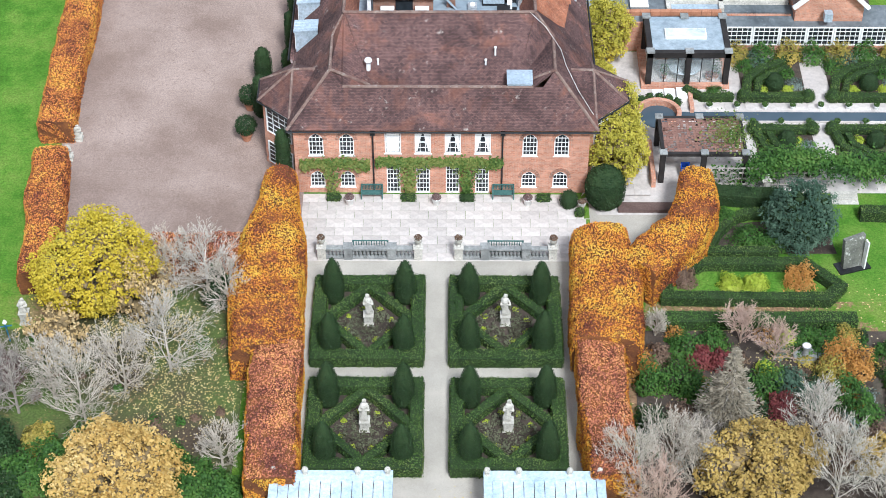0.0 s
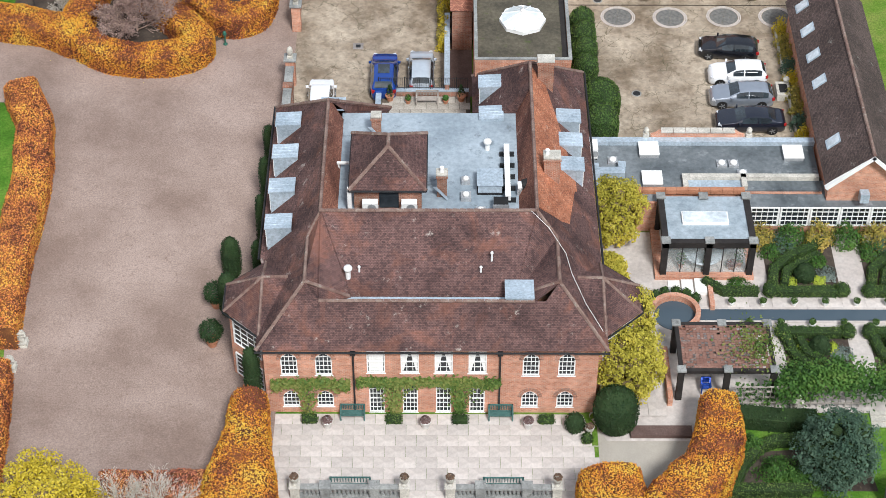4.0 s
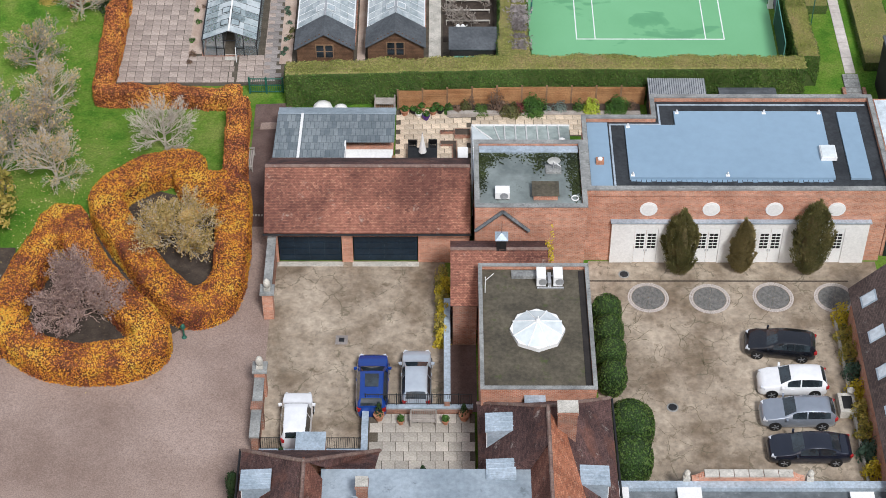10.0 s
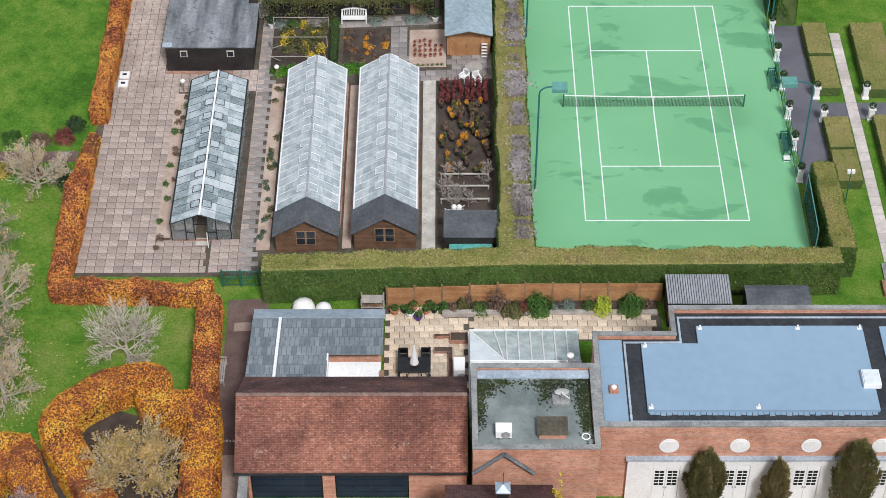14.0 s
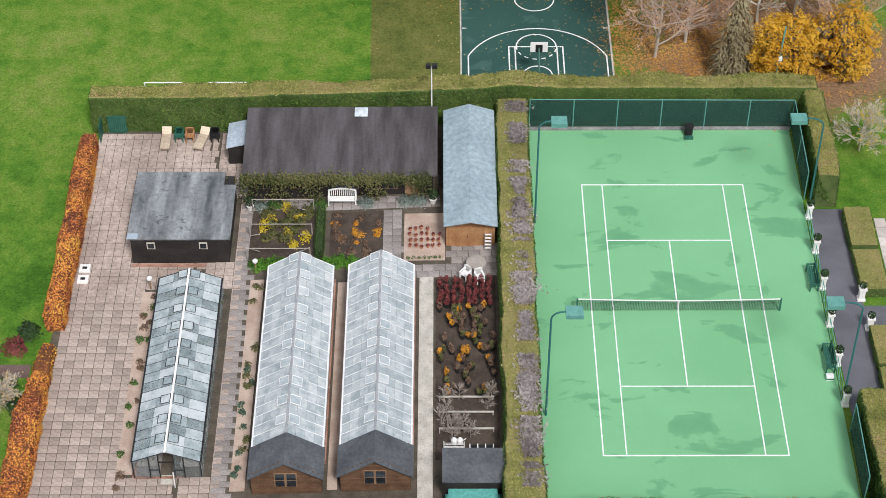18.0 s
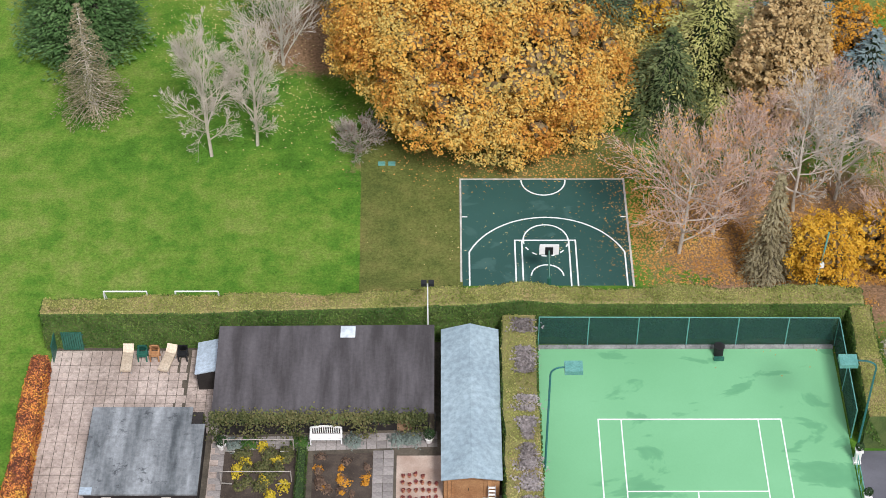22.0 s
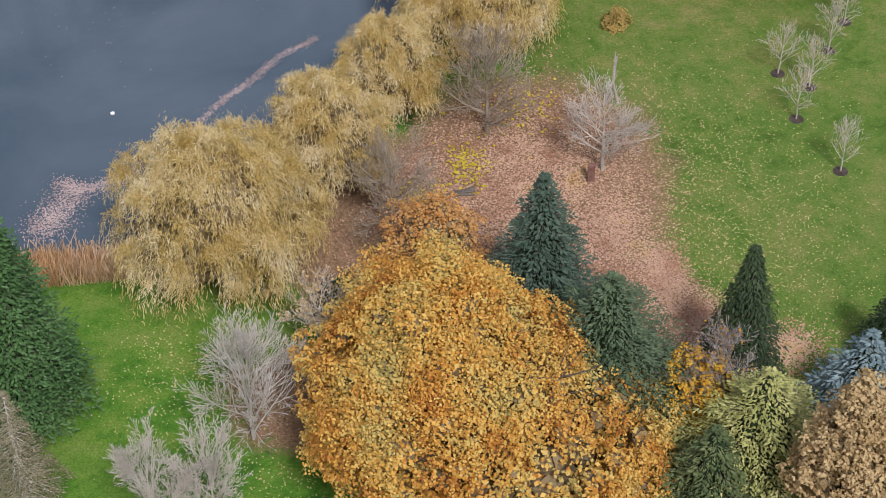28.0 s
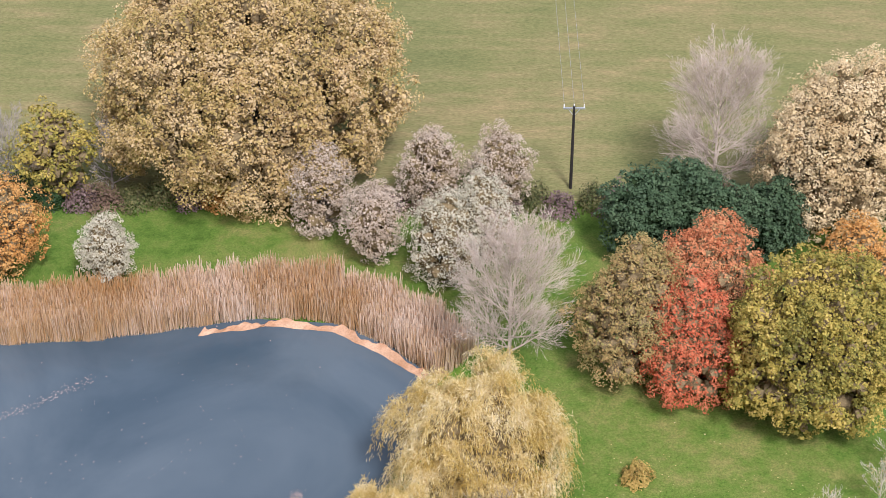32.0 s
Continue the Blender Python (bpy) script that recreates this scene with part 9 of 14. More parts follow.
Geo().tube((0, 0, 0), (-0.1, 0, 1.5), 0.05).make("stem", "blue_metal", b)
Geo().tube((-0.45, 0, 1.25), (0.3, 0.05, 1.35), 0.05).make("arm", "blue_metal", b)
Geo().lathe(-0.1, 0, [(0.05, 1.5), (0.16, 1.65), (0.05, 1.85)], 8).make("head", "white", b)

# ---- south-east garden ----
M["l_larchgrey"] = leafy("grey_brown_needles", [(0.16, 0.14, 0.1), (0.3, 0.26, 0.19), (0.44, 0.39, 0.3)])
M["l_golden"] = leafy("golden_tan_leaves", [(0.3, 0.2, 0.06), (0.48, 0.34, 0.1), (0.58, 0.42, 0.13)])
M["l_orange2"] = leafy("orange_tan_leaves", [(0.34, 0.15, 0.03), (0.5, 0.25, 0.06), (0.62, 0.36, 0.13)])
M["l_bluegreen"] = leafy("blue_green_leaves", [(0.045, 0.09, 0.058), (0.085, 0.145, 0.095), (0.15, 0.22, 0.15)])
box_hedge("bed_hedge", [(13.4, -55.6), (16.0, -54.4), (22.6, -54.4), (24.6, -56.6), (23.6, -57.7), (13.4, -57.6)], 0.7, 0.75, "l_box", "clipped box hedge round an angular bed", closed=True, seed=101, category="box hedge")
box_hedge("bed_hedge", [(16.4, -53.2), (17.2, -51.4), (18.4, -49.9), (19.4, -49.4), (25.0, -49.2)], 0.6, 0.7, "l_box", "clipped box hedge along a curved bed", seed=102, category="box hedge")
box_hedge("bed_hedge", [(16.4, -53.2), (21.0, -53.2)], 0.6, 0.7, "l_box", "clipped box hedge along a curved bed", seed=103, category="box hedge")
box_hedge("bed_hedge", [(17.0, -47.6), (20.2, -48.0), (22.0, -48.0)], 1.1, 1.0, "l_yew", "deep clipped hedge below the trellis", seed=104, category="box hedge")
box_hedge("bed_hedge", [(27.0, -49.4), (32.0, -49.6), (32.0, -53.0)], 0.8, 0.9, "l_box", "clipped box hedge at the lawn edge", seed=105, category="box hedge")
box_hedge("bed_hedge", [(28.6, -55.5), (34.0, -56.0)], 0.9, 0.9, "l_box", "clipped box hedge at the lawn edge", seed=107, category="box hedge")
box_hedge("bed_hedge", [(12.6, -59.7), (25.2, -59.6)], 0.9, 0.8, "l_conhedge", "long clipped hedge between lawn and border", seed=106, category="box hedge")
drape("bed", [(13.6, -55.6), (16.0, -54.6), (22.5, -54.6), (24.3, -56.6), (23.5, -57.5), (13.6, -57.4)], "bright", 0.05, 3, "planted bed with low green cover", "flower bed")
drape("bed", [(16.6, -53), (17.3, -51.4), (18.5, -50), (24.5, -49.5), (25, -53)], "soil", 0.05, 3, "dark soil bed with shrubs", "flower bed")
drape("border", [(11, -60.2), (29, -60.2), (29, -80), (10.5, -80)], "soil", 0.03, 3, "leaf-strewn dark soil shrub border", "flower bed")
leafy_tree("glaucous_shrub", 22.7, -51.5, 4.0, 2.1, "l_bluegreen", "rounded blue-green evergreen shrub", seed=110, n=10000, leaf=0.11, low=0.03, lobes=40, lobe=0.25, category="shrub")
for k, (x, y, h, r_, mt, lb) in enumerate(((19.3, -51.7, 1.3, 1.4, "l_green", "bright green leafy shrub"), (20.6, -52.4, 1.1, 1.2, "l_green", "bright green leafy shrub"), (14.6, -55.8, 1.5, 0.8, "l_dead", "brownish twiggy shrub in the bed"), (22.0, -55.9, 1.9, 1.2, "l_orange2", "small orange-leaved shrub in the bed"), (17.6, -56.2, 1.1, 1.0, "l_lime", "yellow-green shrub clump in the bed"), (19.2, -56.2, 1.2, 0.9, "l_lime", "yellow-green shrub clump in the bed"), (17.9, -49.9, 1.2, 0.8, "l_green", "leafy shrub in the bed"))):
    shrub("garden_shrub", x, y, h, r_, mt, lb, seed=120 + k, n=1500, leaf=0.12)
sl = thing("stone_monolith", "leaning mossy stone slab on a dark base", "sculpture", at=(25.8, -54.2, -1.43))
M["mossy_slab"] = plain("mossy_slab", (0.1, 0.1, 0.085), (0.2, 0.2, 0.17), 1.0, 7, 0.9, 0.5, c3=(0.6, 0.6, 0.56))
Geo().turned_box(0, 0, 0, 0.1, 2.2, 1.1, 18).make("base", "metal_dark", sl)
st_ = Geo().prism([(-0.75, -0.18), (0.7, -0.18), (0.7, 0.18), (-0.75, 0.18)], 0.1, [2.3, 2.5, 2.5, 2.3]).make("slab", "mossy_slab", sl)
st_.rotation_euler = (radians(-8), 0, radians(18))
Geo().turned_box(0.68, -0.12, 0.1, 2.35, 0.1, 0.4, 18).make("white_edge", "white_wall", sl)
slat_bench(14.7, -53.9, -1.43, 35, 1.7, "stone", "pale stone garden bench below the beech hedge")
sd = thing("sundial", "stone sundial on a round millstone base", "sundial", at=(21.6, -62.4, -1.42))
Geo().lathe(0, 0, [(0.75, 0), (0.75, 0.12), (0.7, 0.14)], 20).make("base", "stone_grey", sd)
Geo().lathe(0, 0, [(0.22, 0.14), (0.18, 0.3), (0.17, 0.75), (0.3, 0.85), (0.3, 0.92)], 12).make("pedestal", "stone_grey", sd)
Geo().lathe(0, 0, [(0.24, 0.92), (0.24, 0.95), (0.22, 0.96)], 16).make("dial", "white_wall", sd)
statue(20.9, -47.3, -1.2, 12, 1.3, 0.5, "pale stone figure below the trellis")
conifer("conifer", 15.8, -69.2, 7.6, 2.3, "l_larchgrey", "ragged grey-brown conifer in the border", seed=130, tiers=24, per=10, leaf=0.075, dens=60, droop=0.12, wood="bark_pale", long=3.2)
for k, (x, y, h, s_, mt) in enumerate(((21.0, -70.0, 5.6, 2.0, "bark_white"), (21.8, -74.0, 6.4, 2.8, "bark_white"), (24.6, -75.4, 5.0, 2.6, "bark_white"), (12.4, -72.6, 6.0, 2.4, "bark_pale"), (9.9, -74.0, 6.2, 2.3, "bark_pale"), (14.0, -73.6, 5.0, 2.3, "bark_pale"), (11.4, -75.2, 4.6, 2.4, "twig_pink"), (17.7, -61.2, 2.9, 1.7, "twig_pink"), (19.6, -62.7, 3.2, 1.7, "twig_pink"), (12.4, -60.6, 2.2, 0.9, "bark_pale"), (26.6, -73.0, 4.5, 2.2, "twig_grey"), (14.2, -70.6, 3.0, 1.8, "twig_grey"))):
    bare_tree("bare_shrub", x, y, h, s_, mt, "leafless pale-twigged shrub in the border", seed=140 + k, levels=4, kids=6, first=0.03, category="shrub", trunk_r=0.07, up=0.95, twig=0.009, group="bare shrubs")
for k, (x, y, h, r_, n_) in enumerate(((16.6, -74.4, 5.4, 2.7, 6500), (19.4, -72.4, 3.7, 1.4, 2000), (24.3, -71.6, 2.5, 0.9, 900))):
    leafy_tree("golden_shrub", x, y, h, r_, "l_golden", "golden tan shrub in the border", seed=150 + k, n=n_, leaf=0.16, low=0.06, lobes=30, lobe=0.26, category="shrub", group="golden shrubs")
BORDER = {"l_green": "leafy green", "l_dead": "brown dried", "l_crimson": "dark red", "l_yolive": "yellowing", "l_yew": "dark evergreen", "l_orange2": "orange-leaved", "l_bluegreen": "blue-green", "l_lime": "lime green", "l_grey": "grey-leaved"}
PLANTS = [(11.7, -65.2, 2.2, 1.2, "l_green"), (13.5, -64.8, 2.2, 1.5, "l_green"), (14.4, -65.8, 1.9, 1.2, "l_green"), (15.0, -63.0, 1.5, 1.0, "l_crimson"), (16.2, -63.2, 1.3, 0.9, "l_crimson"), (18.6, -65.5, 2.8, 1.3, "l_green"), (18.0, -68.4, 2.2, 1.2, "l_yew"), (18.9, -68.4, 2.4, 1.0, "l_crimson"), (19.6, -67.0, 1.6, 1.0, "l_crimson"), (23.6, -63.1, 2.4, 1.6, "l_orange2"), (24.6, -63.8, 2.2, 1.3, "l_orange2"), (22.8, -64.2, 1.8, 1.2, "l_yolive"), (20.2, -65.2, 1.9, 1.2, "l_bluegreen"), (21.4, -66.2, 1.5, 1.1, "l_bluegreen"), (14.1, -61.9, 1.3, 1.4, "l_green"), (16.0, -61.5, 1.2, 1.2, "l_green"), (21.6, -60.9, 1.1, 1.1, "l_green"), (23.0, -61.2, 1.2, 1.2, "l_green"), (24.4, -61.0, 1.1, 1.0, "l_yolive"), (26.7, -62.6, 1.8, 1.1, "l_green"), (26.9, -65.0, 1.8, 1.2, "l_green"), (23.7, -65.8, 1.8, 1.3, "l_green"), (24.4, -67.4, 1.8, 1.2, "l_green"), (26.8, -67.2, 1.9, 1.2, "l_yew"), (11.2, -63.6, 1.6, 1.2, "l_orange2"), (12.4, -62.6, 1.2, 1.0, "l_dead"), (13.4, -68.0, 1.8, 1.3, "l_dead"), (11.6, -68.4, 1.8, 1.3, "l_yew"), (12.8, -70.4, 1.6, 1.2, "l_dead"), (17.2, -66.6, 1.4, 1.0, "l_grey"), (20.6, -60.9, 0.9, 0.9, "l_lime"), (18.9, -63.8, 1.0, 0.7, "l_lime"), (22.4, -68.4, 1.3, 1.1, "l_dead"), (24.8, -69.6, 1.6, 1.2, "l_dead"), (17.4, -71.0, 1.6, 1.2, "l_yew"), (22.6, -71.6, 1.5, 1.1, "l_dead")]
for k, (x, y, h, r_, mt) in enumerate(PLANTS):
    shrub("border_plant", x, y, h, r_, mt, BORDER[mt] + " shrub in the leaf-strewn border", seed=160 + k, n=1000, leaf=0.14, group="border plants")
rs = np.random.default_rng(77)
for k in range(70):
    x, y = rs.uniform(11.0, 27.5), rs.uniform(-71.5, -60.5)
    mt = ["l_green", "l_green", "l_dead", "l_green", "l_yolive", "l_yew", "l_dead", "l_orange2", "l_grey"][rs.integers(0, 9)]
    shrub("border_plant", x, y, rs.uniform(0.4, 0.9), rs.uniform(0.5, 1.0), mt, BORDER[mt] + " shrub in the leaf-strewn border", seed=500 + k, n=260, leaf=0.12, group="border plants")
drape("garden_path", [(25.4, -60.2), (25.9, -60.2), (26.0, -64), (25.6, -70), (25.0, -70), (25.5, -64)], "joint", 0.05, 2, "narrow trodden path through the border", "path")
for k in range(16):
    x, y = rs.uniform(-28, -14), rs.uniform(-70, -61)
    shrub("border_plant", x, y, rs.uniform(0.25, 0.6), rs.uniform(0.3, 0.7), "l_dead" if k % 3 else "l_green", "low dying plant in leaf litter", seed=230 + k, n=160, leaf=0.11, group="border plants")


# ---- water garden east of the house ----
pave = drape("garden_paving", [(9.2, -31.0), (34, -31.2), (34, -47.0), (17.2, -47.0), (17.0, -49.2), (9.4, -49.2), (8.4, -47.2), (9.4, -44)], "slab", 0.04, 2, "pale stone paving of the water garden", "paving")
rill = thing("rill", "narrow canal of dark water with stone edges", "rill", "", "structure")
rill.location = (0, 0, -1.2)
Geo().box(15.6, -39.35, 0.05, 36, -38.3, 0.07).make("canal_water", "water", rill)
for y in (-39.5, -38.3):
    for k in range(14):
        Geo().box(15.6 + k * 1.45, y, 0.03, 15.6 + k * 1.45 + 1.42, y + 0.18, 0.1).make("edge_stone", "slab", rill)
bs = thing("basin", "round brick-edged water basin", "basin", "", "structure")
bs.location = (14.3, -38.9, -1.16)
Geo().lathe(0, 0, [(1.3, 0.02), (1.3, 0.06), (0.01, 0.06)], 28).make("basin_water", "water", bs)
g = Geo()
for k in range(40):
    a0, a1_ = 2 * math.pi * k / 40 - 0.6, 2 * math.pi * (k + 0.96) / 40 - 0.6
    if 20 < k < 33:
        continue
    q = [(1.3 * math.cos(a0), 1.3 * math.sin(a0)), (1.62 * math.cos(a0), 1.62 * math.sin(a0)), (1.62 * math.cos(a1_), 1.62 * math.sin(a1_)), (1.3 * math.cos(a1_), 1.3 * math.sin(a1_))]
    g.prism(q, 0, 0.55)
g.make("brick_rim", "brick", bs)
for k in range(9):
    a = 0.75 + k * 0.36
    x, y = 14.3 + 1.95 * math.cos(a), -38.9 + 1.95 * math.sin(a)
    topiary("box_ball", x, y, [(0.1, 0), (0.28, 0.12), (0.34, 0.36), (0.26, 0.6), (0.03, 0.7)], "l_box", "small clipped box ball round the basin", seed=300 + k, group="box balls")
# steps and brick walls
st = thing("steps", "white stone garden steps between brick walls", "steps", at=(14.6, -36.0, -1.2))
for k in range(3):
    Geo().box(-0.5 + k * 0.85, -1.0, 0, 0.25 + k * 0.85, 0.3, 0.1 + k * 0.1).make("step", "white_wall", st)
Geo().box(2.0, -2.4, 0, 2.3, 0.4, 0.45).make("side_wall", "brick", st)
w = thing("garden_wall", "low brick garden wall", "wall")
Geo().box(13.2, -46.5, -1.25, 13.5, -42.2, -0.5).make("brickwork", "brick", w)
Geo().box(10.8, -49.0, -1.45, 14.5, -48.2, -1.1).make("step_tread", "passage", w)
for k in range(9):
    x = 18.0 + k * 2.0
    for y in (-37.9, -39.8):
        xx = x + (0.9 if y < -39 else 0)
        pot(xx, y, -1.16, 0.2, 0.3, "white_wall", 0.35, 0.24, "l_box", "white pot with a small box ball", n=120, seed=310 + k)
# pergola with a pierced screen roof
pg = thing("pergola", "dark steel pergola with a pierced rust screen", "pergola")
M["rust"] = plain("rusted_steel", (0.17, 0.085, 0.065), (0.27, 0.15, 0.115), 1.2, 9, 0.8, 0.3, c3=(0.34, 0.24, 0.2))
for x in (13.9, 16.7, 19.5):
    for y in (-45.9, -42.0):
        Geo().box(x - 0.18, y - 0.18, -1.2, x + 0.18, y + 0.18, 1.35).make("post", "timber_black", pg)
        Geo().box(x - 0.27, y - 0.27, 1.35, x + 0.27, y + 0.27, 1.45).make("post_cap", "stone_grey", pg)
for y in (-45.9, -42.0):
    Geo().box(13.9, y - 0.12, 1.1, 19.5, y + 0.12, 1.35).make("beam", "timber_black", pg)
for x in (13.9, 19.5):
    Geo().box(x - 0.12, -45.8, 1.1, x + 0.12, -42.1, 1.35).make("beam", "timber_black", pg)
rr_ = np.random.default_rng(9)
g = Geo()
for a in range(26):
    for b in range(18):
        if rr_.random() < 0.32:
            continue
        g.box(14.05 + a * 0.207, -45.75 + b * 0.2, 1.3, 14.05 + a * 0.207 + 0.18, -45.75 + b * 0.2 + 0.17, 1.33)
for a in range(27):
    g.box(14.03 + a * 0.207, -45.75, 1.3, 14.06 + a * 0.207, -42.15, 1.335)
for b in range(19):
    g.box(14.03, -45.77 + b * 0.2, 1.3, 19.42, -45.74 + b * 0.2, 1.335)
g.make("pierced_screen", "rust", pg, "rust-coloured pierced roof screen")
r_ = np.random.default_rng(12)
n = 900
pos = np.stack([r_.normal(18.6, 0.9, n), r_.normal(-44.0, 1.0, n), 1.42 + abs(r_.normal(0, 0.14, n))], 1)
leaf_part("climber", cards(pos, np.tile((0, 0, 1.0), (n, 1)), 0.11, r_, 0.7), "l_creeper", pg, "sprawling green climber")
ch = slat_bench(15.6, -45.3, -1.16, 0, 0.6, "paint_blue", "blue metal chair under the pergola")
# trellis walk with climbers
tr = thing("trellis_fence", "weathered timber trellis overgrown with climbers", "trellis")
for k in range(20):
    Geo().box(17.2 + k * 0.42, -46.6, -1.2, 17.25 + k * 0.42, -46.52, 0.5).make("slat", "timber_grey", tr)
for z in (-0.9, -0.4, 0.1, 0.5):
    Geo().box(17.1, -46.62, z, 25.6, -46.5, z + 0.06).make("rail", "timber_grey", tr)
r_ = np.random.default_rng(13)
n = 8500
x = r_.uniform(19.5, 36, n)
pos = np.stack([x, -46.3 + r_.normal(0, 0.7, n), 0.75 + 0.35 * np.sin((x - 21) * 0.7) + r_.normal(0, 0.22, n)], 1)
sparse = r_.uniform(17.2, 22, 500)
pos = np.concatenate([pos, np.stack([sparse, -46.4 + r_.normal(0, 0.25, 500), r_.uniform(-1.0, 0.7, 500)], 1)])
leaf_part("foliage", cards(pos, np.tile((0, -0.3, 1.0), (len(pos), 1)), 0.14, r_, 0.6), "l_green", tr)
st = thing("steps", "worn stone steps up to the water garden", "steps", at=(26.3, -47.6, -1.45))
for k in range(4):
    Geo().box(-0.9, -0.9 + k * 0.4, 0, 0.9, -0.5 + k * 0.4, 0.08 + k * 0.07).make("step", "stone", st)

# knot beds
def knot(x0, y0, x1, y1, seed, flip=1):
    cx, cy = (x0 + x1) / 2, (y0 + y1) / 2
    drape("bed", [(x0, y0), (x1, y0), (x1, y1), (x0, y1)], "soil", 0.07, 3, "planted knot bed edged with box", "flower bed")
    ys, yn = (y0, y1) if flip > 0 else (y1, y0)
    box_hedge("knot_hedge", [(x0 + 0.4, ys), (x1 - 0.4, ys)], 0.55, 0.6, "l_box", "clipped box edging of a knot bed", seed=seed, group="knot hedges", category="box hedge")
    pts = [(x0 + 0.1, ys + 0.1 * flip), (x0 + 0.5, ys + (yn - ys) * 0.42), (x0 + 1.7, ys + (yn - ys) * 0.68), (x1 - 1.6, ys + (yn - ys) * 0.82), (x1 - 0.6, ys + (yn - ys) * 1.0)]
    box_hedge("knot_hedge", pts, 0.55, 0.6, "l_box", "curving clipped box edging of a knot bed", seed=seed + 1, group="knot hedges", category="box hedge")
    pts = [(x0 + 1.0, ys + (yn - ys) * 0.12), (x0 + 1.3, ys + (yn - ys) * 0.38), (x0 + 2.3, ys + (yn - ys) * 0.55), (x1 - 1.0, ys + (yn - ys) * 0.72)]
    box_hedge("knot_hedge", pts, 0.45, 0.55, "l_box", "inner box edging of a knot bed", seed=seed + 2, group="knot hedges", category="box hedge")
    for k, (x, y) in enumerate(((x0, ys), (x1, ys))):
        topiary("box_ball", x, y, [(0.3, 0), (0.52, 0.3), (0.5, 0.6), (0.3, 0.9), (0.03, 1.0)], "l_box", "round clipped box ball at the bed corner", seed=seed + 3 + k, group="box balls")
    topiary("box_dome", cx + 0.1, ys + (yn - ys) * 0.3, [(0.4, 0), (0.7, 0.3), (0.66, 0.7), (0.4, 1.1), (0.03, 1.2)], "l_yew", "dark clipped evergreen dome", seed=seed + 5, group="box domes")
    for k, (u, v, h, rd, mt, lb) in enumerate(((0.3, 0.22, 0.5, 0.6, "l_lime", "lime-yellow low shrub"), (0.72, 0.25, 0.5, 0.6, "l_lime", "lime-yellow low shrub"), (0.85, 0.35, 0.5, 0.9, "l_grey", "silver-grey low shrub"), (0.75, 0.6, 0.8, 0.8, "l_green", "leafy green shrub"), (0.3, 0.9, 1.3, 1.2, "l_bluegreen", "dark leafy shrub"), (0.1, 0.75, 1.2, 0.9, "l_green", "dark leafy shrub"))):
        shrub("bed_shrub", x0 + u * (x1 - x0), ys + v * (yn - ys), h, rd, mt, lb + " in a knot bed", seed=seed * 3 + k, n=520, leaf=0.11, group="bed shrubs")


knot(20.6, -36.9, 25.2, -32.0, 330)
knot(27.0, -36.9, 32.5, -32.0, 340)
knot(20.9, -45.2, 25.0, -40.6, 350, -1)
knot(26.4, -45.2, 32.0, -40.6, 360, -1)
box_hedge("bed_hedge", [(16.4, -35.9), (17.6, -36.9), (19.8, -36.9)], 0.5, 0.6, "l_box", "angled clipped box edging by the pavilion", seed=370, category="box hedge")
shrub("bed_shrub", 18.6, -36.2, 0.7, 0.9, "l_green", "leafy green shrub by the pavilion", seed=371, n=600, leaf=0.11)
for k in range(7):
    shrub("wall_shrub", 20.6 + k * 1.9, -31.9, 1.7, 1.2, "l_green" if k % 2 else "l_yolive", "tall shrub below the orangery windows", seed=380 + k, n=900, leaf=0.13, group="wall shrubs")
# parking court planting
for k, (x, y, h, r0) in enumerate(((9.65, -11.0, 2.6, 0.95), (9.65, -12.8, 2.7, 0.95), (9.7, -14.6, 2.6, 0.95), (9.7, -16.3, 2.4, 0.9))):
    topiary("clipped_evergreen", x, y, ROUND(r0, h), "l_box", "broad clipped evergreen by the block wall", seed=390 + k, group="court evergreens", density=120, leaf=0.09)
topiary("clipped_evergreen", 10.4, -20.6, ROUND(1.45, 3.4), "l_box", "large rounded clipped evergreen", seed=395, density=150, leaf=0.09)
topiary("clipped_evergreen", 10.3, -23.0, ROUND(1.3, 3.2), "l_box", "large rounded clipped evergreen", seed=396, density=150, leaf=0.09)
M["l_irish"] = leafy("upright_yew_leaves", [(0.07, 0.08, 0.028), (0.17, 0.16, 0.058), (0.31, 0.26, 0.11)], through_light=0.05, patch=0.8)
M["l_irishb"] = leafy("browned_yew_leaves", [(0.15, 0.125, 0.05), (0.28, 0.225, 0.095), (0.42, 0.34, 0.16)], through_light=0.05)
for k, (x, h, r0) in enumerate(((14.6, 4.6, 1.15), (18.6, 3.9, 0.75), (22.9, 5.4, 1.35))):
    upright_yew("irish_yew", x, -6.1, h * 1.08, r0 * 0.82, "l_irish" if k != 1 else "l_irishb", "upright ragged evergreen by the pool house", seed=400 + k, group="upright evergreens")
for k in range(9):
    y = -10.6 - k * 1.55
    shrub("wall_shrub", 24.45, y, 1.5, 0.75, ["l_yellow", "l_yolive", "l_yolive", "l_bluegreen"][k % 4], "yellowing climber along the range wall", seed=410 + k, n=520, leaf=0.13, group="range shrubs", base=0)
for k in range(6):
    shrub("wall_shrub", -0.55, -7.6 - k * 1.0, 2.2 - 0.1 * k, 0.55, "l_yellow" if k % 2 else "l_yolive", "yellow climber on the yard wall", seed=420 + k, n=460, leaf=0.13, group="yard climbers", base=0)
shrub("wall_shrub", 6.0, -8.6, 5.6, 0.5, "l_yellow", "yellow climber on the brick wall", seed=430, n=500, leaf=0.14, base=0)
ft = thing("trough_fountain", "pale stone wall trough with a dark basin", "fountain", at=(23.7, -17.8, 0.04))
Geo().box(-0.5, -0.75, 0, 0.5, 0.75, 0.6).make("trough", "stone", ft)
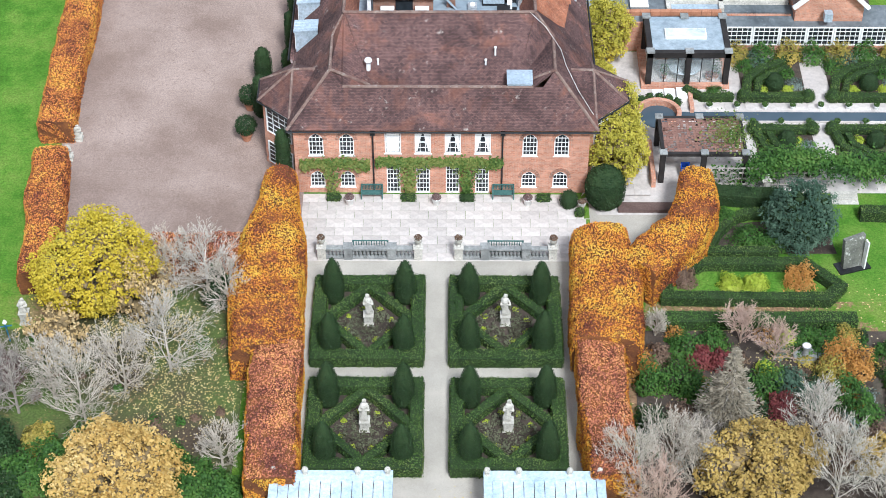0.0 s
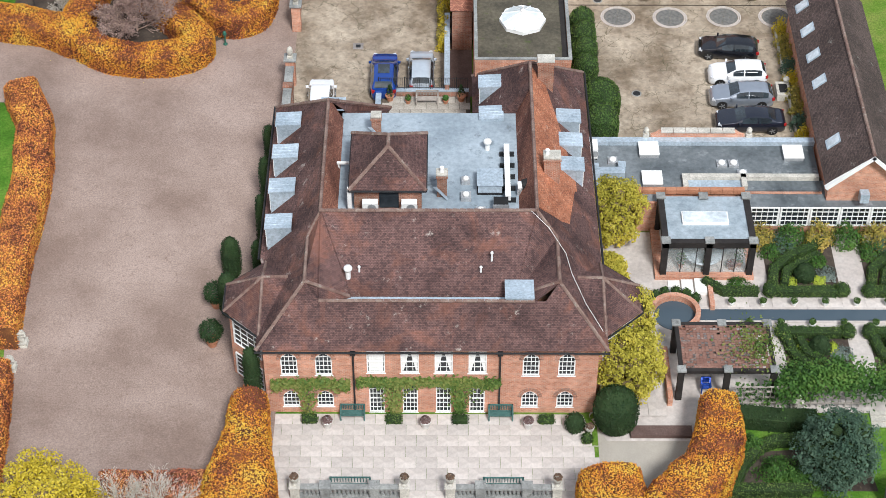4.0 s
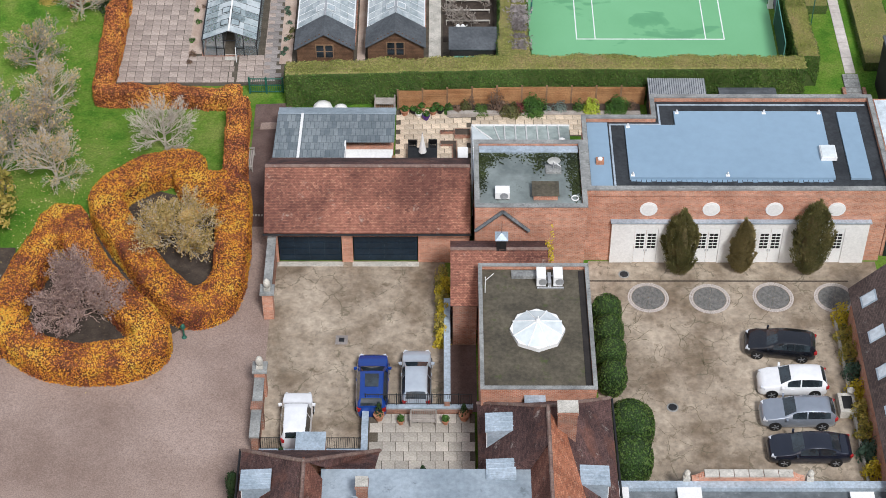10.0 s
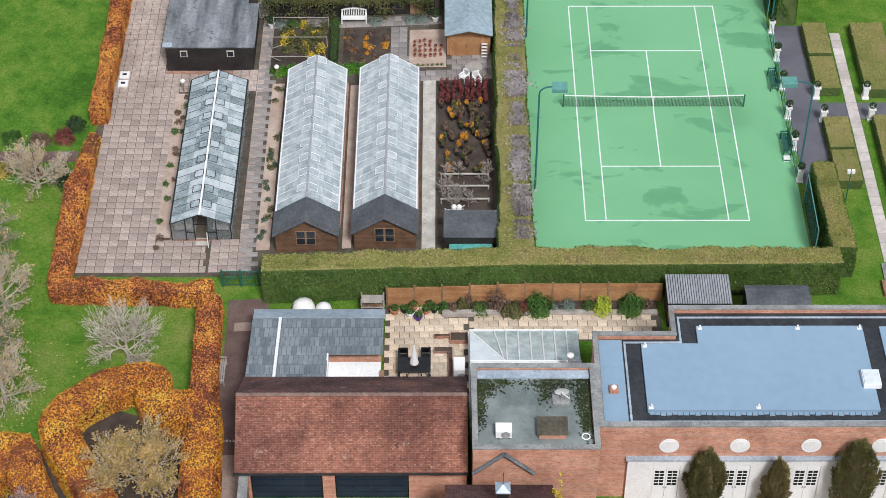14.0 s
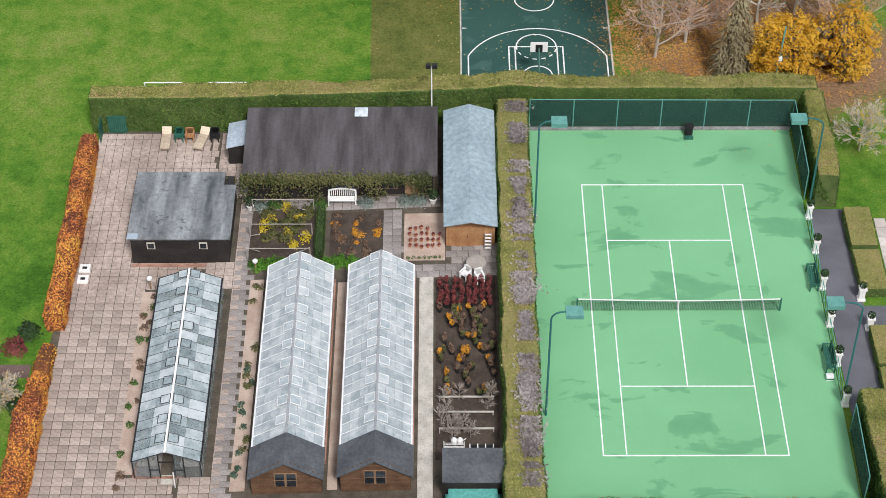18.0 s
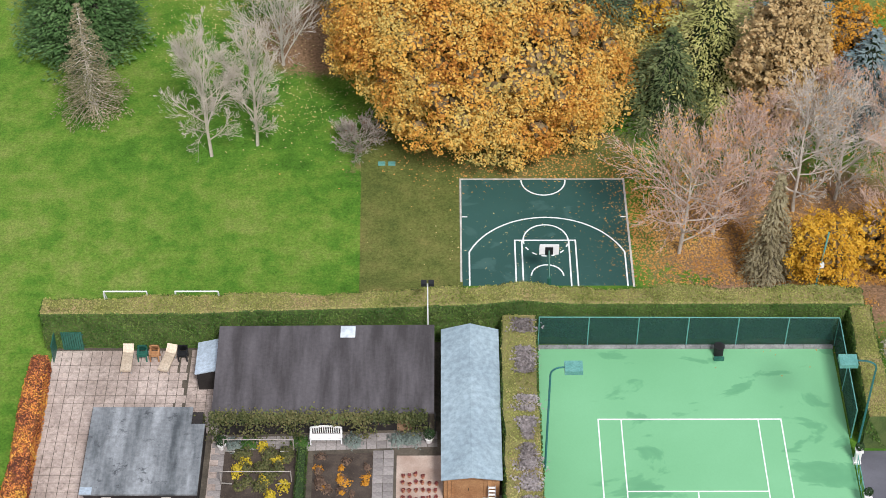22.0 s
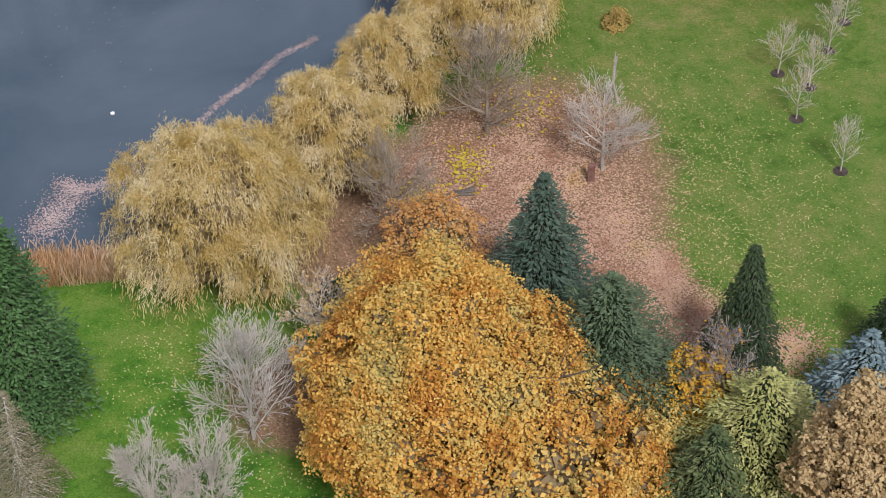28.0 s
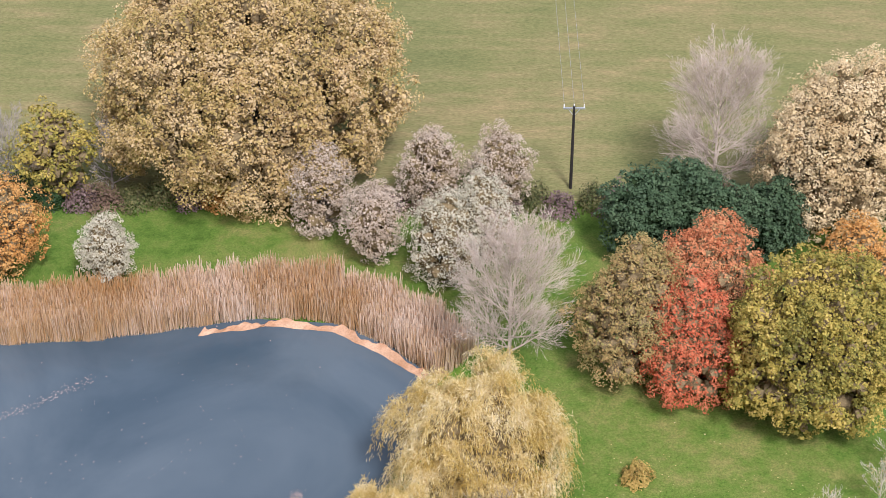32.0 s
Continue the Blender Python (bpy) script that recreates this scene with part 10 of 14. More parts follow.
Geo().box(-0.3, -0.5, 0.6, 0.3, 0.5, 0.61).make("basin", "black", ft)
Geo().lathe(0.3, 0.75, [(0.2, 0.6), (0.26, 0.85), (0.12, 1.0)], 10).make("head", "stone", ft)
Geo().box(24.0, -24.3, 0, 24.15, -10.0, 0.35).make("kerb", "stone")
tagged(bpy.data.objects["kerb"], "low stone kerb along the planting bed", "kerb", "", "structure")


# ---- west lawn: teardrop beech hedges and small trees ----
hedge("beech_hedge", [(-25.3, -1.5), (-23.2, -6.6), (-20.3, -10.4), (-17.9, -13.0), (-19.2, -14.8), (-22.4, -15.2), (-25.6, -14.4), (-27.8, -11.6), (-27.4, -9.0), (-26.6, -5.8)], 2.0, 1.9, "l_beech_gold", "teardrop-shaped clipped golden beech hedge", closed=True, bend=2, rnd=0.35, wob=0.07, seed=21, group="beech hedges")
hedge("beech_hedge", [(-27.0, -12.6), (-29.8, -11.2), (-34.0, -10.2)], 2.6, 1.9, "l_beech_gold", "clipped golden beech hedge along the drive", rnd=0.5, wob=0.1, seed=22, group="beech hedges")
hedge("beech_hedge", [(-17.7, 3.2), (-20.4, 2.4), (-23.3, -0.4), (-21.2, -4.0), (-18.1, -8.9), (-16.1, -10.7), (-14.1, -9.2), (-14.1, -4.6), (-14.3, 0.9), (-15.3, 0.5), (-16.6, 0.3), (-17.4, 1.2)], 2.05, 1.9, "l_beech_gold", "heart-shaped clipped golden beech hedge", closed=True, rnd=0.35, wob=0.07, bend=2, seed=23, group="beech hedges")
hedge("beech_hedge", [(-14.4, 0.2), (-14.7, 5.8), (-14.9, 10.4)], 1.3, 1.9, "l_beech", "clipped beech hedge beside the lane", rnd=0.3, wob=0.08, seed=24, group="beech hedges")
drape("bed", [(-25.6, -4.4), (-23.2, -7.4), (-19.6, -11.2), (-19.3, -13.6), (-22, -14.6), (-25.4, -13.8), (-27.0, -11)], "soil", 0.04, 2, "dark soil inside the teardrop hedge", "flower bed")
drape("bed", [(-22.4, -0.2), (-20, 1.6), (-17.6, 0.8), (-14.6, 0.2), (-14.6, -9), (-17, -9.6), (-21.2, -3.4)], "soil", 0.04, 2, "dark soil inside the heart hedge", "flower bed")
drape("bed", [(-24.6, -1.6), (-23.6, -1.6), (-19.6, -7.6), (-16.9, -11.3), (-17.6, -11.9), (-20.4, -8.8), (-23.4, -5.0)], "soil", 0.04, 2, "dark soil between the two beech hedges", "flower bed")
M["l_mauve"] = leafy("mauve_brown_leaves", [(0.2, 0.13, 0.11), (0.37, 0.26, 0.225), (0.52, 0.4, 0.36)])
M["l_buff"] = leafy("buff_green_leaves", [(0.17, 0.14, 0.04), (0.42, 0.3, 0.1), (0.66, 0.5, 0.22), (0.56, 0.3, 0.08)], patch=0.7)
bare_tree("hedge_tree", -23.3, -10.3, 3.7, 3.3, "twig_pink", "mauve-brown twiggy bush inside the hedge", seed=31, levels=4, kids=7, first=0.05, leaves="l_mauve", n_leaf=19000, leaf=0.1, category="shrub", trunk_r=0.08)
bare_tree("hedge_tree", -17.7, -4.3, 3.7, 2.9, "bark_pale", "buff and green twiggy bush inside the heart hedge", seed=32, levels=4, kids=7, first=0.05, leaves="l_buff", n_leaf=16000, leaf=0.1, category="shrub", trunk_r=0.08)
bare_tree("lawn_tree", -19.7, 6.3, 4.2, 2.6, "bark_pale", "pale spreading leafless tree on the lawn", seed=33, levels=4, kids=7, first=0.08, trunk_r=0.12)
for k, (x, y, h) in enumerate(((-28.2, 10.8, 4.2), (-30.0, 5.2, 4.5), (-26.6, 2.4, 4.2), (-28.0, 6.4, 3.8), (-31, 1.0, 4.5), (-33, 9.0, 4.5), (-35, 3.0, 4.6), (-30, 15.5, 4.0), (-27.8, 22.5, 3.4))):
    bare_tree("orchard_tree", x, y, h, 2.6, "twig_grey" if k % 2 else "bark_pale", "grey half-bare orchard tree on the lawn", seed=34 + k, levels=4, kids=6, first=0.12, trunk_r=0.12, group="orchard trees", leaves="l_tan", n_leaf=1100, leaf=0.12)
leafy_tree("yellow_tree", -31.4, -2.0, 5.2, 2.6, "l_yolive", "yellowing small tree beside the drive", seed=44, n=5200, leaf=0.18, low=0.15, lobes=22)
wt = thing("white_awning", "white fabric awning in the shrubbery", "awning", at=(-30.6, -6.6, 0))
Geo().slab([(-1.0, -0.6, 1.6), (1.0, -0.2, 1.0), (0.8, 0.8, 1.1), (-0.9, 0.6, 1.7)], 0.05).make("canvas", "white", wt)
for x, y, z in ((-0.9, -0.5, 1.6), (0.9, -0.1, 1.0), (0.7, 0.7, 1.1), (-0.8, 0.5, 1.7)):
    Geo().tube((x, y, 0), (x, y, z), 0.03).make("pole", "metal_dark", wt)
bare_tree("pale_shrub", -29.0, -8.6, 2.0, 1.2, "bark_white", "small shrub with silvery bare twigs", seed=45, levels=3, kids=7, first=0.05, category="shrub", trunk_r=0.05)
drape("bed", [(-33, -4), (-28.4, -4), (-27.6, -8.8), (-30, -9.6), (-33, -9.2)], "soil", 0.04, 2, "dark mulched planting bed", "flower bed")
lp = thing("garden_ornament", "dark green iron ornament between the hedges", "ornament", at=(-16.6, -12.0, 0))
Geo().lathe(0, 0, [(0.16, 0), (0.16, 0.1), (0.06, 0.2), (0.06, 0.8), (0.16, 0.95), (0.12, 1.15), (0.02, 1.25)], 10).make("urn_post", "metal_green", lp)
b = thing("water_tank", "blue-grey round tank lid in the hedge", "tank", at=(-17.2, 2.4, 0))
Geo().lathe(0, 0, [(0.42, 0), (0.42, 0.5), (0.38, 0.55)], 16).make("drum", "metal_grey", b)
slat_bench(-13.75, 4.6, zg(-13.7, 4.6), 90, 2.0, "timber_grey", "weathered timber seat let into the hedge")
g = Geo()
for k in range(8):
    g.box(-13.4 + k * 0.2, -1.0, 0.05, -13.28 + k * 0.2, -0.85, 0.09)
tagged(g.make("lane_studs", "stone"), "row of small pale studs across the lane", "studs")
drape("lane", [(-13.7, -2), (-11.3, -2), (-11.3, 11.6), (-13.9, 11.6)], "passage", 0.06, 1, "narrow brown tarmac lane", "lane")
# lawn bed on the far west with shrubs
for k, (x, y, mt) in enumerate(((-30.5, 27.5, "l_green"), (-28.5, 27.3, "l_dead"), (-26.8, 27.6, "l_crimson"), (-30.6, 24.2, "l_yolive"), (-28.4, 24.0, "l_crimson"), (-26.7, 24.3, "l_green"), (-26.2, 29.0, "l_yew"), (-26.0, 23.0, "l_yew"))):
    shrub("lawn_shrub", x, y, 0.9, 0.9, mt, "low mixed shrub beside the lawn path", seed=450 + k, n=520, leaf=0.12, group="lawn shrubs")
drape("lawn_path", [(-40, 25.2), (-25.6, 25.2), (-25.6, 26.3), (-40, 26.3)], "passage", 0.03, 3, "narrow brown path across the lawn", "path")

# ---- walled compound: hedges ----
GH = "l_conhedge"
hedge("conifer_hedge", [(-24.6, 49.3), (-10, 49.3), (2.0, 49.2), (5.0, 49.5), (8, 49.2), (25.8, 49.2)], 1.5, 3.15, GH, "tall clipped evergreen hedge round the compound", rnd=0.15, wob=0.1, top_mat="l_contop", seed=61, core="con_core", density=170, group="compound hedges")
hedge("conifer_hedge", [(-11.6, 12.1), (0, 11.9), (12, 11.9), (25.0, 12.0)], 1.55, 2.9, GH, "tall clipped evergreen hedge round the compound", rnd=0.15, wob=0.1, top_mat="l_contop", seed=62, core="con_core", density=170, group="compound hedges")
hedge("conifer_hedge", [(4.6, 13.0), (4.65, 30), (4.75, 48.4)], 2.1, 2.2, GH, "broad clipped evergreen hedge beside the tennis court", rnd=0.15, wob=0.08, top_mat="l_contop", seed=63, core="con_core", density=90, group="compound hedges")
hedge("conifer_hedge", [(25.6, 48.6), (25.5, 44.0), (25.4, 39.6)], 1.4, 2.9, GH, "clipped evergreen hedge beside the tennis court", rnd=0.15, wob=0.08, top_mat="l_contop", seed=64, core="con_core", group="compound hedges")
hedge("conifer_hedge", [(25.2, 21.0), (25.4, 12.8)], 1.5, 2.7, GH, "clipped evergreen hedge beside the tennis court", rnd=0.15, wob=0.08, top_mat="l_contop", seed=65, core="con_core", group="compound hedges")
r_ = np.random.default_rng(66)
n = 17000
yy = r_.uniform(14, 48, n)
wide = 0.3 + 0.3 * np.array([noise.noise((0.0, v * 0.35, 3.0)) for v in yy])
keep = np.array([noise.noise((5.0, v * 0.55, 0.3 * u)) + 0.6 * noise.noise((2.0, v * 1.9, 0.3 * u)) for v, u in zip(yy, r_.random(n))]) > -0.1
pos = np.stack([5.0 + r_.normal(0, 1, n) * wide, yy, 2.2 + r_.random(n) * 0.22], 1)[keep]
lav = thing("lavender_strip", "greyish faded climber along the hedge top", "climber")
leaf_part("foliage", cards(pos, np.tile((0, 0, 1.0), (len(pos), 1)), 0.1, r_, 0.7, 2.2), "l_lav", lav)
hedge("beech_hedge", [(-24.6, 46.6), (-24.5, 38), (-24.5, 29.2)], 1.05, 1.5, "l_beech", "low clipped russet beech hedge round the paving", rnd=0.2, wob=0.06, seed=67, group="beech hedges")
hedge("beech_hedge", [(-24.7, 24.6), (-24.8, 18), (-24.8, 12.0), (-19, 11.6), (-14.9, 11.4)], 1.0, 1.5, "l_beech", "low clipped orange beech hedge round the paving", rnd=0.25, wob=0.18, seed=68, group="beech hedges")
hedge("beech_hedge", [(-24.7, 27.2), (-24.7, 24.6)], 1.0, 1.1, "l_beech_gold", "gap in the beech hedge with low growth", rnd=0.2, wob=0.1, seed=69, group="beech hedges", density=40)

# gates
gt = thing("gate", "dark green steel gate across the lane", "gate", at=(-13.2, 12.9, zg(-13.2, 12.9)))
for k in range(16):
    Geo().box(-1.1 + k * 0.145, -0.02, 0.1, -1.07 + k * 0.145, 0.02, 1.3).make("bar", "metal_green", gt)
for z in (0.1, 0.7, 1.28):
    Geo().box(-1.15, -0.03, z, 1.15, 0.03, z + 0.06).make("rail", "metal_green", gt)
for x in (-1.2, 0.0, 1.2):
    Geo().box(x - 0.06, -0.06, 0, x + 0.06, 0.06, 1.45).make("post", "metal_green", gt)
gt = thing("gate", "dark green timber gate in the hedge", "gate", at=(-22.9, 48.4, zg(-22.9, 48.4)))
for k in range(9):
    Geo().box(-0.65 + k * 0.145, -0.03, 0.05, -0.53 + k * 0.145, 0.03, 1.6).make("board", "metal_green", gt)
for z in (0.3, 1.3):
    Geo().box(-0.68, 0.03, z, 0.7, 0.07, z + 0.1).make("rail", "metal_green", gt)
gt = thing("gate", "green timber gate leaf standing open", "gate", at=(-24.0, 47.9, zg(-24, 47.9)))
for k in range(8):
    Geo().box(-0.03, -0.6 + k * 0.15, 0.05, 0.03, -0.48 + k * 0.15, 1.5).make("board", "metal_green", gt)

# ---- greenhouses ----
def pane_glass(name, cols, clear, uneven=0.55):
    """Old greenhouse glass: each pane is grimy or limewashed to its own degree."""
    m = glassy(name, cols[0], 0.1, clear)
    n, l = m.node_tree.nodes, m.node_tree.links
    b = n["Principled BSDF"]
    oi = n.new("ShaderNodeObjectInfo")
    tc = n.new("ShaderNodeTexCoord").outputs["Object"]
    dirt = _noise(n, l, tc, 1.4, 5, 0.7)
    add = n.new("ShaderNodeMath")
    add.operation = "MULTIPLY_ADD"
    l.new(oi.outputs["Random"], add.inputs[0])
    add.inputs[1].default_value = uneven
    l.new(dirt.outputs[0], add.inputs[2])
    r = _ramp(n, [(0.4 + 0.6 * i / (len(cols) - 1), c) for i, c in enumerate(cols)])
    l.new(add.outputs[0], r.inputs[0])
    l.new(r.outputs[0], b.inputs["Base Color"])
    mx = [q for q in n if q.type == "MIX_SHADER"][0]
    cr = _ramp(n, [(0.45, (clear * 1.35,) * 3), (1.0, (clear * 0.55,) * 3)])
    l.new(add.outputs[0], cr.inputs[0])
    l.new(cr.outputs[0], mx.inputs[0])
    return m


M["gh_glass"] = pane_glass("greenhouse_glass", [(0.3, 0.38, 0.4), (0.45, 0.54, 0.56), (0.66, 0.72, 0.73)], 0.5)
M["gh_glass_w"] = pane_glass("shaded_greenhouse_glass", [(0.52, 0.61, 0.64), (0.66, 0.72, 0.73), (0.8, 0.82, 0.81)], 0.42, 0.24)

M["bar_white"] = plain("painted_glazing_bars", (0.62, 0.64, 0.64), (0.74, 0.75, 0.75), 1.0, 12, 0.6, 0.05, grain=0.3)
M["gh_clear"] = glassy("clear_greenhouse_glass", (0.25, 0.3, 0.32), 0.05, 0.8)


def greenhouse(xc, half, y0, y1, ze, zr, zb, bays, label, bars, glass, vents, seed, roof_rows=2, low=0.5):
    g_ = thing("greenhouse", label, "greenhouse", "greenhouses")
    r_ = np.random.default_rng(seed)
    step = (y1 - y0) / bays
    for s in (-1, 1):
        for b in range(bays):
            for k in range(roof_rows):
                u0, u1 = k / roof_rows + 0.005, (k + 1) / roof_rows
                xa, xb = xc + s * half * (1 - u0), xc + s * half * (1 - u1)
                za, zb_ = ze + (zr - ze) * u0 + 0.01 * k, ze + (zr - ze) * u1 + 0.01 * k
                ya, yb = y0 + b * step + 0.02, y0 + (b + 1) * step - 0.02
                Geo().slab([(xa, ya, za), (xa, yb, za), (xb, yb, zb_), (xb, ya, zb_)], 0.012).make("pane", glass, g_)
            # side glass
            Geo().box(xc + s * half - 0.008, y0 + b * step + 0.03, zb + low, xc + s * half + 0.008, y0 + (b + 1) * step - 0.03, ze - 0.03).make("side_pane", glass, g_)
            Geo().tube((xc + s * half, y0 + b * step, ze), (xc, y0 + b * step, zr), 0.02, n=4).make("glazing_bar", bars, g_)
        Geo().box(xc + s * half - 0.05, y0, ze - 0.05, xc + s * half + 0.05, y1, ze + 0.03).make("eave_rail", bars, g_)
        Geo().box(xc + s * half - 0.1, y0, zb, xc + s * half + 0.1, y1, zb + low).make("dwarf_wall", "brick_old", g_)
    Geo().box(xc - 0.06, y0 - 0.02, zr - 0.02, xc + 0.06, y1 + 0.02, zr + 0.06).make("ridge_bar", "white" if vents == "white" else "metal_grey", g_)
    for s in (-1, 1):
        for b in range(1, bays, 2):
            ya, yb = y0 + b * step + 0.1, y0 + b * step + min(0.75, step) 
            a = [(xc + s * 0.1, ya, zr), (xc + s * 0.1, yb, zr), (xc + s * 0.68, yb, zr - 0.58 * (zr - ze) / half + 0.06), (xc + s * 0.68, ya, zr - 0.58 * (zr - ze) / half + 0.06)]
            v = Geo()
            for i in range(4):
                v.tube(a[i], a[(i + 1) % 4], 0.025, n=4)
            vn = v.make("roof_vent", bars, g_)
            Geo().slab(a, 0.012).make("vent_pane", glass, vn)
    # gables
    for y in (y0, y1):
        if low < 0.2 and y == y0:
            # the doorway stands open between clear panes
            for a, b in ((-0.97, -0.5), (-0.5, -0.22), (0.22, 0.5), (0.5, 0.97)):
                xa, xb = xc + a * half, xc + b * half
                Geo().prism([(xa, y - 0.006), (xb, y - 0.006), (xb, y + 0.006), (xa, y + 0.006)], zb + low, [ze + (zr - ze) * (1 - abs(q)) for q in (a, b, b, a)]).make("gable_pane", "gh_clear", g_)
            Geo().box(xc - 0.22 * half, y - 0.03, ze - 0.06, xc + 0.22 * half, y + 0.03, ze).make("door_head", bars, g_)
            Geo().box(xc - 0.5 * half, y - 0.04, zb + 0.75, xc - 0.22 * half, y + 0.04, zb + 0.8).box(xc + 0.22 * half, y - 0.04, zb + 0.75, xc + 0.5 * half, y + 0.04, zb + 0.8).make("gable_rail", bars, g_)
            d_ = Geo().box(xc + 0.23 * half, y - 0.75, zb + 0.04, xc + 0.23 * half + 0.04, y - 0.04, ze - 0.08).make("door", "gh_clear", g_)
            Geo().box(xc + 0.23 * half - 0.01, y - 0.78, zb + 0.04, xc + 0.23 * half + 0.05, y - 0.74, ze - 0.06).make("door_stile", "white", d_)
            Geo().box(xc - 0.42, y - 0.5, zb + 0.03, xc + 0.42, y + 0.2, zb + 0.06).make("threshold", "stone", g_)
        else:
            q = Geo().add([(xc - half, y, zb + low), (xc + half, y, zb + low), (xc + half, y, ze), (xc, y, zr), (xc - half, y, ze)], [(0, 1, 2, 3, 4)])
            q.make("gable_pane", glass, g_)
        Geo().box(xc - half, y - 0.08, zb, xc + half, y + 0.08, zb + low).make("dwarf_wall", "brick_old", g_)
        for u in (-0.98, -0.5, -0.22, 0.22, 0.5, 0.98):
            Geo().box(xc + u * half - 0.03, y - 0.04, zb, xc + u * half + 0.03, y + 0.04, ze + (zr - ze) * (1 - abs(u))).make("gable_post", bars, g_)
        Geo().tube((xc - half, y, ze), (xc, y, zr), 0.035, n=4).tube((xc, y, zr), (xc + half, y, ze), 0.035, n=4).make("verge", bars, g_)
    # staging and plants inside
    n = 900
    for s in (-1, 1):
        Geo().box(xc + s * half * 0.62 - half * 0.27, y0 + 0.3, zb + 0.7, xc + s * half * 0.62 + half * 0.27, y1 - 0.3, zb + 0.75).make("staging", "timber_grey", g_)
    pos = np.stack([xc + np.sign(r_.normal(0, 1, n)) * half * 0.62 + r_.normal(0, 0.3, n), r_.uniform(y0 + 0.5, y1 - 0.5, n), zb + 0.8 + r_.random(n) * 0.4], 1)
    leaf_part("staged_plants", cards(pos, np.tile((0, 0, 1.0), (n, 1)), 0.14, r_, 0.7), "l_green", g_)
    Geo().box(xc - half, y0, zb, xc + half, y1, zb + 0.04).make("floor", "slab_grey", g_)
    return g_


Z1, Z2, Z3 = -0.95, -0.66, -0.4
greenhouse(-16.15, 2.02, 17.3, 32.4, 0.55, 1.4, Z1, 20, "long greenhouse with bluish roof glass", "metal_dark", "gh_glass", "white", 1, low=0.08)
greenhouse(-9.1, 2.08, 18.0, 33.0, 1.05, 2.3, Z2, 20, "long timber-ended greenhouse with milky glass", "bar_white", "gh_glass_w", "dark", 2, roof_rows=4)
greenhouse(-3.95, 2.08, 18.0, 32.9, 1.25, 2.52, Z3, 20, "long timber-ended greenhouse with milky glass", "bar_white", "gh_glass_w", "dark", 3, roof_rows=4)
M["timber_dark"] = plain("brown_stained_boards", (0.1, 0.055, 0.032), (0.17, 0.095, 0.055), 1.5, 16, 0.8, 0.3, vary=0.15)
M["felt_dark"] = plain("slate_grey_felt", (0.07, 0.078, 0.085), (0.11, 0.12, 0.13), 0.7, 5, 0.7, 0.15)
for xc, ze, zr, zb in ((-9.1, 1.05, 2.3, Z2), (-3.95, 1.25, 2.52, Z3)):
    p = thing("potting_shed", "boarded potting shed at the greenhouse end", "shed", "potting sheds")
    for s in (-1, 1):
        hs("roof", [(xc + s * 2.2, 15.6, ze - 0.05), (xc, 15.6, zr + 0.08), (xc, 18.0, zr + 0.08), (xc + s * 2.2, 18.0, ze - 0.05)], "felt_dark", 0.06, "", p)
    k = 0
    z = zb
    while z < zr - 0.15:
        w_ = 2.0 if z < ze else 2.0 * (zr - z) / (zr - ze)
        Geo().box(xc - w_, 15.86, z, xc + w_, 15.9, z + 0.15).make("board", "timber_dark", p)
        z += 0.16
    for s in (-1, 1):
        Geo().box(xc + s * 2.0 - 0.03, 15.9, zb, xc + s * 2.0 + 0.03, 17.95, ze).make("side_boards", "timber_dark", p)
    w = Geo().box(xc - 0.66, 15.8, zb + 0.75, xc + 0.66, 15.86, zb + 1.95).make("window", "timber", p)
    for u in (-0.33, 0.33):
        for v in (0.82, 1.4):
            Geo().box(xc + u - 0.26, 15.775, zb + v, xc + u + 0.26, 15.8, zb + v + 0.5).make("pane", "glass_dark", w)

for k, (x, y) in enumerate(((-12.1, 34.7), (-11.2, 34.8), (-10.4, 34.7), (-7.6, 34.7), (-6.8, 34.8), (-6.0, 34.7))):
    shrub("leafy_plant", x, y, 0.75, 0.62, "l_fresh", "bright green leafy plant behind the greenhouse", seed=640 + k, n=420, leaf=0.1, group="fresh green plants", category="plant")

# ---- sheds ----
hut = thing("garden_hut", "black boarded hut with a stained flat roof", "hut", at=(0, 0, Z1))
M["hut_roof"] = plain("stained_grp_roof", (0.075, 0.085, 0.09), (0.3, 0.32, 0.33), 0.75, 4, 0.45, 0.1, c3=(0.05, 0.055, 0.06), streak=(1.0, 0.16, 1.0))
Geo().slab([(-20.5, 35.2, 2.3), (-13.8, 35.2, 2.3), (-13.8, 40.3, 2.42), (-20.5, 40.3, 2.42)], 0.12).make("roof", "hut_roof", hut)
Geo().slab([(-20.5, 40.3, 2.42), (-14.6, 40.3, 2.42), (-14.6, 41.6, 2.42), (-20.5, 41.6, 2.42)], 0.12).make("roof_step", "hut_roof", hut)
Geo().box(-20.5, 35.17, 2.31, -19.8, 35.7, 2.33).make("pale_patch", "lead", hut)
for k in range(14):
    Geo().box(-20.3, 35.3, k * 0.158, -14.0, 35.34, k * 0.158 + 0.15).make("board", "timber_black", hut)
Geo().box(-20.3, 35.34, 0, -14.0, 41.4, 2.2).make("wall", "timber_black", hut)
for x in (-19.0, -15.6):
    w = Geo().box(x - 0.27, 35.24, 1.35, x + 0.27, 35.3, 1.9).make("window", "stone", hut, "small pale-framed window")
    Geo().box(x - 0.2, 35.22, 1.42, x + 0.2, 35.24, 1.83).make("pane", "glass_dark", w)
Geo().box(-20.4, 34.9, 0, -13.9, 35.2, 0.08).make("brick_footing", "brick_old", hut)

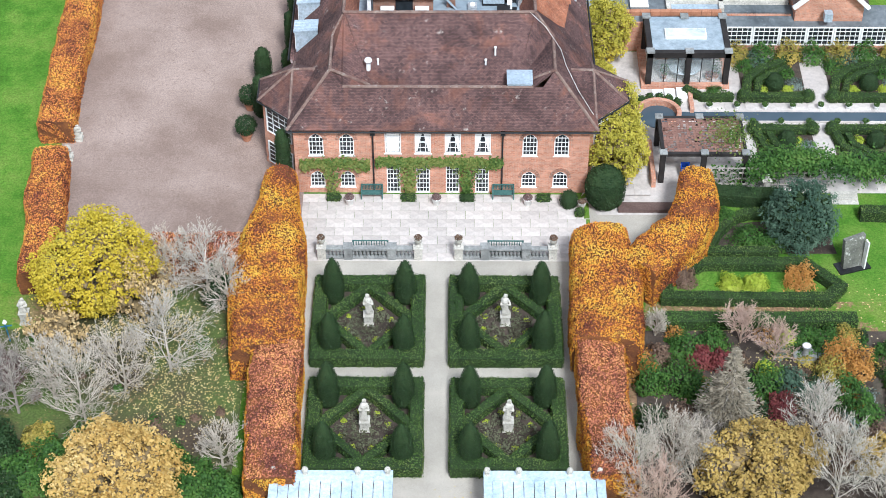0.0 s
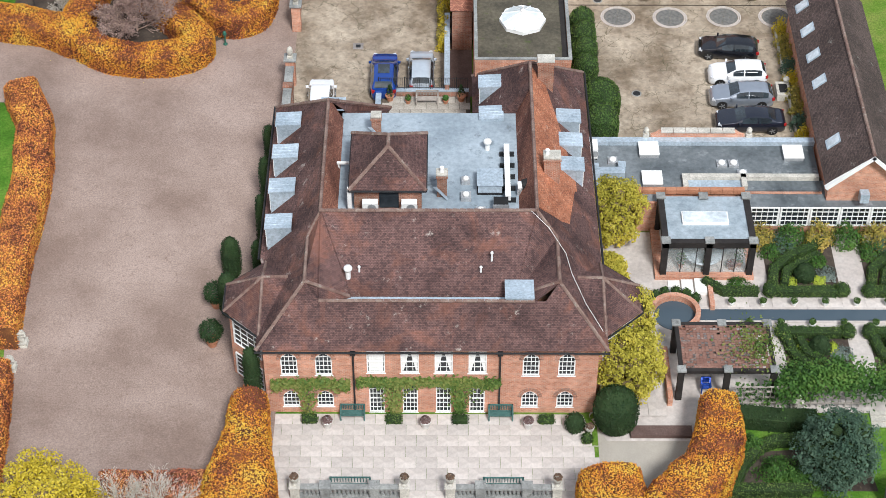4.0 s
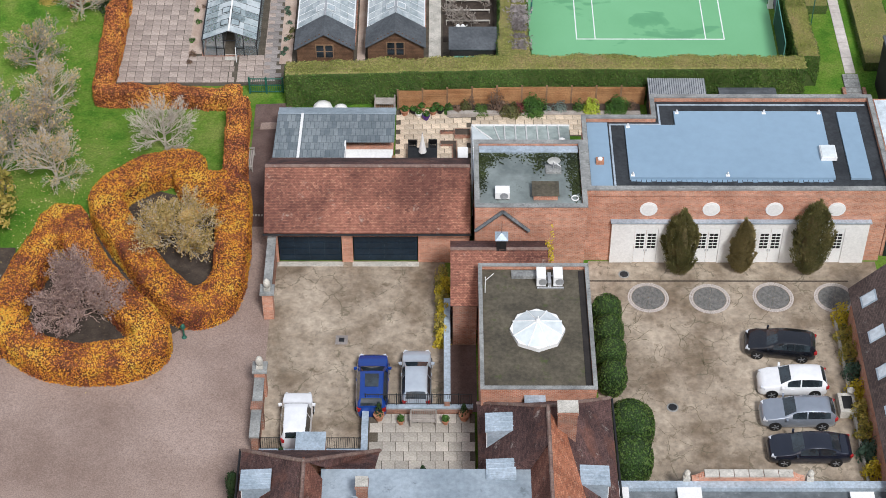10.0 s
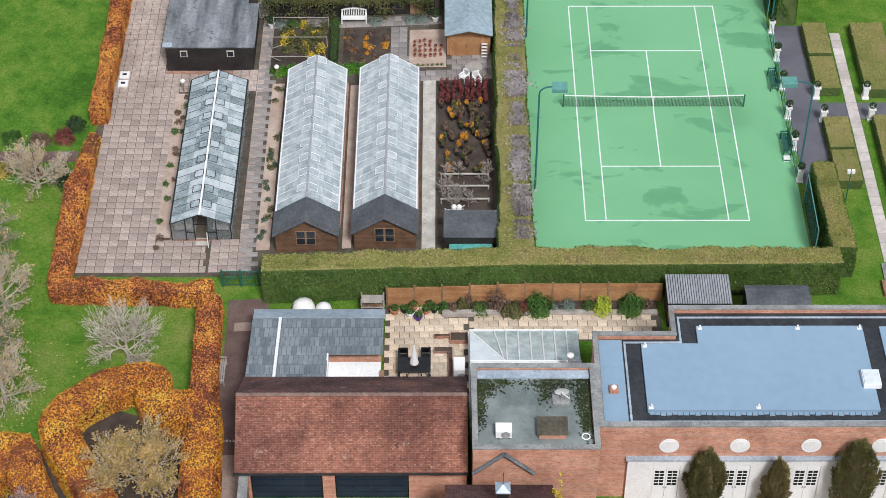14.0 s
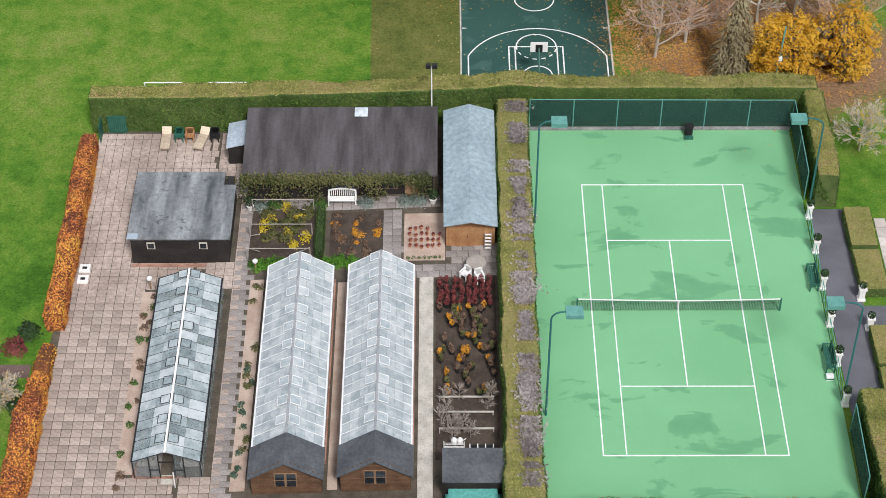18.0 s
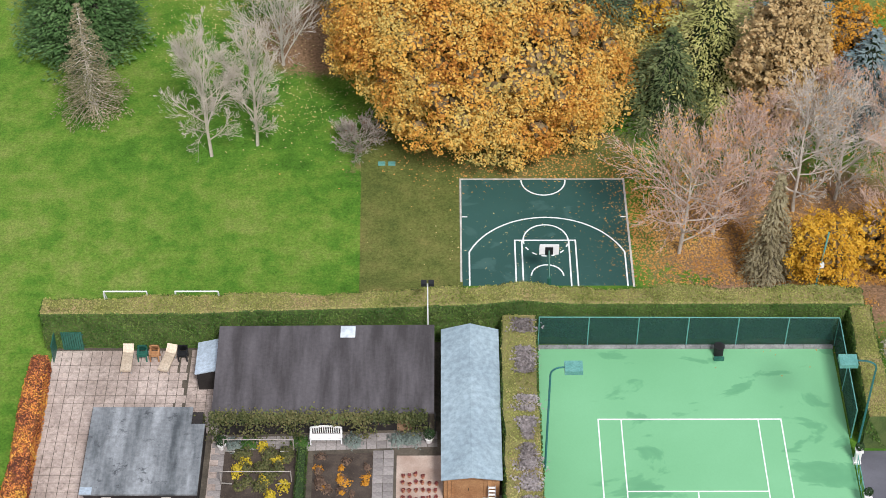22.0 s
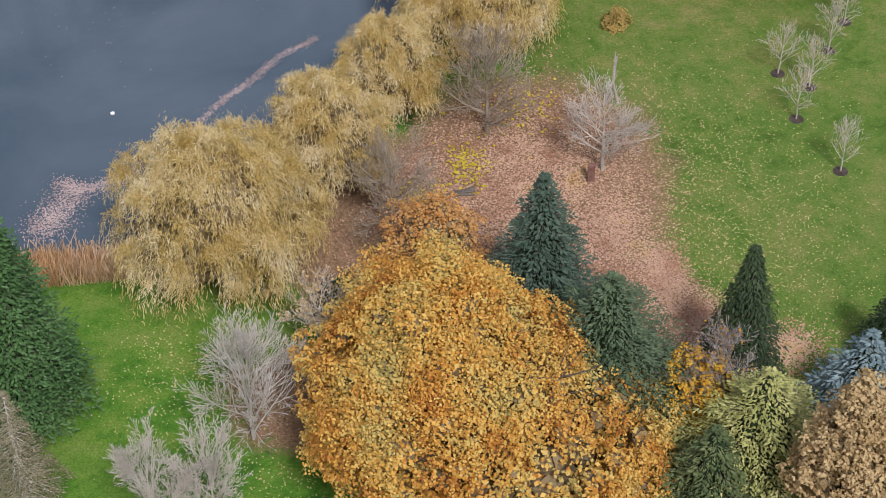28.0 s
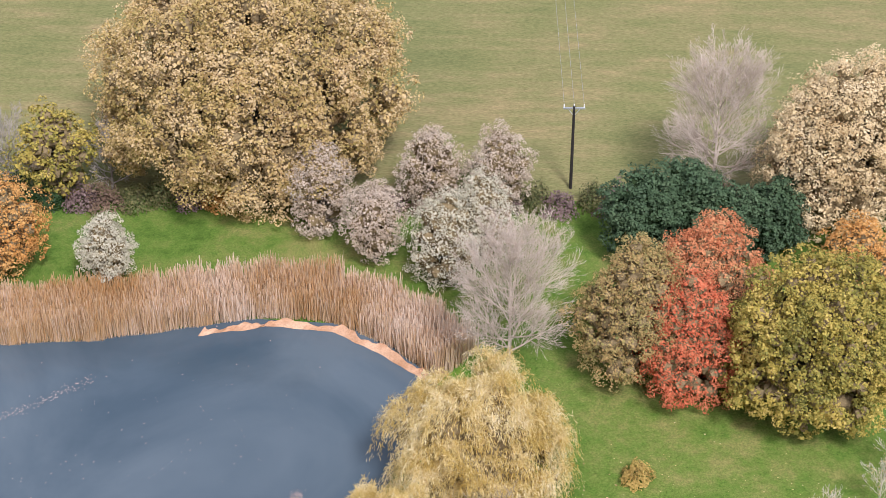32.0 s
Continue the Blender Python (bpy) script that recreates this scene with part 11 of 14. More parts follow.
sh = thing("long_shed", "long black shed with a felt roof", "shed", at=(0, 0, -0.7))
M["felt_brown"] = plain("brownish_felt", (0.048, 0.043, 0.044), (0.1, 0.092, 0.096), 1.2, 5, 0.7, 0.15, grain=0.4, streak=(1.0, 0.12, 1))
Geo().slab([(-13.5, 41.0, 2.2), (-0.4, 41.0, 2.35), (-0.4, 47.6, 2.85), (-13.5, 47.6, 2.75)], 0.12).make("roof", "felt_brown", sh)
Geo().box(-6.1, 46.6, 2.78, -5.2, 47.5, 2.84).make("rooflight", "glass_roof", sh)
Geo().box(-13.2, 41.3, 0, -0.7, 47.4, 2.15).make("wall", "timber_black", sh)
for k in range(4):
    x = -11.8 + k * 2.6
    w = Geo().box(x - 0.9, 41.22, 0.95, x + 0.9, 41.3, 1.75).make("window", "timber", sh)
    for c in range(3):
        Geo().box(x - 0.85 + c * 0.58, 41.2, 1.0, x - 0.85 + c * 0.58 + 0.53, 41.22, 1.7).make("pane", "glass_dark", w)
Geo().box(-2.6, 41.22, 0, -1.7, 41.3, 1.9).make("door", "timber", sh)
Geo().tube((-0.35, 41.1, 0), (-0.35, 41.1, 2.2), 0.04).make("downpipe", "metal_dark", sh)
r_ = np.random.default_rng(70)
n = 4600
x = r_.uniform(-13.6, -0.8, n)
cl = thing("shed_climber", "leafy climber along the shed eaves", "climber")
pos = np.stack([x, 40.85 + r_.normal(0, 0.2, n), 1.45 + r_.normal(0, 0.22, n)], 1)
n2 = 1200
pos2 = np.stack([r_.choice([-13.2, -11, -8.8, -1.5, -4.6], n2) + r_.normal(0, 0.45, n2), 40.8 + r_.normal(0, 0.2, n2), r_.uniform(-0.5, 1.5, n2)], 1)
M["l_yolive2"] = leafy("dull_climber_leaves", [(0.05, 0.065, 0.02), (0.1, 0.115, 0.04), (0.19, 0.17, 0.07), (0.1, 0.16, 0.04)])
leaf_part("foliage", cards(np.concatenate([pos, pos2]), np.tile((0, -0.5, 1.0), (n + n2, 1)), 0.1, r_, 0.6), "l_yolive2", cl)
for x in (-13.2, -11, -8.8, -4.6, -1.5):
    Geo().tube((x, 41.0, zg(x, 41.0)), (x + 0.2, 41.05, 1.4), 0.04, 0.02).make("stem", "bark", cl)
sm = thing("lean_shed", "small shed with a grey sloping roof", "shed", at=(0, 0, Z1))
Geo().slab([(-14.9, 44.8, 1.75), (-13.6, 44.8, 2.1), (-13.6, 47.4, 2.1), (-14.9, 47.4, 1.75)], 0.08).make("roof", "lead", sm)
Geo().box(-14.8, 45.0, 0, -13.6, 47.3, 1.7).make("wall", "timber_black", sm)

ls = thing("workshop", "long workshop with a pale blue-grey roof", "shed", at=(0, 0, -0.1))
M["sheet_blue"] = plain("pale_blue_sheet", (0.27, 0.35, 0.39), (0.33, 0.42, 0.46), 0.4, 3, 0.5, 0.05)
for s, xe in ((-1, 0.0), (1, 3.5)):
    Geo().slab([(xe, 35.7, 2.05), (1.75, 35.3, 2.8), (1.75, 47.2, 2.8), (xe, 47.4, 2.05)], 0.06).make("roof", "sheet_blue", ls)
Geo().box(0.15, 36.1, 0, 3.35, 47.2, 2.0).make("wall", "timber", ls)
for k in range(14):
    x0 = 0.15 + k * 0.2286
    Geo().box(x0, 36.04, 0, x0 + 0.215, 36.1, 2.0 + 0.7 * (1 - abs(x0 + 0.11 - 1.75) / 1.6)).make("board", "timber_orange", ls)
d = Geo().box(0.75, 35.98, 0, 2.4, 36.04, 1.75).make("double_door", "timber_orange", ls, "orange boarded double doors")
Geo().box(1.56, 35.95, 0.8, 1.6, 35.98, 1.0).make("handle", "metal_dark", d)
ld = thing("step_ladder", "pale folding step ladder against the workshop", "ladder", at=(2.9, 35.7, -0.1))
for x in (-0.2, 0.2):
    Geo().tube((x, -0.15, 0), (x, 0.15, 1.35), 0.03).make("stile", "metal_grey", ld)
for k in range(5):
    Geo().box(-0.2, -0.16 + k * 0.06, 0.22 + k * 0.24, 0.2, -0.04 + k * 0.06, 0.26 + k * 0.24).make("tread", "white", ld)

# store and tank behind the hedge
so = thing("store", "low store with a dark felt roof", "shed", at=(0, 0, -0.15))
Geo().slab([(-0.1, 14.9, 1.75), (3.6, 14.9, 1.75), (3.6, 17.2, 2.05), (-0.1, 17.2, 2.05)], 0.08).make("roof", "felt_dark", so)
Geo().box(0.0, 15.0, 0, 3.5, 17.1, 1.7).make("wall", "timber_black", so)
tk = thing("water_tank", "open tank with a turquoise cover", "tank", at=(0, 0, -0.15))
M["turq"] = plain("turquoise_cover", (0.1, 0.4, 0.38), (0.14, 0.46, 0.43), 0.8, 5, 0.4, 0.05)
Geo().box(0.05, 13.5, 0, 3.3, 14.8, 0.85).make("tank_wall", "metal_green", tk)
Geo().box(0.15, 13.6, 0.85, 3.2, 14.75, 0.9).make("cover", "turq", tk)
Geo().box(-10.7, 14.3, -0.75, -1.5, 14.9, -0.1).make("cold_frame", "lead")
tagged(bpy.data.objects["cold_frame"], "long pale covered cold frame behind the hedge", "cold frame")

# beds, benches and pots inside the compound
for q, nm, mt in (([(-12.8, 35.2), (-8.6, 35.2), (-8.6, 40.1), (-12.8, 40.1)], "vegetable bed under a timber frame", "soil"), ([(-7.5, 35.0), (-4.0, 35.0), (-4.0, 39.6), (-7.5, 39.6)], "dug bed with dying plants", "soil"), ([(-2.6, 34.8), (0.1, 34.7), (0.1, 39.2), (-2.6, 39.3)], "pink gravel bed with small pots", "gravel_pink"), ([(-0.5, 18.0), (3.3, 18.0), (3.3, 33.0), (-0.5, 33.0)], "nursery bed crowded with pots", "soil"), ([(-12.5, 16.1), (-11.6, 16.1), (-11.6, 33.5), (-12.5, 33.5)], "gravel strip beside the greenhouse", "gravel_pink"), ([(-19.3, 17.5), (-18.3, 17.5), (-18.5, 32.6), (-19.4, 32.6)], "gravel strip beside the greenhouse", "gravel_pink"), ([(-6.8, 16.0), (-6.2, 16.0), (-6.2, 33.0), (-6.8, 33.0)], "brown gravel gutter between greenhouses", "gravel_pink")):
    drape("bed", q, mt, 0.07, 3, nm, "planting bed")
fr = thing("cane_support", "pale timber poles over the vegetable bed", "cane support", at=(0, 0, Z1 + 0.2))
for x in (-12.8, -8.7):
    for y in (35.3, 37.6, 40.0):
        Geo().tube((x, y, 0), (x, y, 1.2), 0.035).make("post", "timber_grey", fr)
    for a, c in (((x, 40.0, 0.1), (x + 0.7 * (1 if x < -10 else -1), 39.3, 0.9)), ((x, 37.6, 0.1), (x + 0.7 * (1 if x < -10 else -1), 36.9, 0.9)), ((x, 35.3, 1.2), (x + 0.7 * (1 if x < -10 else -1), 36.0, 0.2))):
        Geo().tube(a, c, 0.035).make("brace", "stone", fr)
for y in (35.3, 37.6, 40.0):
    Geo().tube((-12.8, y, 1.15), (-8.7, y, 1.15), 0.03).make("rail", "timber_grey", fr)
Geo().box(-12.6, 35.4, 0.0, -8.8, 36.6, 0.03).make("weed_sheet", "felt_dark", fr)
rb = np.random.default_rng(80)
for k in range(26):
    x, y = rb.uniform(-12.5, -8.9), rb.uniform(36.5, 40.2)
    shrub("vine", x, y, rb.uniform(0.5, 1.3), 0.45, "l_yolive2" if k % 4 else "l_yellow", "straggling fruit bush on the frame", seed=500 + k, n=150, leaf=0.12, group="fruit bushes")
for k in range(10):
    shrub("parsley", -12.5 + k * 0.42, 34.9, 0.45, 0.38, "l_green", "bright green leafy edging plant", seed=530 + k, n=150, leaf=0.1, group="edging plants")
    shrub("parsley", -7.2 + k * 0.35, 34.7, 0.45, 0.36, "l_green", "bright green leafy edging plant", seed=545 + k, n=150, leaf=0.1, group="edging plants")
box_hedge("bed_hedge", [(-8.15, 35.2), (-8.15, 39.6)], 0.45, 0.8, "l_box", "narrow clipped hedge between the beds", seed=560, category="box hedge")
for k in range(26):
    x, y = rb.uniform(-7.2, -4.2), rb.uniform(35.4, 39.4)
    shrub("bed_plant", x, y, rb.uniform(0.2, 0.6), rb.uniform(0.2, 0.45), "l_dead" if k % 3 else "l_orange", "withered brown bed plant", seed=570 + k, n=90, leaf=0.12, group="bed plants")
for k in range(22):
    x, y = -2.2 + (k % 6) * 0.38 + rb.uniform(-0.05, 0.05), 36.0 + (k // 6) * 0.55 + rb.uniform(-0.1, 0.1)
    pot(x, y, zg(x, y) + 0.08, 0.11, 0.16, plant_h=0.12, plant_r=0.1, leaf="l_crimson", label="small terracotta pot on gravel", n=14, seed=600 + k)
for k in range(7):
    shrub("edging_plant", -2.3 + k * 0.35, 35.0, 0.2, 0.22, "l_green", "low green edging plant", seed=630 + k, n=60, leaf=0.08, group="edging plants")
for k in range(118):
    x, y = (-0.2 + (k % 8) * 0.44 + rb.uniform(-0.08, 0.08), 30.4 + (k // 8) * 0.5 + rb.uniform(-0.08, 0.08)) if k < 40 else (rb.uniform(-0.3, 3.1), rb.uniform(22.8, 30.2))
    red = k < 40
    pot(x, y, zg(x, y) + 0.08, rb.uniform(0.12, 0.18), 0.22, "black", plant_h=rb.uniform(0.35, 0.8), plant_r=0.17, leaf="l_crimson" if red else ["l_dead", "l_yolive2", "l_orange", "l_dead"][k % 4], label="black nursery pot with a red-stemmed plant" if red else "black nursery pot with a fading plant", n=60, seed=640 + k)
tb = thing("staging_frame", "white pole staging in the nursery bed", "staging", at=(0, 0, -0.2))
for y in (20.0, 21.3, 22.5):
    Geo().box(-0.3, y, 0.45, 3.0, y + 0.09, 0.53).make("rail", "stone", tb)
    for x in (-0.25, 2.95):
        Geo().box(x - 0.04, y, 0, x + 0.04, y + 0.08, 0.45).make("leg", "timber_grey", tb)
for k in range(12):
    bare = rb.uniform(-0.2, 2.9), rb.uniform(19.5, 23)
    bare_tree("whip", bare[0], bare[1], 1.5, 0.6, "twig_grey", "young leafless tree in a pot", seed=720 + k, levels=2, kids=4, first=0.3, trunk_r=0.025, group="young trees")
ct = thing("garden_trolley", "white wire trolley beside the store", "trolley", at=(0.6, 18.4, -0.18))
for z in (0.2, 0.6):
    for k in range(7):
        Geo().box(-0.6, -0.4 + k * 0.13, z, 0.6, -0.37 + k * 0.13, z + 0.02).make("wire", "white", ct)
for x in (-0.6, 0.6):
    for y in (-0.4, 0.4):
        Geo().tube((x, y, 0), (x, y, 0.75), 0.025).make("leg", "white", ct)
for k, x in enumerate((0.6, 0.95)):
    cn = thing("churn", "white watering can on the trolley", "watering can", "watering cans", at=(x, 18.8, 0.05 + 0.62 * 0))
    cn.location.z = -0.18 + 0.62
    Geo().lathe(0, 0, [(0.16, 0), (0.17, 0.3), (0.1, 0.38), (0.09, 0.42)], 12).make("can", "white", cn)
    Geo().tube((0.1, 0, 0.15), (0.35, 0, 0.4), 0.025).make("spout", "white", cn)
ct = thing("cold_frame", "grey framed cold frame", "cold frame", at=(2.2, 18.4, -0.18))
Geo().box(-0.7, -0.45, 0, 0.7, 0.45, 0.4).make("box", "metal_dark", ct)
for k in range(4):
    Geo().box(-0.7 + k * 0.46, -0.48, 0.4, -0.64 + k * 0.46, 0.48, 0.45).make("bar", "white", ct)
pth = Geo().box(-1.55, 15.1, -0.45, -0.65, 33.2, -0.16).make("concrete_path", "stone")
tagged(pth, "straight pale concrete path beside the greenhouse", "path", "", "structure")
slat_bench(-6.8, 40.6, -0.52, 0, 1.9, "white", "white curved-back garden bench", curved=True)
for x, mt, lb in ((-12.3, "l_grey", "silver-grey low shrub"), (-5.2, "l_grey", "silver-grey low shrub"), (-2.5, "l_grey", "silver-grey low shrub"), (-11.4, "l_green", "leafy green shrub"), (-8.3, "l_green", "leafy green shrub"), (-1.6, "l_grey", "silver-grey low shrub")):
    shrub("shed_shrub", x, 40.5, 0.5, 0.7, mt, lb + " below the shed", seed=int(-x * 10) + 740, n=420, leaf=0.1, group="shed shrubs")
for x in (-13.0, -0.7):
    pot(x, 40.3, zg(x, 40.3) + 0.05, 0.25, 0.4, "white_wall", 0.7, 0.35, "l_yew", "white pot with a clipped shrub", n=200, seed=745)
t_ = thing("garden_table", "round weathered timber garden table", "table", at=(2.1, 33.7, zg(2.1, 33.7) + 0.05))
Geo().tube((0, 0, 0.7), (0, 0, 0.74), 0.65, n=20).make("tabletop", "timber_grey", t_)
Geo().tube((0, 0, 0), (0, 0, 0.7), 0.07).make("leg", "timber_grey", t_)
for x, y, t_r in ((2.3, 32.7, 20), (1.4, 33.0, -40)):
    slat_bench(x, y, zg(x, y) + 0.05, t_r, 0.55, "white", "white metal garden chair")
for k, (x, tl) in enumerate(((-19.4, 0), (-16.9, -14))):
    l_ = thing("sun_lounger", "cream cushioned sun lounger", "sun lounger", "sun loungers", at=(x, 47.2, Z1 + 0.06))
    l_.rotation_euler = (0, 0, radians(tl))
    Geo().box(-0.33, -0.95, 0.3, 0.33, 0.55, 0.42).make("mattress", "slab_buff", l_)
    Geo().slab([(-0.33, 0.55, 0.42), (0.33, 0.55, 0.42), (0.33, 1.0, 0.75), (-0.33, 1.0, 0.75)], 0.1).make("backrest", "slab_buff", l_)
    for u in (-0.3, 0.3):
        for v in (-0.85, 0.5):
            Geo().tube((u, v, 0), (u, v, 0.3), 0.03).make("leg", "metal_grey", l_)
for x, mt in ((-18.5, "metal_green"), (-17.75, "timber_orange"), (-16.0, "metal_dark")):
    c_ = slat_bench(x, 47.6, Z1 + 0.06, 0, 0.6, mt, {"metal_green": "green", "timber_orange": "orange timber", "metal_dark": "black"}[mt] + " garden chair against the hedge")
for y in (33.7, 34.7):
    c_ = thing("inspection_box", "white square lidded box on the paving", "box", "white boxes", at=(-23.4, y, Z1 + 0.06))
    Geo().box(-0.35, -0.35, 0, 0.35, 0.35, 0.12).make("body", "white", c_)
    Geo().box(-0.15, -0.1, 0.12, 0.15, 0.1, 0.15).make("handle", "metal_dark", c_)
for x, y in ((-18.9, 32.9), (-12.2, 34.3)):
    c_ = thing("garden_tap", "small white lamp post beside the greenhouse", "garden lamp", "garden lamps", at=(x, y, zg(x, y)))
    Geo().tube((0, 0, 0), (0, 0, 0.9), 0.05).make("post", "timber", c_)
    Geo().lathe(0, 0, [(0.16, 0.9), (0.18, 1.05), (0.08, 1.15)], 10).make("head", "white", c_)
for k in range(34):
    side = k % 2
    x = rb.uniform(-12.4, -11.7) if side else rb.uniform(-19.2, -18.5)
    y = rb.uniform(16.5, 33)
    shrub("strip_plant", x, y, rb.uniform(0.25, 0.6), rb.uniform(0.25, 0.4), ["l_dead", "l_yolive2", "l_green", "l_bluegreen"][k % 4], "small plant in the gravel strip", seed=760 + k, n=100, leaf=0.1, group="strip plants")

# ---- kitchen patio north of the garage ----
b = thing("dining_table", "black slatted outdoor dining table", "table", at=(-1.9, 4.6, zg(-1.9, 4.6) + 0.05))
Geo().box(-1.0, -0.6, 0.7, 1.0, 0.6, 0.76).make("tabletop", "metal_dark", b)
for x in (-0.9, 0.9):
    for y in (-0.5, 0.5):
        Geo().box(x - 0.04, y - 0.04, 0, x + 0.04, y + 0.04, 0.7).make("leg", "metal_dark", b)
b = thing("parasol", "closed cream parasol over the table", "parasol", at=(-1.9, 4.6, zg(-1.9, 4.6) + 0.05))
Geo().tube((0, 0, 0), (0, 0, 2.6), 0.03).make("pole", "metal_grey", b)
Geo().lathe(0, 0, [(0.28, 0.95), (0.24, 1.2), (0.12, 1.9), (0.04, 2.5)], 10).make("canopy", "white_wall", b)
for x in (-2.6, -1.2):
    slat_bench(x, 5.6, zg(x, 5.6) + 0.05, 0, 0.6, "metal_dark", "black slatted patio chair")
    slat_bench(x, 3.6, zg(x, 3.6) + 0.05, 180, 0.6, "metal_dark", "black slatted patio chair")
pf = thing("panel_fence", "timber panel fence in front of the hedge", "fence")
for k in range(10):
    x0 = -3.7 + k * 1.75
    z0 = zg(x0, 10.6)
    for r0 in range(8):
        Geo().box(x0 + 0.06, 10.62, z0 + 0.05 + r0 * 0.2, x0 + 1.69, 10.66, z0 + 0.23 + r0 * 0.2).make("slat", "timber_orange", pf)
    Geo().box(x0 - 0.06, 10.58, z0, x0 + 0.06, 10.7, z0 + 1.75).make("post", "timber", pf)
M["teal_sheet"] = plain("teal_plastic_sheet", (0.1, 0.36, 0.32), (0.14, 0.44, 0.39), 0.8, 5, 0.35, 0.15)
sl_ = Geo().box(-0.2, 9.4, -0.3, 13.4, 9.75, 0.22).make("bed_kerb", "timber_grey")
tagged(sl_, "timber sleeper edge of the patio bed", "kerb")
drape("bed", [(-0.2, 9.7), (13.4, 9.7), (13.4, 10.55), (-0.2, 10.55)], "soil", 0.2, 2, "raised bed along the panel fence", "flower bed")
SORT = {"l_dead": "dried brown", "l_green": "leafy green", "l_yolive2": "dull green", "l_lime": "lime-green", "l_crimson": "red-stemmed", "l_grey": "grey-green", "l_box": "dark evergreen"}
for k, (x, y, h, r0, mt, n) in enumerate(((-0.1, 10.0, 0.9, 0.4, "l_green", 420), (0.5, 9.9, 0.8, 0.5, "l_dead", 260), (1.1, 10.1, 1.0, 0.5, "l_yolive2", 420), (1.5, 10.2, 1.7, 0.3, "l_dead", 90), (2.2, 9.9, 0.8, 0.7, "l_box", 520), (3.0, 10.1, 1.9, 0.4, "l_dead", 120), (3.5, 10.0, 1.5, 0.7, "l_dead", 380), (4.3, 9.6, 1.1, 0.8, "l_yolive2", 900), (5.0, 9.8, 1.0, 0.6, "l_crimson", 260), (5.9, 9.8, 1.5, 1.0, "l_green", 1500), (6.9, 9.9, 0.6, 0.35, "l_grey", 160), (7.8, 10.0, 0.9, 0.6, "l_grey", 420), (9.1, 9.9, 1.0, 0.5, "l_box", 360), (9.9, 9.8, 1.2, 0.75, "l_lime", 900), (11.7, 9.9, 1.3, 1.0, "l_green", 1300), (12.8, 10.1, 0.9, 0.4, "l_dead", 200))):
    shrub("bed_shrub", x, y, h, r0, mt, SORT[mt] + " shrub in the patio bed", seed=800 + k, n=n, leaf=0.11, group="bed shrubs")
tc_ = thing("covered_table", "teal sheet laid tight over a low table", "covered table", at=(1.65, 14.35, 0))
Geo().box(-1.4, -0.75, 0.9, 1.4, 0.6, 0.98).make("sheet", "teal_sheet", tc_)
for x in (-1.25, 1.25):
    for y in (-0.6, 0.45):
        Geo().box(x - 0.04, y - 0.04, 0, x + 0.04, y + 0.04, 0.9).make("leg", "timber_grey", tc_)
for k, (x, y, r0, mt) in enumerate(((-3.2, 9.9, 0.28, "terracotta"), (-2.6, 10.0, 0.22, "black"), (-2.2, 9.6, 0.24, "white_wall"), (-1.7, 9.3, 0.26, "pot_purple"), (-1.2, 9.8, 0.22, "terracotta"), (-0.7, 9.9, 0.22, "black"), (-2.0, 10.2, 0.25, "terracotta"), (-1.0, 10.2, 0.25, "terracotta"))):
    if mt == "pot_purple":
        M["pot_purple"] = plain("purple_glaze", (0.07, 0.03, 0.16), (0.1, 0.045, 0.22), 2, 10, 0.2, 0.05)
    pot(x, y, zg(x, y) + 0.05, r0, r0 * 1.4, mt, 0.35, 0.26, "l_green", "patio pot with a leafy plant", n=110, seed=830 + k)
lg = thing("log_store", "pale timber log store full of logs", "log store", at=(-4.6, 10.3, zg(-4.6, 10.3)))
for z in (0.1, 0.55, 1.0):
    Geo().box(-0.7, -0.35, z, 0.7, 0.35, z + 0.05).make("shelf", "timber_grey", lg)
for x in (-0.7, 0.7):
    for y in (-0.33, 0.33):
        Geo().box(x - 0.04, y - 0.04, 0, x + 0.04, y + 0.04, 1.3).make("post", "timber_grey", lg)
for k in range(18):
    Geo().tube((-0.6 + (k % 9) * 0.14, -0.3, 0.22 + (k // 9) * 0.46), (-0.6 + (k % 9) * 0.14, 0.3, 0.22 + (k // 9) * 0.46), 0.06).make("log", "timber", lg)
for x, y, s in ((-9.0, 10.3, 0.75), (-7.7, 10.0, 0.55)):
    c_ = thing("covered_heap", "grey sheeted bag behind the lean-to", "covered heap", "covered heaps", at=(x, y, zg(x, y)))
    Geo().lathe(0, 0, [(s, 0), (s * 1.05, 0.4), (s * 0.85, 0.8), (s * 0.4, 1.0), (0.05, 1.02)], 9).make("sheet", "white_wall", c_, smooth=True)
for k, (x0, y0, x1, y1, h) in enumerate(((0.3, 7.0, 1.4, 7.7, 0.6), (0.15, 2.2, 0.45, 6.2, 0.5), (-0.7, 6.2, 0.45, 6.6, 0.45), (-0.7, 7.5, 0.3, 7.7, 0.45))):
    c_ = thing("brick_planter", "low brick planter wall on the patio", "planter", "brick planters", at=(0, 0, -0.3))
    Geo().box(x0, y0, 0, x1, y1, h).make("brickwork", "brick_old", c_)
    Geo().box(x0 + 0.05, y0 + 0.05, h, x1 - 0.05, y1 - 0.05, h + 0.02).make("soil_top", "soil", c_)
for y in (2.6, 4.4):
    ac_unit(0.85, y, -0.2, 0.7, 1.1, 1.2, 0, "tall white air conditioning unit by the wall")
sa = thing("metal_store", "corrugated grey metal store", "shed", at=(0, 0, 0))
for k in range(26):
    Geo().slab([(13.8 + k * 0.154, 8.3, 2.25), (13.8 + k * 0.154 + 0.1, 8.3, 2.25), (13.8 + k * 0.154 + 0.1, 10.7, 2.4), (13.8 + k * 0.154, 10.7, 2.4)], 0.05).make("corrugation", "metal_grey", sa)
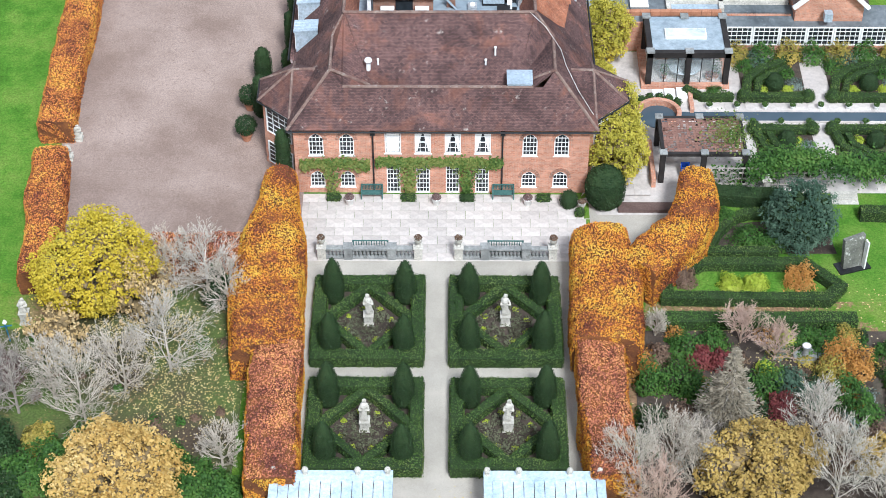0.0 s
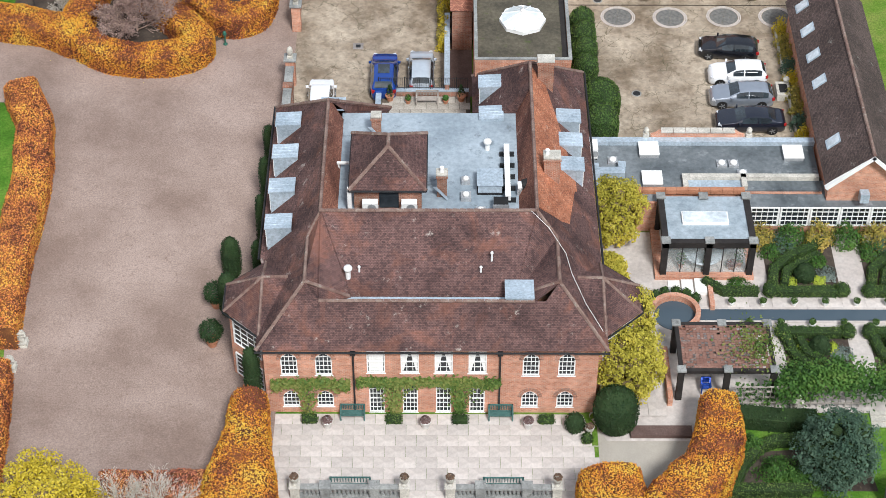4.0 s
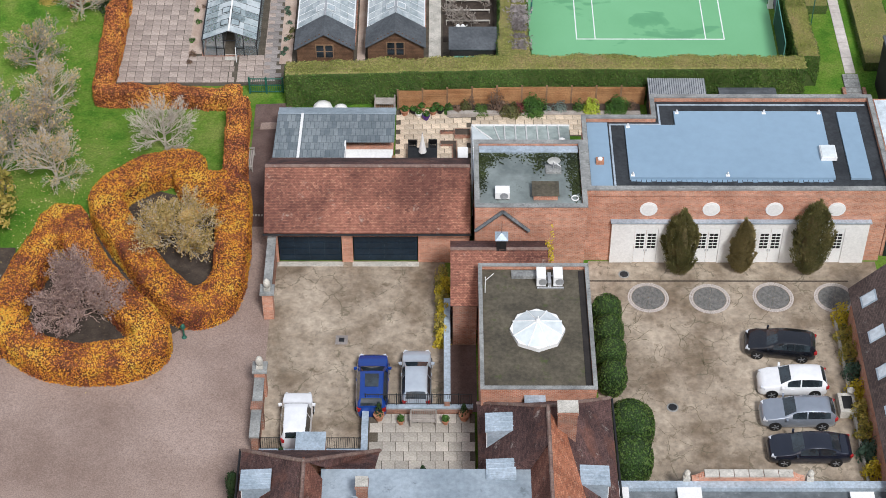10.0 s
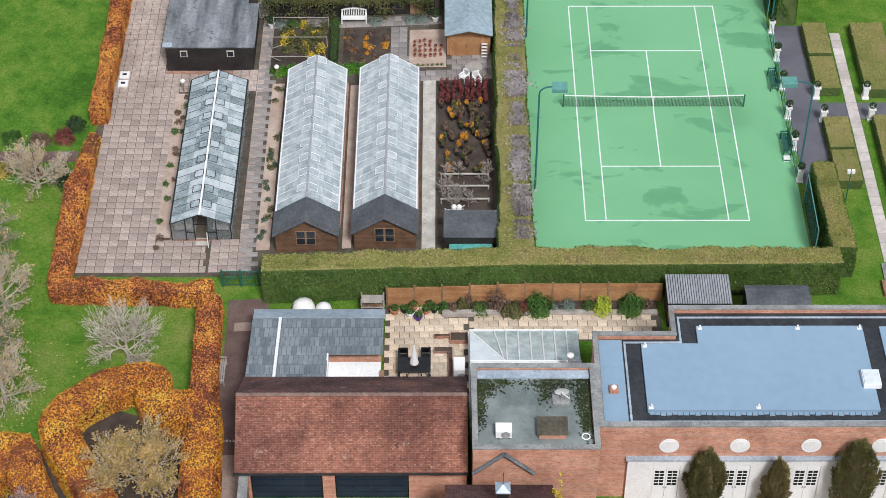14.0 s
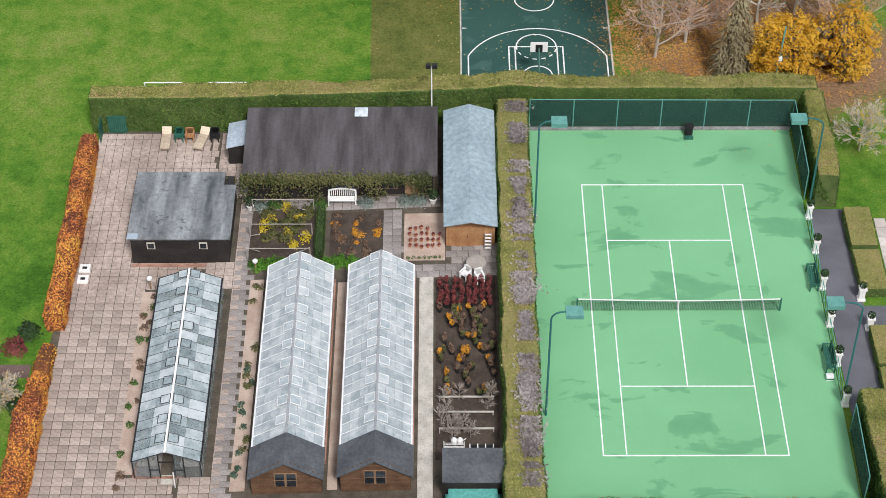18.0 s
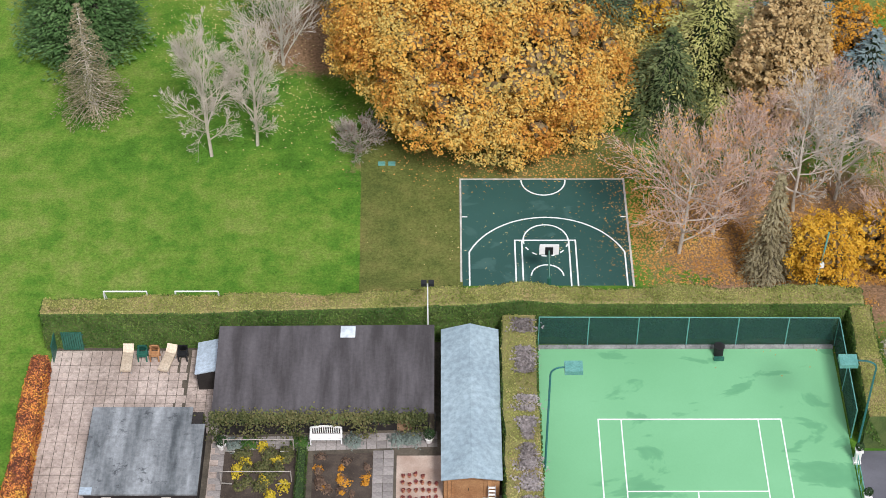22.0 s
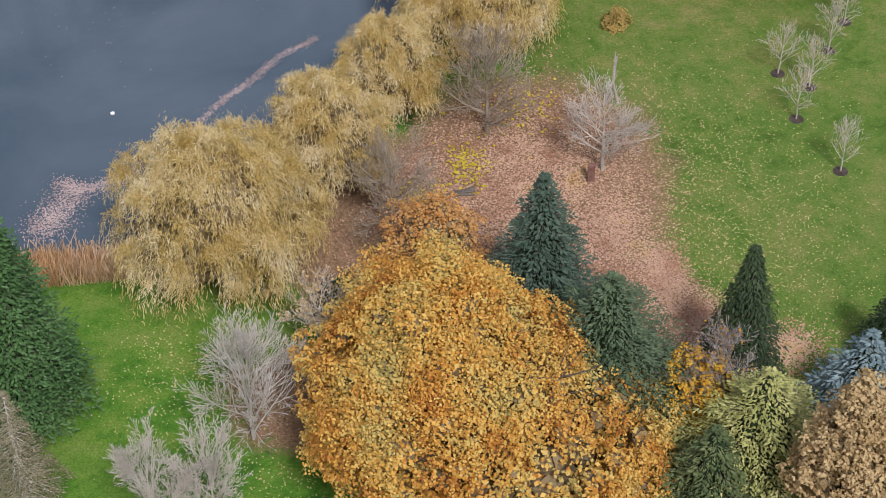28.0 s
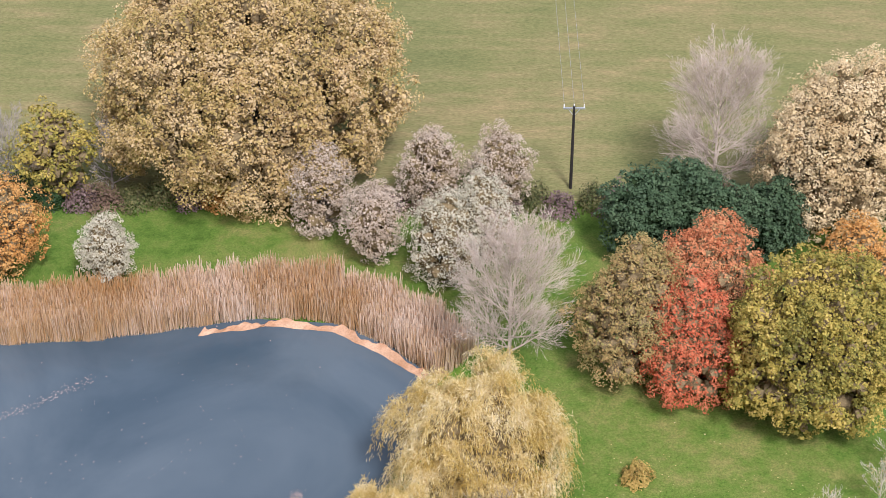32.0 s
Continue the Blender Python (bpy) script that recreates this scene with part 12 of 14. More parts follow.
Geo().slab([(13.8, 8.3, 2.2), (17.8, 8.3, 2.2), (17.8, 10.7, 2.35), (13.8, 10.7, 2.35)], 0.04).make("roof_sheet", "flat_dark", sa)
Geo().box(13.9, 8.4, 0, 17.7, 10.6, 2.1).make("wall", "timber_black", sa)
sb = thing("felt_store", "low store with a grey curved roof", "shed", at=(0, 0, 0))
for k in range(6):
    a0, a1_ = math.pi * k / 6, math.pi * (k + 1) / 6
    Geo().slab([(18.7, 9.1 - 1.1 * math.cos(a0), 1.9 + 0.35 * math.sin(a0)), (22.7, 9.1 - 1.1 * math.cos(a0), 1.9 + 0.35 * math.sin(a0)), (22.7, 9.1 - 1.1 * math.cos(a1_), 1.9 + 0.35 * math.sin(a1_)), (18.7, 9.1 - 1.1 * math.cos(a1_), 1.9 + 0.35 * math.sin(a1_))], 0.04).make("roof_sheet", "felt_dark", sb)
Geo().box(18.8, 8.1, 0, 22.6, 10.1, 1.9).make("wall", "timber_black", sb)


# ---- tennis court ----
def court_material(name, c1, c2, wet, wet_from=0.6):
    """Painted hard court with damp, darker patches that have clear edges."""
    m, n, l, b = _mat(name)
    tc = n.new("ShaderNodeTexCoord").outputs["Object"]
    big, fine = _noise(n, l, tc, 0.13, 4, 0.5), _noise(n, l, tc, 12, 4, 0.7)
    damp = _noise(n, l, tc, 0.3, 5, 0.55, (0.7, 1.3, 1), 0.6)
    r_ = _ramp(n, [(0.35, c1), (0.65, c2)])
    l.new(big.outputs[0], r_.inputs[0])
    g_ = _ramp(n, [(0.2, (0.93,) * 3), (0.8, (1.06,) * 3)])
    l.new(fine.outputs[0], g_.inputs[0])
    col = _mix(n, l, 0.8, r_.outputs[0], g_.outputs[0], "MULTIPLY")
    d = _ramp(n, [(wet_from, (0, 0, 0)), (wet_from + 0.03, (0.75,) * 3), (wet_from + 0.1, (1, 1, 1))])
    l.new(damp.outputs[0], d.inputs[0])
    col = _mix(n, l, d.outputs[0], col, wet)
    l.new(col, b.inputs["Base Color"])
    b.inputs["Roughness"].default_value, b.inputs["Specular IOR Level"].default_value = 0.75, 0.25
    _bump(n, l, fine.outputs[0], b, 0.1, 0.01)
    return m


M["court"] = court_material("green_court_paint", (0.165, 0.41, 0.205), (0.19, 0.45, 0.235), (0.115, 0.32, 0.16), 0.57)
M["court_dark"] = court_material("dark_green_court", (0.022, 0.068, 0.058), (0.032, 0.09, 0.076), (0.05, 0.115, 0.1), 0.58)
M["line"] = plain("white_line", (0.72, 0.75, 0.72), (0.82, 0.84, 0.82), 1, 12, 0.7, 0.05)
tc_ = thing("tennis_court", "bright green hard tennis court with white lines", "tennis court", "", "structure")
Geo().prism([(5.75, 13.2), (23.9, 14.6), (24.15, 47.8), (5.95, 47.8)], -0.25, 0.03).make("court_surface", "court", tc_)
CX, CY = 14.8, 30.0
LN = [(-5.485, -11.885, 5.485, -11.785), (-5.485, 11.785, 5.485, 11.885), (-5.485, -11.885, -5.405, 11.885), (5.405, -11.885, 5.485, 11.885), (-4.115, -11.885, -4.04, 11.885), (4.04, -11.885, 4.115, 11.885), (-4.115, -6.44, 4.115, -6.36), (-4.115, 6.36, 4.115, 6.44), (-0.04, -6.4, 0.04, 6.4)]
for k, (a, b_, c, d) in enumerate(LN):
    z = 0.034 + 0.0012 * k
    Geo().box(CX + a, CY + b_, 0.02, CX + c, CY + d, z).make("court_line", "line", tc_)
net = thing("tennis_net", "dark tennis net with a white band", "tennis net")
for x in (-6.4, 6.4):
    Geo().box(CX + x - 0.05, CY - 0.05, 0.03, CX + x + 0.05, CY + 0.05, 1.12).make("post", "metal_green", net)
zs = lambda u: 0.914 + 0.156 * (abs(u) / 6.4) ** 1.5
g = Geo()
for k in range(128):
    u = -6.35 + k * 0.1
    g.box(CX + u, CY - 0.006, 0.05, CX + u + 0.014, CY + 0.006, zs(u) - 0.04)
for k in range(10):
    z = 0.06 + k * 0.095
    g.box(CX - 6.35, CY - 0.005, z, CX + 6.35, CY + 0.005, z + 0.014)
g.make("netting", "metal_dark", net)
g = Geo()
ring = [(dy, dz) for dy, dz in ((-0.02, -0.05), (-0.02, 0.02), (0.02, 0.02), (0.02, -0.05))]
g.add([(CX - 6.4 + 0.4 * k, CY + dy, zs(-6.4 + 0.4 * k) + dz) for k in range(33) for dy, dz in ring], [(4 * k + i, 4 * k + (i + 1) % 4, 4 * k + 4 + (i + 1) % 4, 4 * k + 4 + i) for k in range(32) for i in range(4)])
g.make("headband", "white", net)
Geo().box(CX - 0.03, CY - 0.015, 0.03, CX + 0.03, CY + 0.015, 0.9).make("centre_strap", "white", net)
M["screen"] = glassy("windbreak_mesh", (0.012, 0.06, 0.05), 0.8, 0.25)


def court_fence(pts, h, label):
    f_ = thing("court_fence", label, "fence", "court fences")
    for (x0, y0), (x1, y1) in zip(pts, pts[1:]):
        n = max(1, int(math.hypot(x1 - x0, y1 - y0) / 3.0))
        for k in range(n):
            a, b_ = (x0 + (x1 - x0) * k / n, y0 + (y1 - y0) * k / n), (x0 + (x1 - x0) * (k + 1) / n, y0 + (y1 - y0) * (k + 1) / n)
            Geo().add([(*a, 0.05), (*b_, 0.05), (*b_, h - 0.03), (*a, h - 0.03)], [(0, 1, 2, 3)]).make("mesh_panel", "screen", f_)
            Geo().tube((*a, 0), (*a, h), 0.04).make("post", "metal_teal", f_)
        Geo().tube((x0, y0, h), (x1, y1, h), 0.035).make("top_rail", "metal_teal", f_)
        Geo().tube((x1, y1, 0), (x1, y1, h), 0.04).make("post", "metal_teal", f_)


court_fence([(6.0, 47.9), (24.3, 47.8)], 2.5, "green mesh fence behind the tennis court")
court_fence([(24.3, 47.8), (24.2, 40.4)], 2.5, "green mesh fence beside the tennis court")
court_fence([(24.1, 20.0), (24.0, 14.6)], 2.5, "green mesh fence beside the tennis court")
kb = Geo()
for k in range(20):
    kb.box(6.0 + k * 0.91, 47.5, 0.0, 6.0 + k * 0.91 + 0.89, 47.75, 0.18)
tagged(kb.make("kerb", "stone_grey"), "mossy kerb stones behind the court", "kerb", "", "structure")


def floodlight(x, y, h, arm, label="teal court floodlight on a bent pole"):
    f_ = thing("floodlight", label, "floodlight", "court floodlights", at=(x, y, 0.0))
    Geo().tube((0, 0, 0), (0, 0, h - 0.7), 0.07, 0.06, 8).make("pole", "metal_teal2", f_)
    g = Geo()
    last = (0, 0, h - 0.7)
    for k in range(1, 6):
        a = math.pi / 2 * k / 5
        p = (arm * 0.7 * (1 - math.cos(a)), 0, h - 0.7 + 0.6 * math.sin(a))
        g.tube(last, p, 0.055, n=6)
        last = p
    g.tube(last, (arm, 0, h - 0.08), 0.05, n=6)
    g.make("arm", "metal_teal2", f_)
    hx = arm + (0.3 if arm > 0 else -0.3)
    Geo().box(hx - 0.5, -0.4, h - 0.3, hx + 0.5, 0.4, h).make("lamp_head", "metal_teal", f_)
    Geo().box(hx - 0.42, -0.32, h - 0.33, hx + 0.42, 0.32, h - 0.3).make("lens", "glass_roof", f_)


M["metal_teal2"] = plain("dark_teal_steel", (0.025, 0.12, 0.12), (0.035, 0.16, 0.16), 2, 12, 0.4, 0.1)
floodlight(6.1, 21.3, 9.0, 1.0)
floodlight(6.05, 38.1, 8.9, 0.95)
floodlight(24.3, 39.2, 8.2, -1.35)
floodlight(24.15, 22.8, 8.2, -1.35)
# low posts, planters and benches on the east side
ef = thing("rail_fence", "light green railing with stone posts", "railing")
for k in range(6):
    y = 38.6 - k * 3.3
    x = 24.15 - k * 0.03
    p = thing("stone_post", "square white stone post with a clipped ball", "post", "stone posts", at=(x + 0.1, y, 0))
    Geo().box(-0.22, -0.22, 0, 0.22, 0.22, 0.15).box(-0.16, -0.16, 0.15, 0.16, 0.16, 1.0).box(-0.22, -0.22, 1.0, 0.22, 0.22, 1.1).make("shaft", "white_wall", p)
    r_ = np.random.default_rng(k)
    d = r_.normal(0, 1, (150, 3))
    d /= np.linalg.norm(d, axis=1)[:, None]
    leaf_part("ball", cards(d * 0.24 + (0, 0, 1.38), d, 0.09, r_, 0.4), "l_yew", p)
    if k < 5:
        for z in (0.15, 0.95):
            Geo().tube((x, y - 0.25, z), (x - 0.03, y - 3.05, z), 0.025).make("rail", "metal_teal", ef)
        for j in range(7):
            ya, yb = y - 0.3 - j * 0.4, y - 0.7 - j * 0.4
            Geo().tube((x, ya, 0.15 if j % 2 else 0.95), (x, yb, 0.95 if j % 2 else 0.15), 0.02).make("lattice", "metal_teal", ef)
for y in (32.6, 25.6):
    slat_bench(23.6, y, 0.03, -90, 1.9, "metal_green", "dark green court bench")
b = thing("kit_bag", "white and green sports bag beside the bench", "bag", at=(23.5, 24.2, 0.03))
Geo().box(-0.22, -0.18, 0, 0.22, 0.18, 0.3).make("bag_body", "white", b)
Geo().box(-0.23, -0.19, 0.08, 0.23, -0.17, 0.18).make("stripe", "metal_green", b)
b = thing("litter_bin", "dark green court roller bin", "bin", at=(17.05, 47.0, 0.03))
Geo().lathe(0, 0, [(0.26, 0), (0.3, 0.1), (0.3, 0.75), (0.34, 0.78), (0.34, 0.85), (0.28, 0.85)], 12).make("drum", "black", b)
Geo().box(-0.3, -0.5, 0, 0.3, -0.3, 0.22).make("base", "metal_green", b)
# east walk with box blocks
M["slate"] = plain("slate_gravel", (0.1, 0.1, 0.115), (0.145, 0.145, 0.165), 0.3, 26, 0.85, 0.4)
drape("slate_walk", [(24.4, 20.5), (26.6, 20.5), (26.6, 28.6), (32, 28.6), (32, 30.4), (26.6, 30.4), (26.6, 39.4), (24.4, 39.4)], "slate", 0.03, 2, "dark slate gravel walk beside the court", "path")
for y0, y1 in ((35.2, 38.8), (31.2, 34.8), (24.8, 28.0), (21.3, 24.5)):
    box_hedge("box_block", [(27.35, y0), (27.35, y1)], 1.7, 0.75, "l_conhedge", "broad clipped evergreen block", top_mat="l_contop", core="con_core", seed=int(y0) + 900, group="box blocks", category="box hedge", density=90)
for y0, y1 in ((31.0, 38.8), (14.5, 28.2)):
    box_hedge("box_block", [(31.2, y0), (31.2, y1)], 2.4, 0.75, "l_conhedge", "broad clipped evergreen block", top_mat="l_contop", core="con_core", seed=int(y0) + 920, group="box blocks", category="box hedge", density=80)
wk = thing("flag_walk", "straight pale flagstone walk", "path", "", "structure")
for k in range(27):
    Geo().box(28.55, 14.2 + k * 0.9, -0.05, 29.3, 14.2 + k * 0.9 + 0.87, 0.05).make("flagstone", "slab", wk)
for x, y in ((26.5, 31.0), (26.6, 28.4), (30.0, 31.0), (30.0, 28.6)):
    p = thing("stone_post", "square white stone post with a clipped ball", "post", "stone posts", at=(x, y, 0))
    Geo().box(-0.25, -0.25, 0, 0.25, 0.25, 0.15).box(-0.18, -0.18, 0.15, 0.18, 0.18, 0.95).box(-0.25, -0.25, 0.95, 0.25, 0.25, 1.05).make("shaft", "white_wall", p)
    r_ = np.random.default_rng(int(x))
    d = r_.normal(0, 1, (120, 3))
    d /= np.linalg.norm(d, axis=1)[:, None]
    leaf_part("ball", cards(d * 0.22 + (0, 0, 1.25), d, 0.09, r_, 0.4), "l_yew", p)
st = thing("steps", "grey stone steps at the end of the walk", "steps", at=(28.9, 12.6, 0))
for k in range(6):
    Geo().box(-0.62, -1.6 + k * 0.5, -0.3, 0.5, -1.14 + k * 0.5, 0.05 + 0.02 * k).make("step", "stone_grey", st)
# dark base seen through the tread gaps, in place of riser shadows
Geo().box(-0.64, -1.62, -0.3, 0.52, 1.38, 0.03).make("riser_shade_base", "soil", st)
for x in (-0.9, 0.54):
    Geo().box(x, -1.6, -0.3, x + 0.24, -0.3, 0.3).make("cheek_wall", "brick_old", st)
lp = thing("garden_light", "twin white floodlight on a green pole", "garden light", at=(26.9, 20.0, 0))
Geo().tube((0, 0, 0), (0, 0, 2.6), 0.04).make("pole", "metal_green", lp)
for s in (-0.15, 0.15):
    Geo().box(s - 0.1, -0.1, 2.6, s + 0.1, 0.1, 2.85).make("lamp", "white", lp)
bk = thing("black_building", "dark timber-clad building beyond the pool house", "building")
Geo().box(30.5, 4.6, 0, 38, 13, 4.2).make("wall", "timber_black", bk)
Geo().box(30.4, 4.5, 4.2, 38.1, 13.1, 4.32).make("flat_roof", "felt_dark", bk)

# ---- basketball half court ----
bc = thing("basketball_court", "dark green basketball half court with white lines", "basketball court", "", "structure")
bc.location = (0, 0, -0.8)
Geo().box(1.37, 51.5, -0.2, 12.37, 63.95, 0.04).make("court_surface", "court_dark", bc)
for a in ((1.25, 51.5, 1.37, 64.05), (12.37, 51.5, 12.5, 64.05), (1.37, 63.95, 12.37, 64.05)):
    Geo().box(a[0], a[1], -0.2, a[2], a[3], 0.07).make("edging", "stone", bc)


def arc(cx, cy, r, a0, a1, n=28, dash=False, w=0.05):
    g = Geo()
    for k in range(n):
        if dash and k % 4 > 1:
            continue
        t0, t1 = a0 + (a1 - a0) * k / n, a0 + (a1 - a0) * (k + 1) / n
        q = [((r - w) * math.cos(t0), (r - w) * math.sin(t0)), ((r + w) * math.cos(t0), (r + w) * math.sin(t0)), ((r + w) * math.cos(t1), (r + w) * math.sin(t1)), ((r - w) * math.cos(t1), (r - w) * math.sin(t1))]
        g.prism([(cx + a, cy + b_) for a, b_ in q], 0.03, 0.047)
    return g


BX = 6.95
arc(BX, 63.9, 1.5, math.pi, 2 * math.pi).make("court_line", "line", bc)
arc(BX - 0.05, 58.0, 1.48, 0, math.pi).make("court_line", "line", bc)
arc(BX - 0.05, 58.0, 1.48, math.pi, 2 * math.pi, 28, True).make("court_line", "line", bc)
arc(BX - 0.05, 54.65, 1.05, 0.05, math.pi - 0.05).make("court_line", "line", bc)
g = Geo()
for k in range(32):
    t0, t1 = math.radians(22) + math.radians(136) * k / 32, math.radians(22) + math.radians(136) * (k + 1) / 32
    P_ = [(BX + (5.5 + o) * math.cos(t), 54.9 + (5.3 + o) * math.sin(t)) for t, o in ((t0, -0.05), (t0, 0.05), (t1, 0.05), (t1, -0.05))]
    g.prism(P_, 0.03, 0.048)
g.make("court_line", "line", bc)
for k, (x0, y0, x1, y1) in enumerate(((1.8, 51.6, 1.9, 56.9), (12.0, 51.6, 12.1, 56.9), (4.81, 51.6, 4.91, 58.0), (8.81, 51.6, 8.91, 58.0), (4.81, 57.95, 8.91, 58.05), (5.27, 51.6, 5.37, 57.95), (8.37, 51.6, 8.47, 57.95), (1.4, 60.22, 1.75, 60.3), (12.0, 60.22, 12.35, 60.3))):
    Geo().box(x0, y0, 0.03, x1, y1, 0.0485 + k * 0.001).make("court_line", "line", bc)
hp = thing("basketball_hoop", "white basketball backboard on a green post", "basketball hoop", at=(6.85, 52.6, -0.8))
Geo().tube((0, 0, 0), (0, 0, 2.0), 0.14).make("post_base", "metal_green", hp)
Geo().tube((0, 0, 2.0), (0, 1.3, 3.1), 0.06).make("arm", "metal_green", hp)
Geo().box(-0.62, 1.3, 2.75, 0.62, 1.35, 3.6).make("backboard", "white", hp)
Geo().box(-0.25, 1.27, 2.75, 0.25, 1.3, 3.4).make("bracket", "metal_dark", hp)
g = Geo()
for k in range(12):
    a0, a1_ = 2 * math.pi * k / 12, 2 * math.pi * (k + 1) / 12
    g.tube((0.23 * math.cos(a0), 1.62 + 0.23 * math.sin(a0), 2.75), (0.23 * math.cos(a1_), 1.62 + 0.23 * math.sin(a1_), 2.75), 0.015, n=4)
g.make("rim", "terracotta", hp)
lp = thing("floodlight", "twin black floodlight on a white pole", "floodlight", at=(-0.8, 48.0, -0.2))
Geo().tube((0, 0, 0), (0, 0, 5.5), 0.045).make("pole", "white", lp)
for s in (-0.22, 0.22):
    Geo().box(s - 0.17, -0.18, 5.45, s + 0.17, 0.15, 5.7).make("lamp_head", "metal_dark", lp)
lp = thing("mast", "pale blue lighting mast behind the court", "mast", at=(23.6, 52.2, -0.8))
Geo().tube((0, 0, 0), (0.3, 0.1, 6.2), 0.06).make("pole", "metal_teal", lp)
Geo().box(0.1, -0.1, 3.3, 0.35, 0.15, 3.6).make("junction_box", "white", lp)
for x in (-21.2, -14.0):
    gl_ = thing("football_goal", "small white football goal on the lawn", "goal", "goals", at=(x - 1.35 if x > -20 else x + 1.35, 51.4, -0.9))
    for u in (-1.35, 1.35):
        Geo().tube((u, 0, 0), (u, 0, 2.1), 0.05).make("post", "white", gl_)
        Geo().tube((u, 0, 2.1), (u, 1.0, 0), 0.03).make("stay", "white", gl_)
    Geo().tube((-1.35, 0, 2.1), (1.35, 0, 2.1), 0.05).make("crossbar", "white", gl_)
for x in (-4.1, -3.4):
    b = thing("manhole", "small turquoise drain lid on the grass", "drain cover", "drain covers", at=(x, 65.6, -0.82))
    Geo().box(-0.25, -0.18, 0, 0.25, 0.18, 0.12).make("lid", "metal_teal", b)


# ---- trees of the north garden ----
bare_tree("bare_tree", -15.9, 66.5, 11.5, 3.0, "bark_pale", "pale leafless young tree on the lawn", seed=1001, levels=4, kids=6, first=0.15, trunk_r=0.12, up=0.75, most=16000, group="lawn trees")
bare_tree("bare_tree", -12.8, 67.6, 11.0, 2.6, "bark_pale", "pale leafless young tree on the lawn", seed=1002, levels=4, kids=6, first=0.15, trunk_r=0.12, up=0.75, most=16000, group="lawn trees")
bare_tree("bare_tree", -11.5, 76.5, 9.5, 4.2, "bark_white", "silvery many-stemmed leafless tree", seed=1003, levels=4, kids=7, first=0.04, trunk_r=0.12, up=0.95, most=16000, group="lawn trees")
bare_tree("bare_shrub", -5.6, 66.8, 3.0, 2.2, "twig_grey", "grey leafless shrub under the oak", seed=1004, levels=4, kids=7, first=0.05, trunk_r=0.07, category="shrub", leaves="l_dead", n_leaf=500, leaf=0.1)
M["l_densegreen"] = leafy("dense_evergreen_leaves", [(0.04, 0.09, 0.026), (0.075, 0.15, 0.045), (0.12, 0.21, 0.07)], through_light=0.05)
conifer("dense_conifer", -26.3, 78.8, 17.6, 4.3, "l_densegreen", "tall dense dark green conifer", seed=1005, tiers=56, per=20, leaf=0.15, dens=36, droop=0.15, top=0.75, long=2.0)
M["l_dead2"] = leafy("brown_needles", [(0.14, 0.14, 0.07), (0.26, 0.23, 0.13), (0.44, 0.37, 0.25)])
conifer("half_dead_spruce", -24.7, 71.5, 9.5, 2.7, "l_dead2", "thin half-dead brown spruce", seed=1006, tiers=24, per=9, leaf=0.08, dens=56, droop=0.3, wood="bark_pale", long=2.2)
leafy_tree("oak_tree", 2.0, 73.6, 14.8, 10.8, "l_gold", "great golden-brown oak in full crown", seed=1007, n=110000, leaf=0.17, low=0.06, lobes=170, lobe=0.2, shape=0.45, skew=(-2.6, 0.8), skirt=True, slope=0.34)
M["l_paleorange"] = leafy("pale_orange_leaves", [(0.46, 0.2, 0.05), (0.62, 0.33, 0.1), (0.72, 0.46, 0.18)])
leafy_tree("beech_tree", -0.5, 89.6, 8.2, 3.0, "l_paleorange", "orange-leaved tree behind the oak", seed=1008, n=8000, leaf=0.15, low=0.1, lobes=34, shape=0.3)
bare_tree("thin_tree", -7.6, 81.5, 8.5, 3.0, "bark_pale", "thin tree holding a few tan leaves", seed=1009, levels=4, kids=6, first=0.15, trunk_r=0.12, leaves="l_tan", n_leaf=1800, leaf=0.16)
M["l_amber"] = leafy("amber_leaves", [(0.5, 0.24, 0.02), (0.66, 0.38, 0.03), (0.72, 0.48, 0.07)])
M["l_fir"] = leafy("fir_needles", [(0.04, 0.068, 0.045), (0.07, 0.108, 0.072), (0.115, 0.16, 0.105)], through_light=0.05)
conifer("blue_fir", 6.3, 86.4, 13.4, 4.2, "l_fir", "blue-green fir with drooping boughs", seed=1010, tiers=30, per=14, leaf=0.12, dens=76, droop=0.25, top=0.6)
conifer("cedar", 10.1, 78.8, 12.2, 6.4, "l_cedar", "broad grey-green cedar beside the oak", seed=1011, tiers=26, per=15, leaf=0.11, dens=110, droop=0.2, top=0.85)
M["l_cypress"] = leafy("cypress_leaves", [(0.018, 0.034, 0.014), (0.035, 0.058, 0.022), (0.065, 0.09, 0.032)], through_light=0.05)
conifer("dark_cypress", 18.8, 81.6, 12.0, 3.4, "l_cypress", "dark green cypress with drooping sprays", seed=1012, tiers=34, per=17, leaf=0.1, dens=44, droop=0.75, top=0.4, long=3.0)
conifer("lime_conifer", 19.0, 73.4, 9.8, 5.8, "l_limecon", "yellow-green conifer with feathery boughs", seed=1013, tiers=24, per=13, leaf=0.11, dens=110, droop=0.22, top=0.7)
M["l_greencon"] = leafy("green_needles", [(0.05, 0.075, 0.028), (0.095, 0.125, 0.045), (0.17, 0.19, 0.075)], through_light=0.05)
conifer("green_conifer", 15.8, 70.6, 8.0, 4.0, "l_greencon", "shaded green conifer with long boughs", seed=1014, tiers=16, per=11, leaf=0.11, dens=90, droop=0.3, top=0.5)
conifer("blue_spruce", 26.0, 78.8, 7.5, 3.8, "l_blue", "pale blue-grey spruce with stiff boughs", seed=1015, tiers=16, per=11, leaf=0.14, dens=57, droop=0.2, top=0.35)
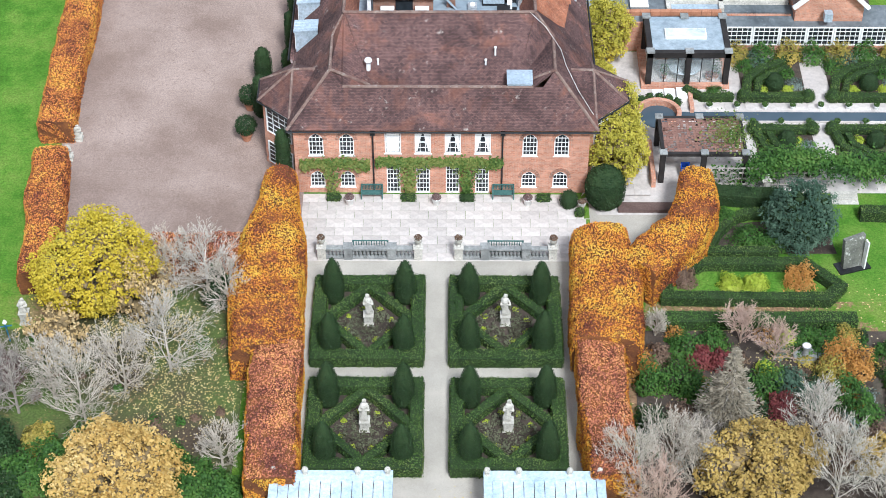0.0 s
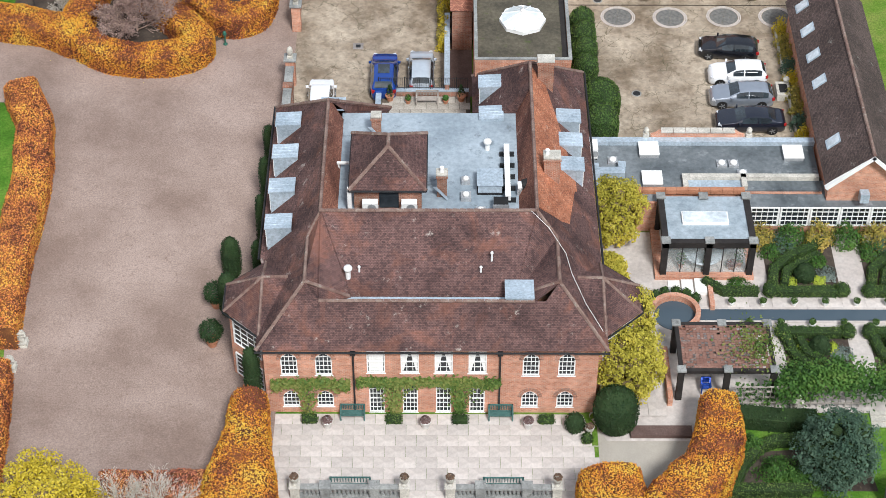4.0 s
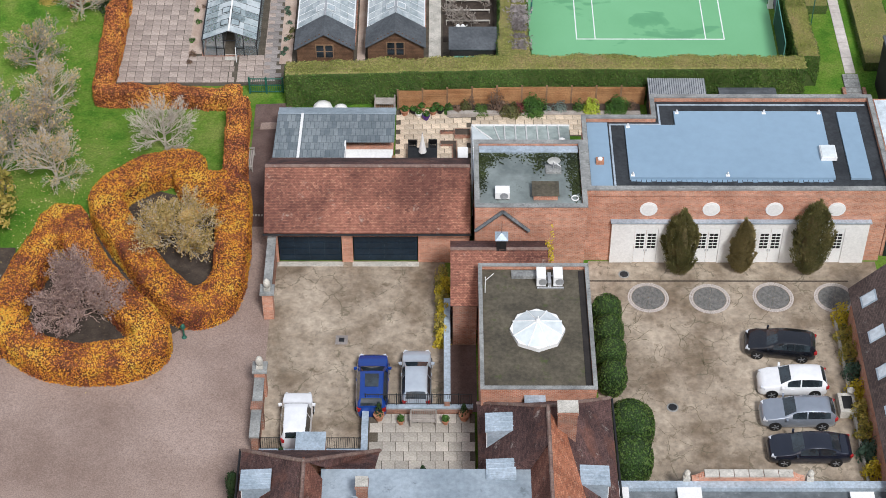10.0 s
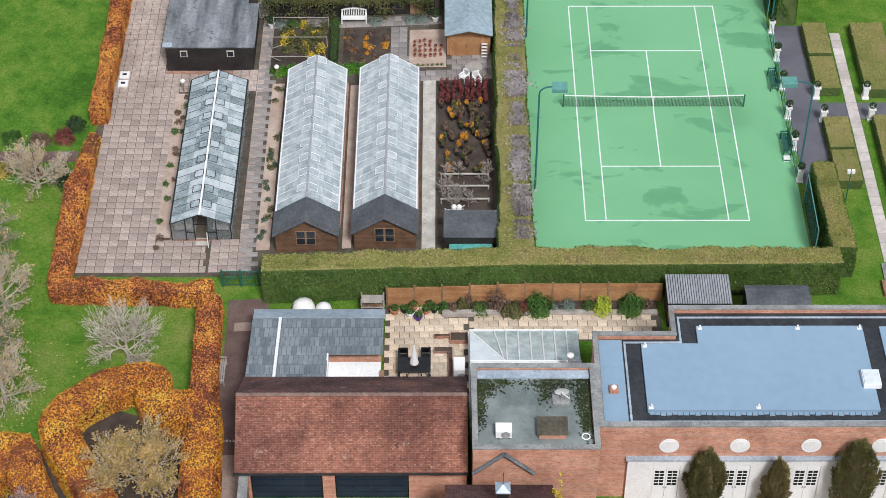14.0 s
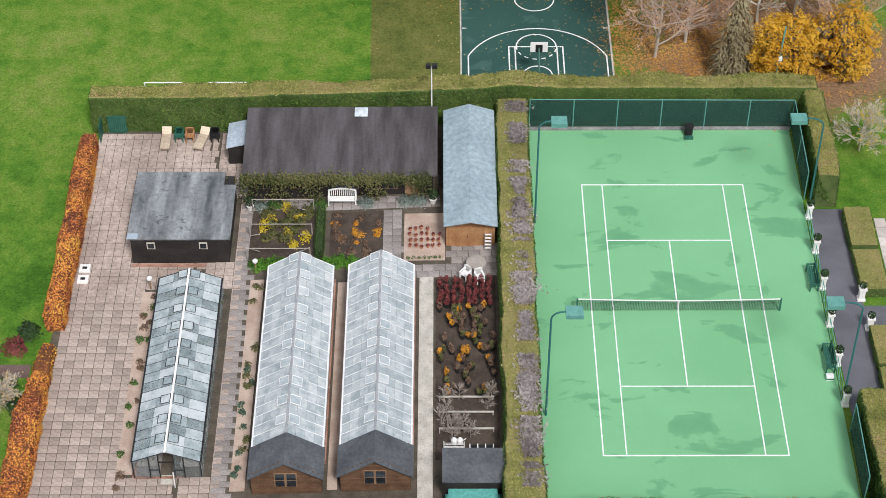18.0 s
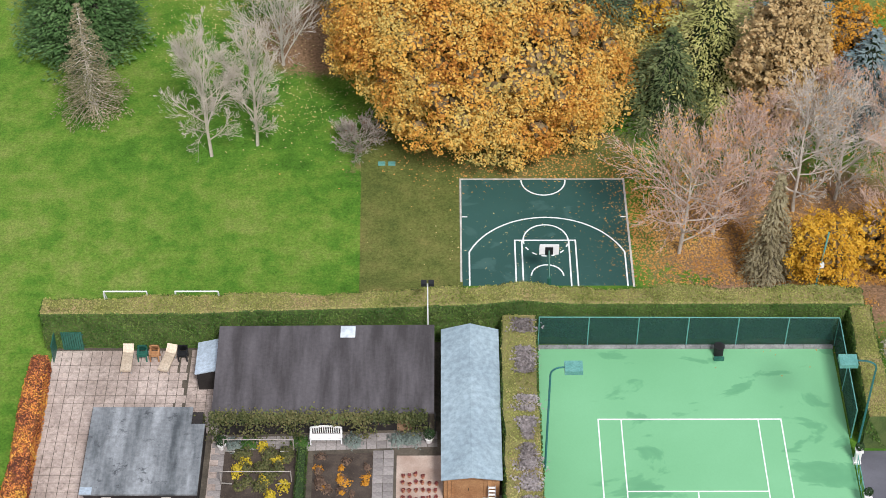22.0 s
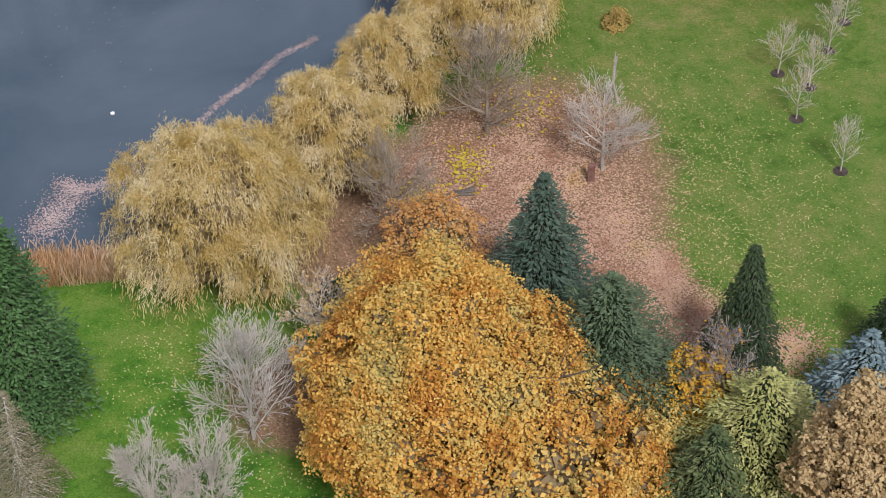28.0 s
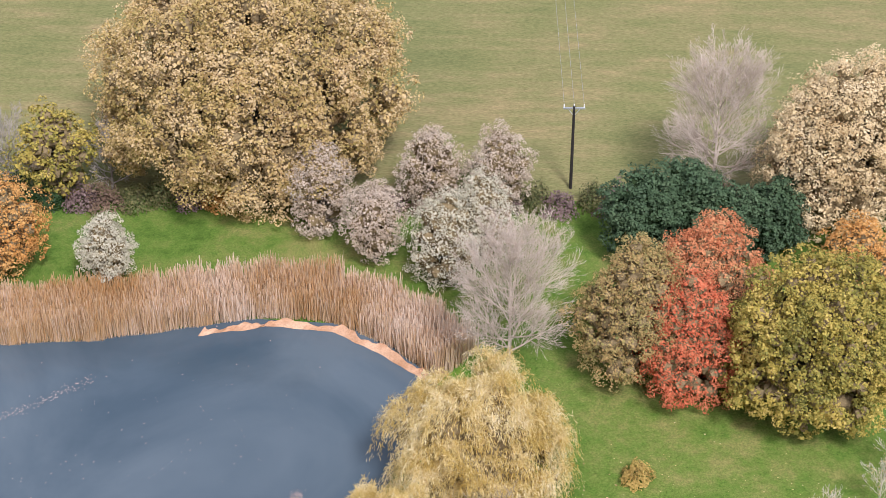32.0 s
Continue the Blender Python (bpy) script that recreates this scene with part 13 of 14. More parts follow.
conifer("blue_spruce", 29.8, 71.0, 7.5, 3.6, "l_blue", "pale blue-grey spruce with stiff boughs", seed=1016, tiers=16, per=11, leaf=0.14, dens=57, droop=0.2, top=0.35)
leafy_tree("amber_tree", 15.8, 77.4, 6.6, 1.6, "l_amber", "bright amber-leaved small tree", seed=1017, n=4200, leaf=0.14, low=0.1, lobes=18)
bare_tree("bare_tree", 17.0, 78.2, 8.5, 2.6, "twig_grey", "grey leafless tree among conifers", seed=1018, levels=4, kids=6, first=0.1, trunk_r=0.1, up=0.8, group="grove trees", leaves="l_orange", n_leaf=260, leaf=0.16)
leafy_tree("hornbeam", 23.2, 68.6, 15.0, 2.9, "l_brown", "upright hornbeam with tan-brown leaves", seed=1019, n=17000, leaf=0.18, low=0.03, lobes=110, shape=0.12, lobe=0.26, skirt=True)
leafy_tree("amber_tree", 29.3, 74.6, 6.5, 2.2, "l_orange", "bright amber-leaved small tree", seed=1020, n=4400, leaf=0.14, low=0.15, lobes=16)
conifer("dark_cypress", 28.6, 83.6, 7.5, 2.6, "l_cypress", "dark green cypress with drooping sprays", seed=1021, tiers=22, per=13, leaf=0.1, dens=44, droop=0.6, top=0.4)
for k, (x, y, h, s, mt, n_l) in enumerate(((15.6, 56.8, 11.5, 4.6, "twig_pink", 900), (18.0, 58.6, 10.5, 4.2, "twig_pink", 700), (23.6, 60.8, 12.0, 3.2, "bark_white", 300), (26.6, 62.0, 10.5, 3.4, "bark_white", 300), (29.5, 58.0, 9.5, 3.6, "twig_pink", 500), (20.6, 61.5, 10.5, 3.4, "twig_pink", 600), (30.5, 64.5, 10.0, 3.6, "twig_pink", 400), (26.0, 66.5, 9.0, 3.2, "twig_pink", 300))):
    bare_tree("birch", x, y, h, s, mt, "pinkish leafless birch with fine twigs", seed=1030 + k, levels=4, kids=7, first=0.12, trunk_r=0.13, up=0.55, group="birches", leaves="l_paleorange", n_leaf=int(n_l * 1.6), leaf=0.13, bark="bark_white")
M["l_larch"] = leafy("buff_needles", [(0.2, 0.17, 0.09), (0.3, 0.26, 0.15), (0.42, 0.37, 0.23)])
conifer("pale_larch", 21.0, 54.7, 9.0, 1.8, "l_larch", "pale buff weeping conifer", seed=1041, tiers=26, per=10, leaf=0.085, dens=44, droop=0.75, top=0.5)
leafy_tree("amber_tree", 24.6, 54.2, 5.4, 1.8, "l_amber", "bright orange-leaved small tree", seed=1042, n=6500, leaf=0.14, low=0.08, lobes=22)
leafy_tree("amber_tree", 28.6, 55.4, 5.0, 2.2, "l_amber", "bright orange-leaved small tree", seed=1043, n=5000, leaf=0.14, low=0.08, lobes=20)
bare_tree("young_tree", 28.7, 45.4, 3.6, 2.2, "bark_pale", "small round-headed tree with yellow leaves", seed=1044, levels=4, kids=6, first=0.2, trunk_r=0.08, leaves="l_yellow", n_leaf=420, leaf=0.12)
# pond-side trees
W0 = -1.4
willow("willow", -14.6, 91.0, 12.2, 6.4, "l_willow", "great golden weeping willow by the pond", seed=1050, strands=1400, leaf=0.11, per=32, group="willows")
willow("willow", -8.2, 100.6, 9.6, 4.4, "l_willow", "golden weeping willow by the pond", seed=1051, strands=900, leaf=0.11, per=30, group="willows")
willow("willow", -4.2, 109.0, 8.4, 3.8, "l_willow", "golden weeping willow by the pond", seed=1052, strands=700, leaf=0.11, per=30, group="willows")
willow("willow", 2.2, 118.6, 10.0, 6.2, "l_willow", "great golden weeping willow by the pond", seed=1053, strands=1400, leaf=0.11, per=32, group="willows")
M["twig_buff"] = plain("buff_twigs", (0.25, 0.2, 0.14), (0.37, 0.31, 0.23), 0.8, 14, 0.9, 0.3)
bare_tree("bare_tree", -3.6, 95.0, 9.5, 4.2, "twig_buff", "buff leafless tree among fallen leaves", seed=1054, levels=4, kids=7, first=0.08, trunk_r=0.16, group="pond trees")
bare_tree("bare_tree", 3.1, 106.6, 9.8, 4.3, "twig_buff", "buff leafless tree among fallen leaves", seed=1055, levels=4, kids=7, first=0.08, trunk_r=0.18, up=0.6, group="pond trees")
bare_tree("bare_tree", 11.4, 102.6, 7.2, 3.8, "bark_pale", "pale leafless tree beside the red post", seed=1056, levels=4, kids=6, first=0.25, trunk_r=0.16, group="pond trees")
shrub("laurel", -6.6, 87.6, 3.4, 2.0, "l_yew", "dark evergreen shrub by the willow", seed=1057, n=1800, leaf=0.18)
rp = thing("red_post_box", "rust-red timber post beside the tree", "post", at=(10.5, 101.3, zg(10.5, 101.3)))
Geo().box(-0.25, -0.15, 0, 0.25, 0.15, 1.5).make("casing", "rust", rp)
Geo().box(-0.3, -0.2, 1.5, 0.3, 0.2, 1.6).make("cap", "rust", rp)
sf = thing("stump_sculpture", "bleached tripod of old timber", "timber tripod", at=(12.4, 110.6, zg(12.4, 110.6)))
for a, b_ in (((-0.5, -0.4, 0), (0.1, 0, 1.9)), ((0.6, -0.3, 0), (0.1, 0, 1.9)), ((0.1, 0.5, 0), (0.1, 0, 1.9)), ((0.1, 0, 1.8), (0.15, 0.3, 4.4)), ((0.1, 0, 1.8), (0.3, 0.35, 4.0))):
    Geo().tube(a, b_, 0.1, 0.05).make("pole", "timber_grey", sf)
st_ = thing("fallen_log", "low heap of branches in the leaf litter", "log pile", at=(1.2, 100.0, zg(1.2, 100)))
for k in range(7):
    Geo().tube((-1.0 + 0.15 * k, -0.4 + 0.1 * (k % 3), 0.1 + 0.07 * (k % 3)), (1.0, 0.3 * (k % 4) - 0.4, 0.12 + 0.08 * (k % 2)), 0.07).make("branch", "bark", st_)
for k, (x, y) in enumerate(((26.1, 108.6), (28.5, 102.6), (29.7, 117.2), (27.6, 112.5), (31.5, 121), (25.4, 114.2))):
    bare_tree("sapling", x, y, 5.0, 1.7, "bark_pale", "young leafless tree in a mulched ring", seed=1060 + k, levels=3, kids=5, first=0.25, trunk_r=0.06, up=0.8, most=900, group="saplings", leaves="l_tan", n_leaf=80, leaf=0.12)
    m_ = Geo().lathe(x, y, [(0.6, zg(x, y) - 0.02), (0.55, zg(x, y) + 0.05), (0.1, zg(x, y) + 0.09)], 14)
    tagged(m_.make("mulch_ring", "soil"), "ring of dark mulch round a sapling", "mulch", "mulch rings")
shrub("orange_bush", 13.3, 120.3, 1.8, 1.25, "l_golden", "rounded orange-brown bush on the lawn", seed=1070, n=1500, leaf=0.13)
# beyond the pond
M["l_rustred"] = leafy("swamp_cypress_red", [(0.42, 0.13, 0.055), (0.6, 0.21, 0.09), (0.68, 0.32, 0.16), (0.46, 0.33, 0.13)])
leafy_tree("red_tree", 17.9, 130.6, 10.6, 3.8, "l_red", "small swamp cypress with vivid scarlet needles", seed=1080, n=14000, leaf=0.13, low=0.02, lobes=70, lobe=0.26, shape=0.35, skirt=True)
leafy_tree("rust_tree", 13.9, 132.6, 12.2, 4.3, "l_rust", "olive and rust swamp cypress", seed=1081, n=19000, leaf=0.13, low=0.02, lobes=90, lobe=0.24, shape=0.45, skirt=True)
leafy_tree("rust_tree", 19.4, 134.6, 13.4, 4.6, "l_rustred", "swamp cypress with rust-red needles", seed=1082, n=19000, leaf=0.13, low=0.02, lobes=90, lobe=0.24, shape=0.4, skirt=True)
leafy_tree("olive_oak", 26.2, 127.8, 13.8, 5.7, "l_yolive", "yellow-green oak beside the red tree", seed=1083, n=33000, leaf=0.185, low=0.03, lobes=110, lobe=0.22, skirt=True)
M["twig_pale"] = plain("pale_pink_twigs", (0.44, 0.355, 0.285), (0.58, 0.485, 0.405), 0.8, 14, 0.9, 0.3)
bare_tree("pale_tree", 4.6, 133.2, 13.2, 5.8, "twig_pale", "pale pinkish leafless tree by the shore", seed=1084, levels=4, kids=10, first=0.14, trunk_r=0.15, up=0.55, most=42000, twig=0.0095)
bare_tree("pale_tree", 22.6, 157.0, 15.0, 5.6, "twig_pale", "pale leafless tree behind the pines", seed=1085, levels=4, kids=10, first=0.16, trunk_r=0.18, up=0.55, most=42000, twig=0.0095)
for k, (x, y, h, r_, mt) in enumerate(((-27.5, 143.8, 7.0, 2.2, "l_silver"), (-6.1, 147.2, 8.0, 2.5, "l_silverp"), (-10.8, 151.6, 8.8, 2.8, "l_silverp"), (-1.6, 155.4, 8.2, 2.9, "l_silverp"), (4.2, 155.2, 8.4, 2.9, "l_silverp"), (-0.4, 144.4, 8.6, 3.2, "l_silver"), (2.5, 147.0, 9.0, 3.0, "l_silver"))):
    if mt == "l_silverp" and mt not in M:
        M["l_silverp"] = leafy("pinkish_silver_leaves", [(0.34, 0.26, 0.17), (0.49, 0.39, 0.29), (0.62, 0.52, 0.42), (0.46, 0.37, 0.25)], gain=1.0)
    leafy_tree("silver_willow", x, y, h, r_ * 0.8, mt, "silvery half-bare willow bush", seed=1090 + k, n=9000, leaf=0.12, low=0.03, lobes=34, shape=0.45, group="silver willows")
leafy_tree("great_oak", -17.5, 163.0, 19.0, 13.5, "l_olive", "great olive-brown oak in the hedgerow", seed=1100, n=100000, leaf=0.185, low=0.0, lobes=190, lobe=0.19, skirt=True)
for k, (x, y) in enumerate(((15.6, 147.6), (19.0, 149.6), (21.4, 147.2), (26.2, 149.2))):
    leafy_tree("pine", x, y, (8.6, 8.4, 7.2, 6.8)[k], 2.5, "l_pine", "bushy dark green pine", seed=1110 + k, n=10000, leaf=0.19, low=0.02, lobes=34, group="pines", lobe=0.34)
M["l_paletan"] = leafy("pale_tan_leaves", [(0.56, 0.4, 0.2), (0.7, 0.55, 0.32), (0.8, 0.67, 0.45)])
leafy_tree("pale_leaved_tree", 33.0, 153.0, 15.5, 6.2, "l_paletan", "tall tree with pale tan leaves", seed=1120, n=36000, leaf=0.16, low=0.03, lobes=80, lobe=0.26, skirt=True)
leafy_tree("larch", 32.4, 141.5, 8.0, 3.4, "l_paleorange", "feathery larch with orange-gold needles", seed=1121, n=5000, leaf=0.18, low=0.05, lobes=30, shape=0.4)
leafy_tree("amber_tree", -36.4, 145.4, 8.5, 3.2, "l_paleorange", "orange-leaved tree at the pond's end", seed=1122, n=8000, leaf=0.15, low=0.08, lobes=26)
leafy_tree("yellow_tree", -33.6, 156.5, 9.0, 2.6, "l_yolive", "small yellowing tree in the hedgerow", seed=1123, n=4000, leaf=0.2, low=0.08, lobes=24)
bare_tree("bare_tree", -38.0, 157.0, 8.5, 3.5, "twig_grey", "grey leafless hedgerow tree", seed=1124, levels=4, kids=6, first=0.1, trunk_r=0.14, group="hedgerow trees")
bare_tree("bare_tree", -29.5, 158.0, 7.0, 3.0, "twig_grey", "grey leafless hedgerow tree", seed=1125, levels=4, kids=6, first=0.1, trunk_r=0.14, group="hedgerow trees")
# hedgerow along the field
rh = np.random.default_rng(91)
for k in range(34):
    x = -42 + k * 2.45 + rh.uniform(-0.5, 0.5)
    mt = ["l_dead", "l_yew", "l_dead", "l_yolive2", "l_purple", "l_orange2", "l_yolive2"][rh.integers(0, 7)]
    shrub("hedgerow_bush", x, 155.4 + rh.uniform(-0.6, 0.8), rh.uniform(2.0, 3.4), rh.uniform(1.5, 2.1), mt, {"l_dead": "brown", "l_yew": "dark green", "l_yolive2": "dull green", "l_purple": "purple-grey", "l_orange2": "orange-brown"}[mt] + " bush in the field hedgerow", seed=1200 + k, n=900, leaf=0.19, group="hedgerow bushes", category="bush")
# reeds round the pond
def reeds(pts, depth, h, seed, per, label, sway=0.14):
    r_ = np.random.default_rng(seed)
    out = []
    for (x0, y0), (x1, y1) in zip(pts, pts[1:]):
        L = math.hypot(x1 - x0, y1 - y0)
        n = int(L * per)
        t, d = r_.uniform(-0.7 / L, 1 + 0.7 / L, n), r_.random(n)
        nx, ny = -(y1 - y0) / L, (x1 - x0) / L
        wob = 0.25 + 0.1 * np.sin(t * L * 0.6)
        x = x0 + (x1 - x0) * t + nx * (d * depth + wob)
        y = y0 + (y1 - y0) * t + ny * (d * depth + wob)
        z0 = np.array([max(zg(a, b_), WATER) for a, b_ in zip(x, y)]) - 0.1
        hh = h * r_.uniform(0.6, 1.15, n) * (0.85 + 0.15 * np.sin(t * L * 0.45 + seed))
        lean = r_.normal(0, sway, (n, 2))
        w_ = 0.017 * r_.uniform(0.6, 1.6, n)
        a = r_.uniform(0, math.pi, n)
        dx, dy = np.cos(a) * w_, np.sin(a) * w_
        tx, ty = x + lean[:, 0] * hh * 0.5, y + lean[:, 1] * hh * 0.5
        q = np.stack([np.stack([x - dx, y - dy, z0], 1), np.stack([x + dx, y + dy, z0], 1), np.stack([tx + dx * 1.2, ty + dy * 1.2, z0 + hh], 1), np.stack([tx - dx * 1.2, ty - dy * 1.2, z0 + hh], 1)], 1)
        out.append(q)
    tagged(leaf_part("reeds", np.concatenate(out), "l_reed"), label, "reeds", "", "stuff")


reeds([(-1.6, 133.0), (-3.6, 135.4), (-6.8, 138.1), (-9.7, 139.9), (-14.0, 140.4), (-16.7, 139.9), (-19.5, 139.2), (-23.2, 138.2), (-27.7, 137.2), (-34.2, 136.6), (-44, 136.8), (-60, 135)][::-1], 4.2, 2.9, 5, 1000, "tall tan reeds along the pond's far shore")
reeds([(-19.5, 95.3), (-22, 94.4), (-27, 93.6), (-34, 93.8), (-42, 94.2)], 3.4, 2.0, 6, 420, "tan reeds along the near shore", 0.5)
# sandy lip of the shore
M["sand"] = plain("orange_sand", (0.36, 0.19, 0.1), (0.54, 0.34, 0.22), 0.7, 8, 0.95, 0.3)
sh_ = [(-1.7, 132.6), (-3.4, 134.6), (-6.8, 137.4), (-9.7, 139.0), (-14.0, 139.5), (-16.7, 138.9), (-19.5, 138.3)]
g = Geo()
def lip(u):
    """A point on the rounded, uneven line of the shore."""
    k = min(int(u), len(sh_) - 2)
    f = u - k
    p = [sh_[max(0, min(len(sh_) - 1, k + d))] for d in (-1, 0, 1, 2)]
    w = (-0.5 * f + f * f - 0.5 * f ** 3, 1 - 2.5 * f * f + 1.5 * f ** 3, 0.5 * f + 2 * f * f - 1.5 * f ** 3, -0.5 * f * f + 0.5 * f ** 3)
    return tuple(sum(a * q[i] for a, q in zip(w, p)) + 0.1 * math.sin(u * (3.1 + 2 * i)) + 0.03 * math.sin(u * 13.7 + i) for i in (0, 1))


for k in range(60):
    (x0, y0), (x1, y1) = lip(k * 0.1), lip(k * 0.1 + 0.1)
    w0, w1 = (0.5 + 0.28 * math.sin(k * 0.55) + 0.15 * math.sin(k * 1.7) for k in (k, k + 1))
    g.add([(x0 - 0.25, y0 - 0.05, WATER + 0.02), (x1 - 0.25, y1 - 0.05, WATER + 0.02), (x1 + 0.2, y1 + w1, WATER + 0.24), (x0 + 0.2, y0 + w0, WATER + 0.24)], [(0, 1, 2, 3) if x1 > x0 else (3, 2, 1, 0)])
tagged(g.make("shore", "sand"), "strip of orange sand at the water's edge", "shore", "", "structure")

# ---- fallen leaves ----
def scatter(name, spots, mat, leaf, label, seed, lift=0.03, inside=None):
    r_ = np.random.default_rng(seed)
    P_ = []
    for x, y, rx, ry, n in spots:
        q = r_.normal(0, 0.5, (n, 2)) * (rx, ry) + (x, y)
        P_.append(q)
    q = np.concatenate(P_)
    pos = np.array([(a, b_, zg(a, b_) + lift) for a, b_ in q])
    tagged(leaf_part(name, cards(pos, np.tile((0, 0, 1.0), (len(pos), 1)), leaf, r_, 0.25, 1.2), mat), label, "fallen leaves", "", "stuff")


scatter("fallen_leaves", [(12, 96, 2.2, 4, 2200), (15, 91.5, 1.8, 4, 3600), (17.3, 87, 2, 3, 2600), (22.5, 85, 2.5, 2, 1600), (8, 104, 9, 8, 5000), (6, 100, 9, 13, 12000), (12, 86, 6, 8, 5000), (15.5, 79, 5, 7, 2500), (2, 97, 8, 10, 5000), (22, 84, 5, 3, 1500)], "l_litter", 0.13, "pinkish brown carpet of fallen leaves", 1)
M["l_brownlit"] = leafy("orange_litter", [(0.3, 0.14, 0.035), (0.46, 0.24, 0.06), (0.56, 0.34, 0.1)], through_light=0)
scatter("fallen_leaves", [(22, 57, 8, 6, 11000), (26, 55, 5, 3, 3000), (14, 60, 3, 6, 2500), (7, 66, 9, 3, 1800)], "l_brownlit", 0.12, "orange-brown leaf litter under the birches", 2)
M["l_yellowlit"] = leafy("yellow_litter", [(0.4, 0.3, 0.1), (0.52, 0.42, 0.18), (0.6, 0.5, 0.28)], through_light=0)
scatter("fallen_leaves", [(-15, 82, 8, 6, 1100), (-10, 72, 6, 5, 500), (19, 98, 12, 18, 5200), (-26, -2, 6, 8, 600), (6, 57, 6, 6, 300), (-20, -61, 6, 6, 1300), (-17, -66, 5, 5, 1500), (-20, -60, 4, 2, 900), (19, -66, 8, 6, 1600), (20, -58, 9, 3, 500), (0, -75, 3, 1.5, 160)], "l_yellowlit", 0.1, "scattered pale yellow fallen leaves", 3)
scatter("fallen_leaves", [(1.5, 103, 1.6, 3, 260), (-1.5, 99, 2, 2, 160), (6, 110, 3, 3, 160)], "l_yellow", 0.2, "bright yellow leaves under the shore trees", 4, lift=0.12)
# leaves drifting on the pond
r_ = np.random.default_rng(8)
pp = []
for path, w_, n in (([(-10.3, 119.9), (-13.0, 117.5), (-15.2, 114.0), (-17.0, 111.7), (-19.0, 108.1), (-20, 106)], 0.2, 1500), ([(-27.9, 102.2), (-26.2, 101.1), (-23.7, 102.3), (-22.5, 104)], 0.45, 1500), ([(-26.5, 101), (-27.5, 98.5), (-28.5, 96.5)], 0.8, 2000), ([(-35.1, 127.0), (-31.9, 128.9), (-29.5, 130.8), (-27.1, 132.8)], 0.3, 170), ([(-40, 118), (-14, 130)], 5.0, 120)):
    for (x0, y0), (x1, y1) in zip(path, path[1:]):
        m_ = n // (len(path) - 1)
        t = r_.random(m_)[:, None]
        pp.append(np.concatenate([np.array((x0, y0)) * (1 - t) + np.array((x1, y1)) * t + r_.normal(0, w_, (m_, 2)), np.full((m_, 1), WATER + 0.015)], 1))
pos = np.concatenate(pp)
M["l_drift"] = leafy("sodden_leaves", [(0.3, 0.2, 0.17), (0.44, 0.32, 0.28), (0.56, 0.43, 0.38)], through_light=0)
tagged(leaf_part("floating_leaves", cards(pos, np.tile((0, 0, 1.0), (len(pos), 1)), 0.085, r_, 0.05, 1.2), "l_drift"), "trail of pinkish leaves floating on the pond", "floating leaves", "", "stuff")
bu = thing("buoy", "small white float on the pond", "buoy", at=(-25.1, 110.1, WATER))
Geo().lathe(0, 0, [(0.08, -0.08), (0.17, 0.0), (0.17, 0.1), (0.06, 0.16)], 10).make("float", "white", bu)
# telegraph pole at the field edge
tp = thing("telegraph_pole", "dark wooden power pole with a crossarm", "power pole", at=(10.4, 158.6, -1.0))
Geo().tube((0, 0, 0), (0, 0, 8.3), 0.15, 0.11, 8).make("pole", "timber_black", tp)
Geo().box(-0.95, -0.06, 8.0, 0.95, 0.06, 8.15).make("crossarm", "metal_grey", tp)
for s in (-0.85, 0, 0.85):
    Geo().tube((s, 0, 8.15), (s, 0, 8.45), 0.05).make("insulator", "white", tp)
    Geo().tube((s, 0, 8.4), (s * 1.0, 60, 8.6), 0.012, n=4).make("wire", "metal_grey", tp)
for s in (-1, 1):
    Geo().tube((0, 0, 7.3), (s * 0.5, 0, 8.0), 0.03).make("brace", "metal_grey", tp)


# ---- paving, piece by piece ----
def paving(parent, x0, y0, x1, y1, w, d, mat, z, gap=0.02, bond=0.5, name="paving_slab", skip=None, jitter=0.004, seed=1, th=0.05, cap=300, up=0.05):
    """Rows of slabs; past the cap the rest is one joined part."""
    r_ = np.random.default_rng(seed)
    me = Geo().box(-w / 2 + gap / 2, -d / 2 + gap / 2, -th, w / 2 - gap / 2, d / 2 - gap / 2, 0).mesh(name)
    me.materials.append(M[mat])
    rest, n = Geo(), 0
    rows = int((y1 - y0) / d + 0.5)
    for j in range(rows):
        cols = int((x1 - x0) / w + 0.5)
        off = bond * w if j % 2 else 0.0
        for i in range(cols + 1):
            x, y = x0 + (i + 0.5) * w - off, y0 + (j + 0.5) * d
            if x - w / 2 < x0 - 0.01 - w * 0.3 or x + w / 2 > x1 + w * 0.3 or (skip and skip(x, y)):
                continue
            zz = (z if z is not None else zg(x, y) + up) + r_.uniform(-jitter, jitter)
            if n < cap:
                piece(name, me, parent, (x, y, zz))
                n += 1
            else:
                rest.box(x - w / 2 + gap / 2, y - d / 2 + gap / 2, zz - th, x + w / 2 - gap / 2, y + d / 2 - gap / 2, zz)
    if rest.v:
        ob = rest.make(name + "s", mat + "_i" if mat + "_i" in M else mat, parent)
        tagged(ob, "", "", "", "stuff")


paving(terrace, -11.4, -53.85, 8.9, -47.0, 1.25, 0.85, "slab", -1.43, 0.015, 0.5, "flagstone", seed=1)
paving(patio, -4.85, -24.3, 1.35, -18.55, 0.78, 0.72, "slab_court", 0.4, 0.035, 0.37, "flagstone", seed=2)
comp = drape("compound_paving", [(-25.2, 13.9), (-12.7, 13.8), (-11.6, 13.9), (4.0, 13.4), (4.0, 48.3), (-24.0, 48.6)], "joint", 0.03, 2, "weathered pink and grey paving of the nursery yard", "paving")


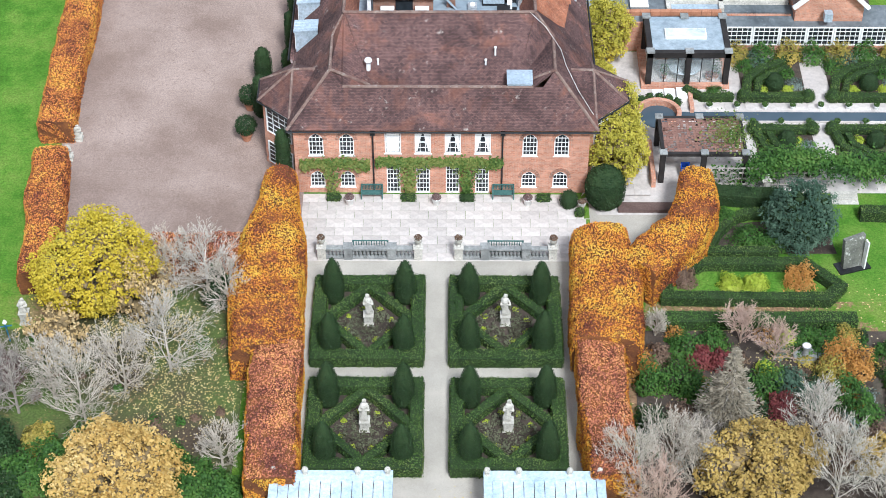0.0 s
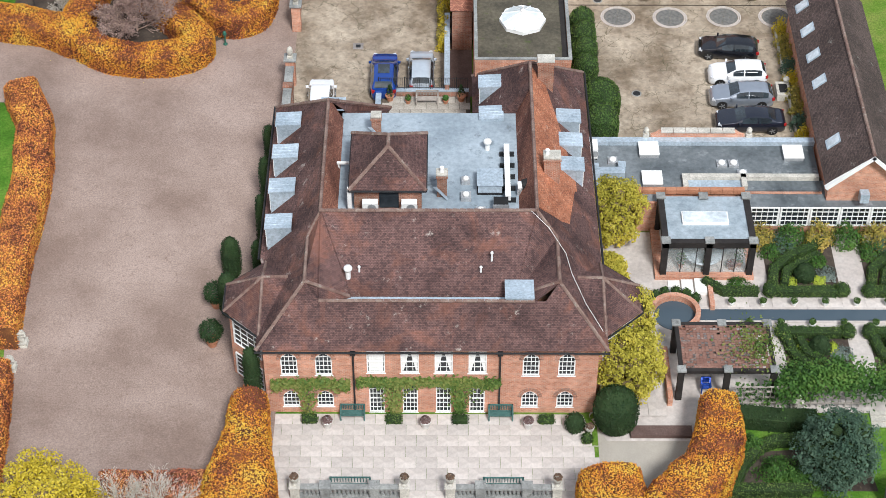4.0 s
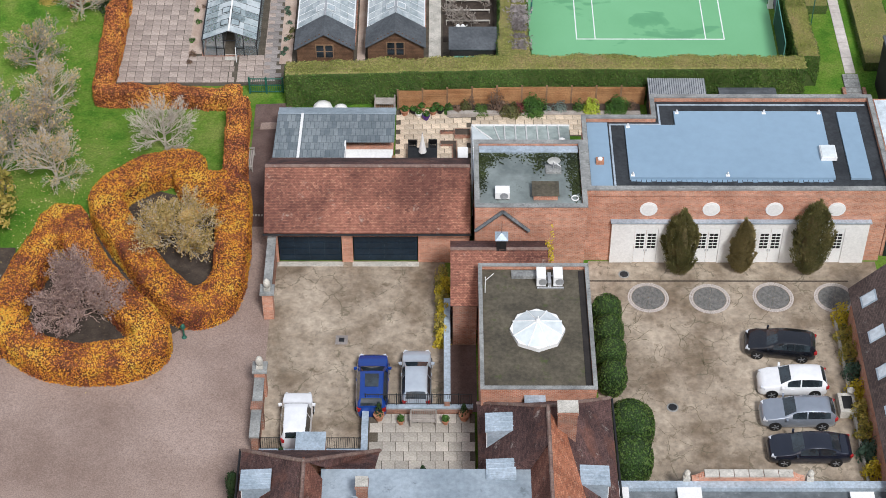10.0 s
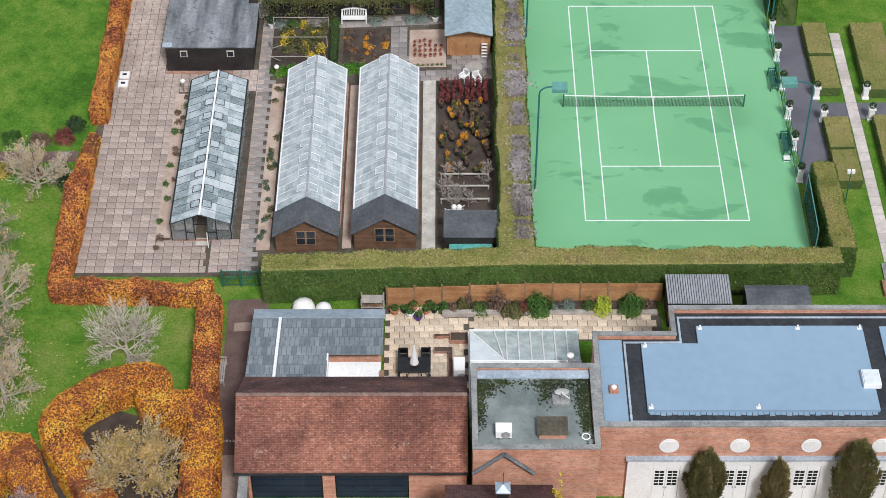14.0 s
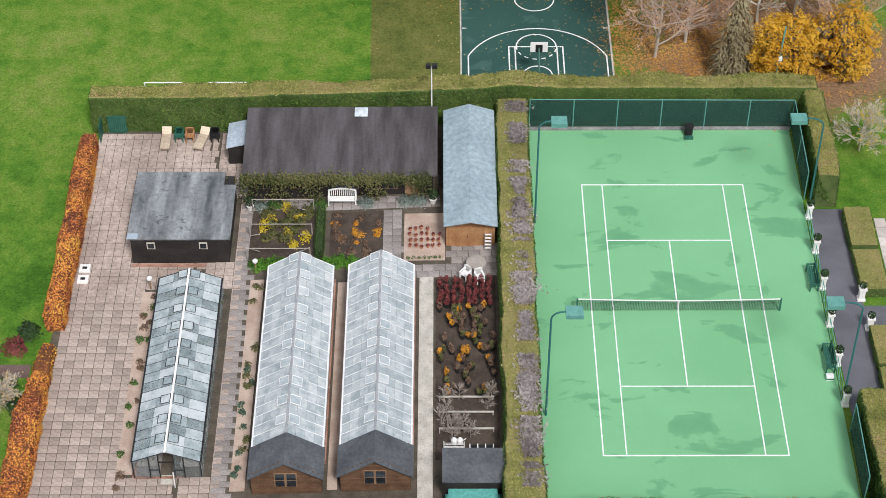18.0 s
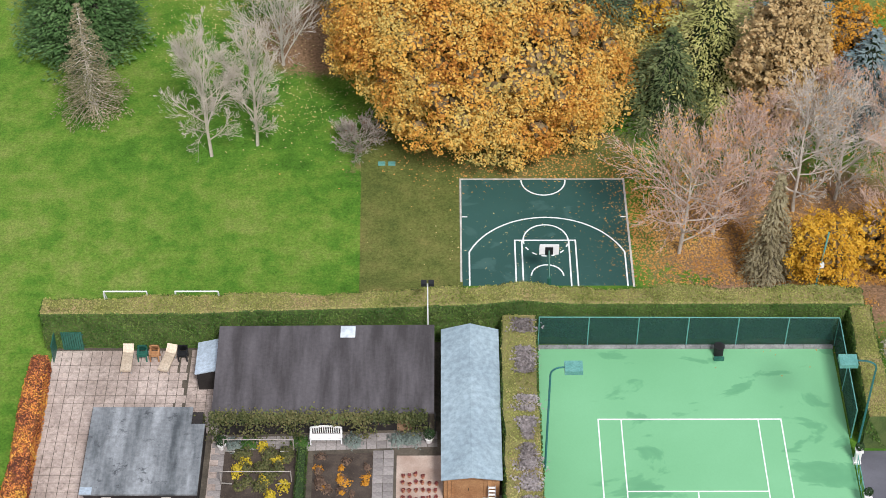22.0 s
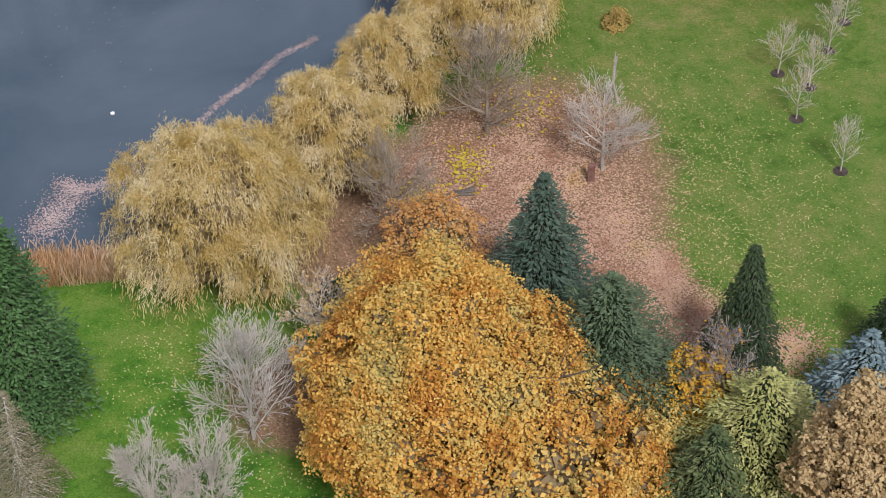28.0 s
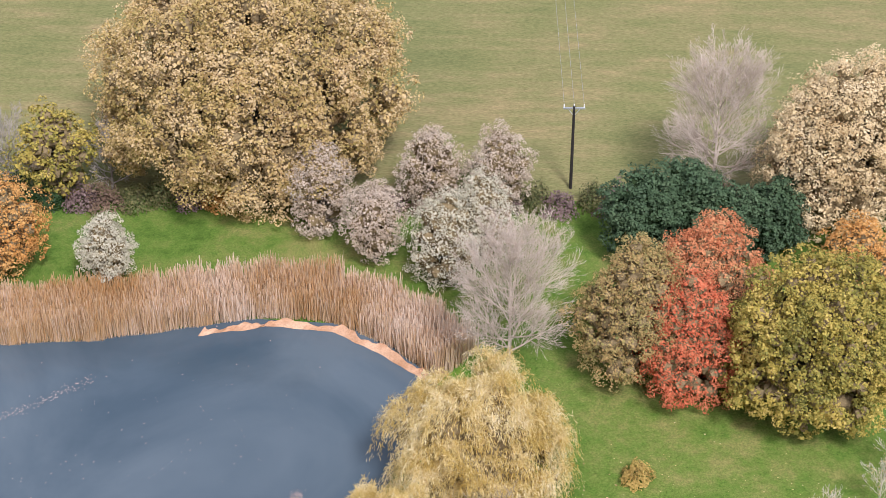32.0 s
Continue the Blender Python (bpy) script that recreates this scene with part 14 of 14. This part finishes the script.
def built(x, y):
    return any(a < x < c and b < y < d for a, b, c, d in ((-18.3, 17.1, -13.9, 32.6), (-20.4, 35.2, -13.9, 41.5), (-19.4, 17.4, -18.2, 32.6)))


paving(comp, -24.2, 14.2, -13.2, 48.4, 0.62, 0.62, "slab_pink", None, 0.035, 0.0, "paving_slab", built, seed=3, cap=300)
paving(comp, -13.6, 14.2, -12.5, 48.2, 0.9, 0.45, "slab_grey", None, 0.03, 0.5, "paving_slab", None, seed=4, cap=100)
paving(comp, -13.4, 39.9, -0.3, 41.2, 0.6, 0.6, "slab_grey", None, 0.03, 0.0, "paving_slab", None, seed=5, cap=60)
paving(comp, -4.0, 33.2, 4.0, 36.2, 0.75, 0.6, "slab_grey", None, 0.03, 0.5, "paving_slab", lambda x, y: -2.7 < x < 0.2 and y > 34.6, seed=6, cap=60)
paving(comp, -4.0, 34.8, -2.7, 40.0, 0.62, 0.62, "slab_grey", None, 0.03, 0.0, "paving_slab", None, seed=7, cap=40)
kp = drape("kitchen_patio", [(-3.8, 1.5), (1.5, 1.5), (1.5, 7.2), (13.6, 7.2), (13.6, 9.6), (-0.2, 9.6), (-0.2, 10.5), (-3.8, 10.5)], "joint", 0.03, 2, "buff stone kitchen patio", "paving")
paving(kp, -3.8, 1.6, 1.3, 10.3, 0.62, 0.55, "slab_buff", None, 0.03, 0.5, "patio_stone", lambda x, y: y > 9.3 and x > -0.3, seed=8, cap=200, th=0.14, up=0.09)
paving(kp, 1.5, 7.3, 13.4, 9.4, 0.62, 0.55, "slab_buff", None, 0.03, 0.5, "patio_stone", None, seed=9, cap=90, th=0.14, up=0.09)
wg_ = thing("water_garden_flags", "pale flagstones of the water garden", "paving", "", "structure")
paving(wg_, 15.4, -41.0, 34, -36.9, 1.5, 0.95, "slab", -1.135, 0.02, 0.5, "flagstone", lambda x, y: -39.9 < y < -37.8 or (x < 17.3 and y > -38.2), seed=10)
paving(wg_, 9.8, -47.4, 13.2, -35.0, 1.1, 1.1, "slab", -1.135, 0.02, 0.5, "flagstone", lambda x, y: (x - 14.3) ** 2 + (y + 38.9) ** 2 < 4.2, seed=11)
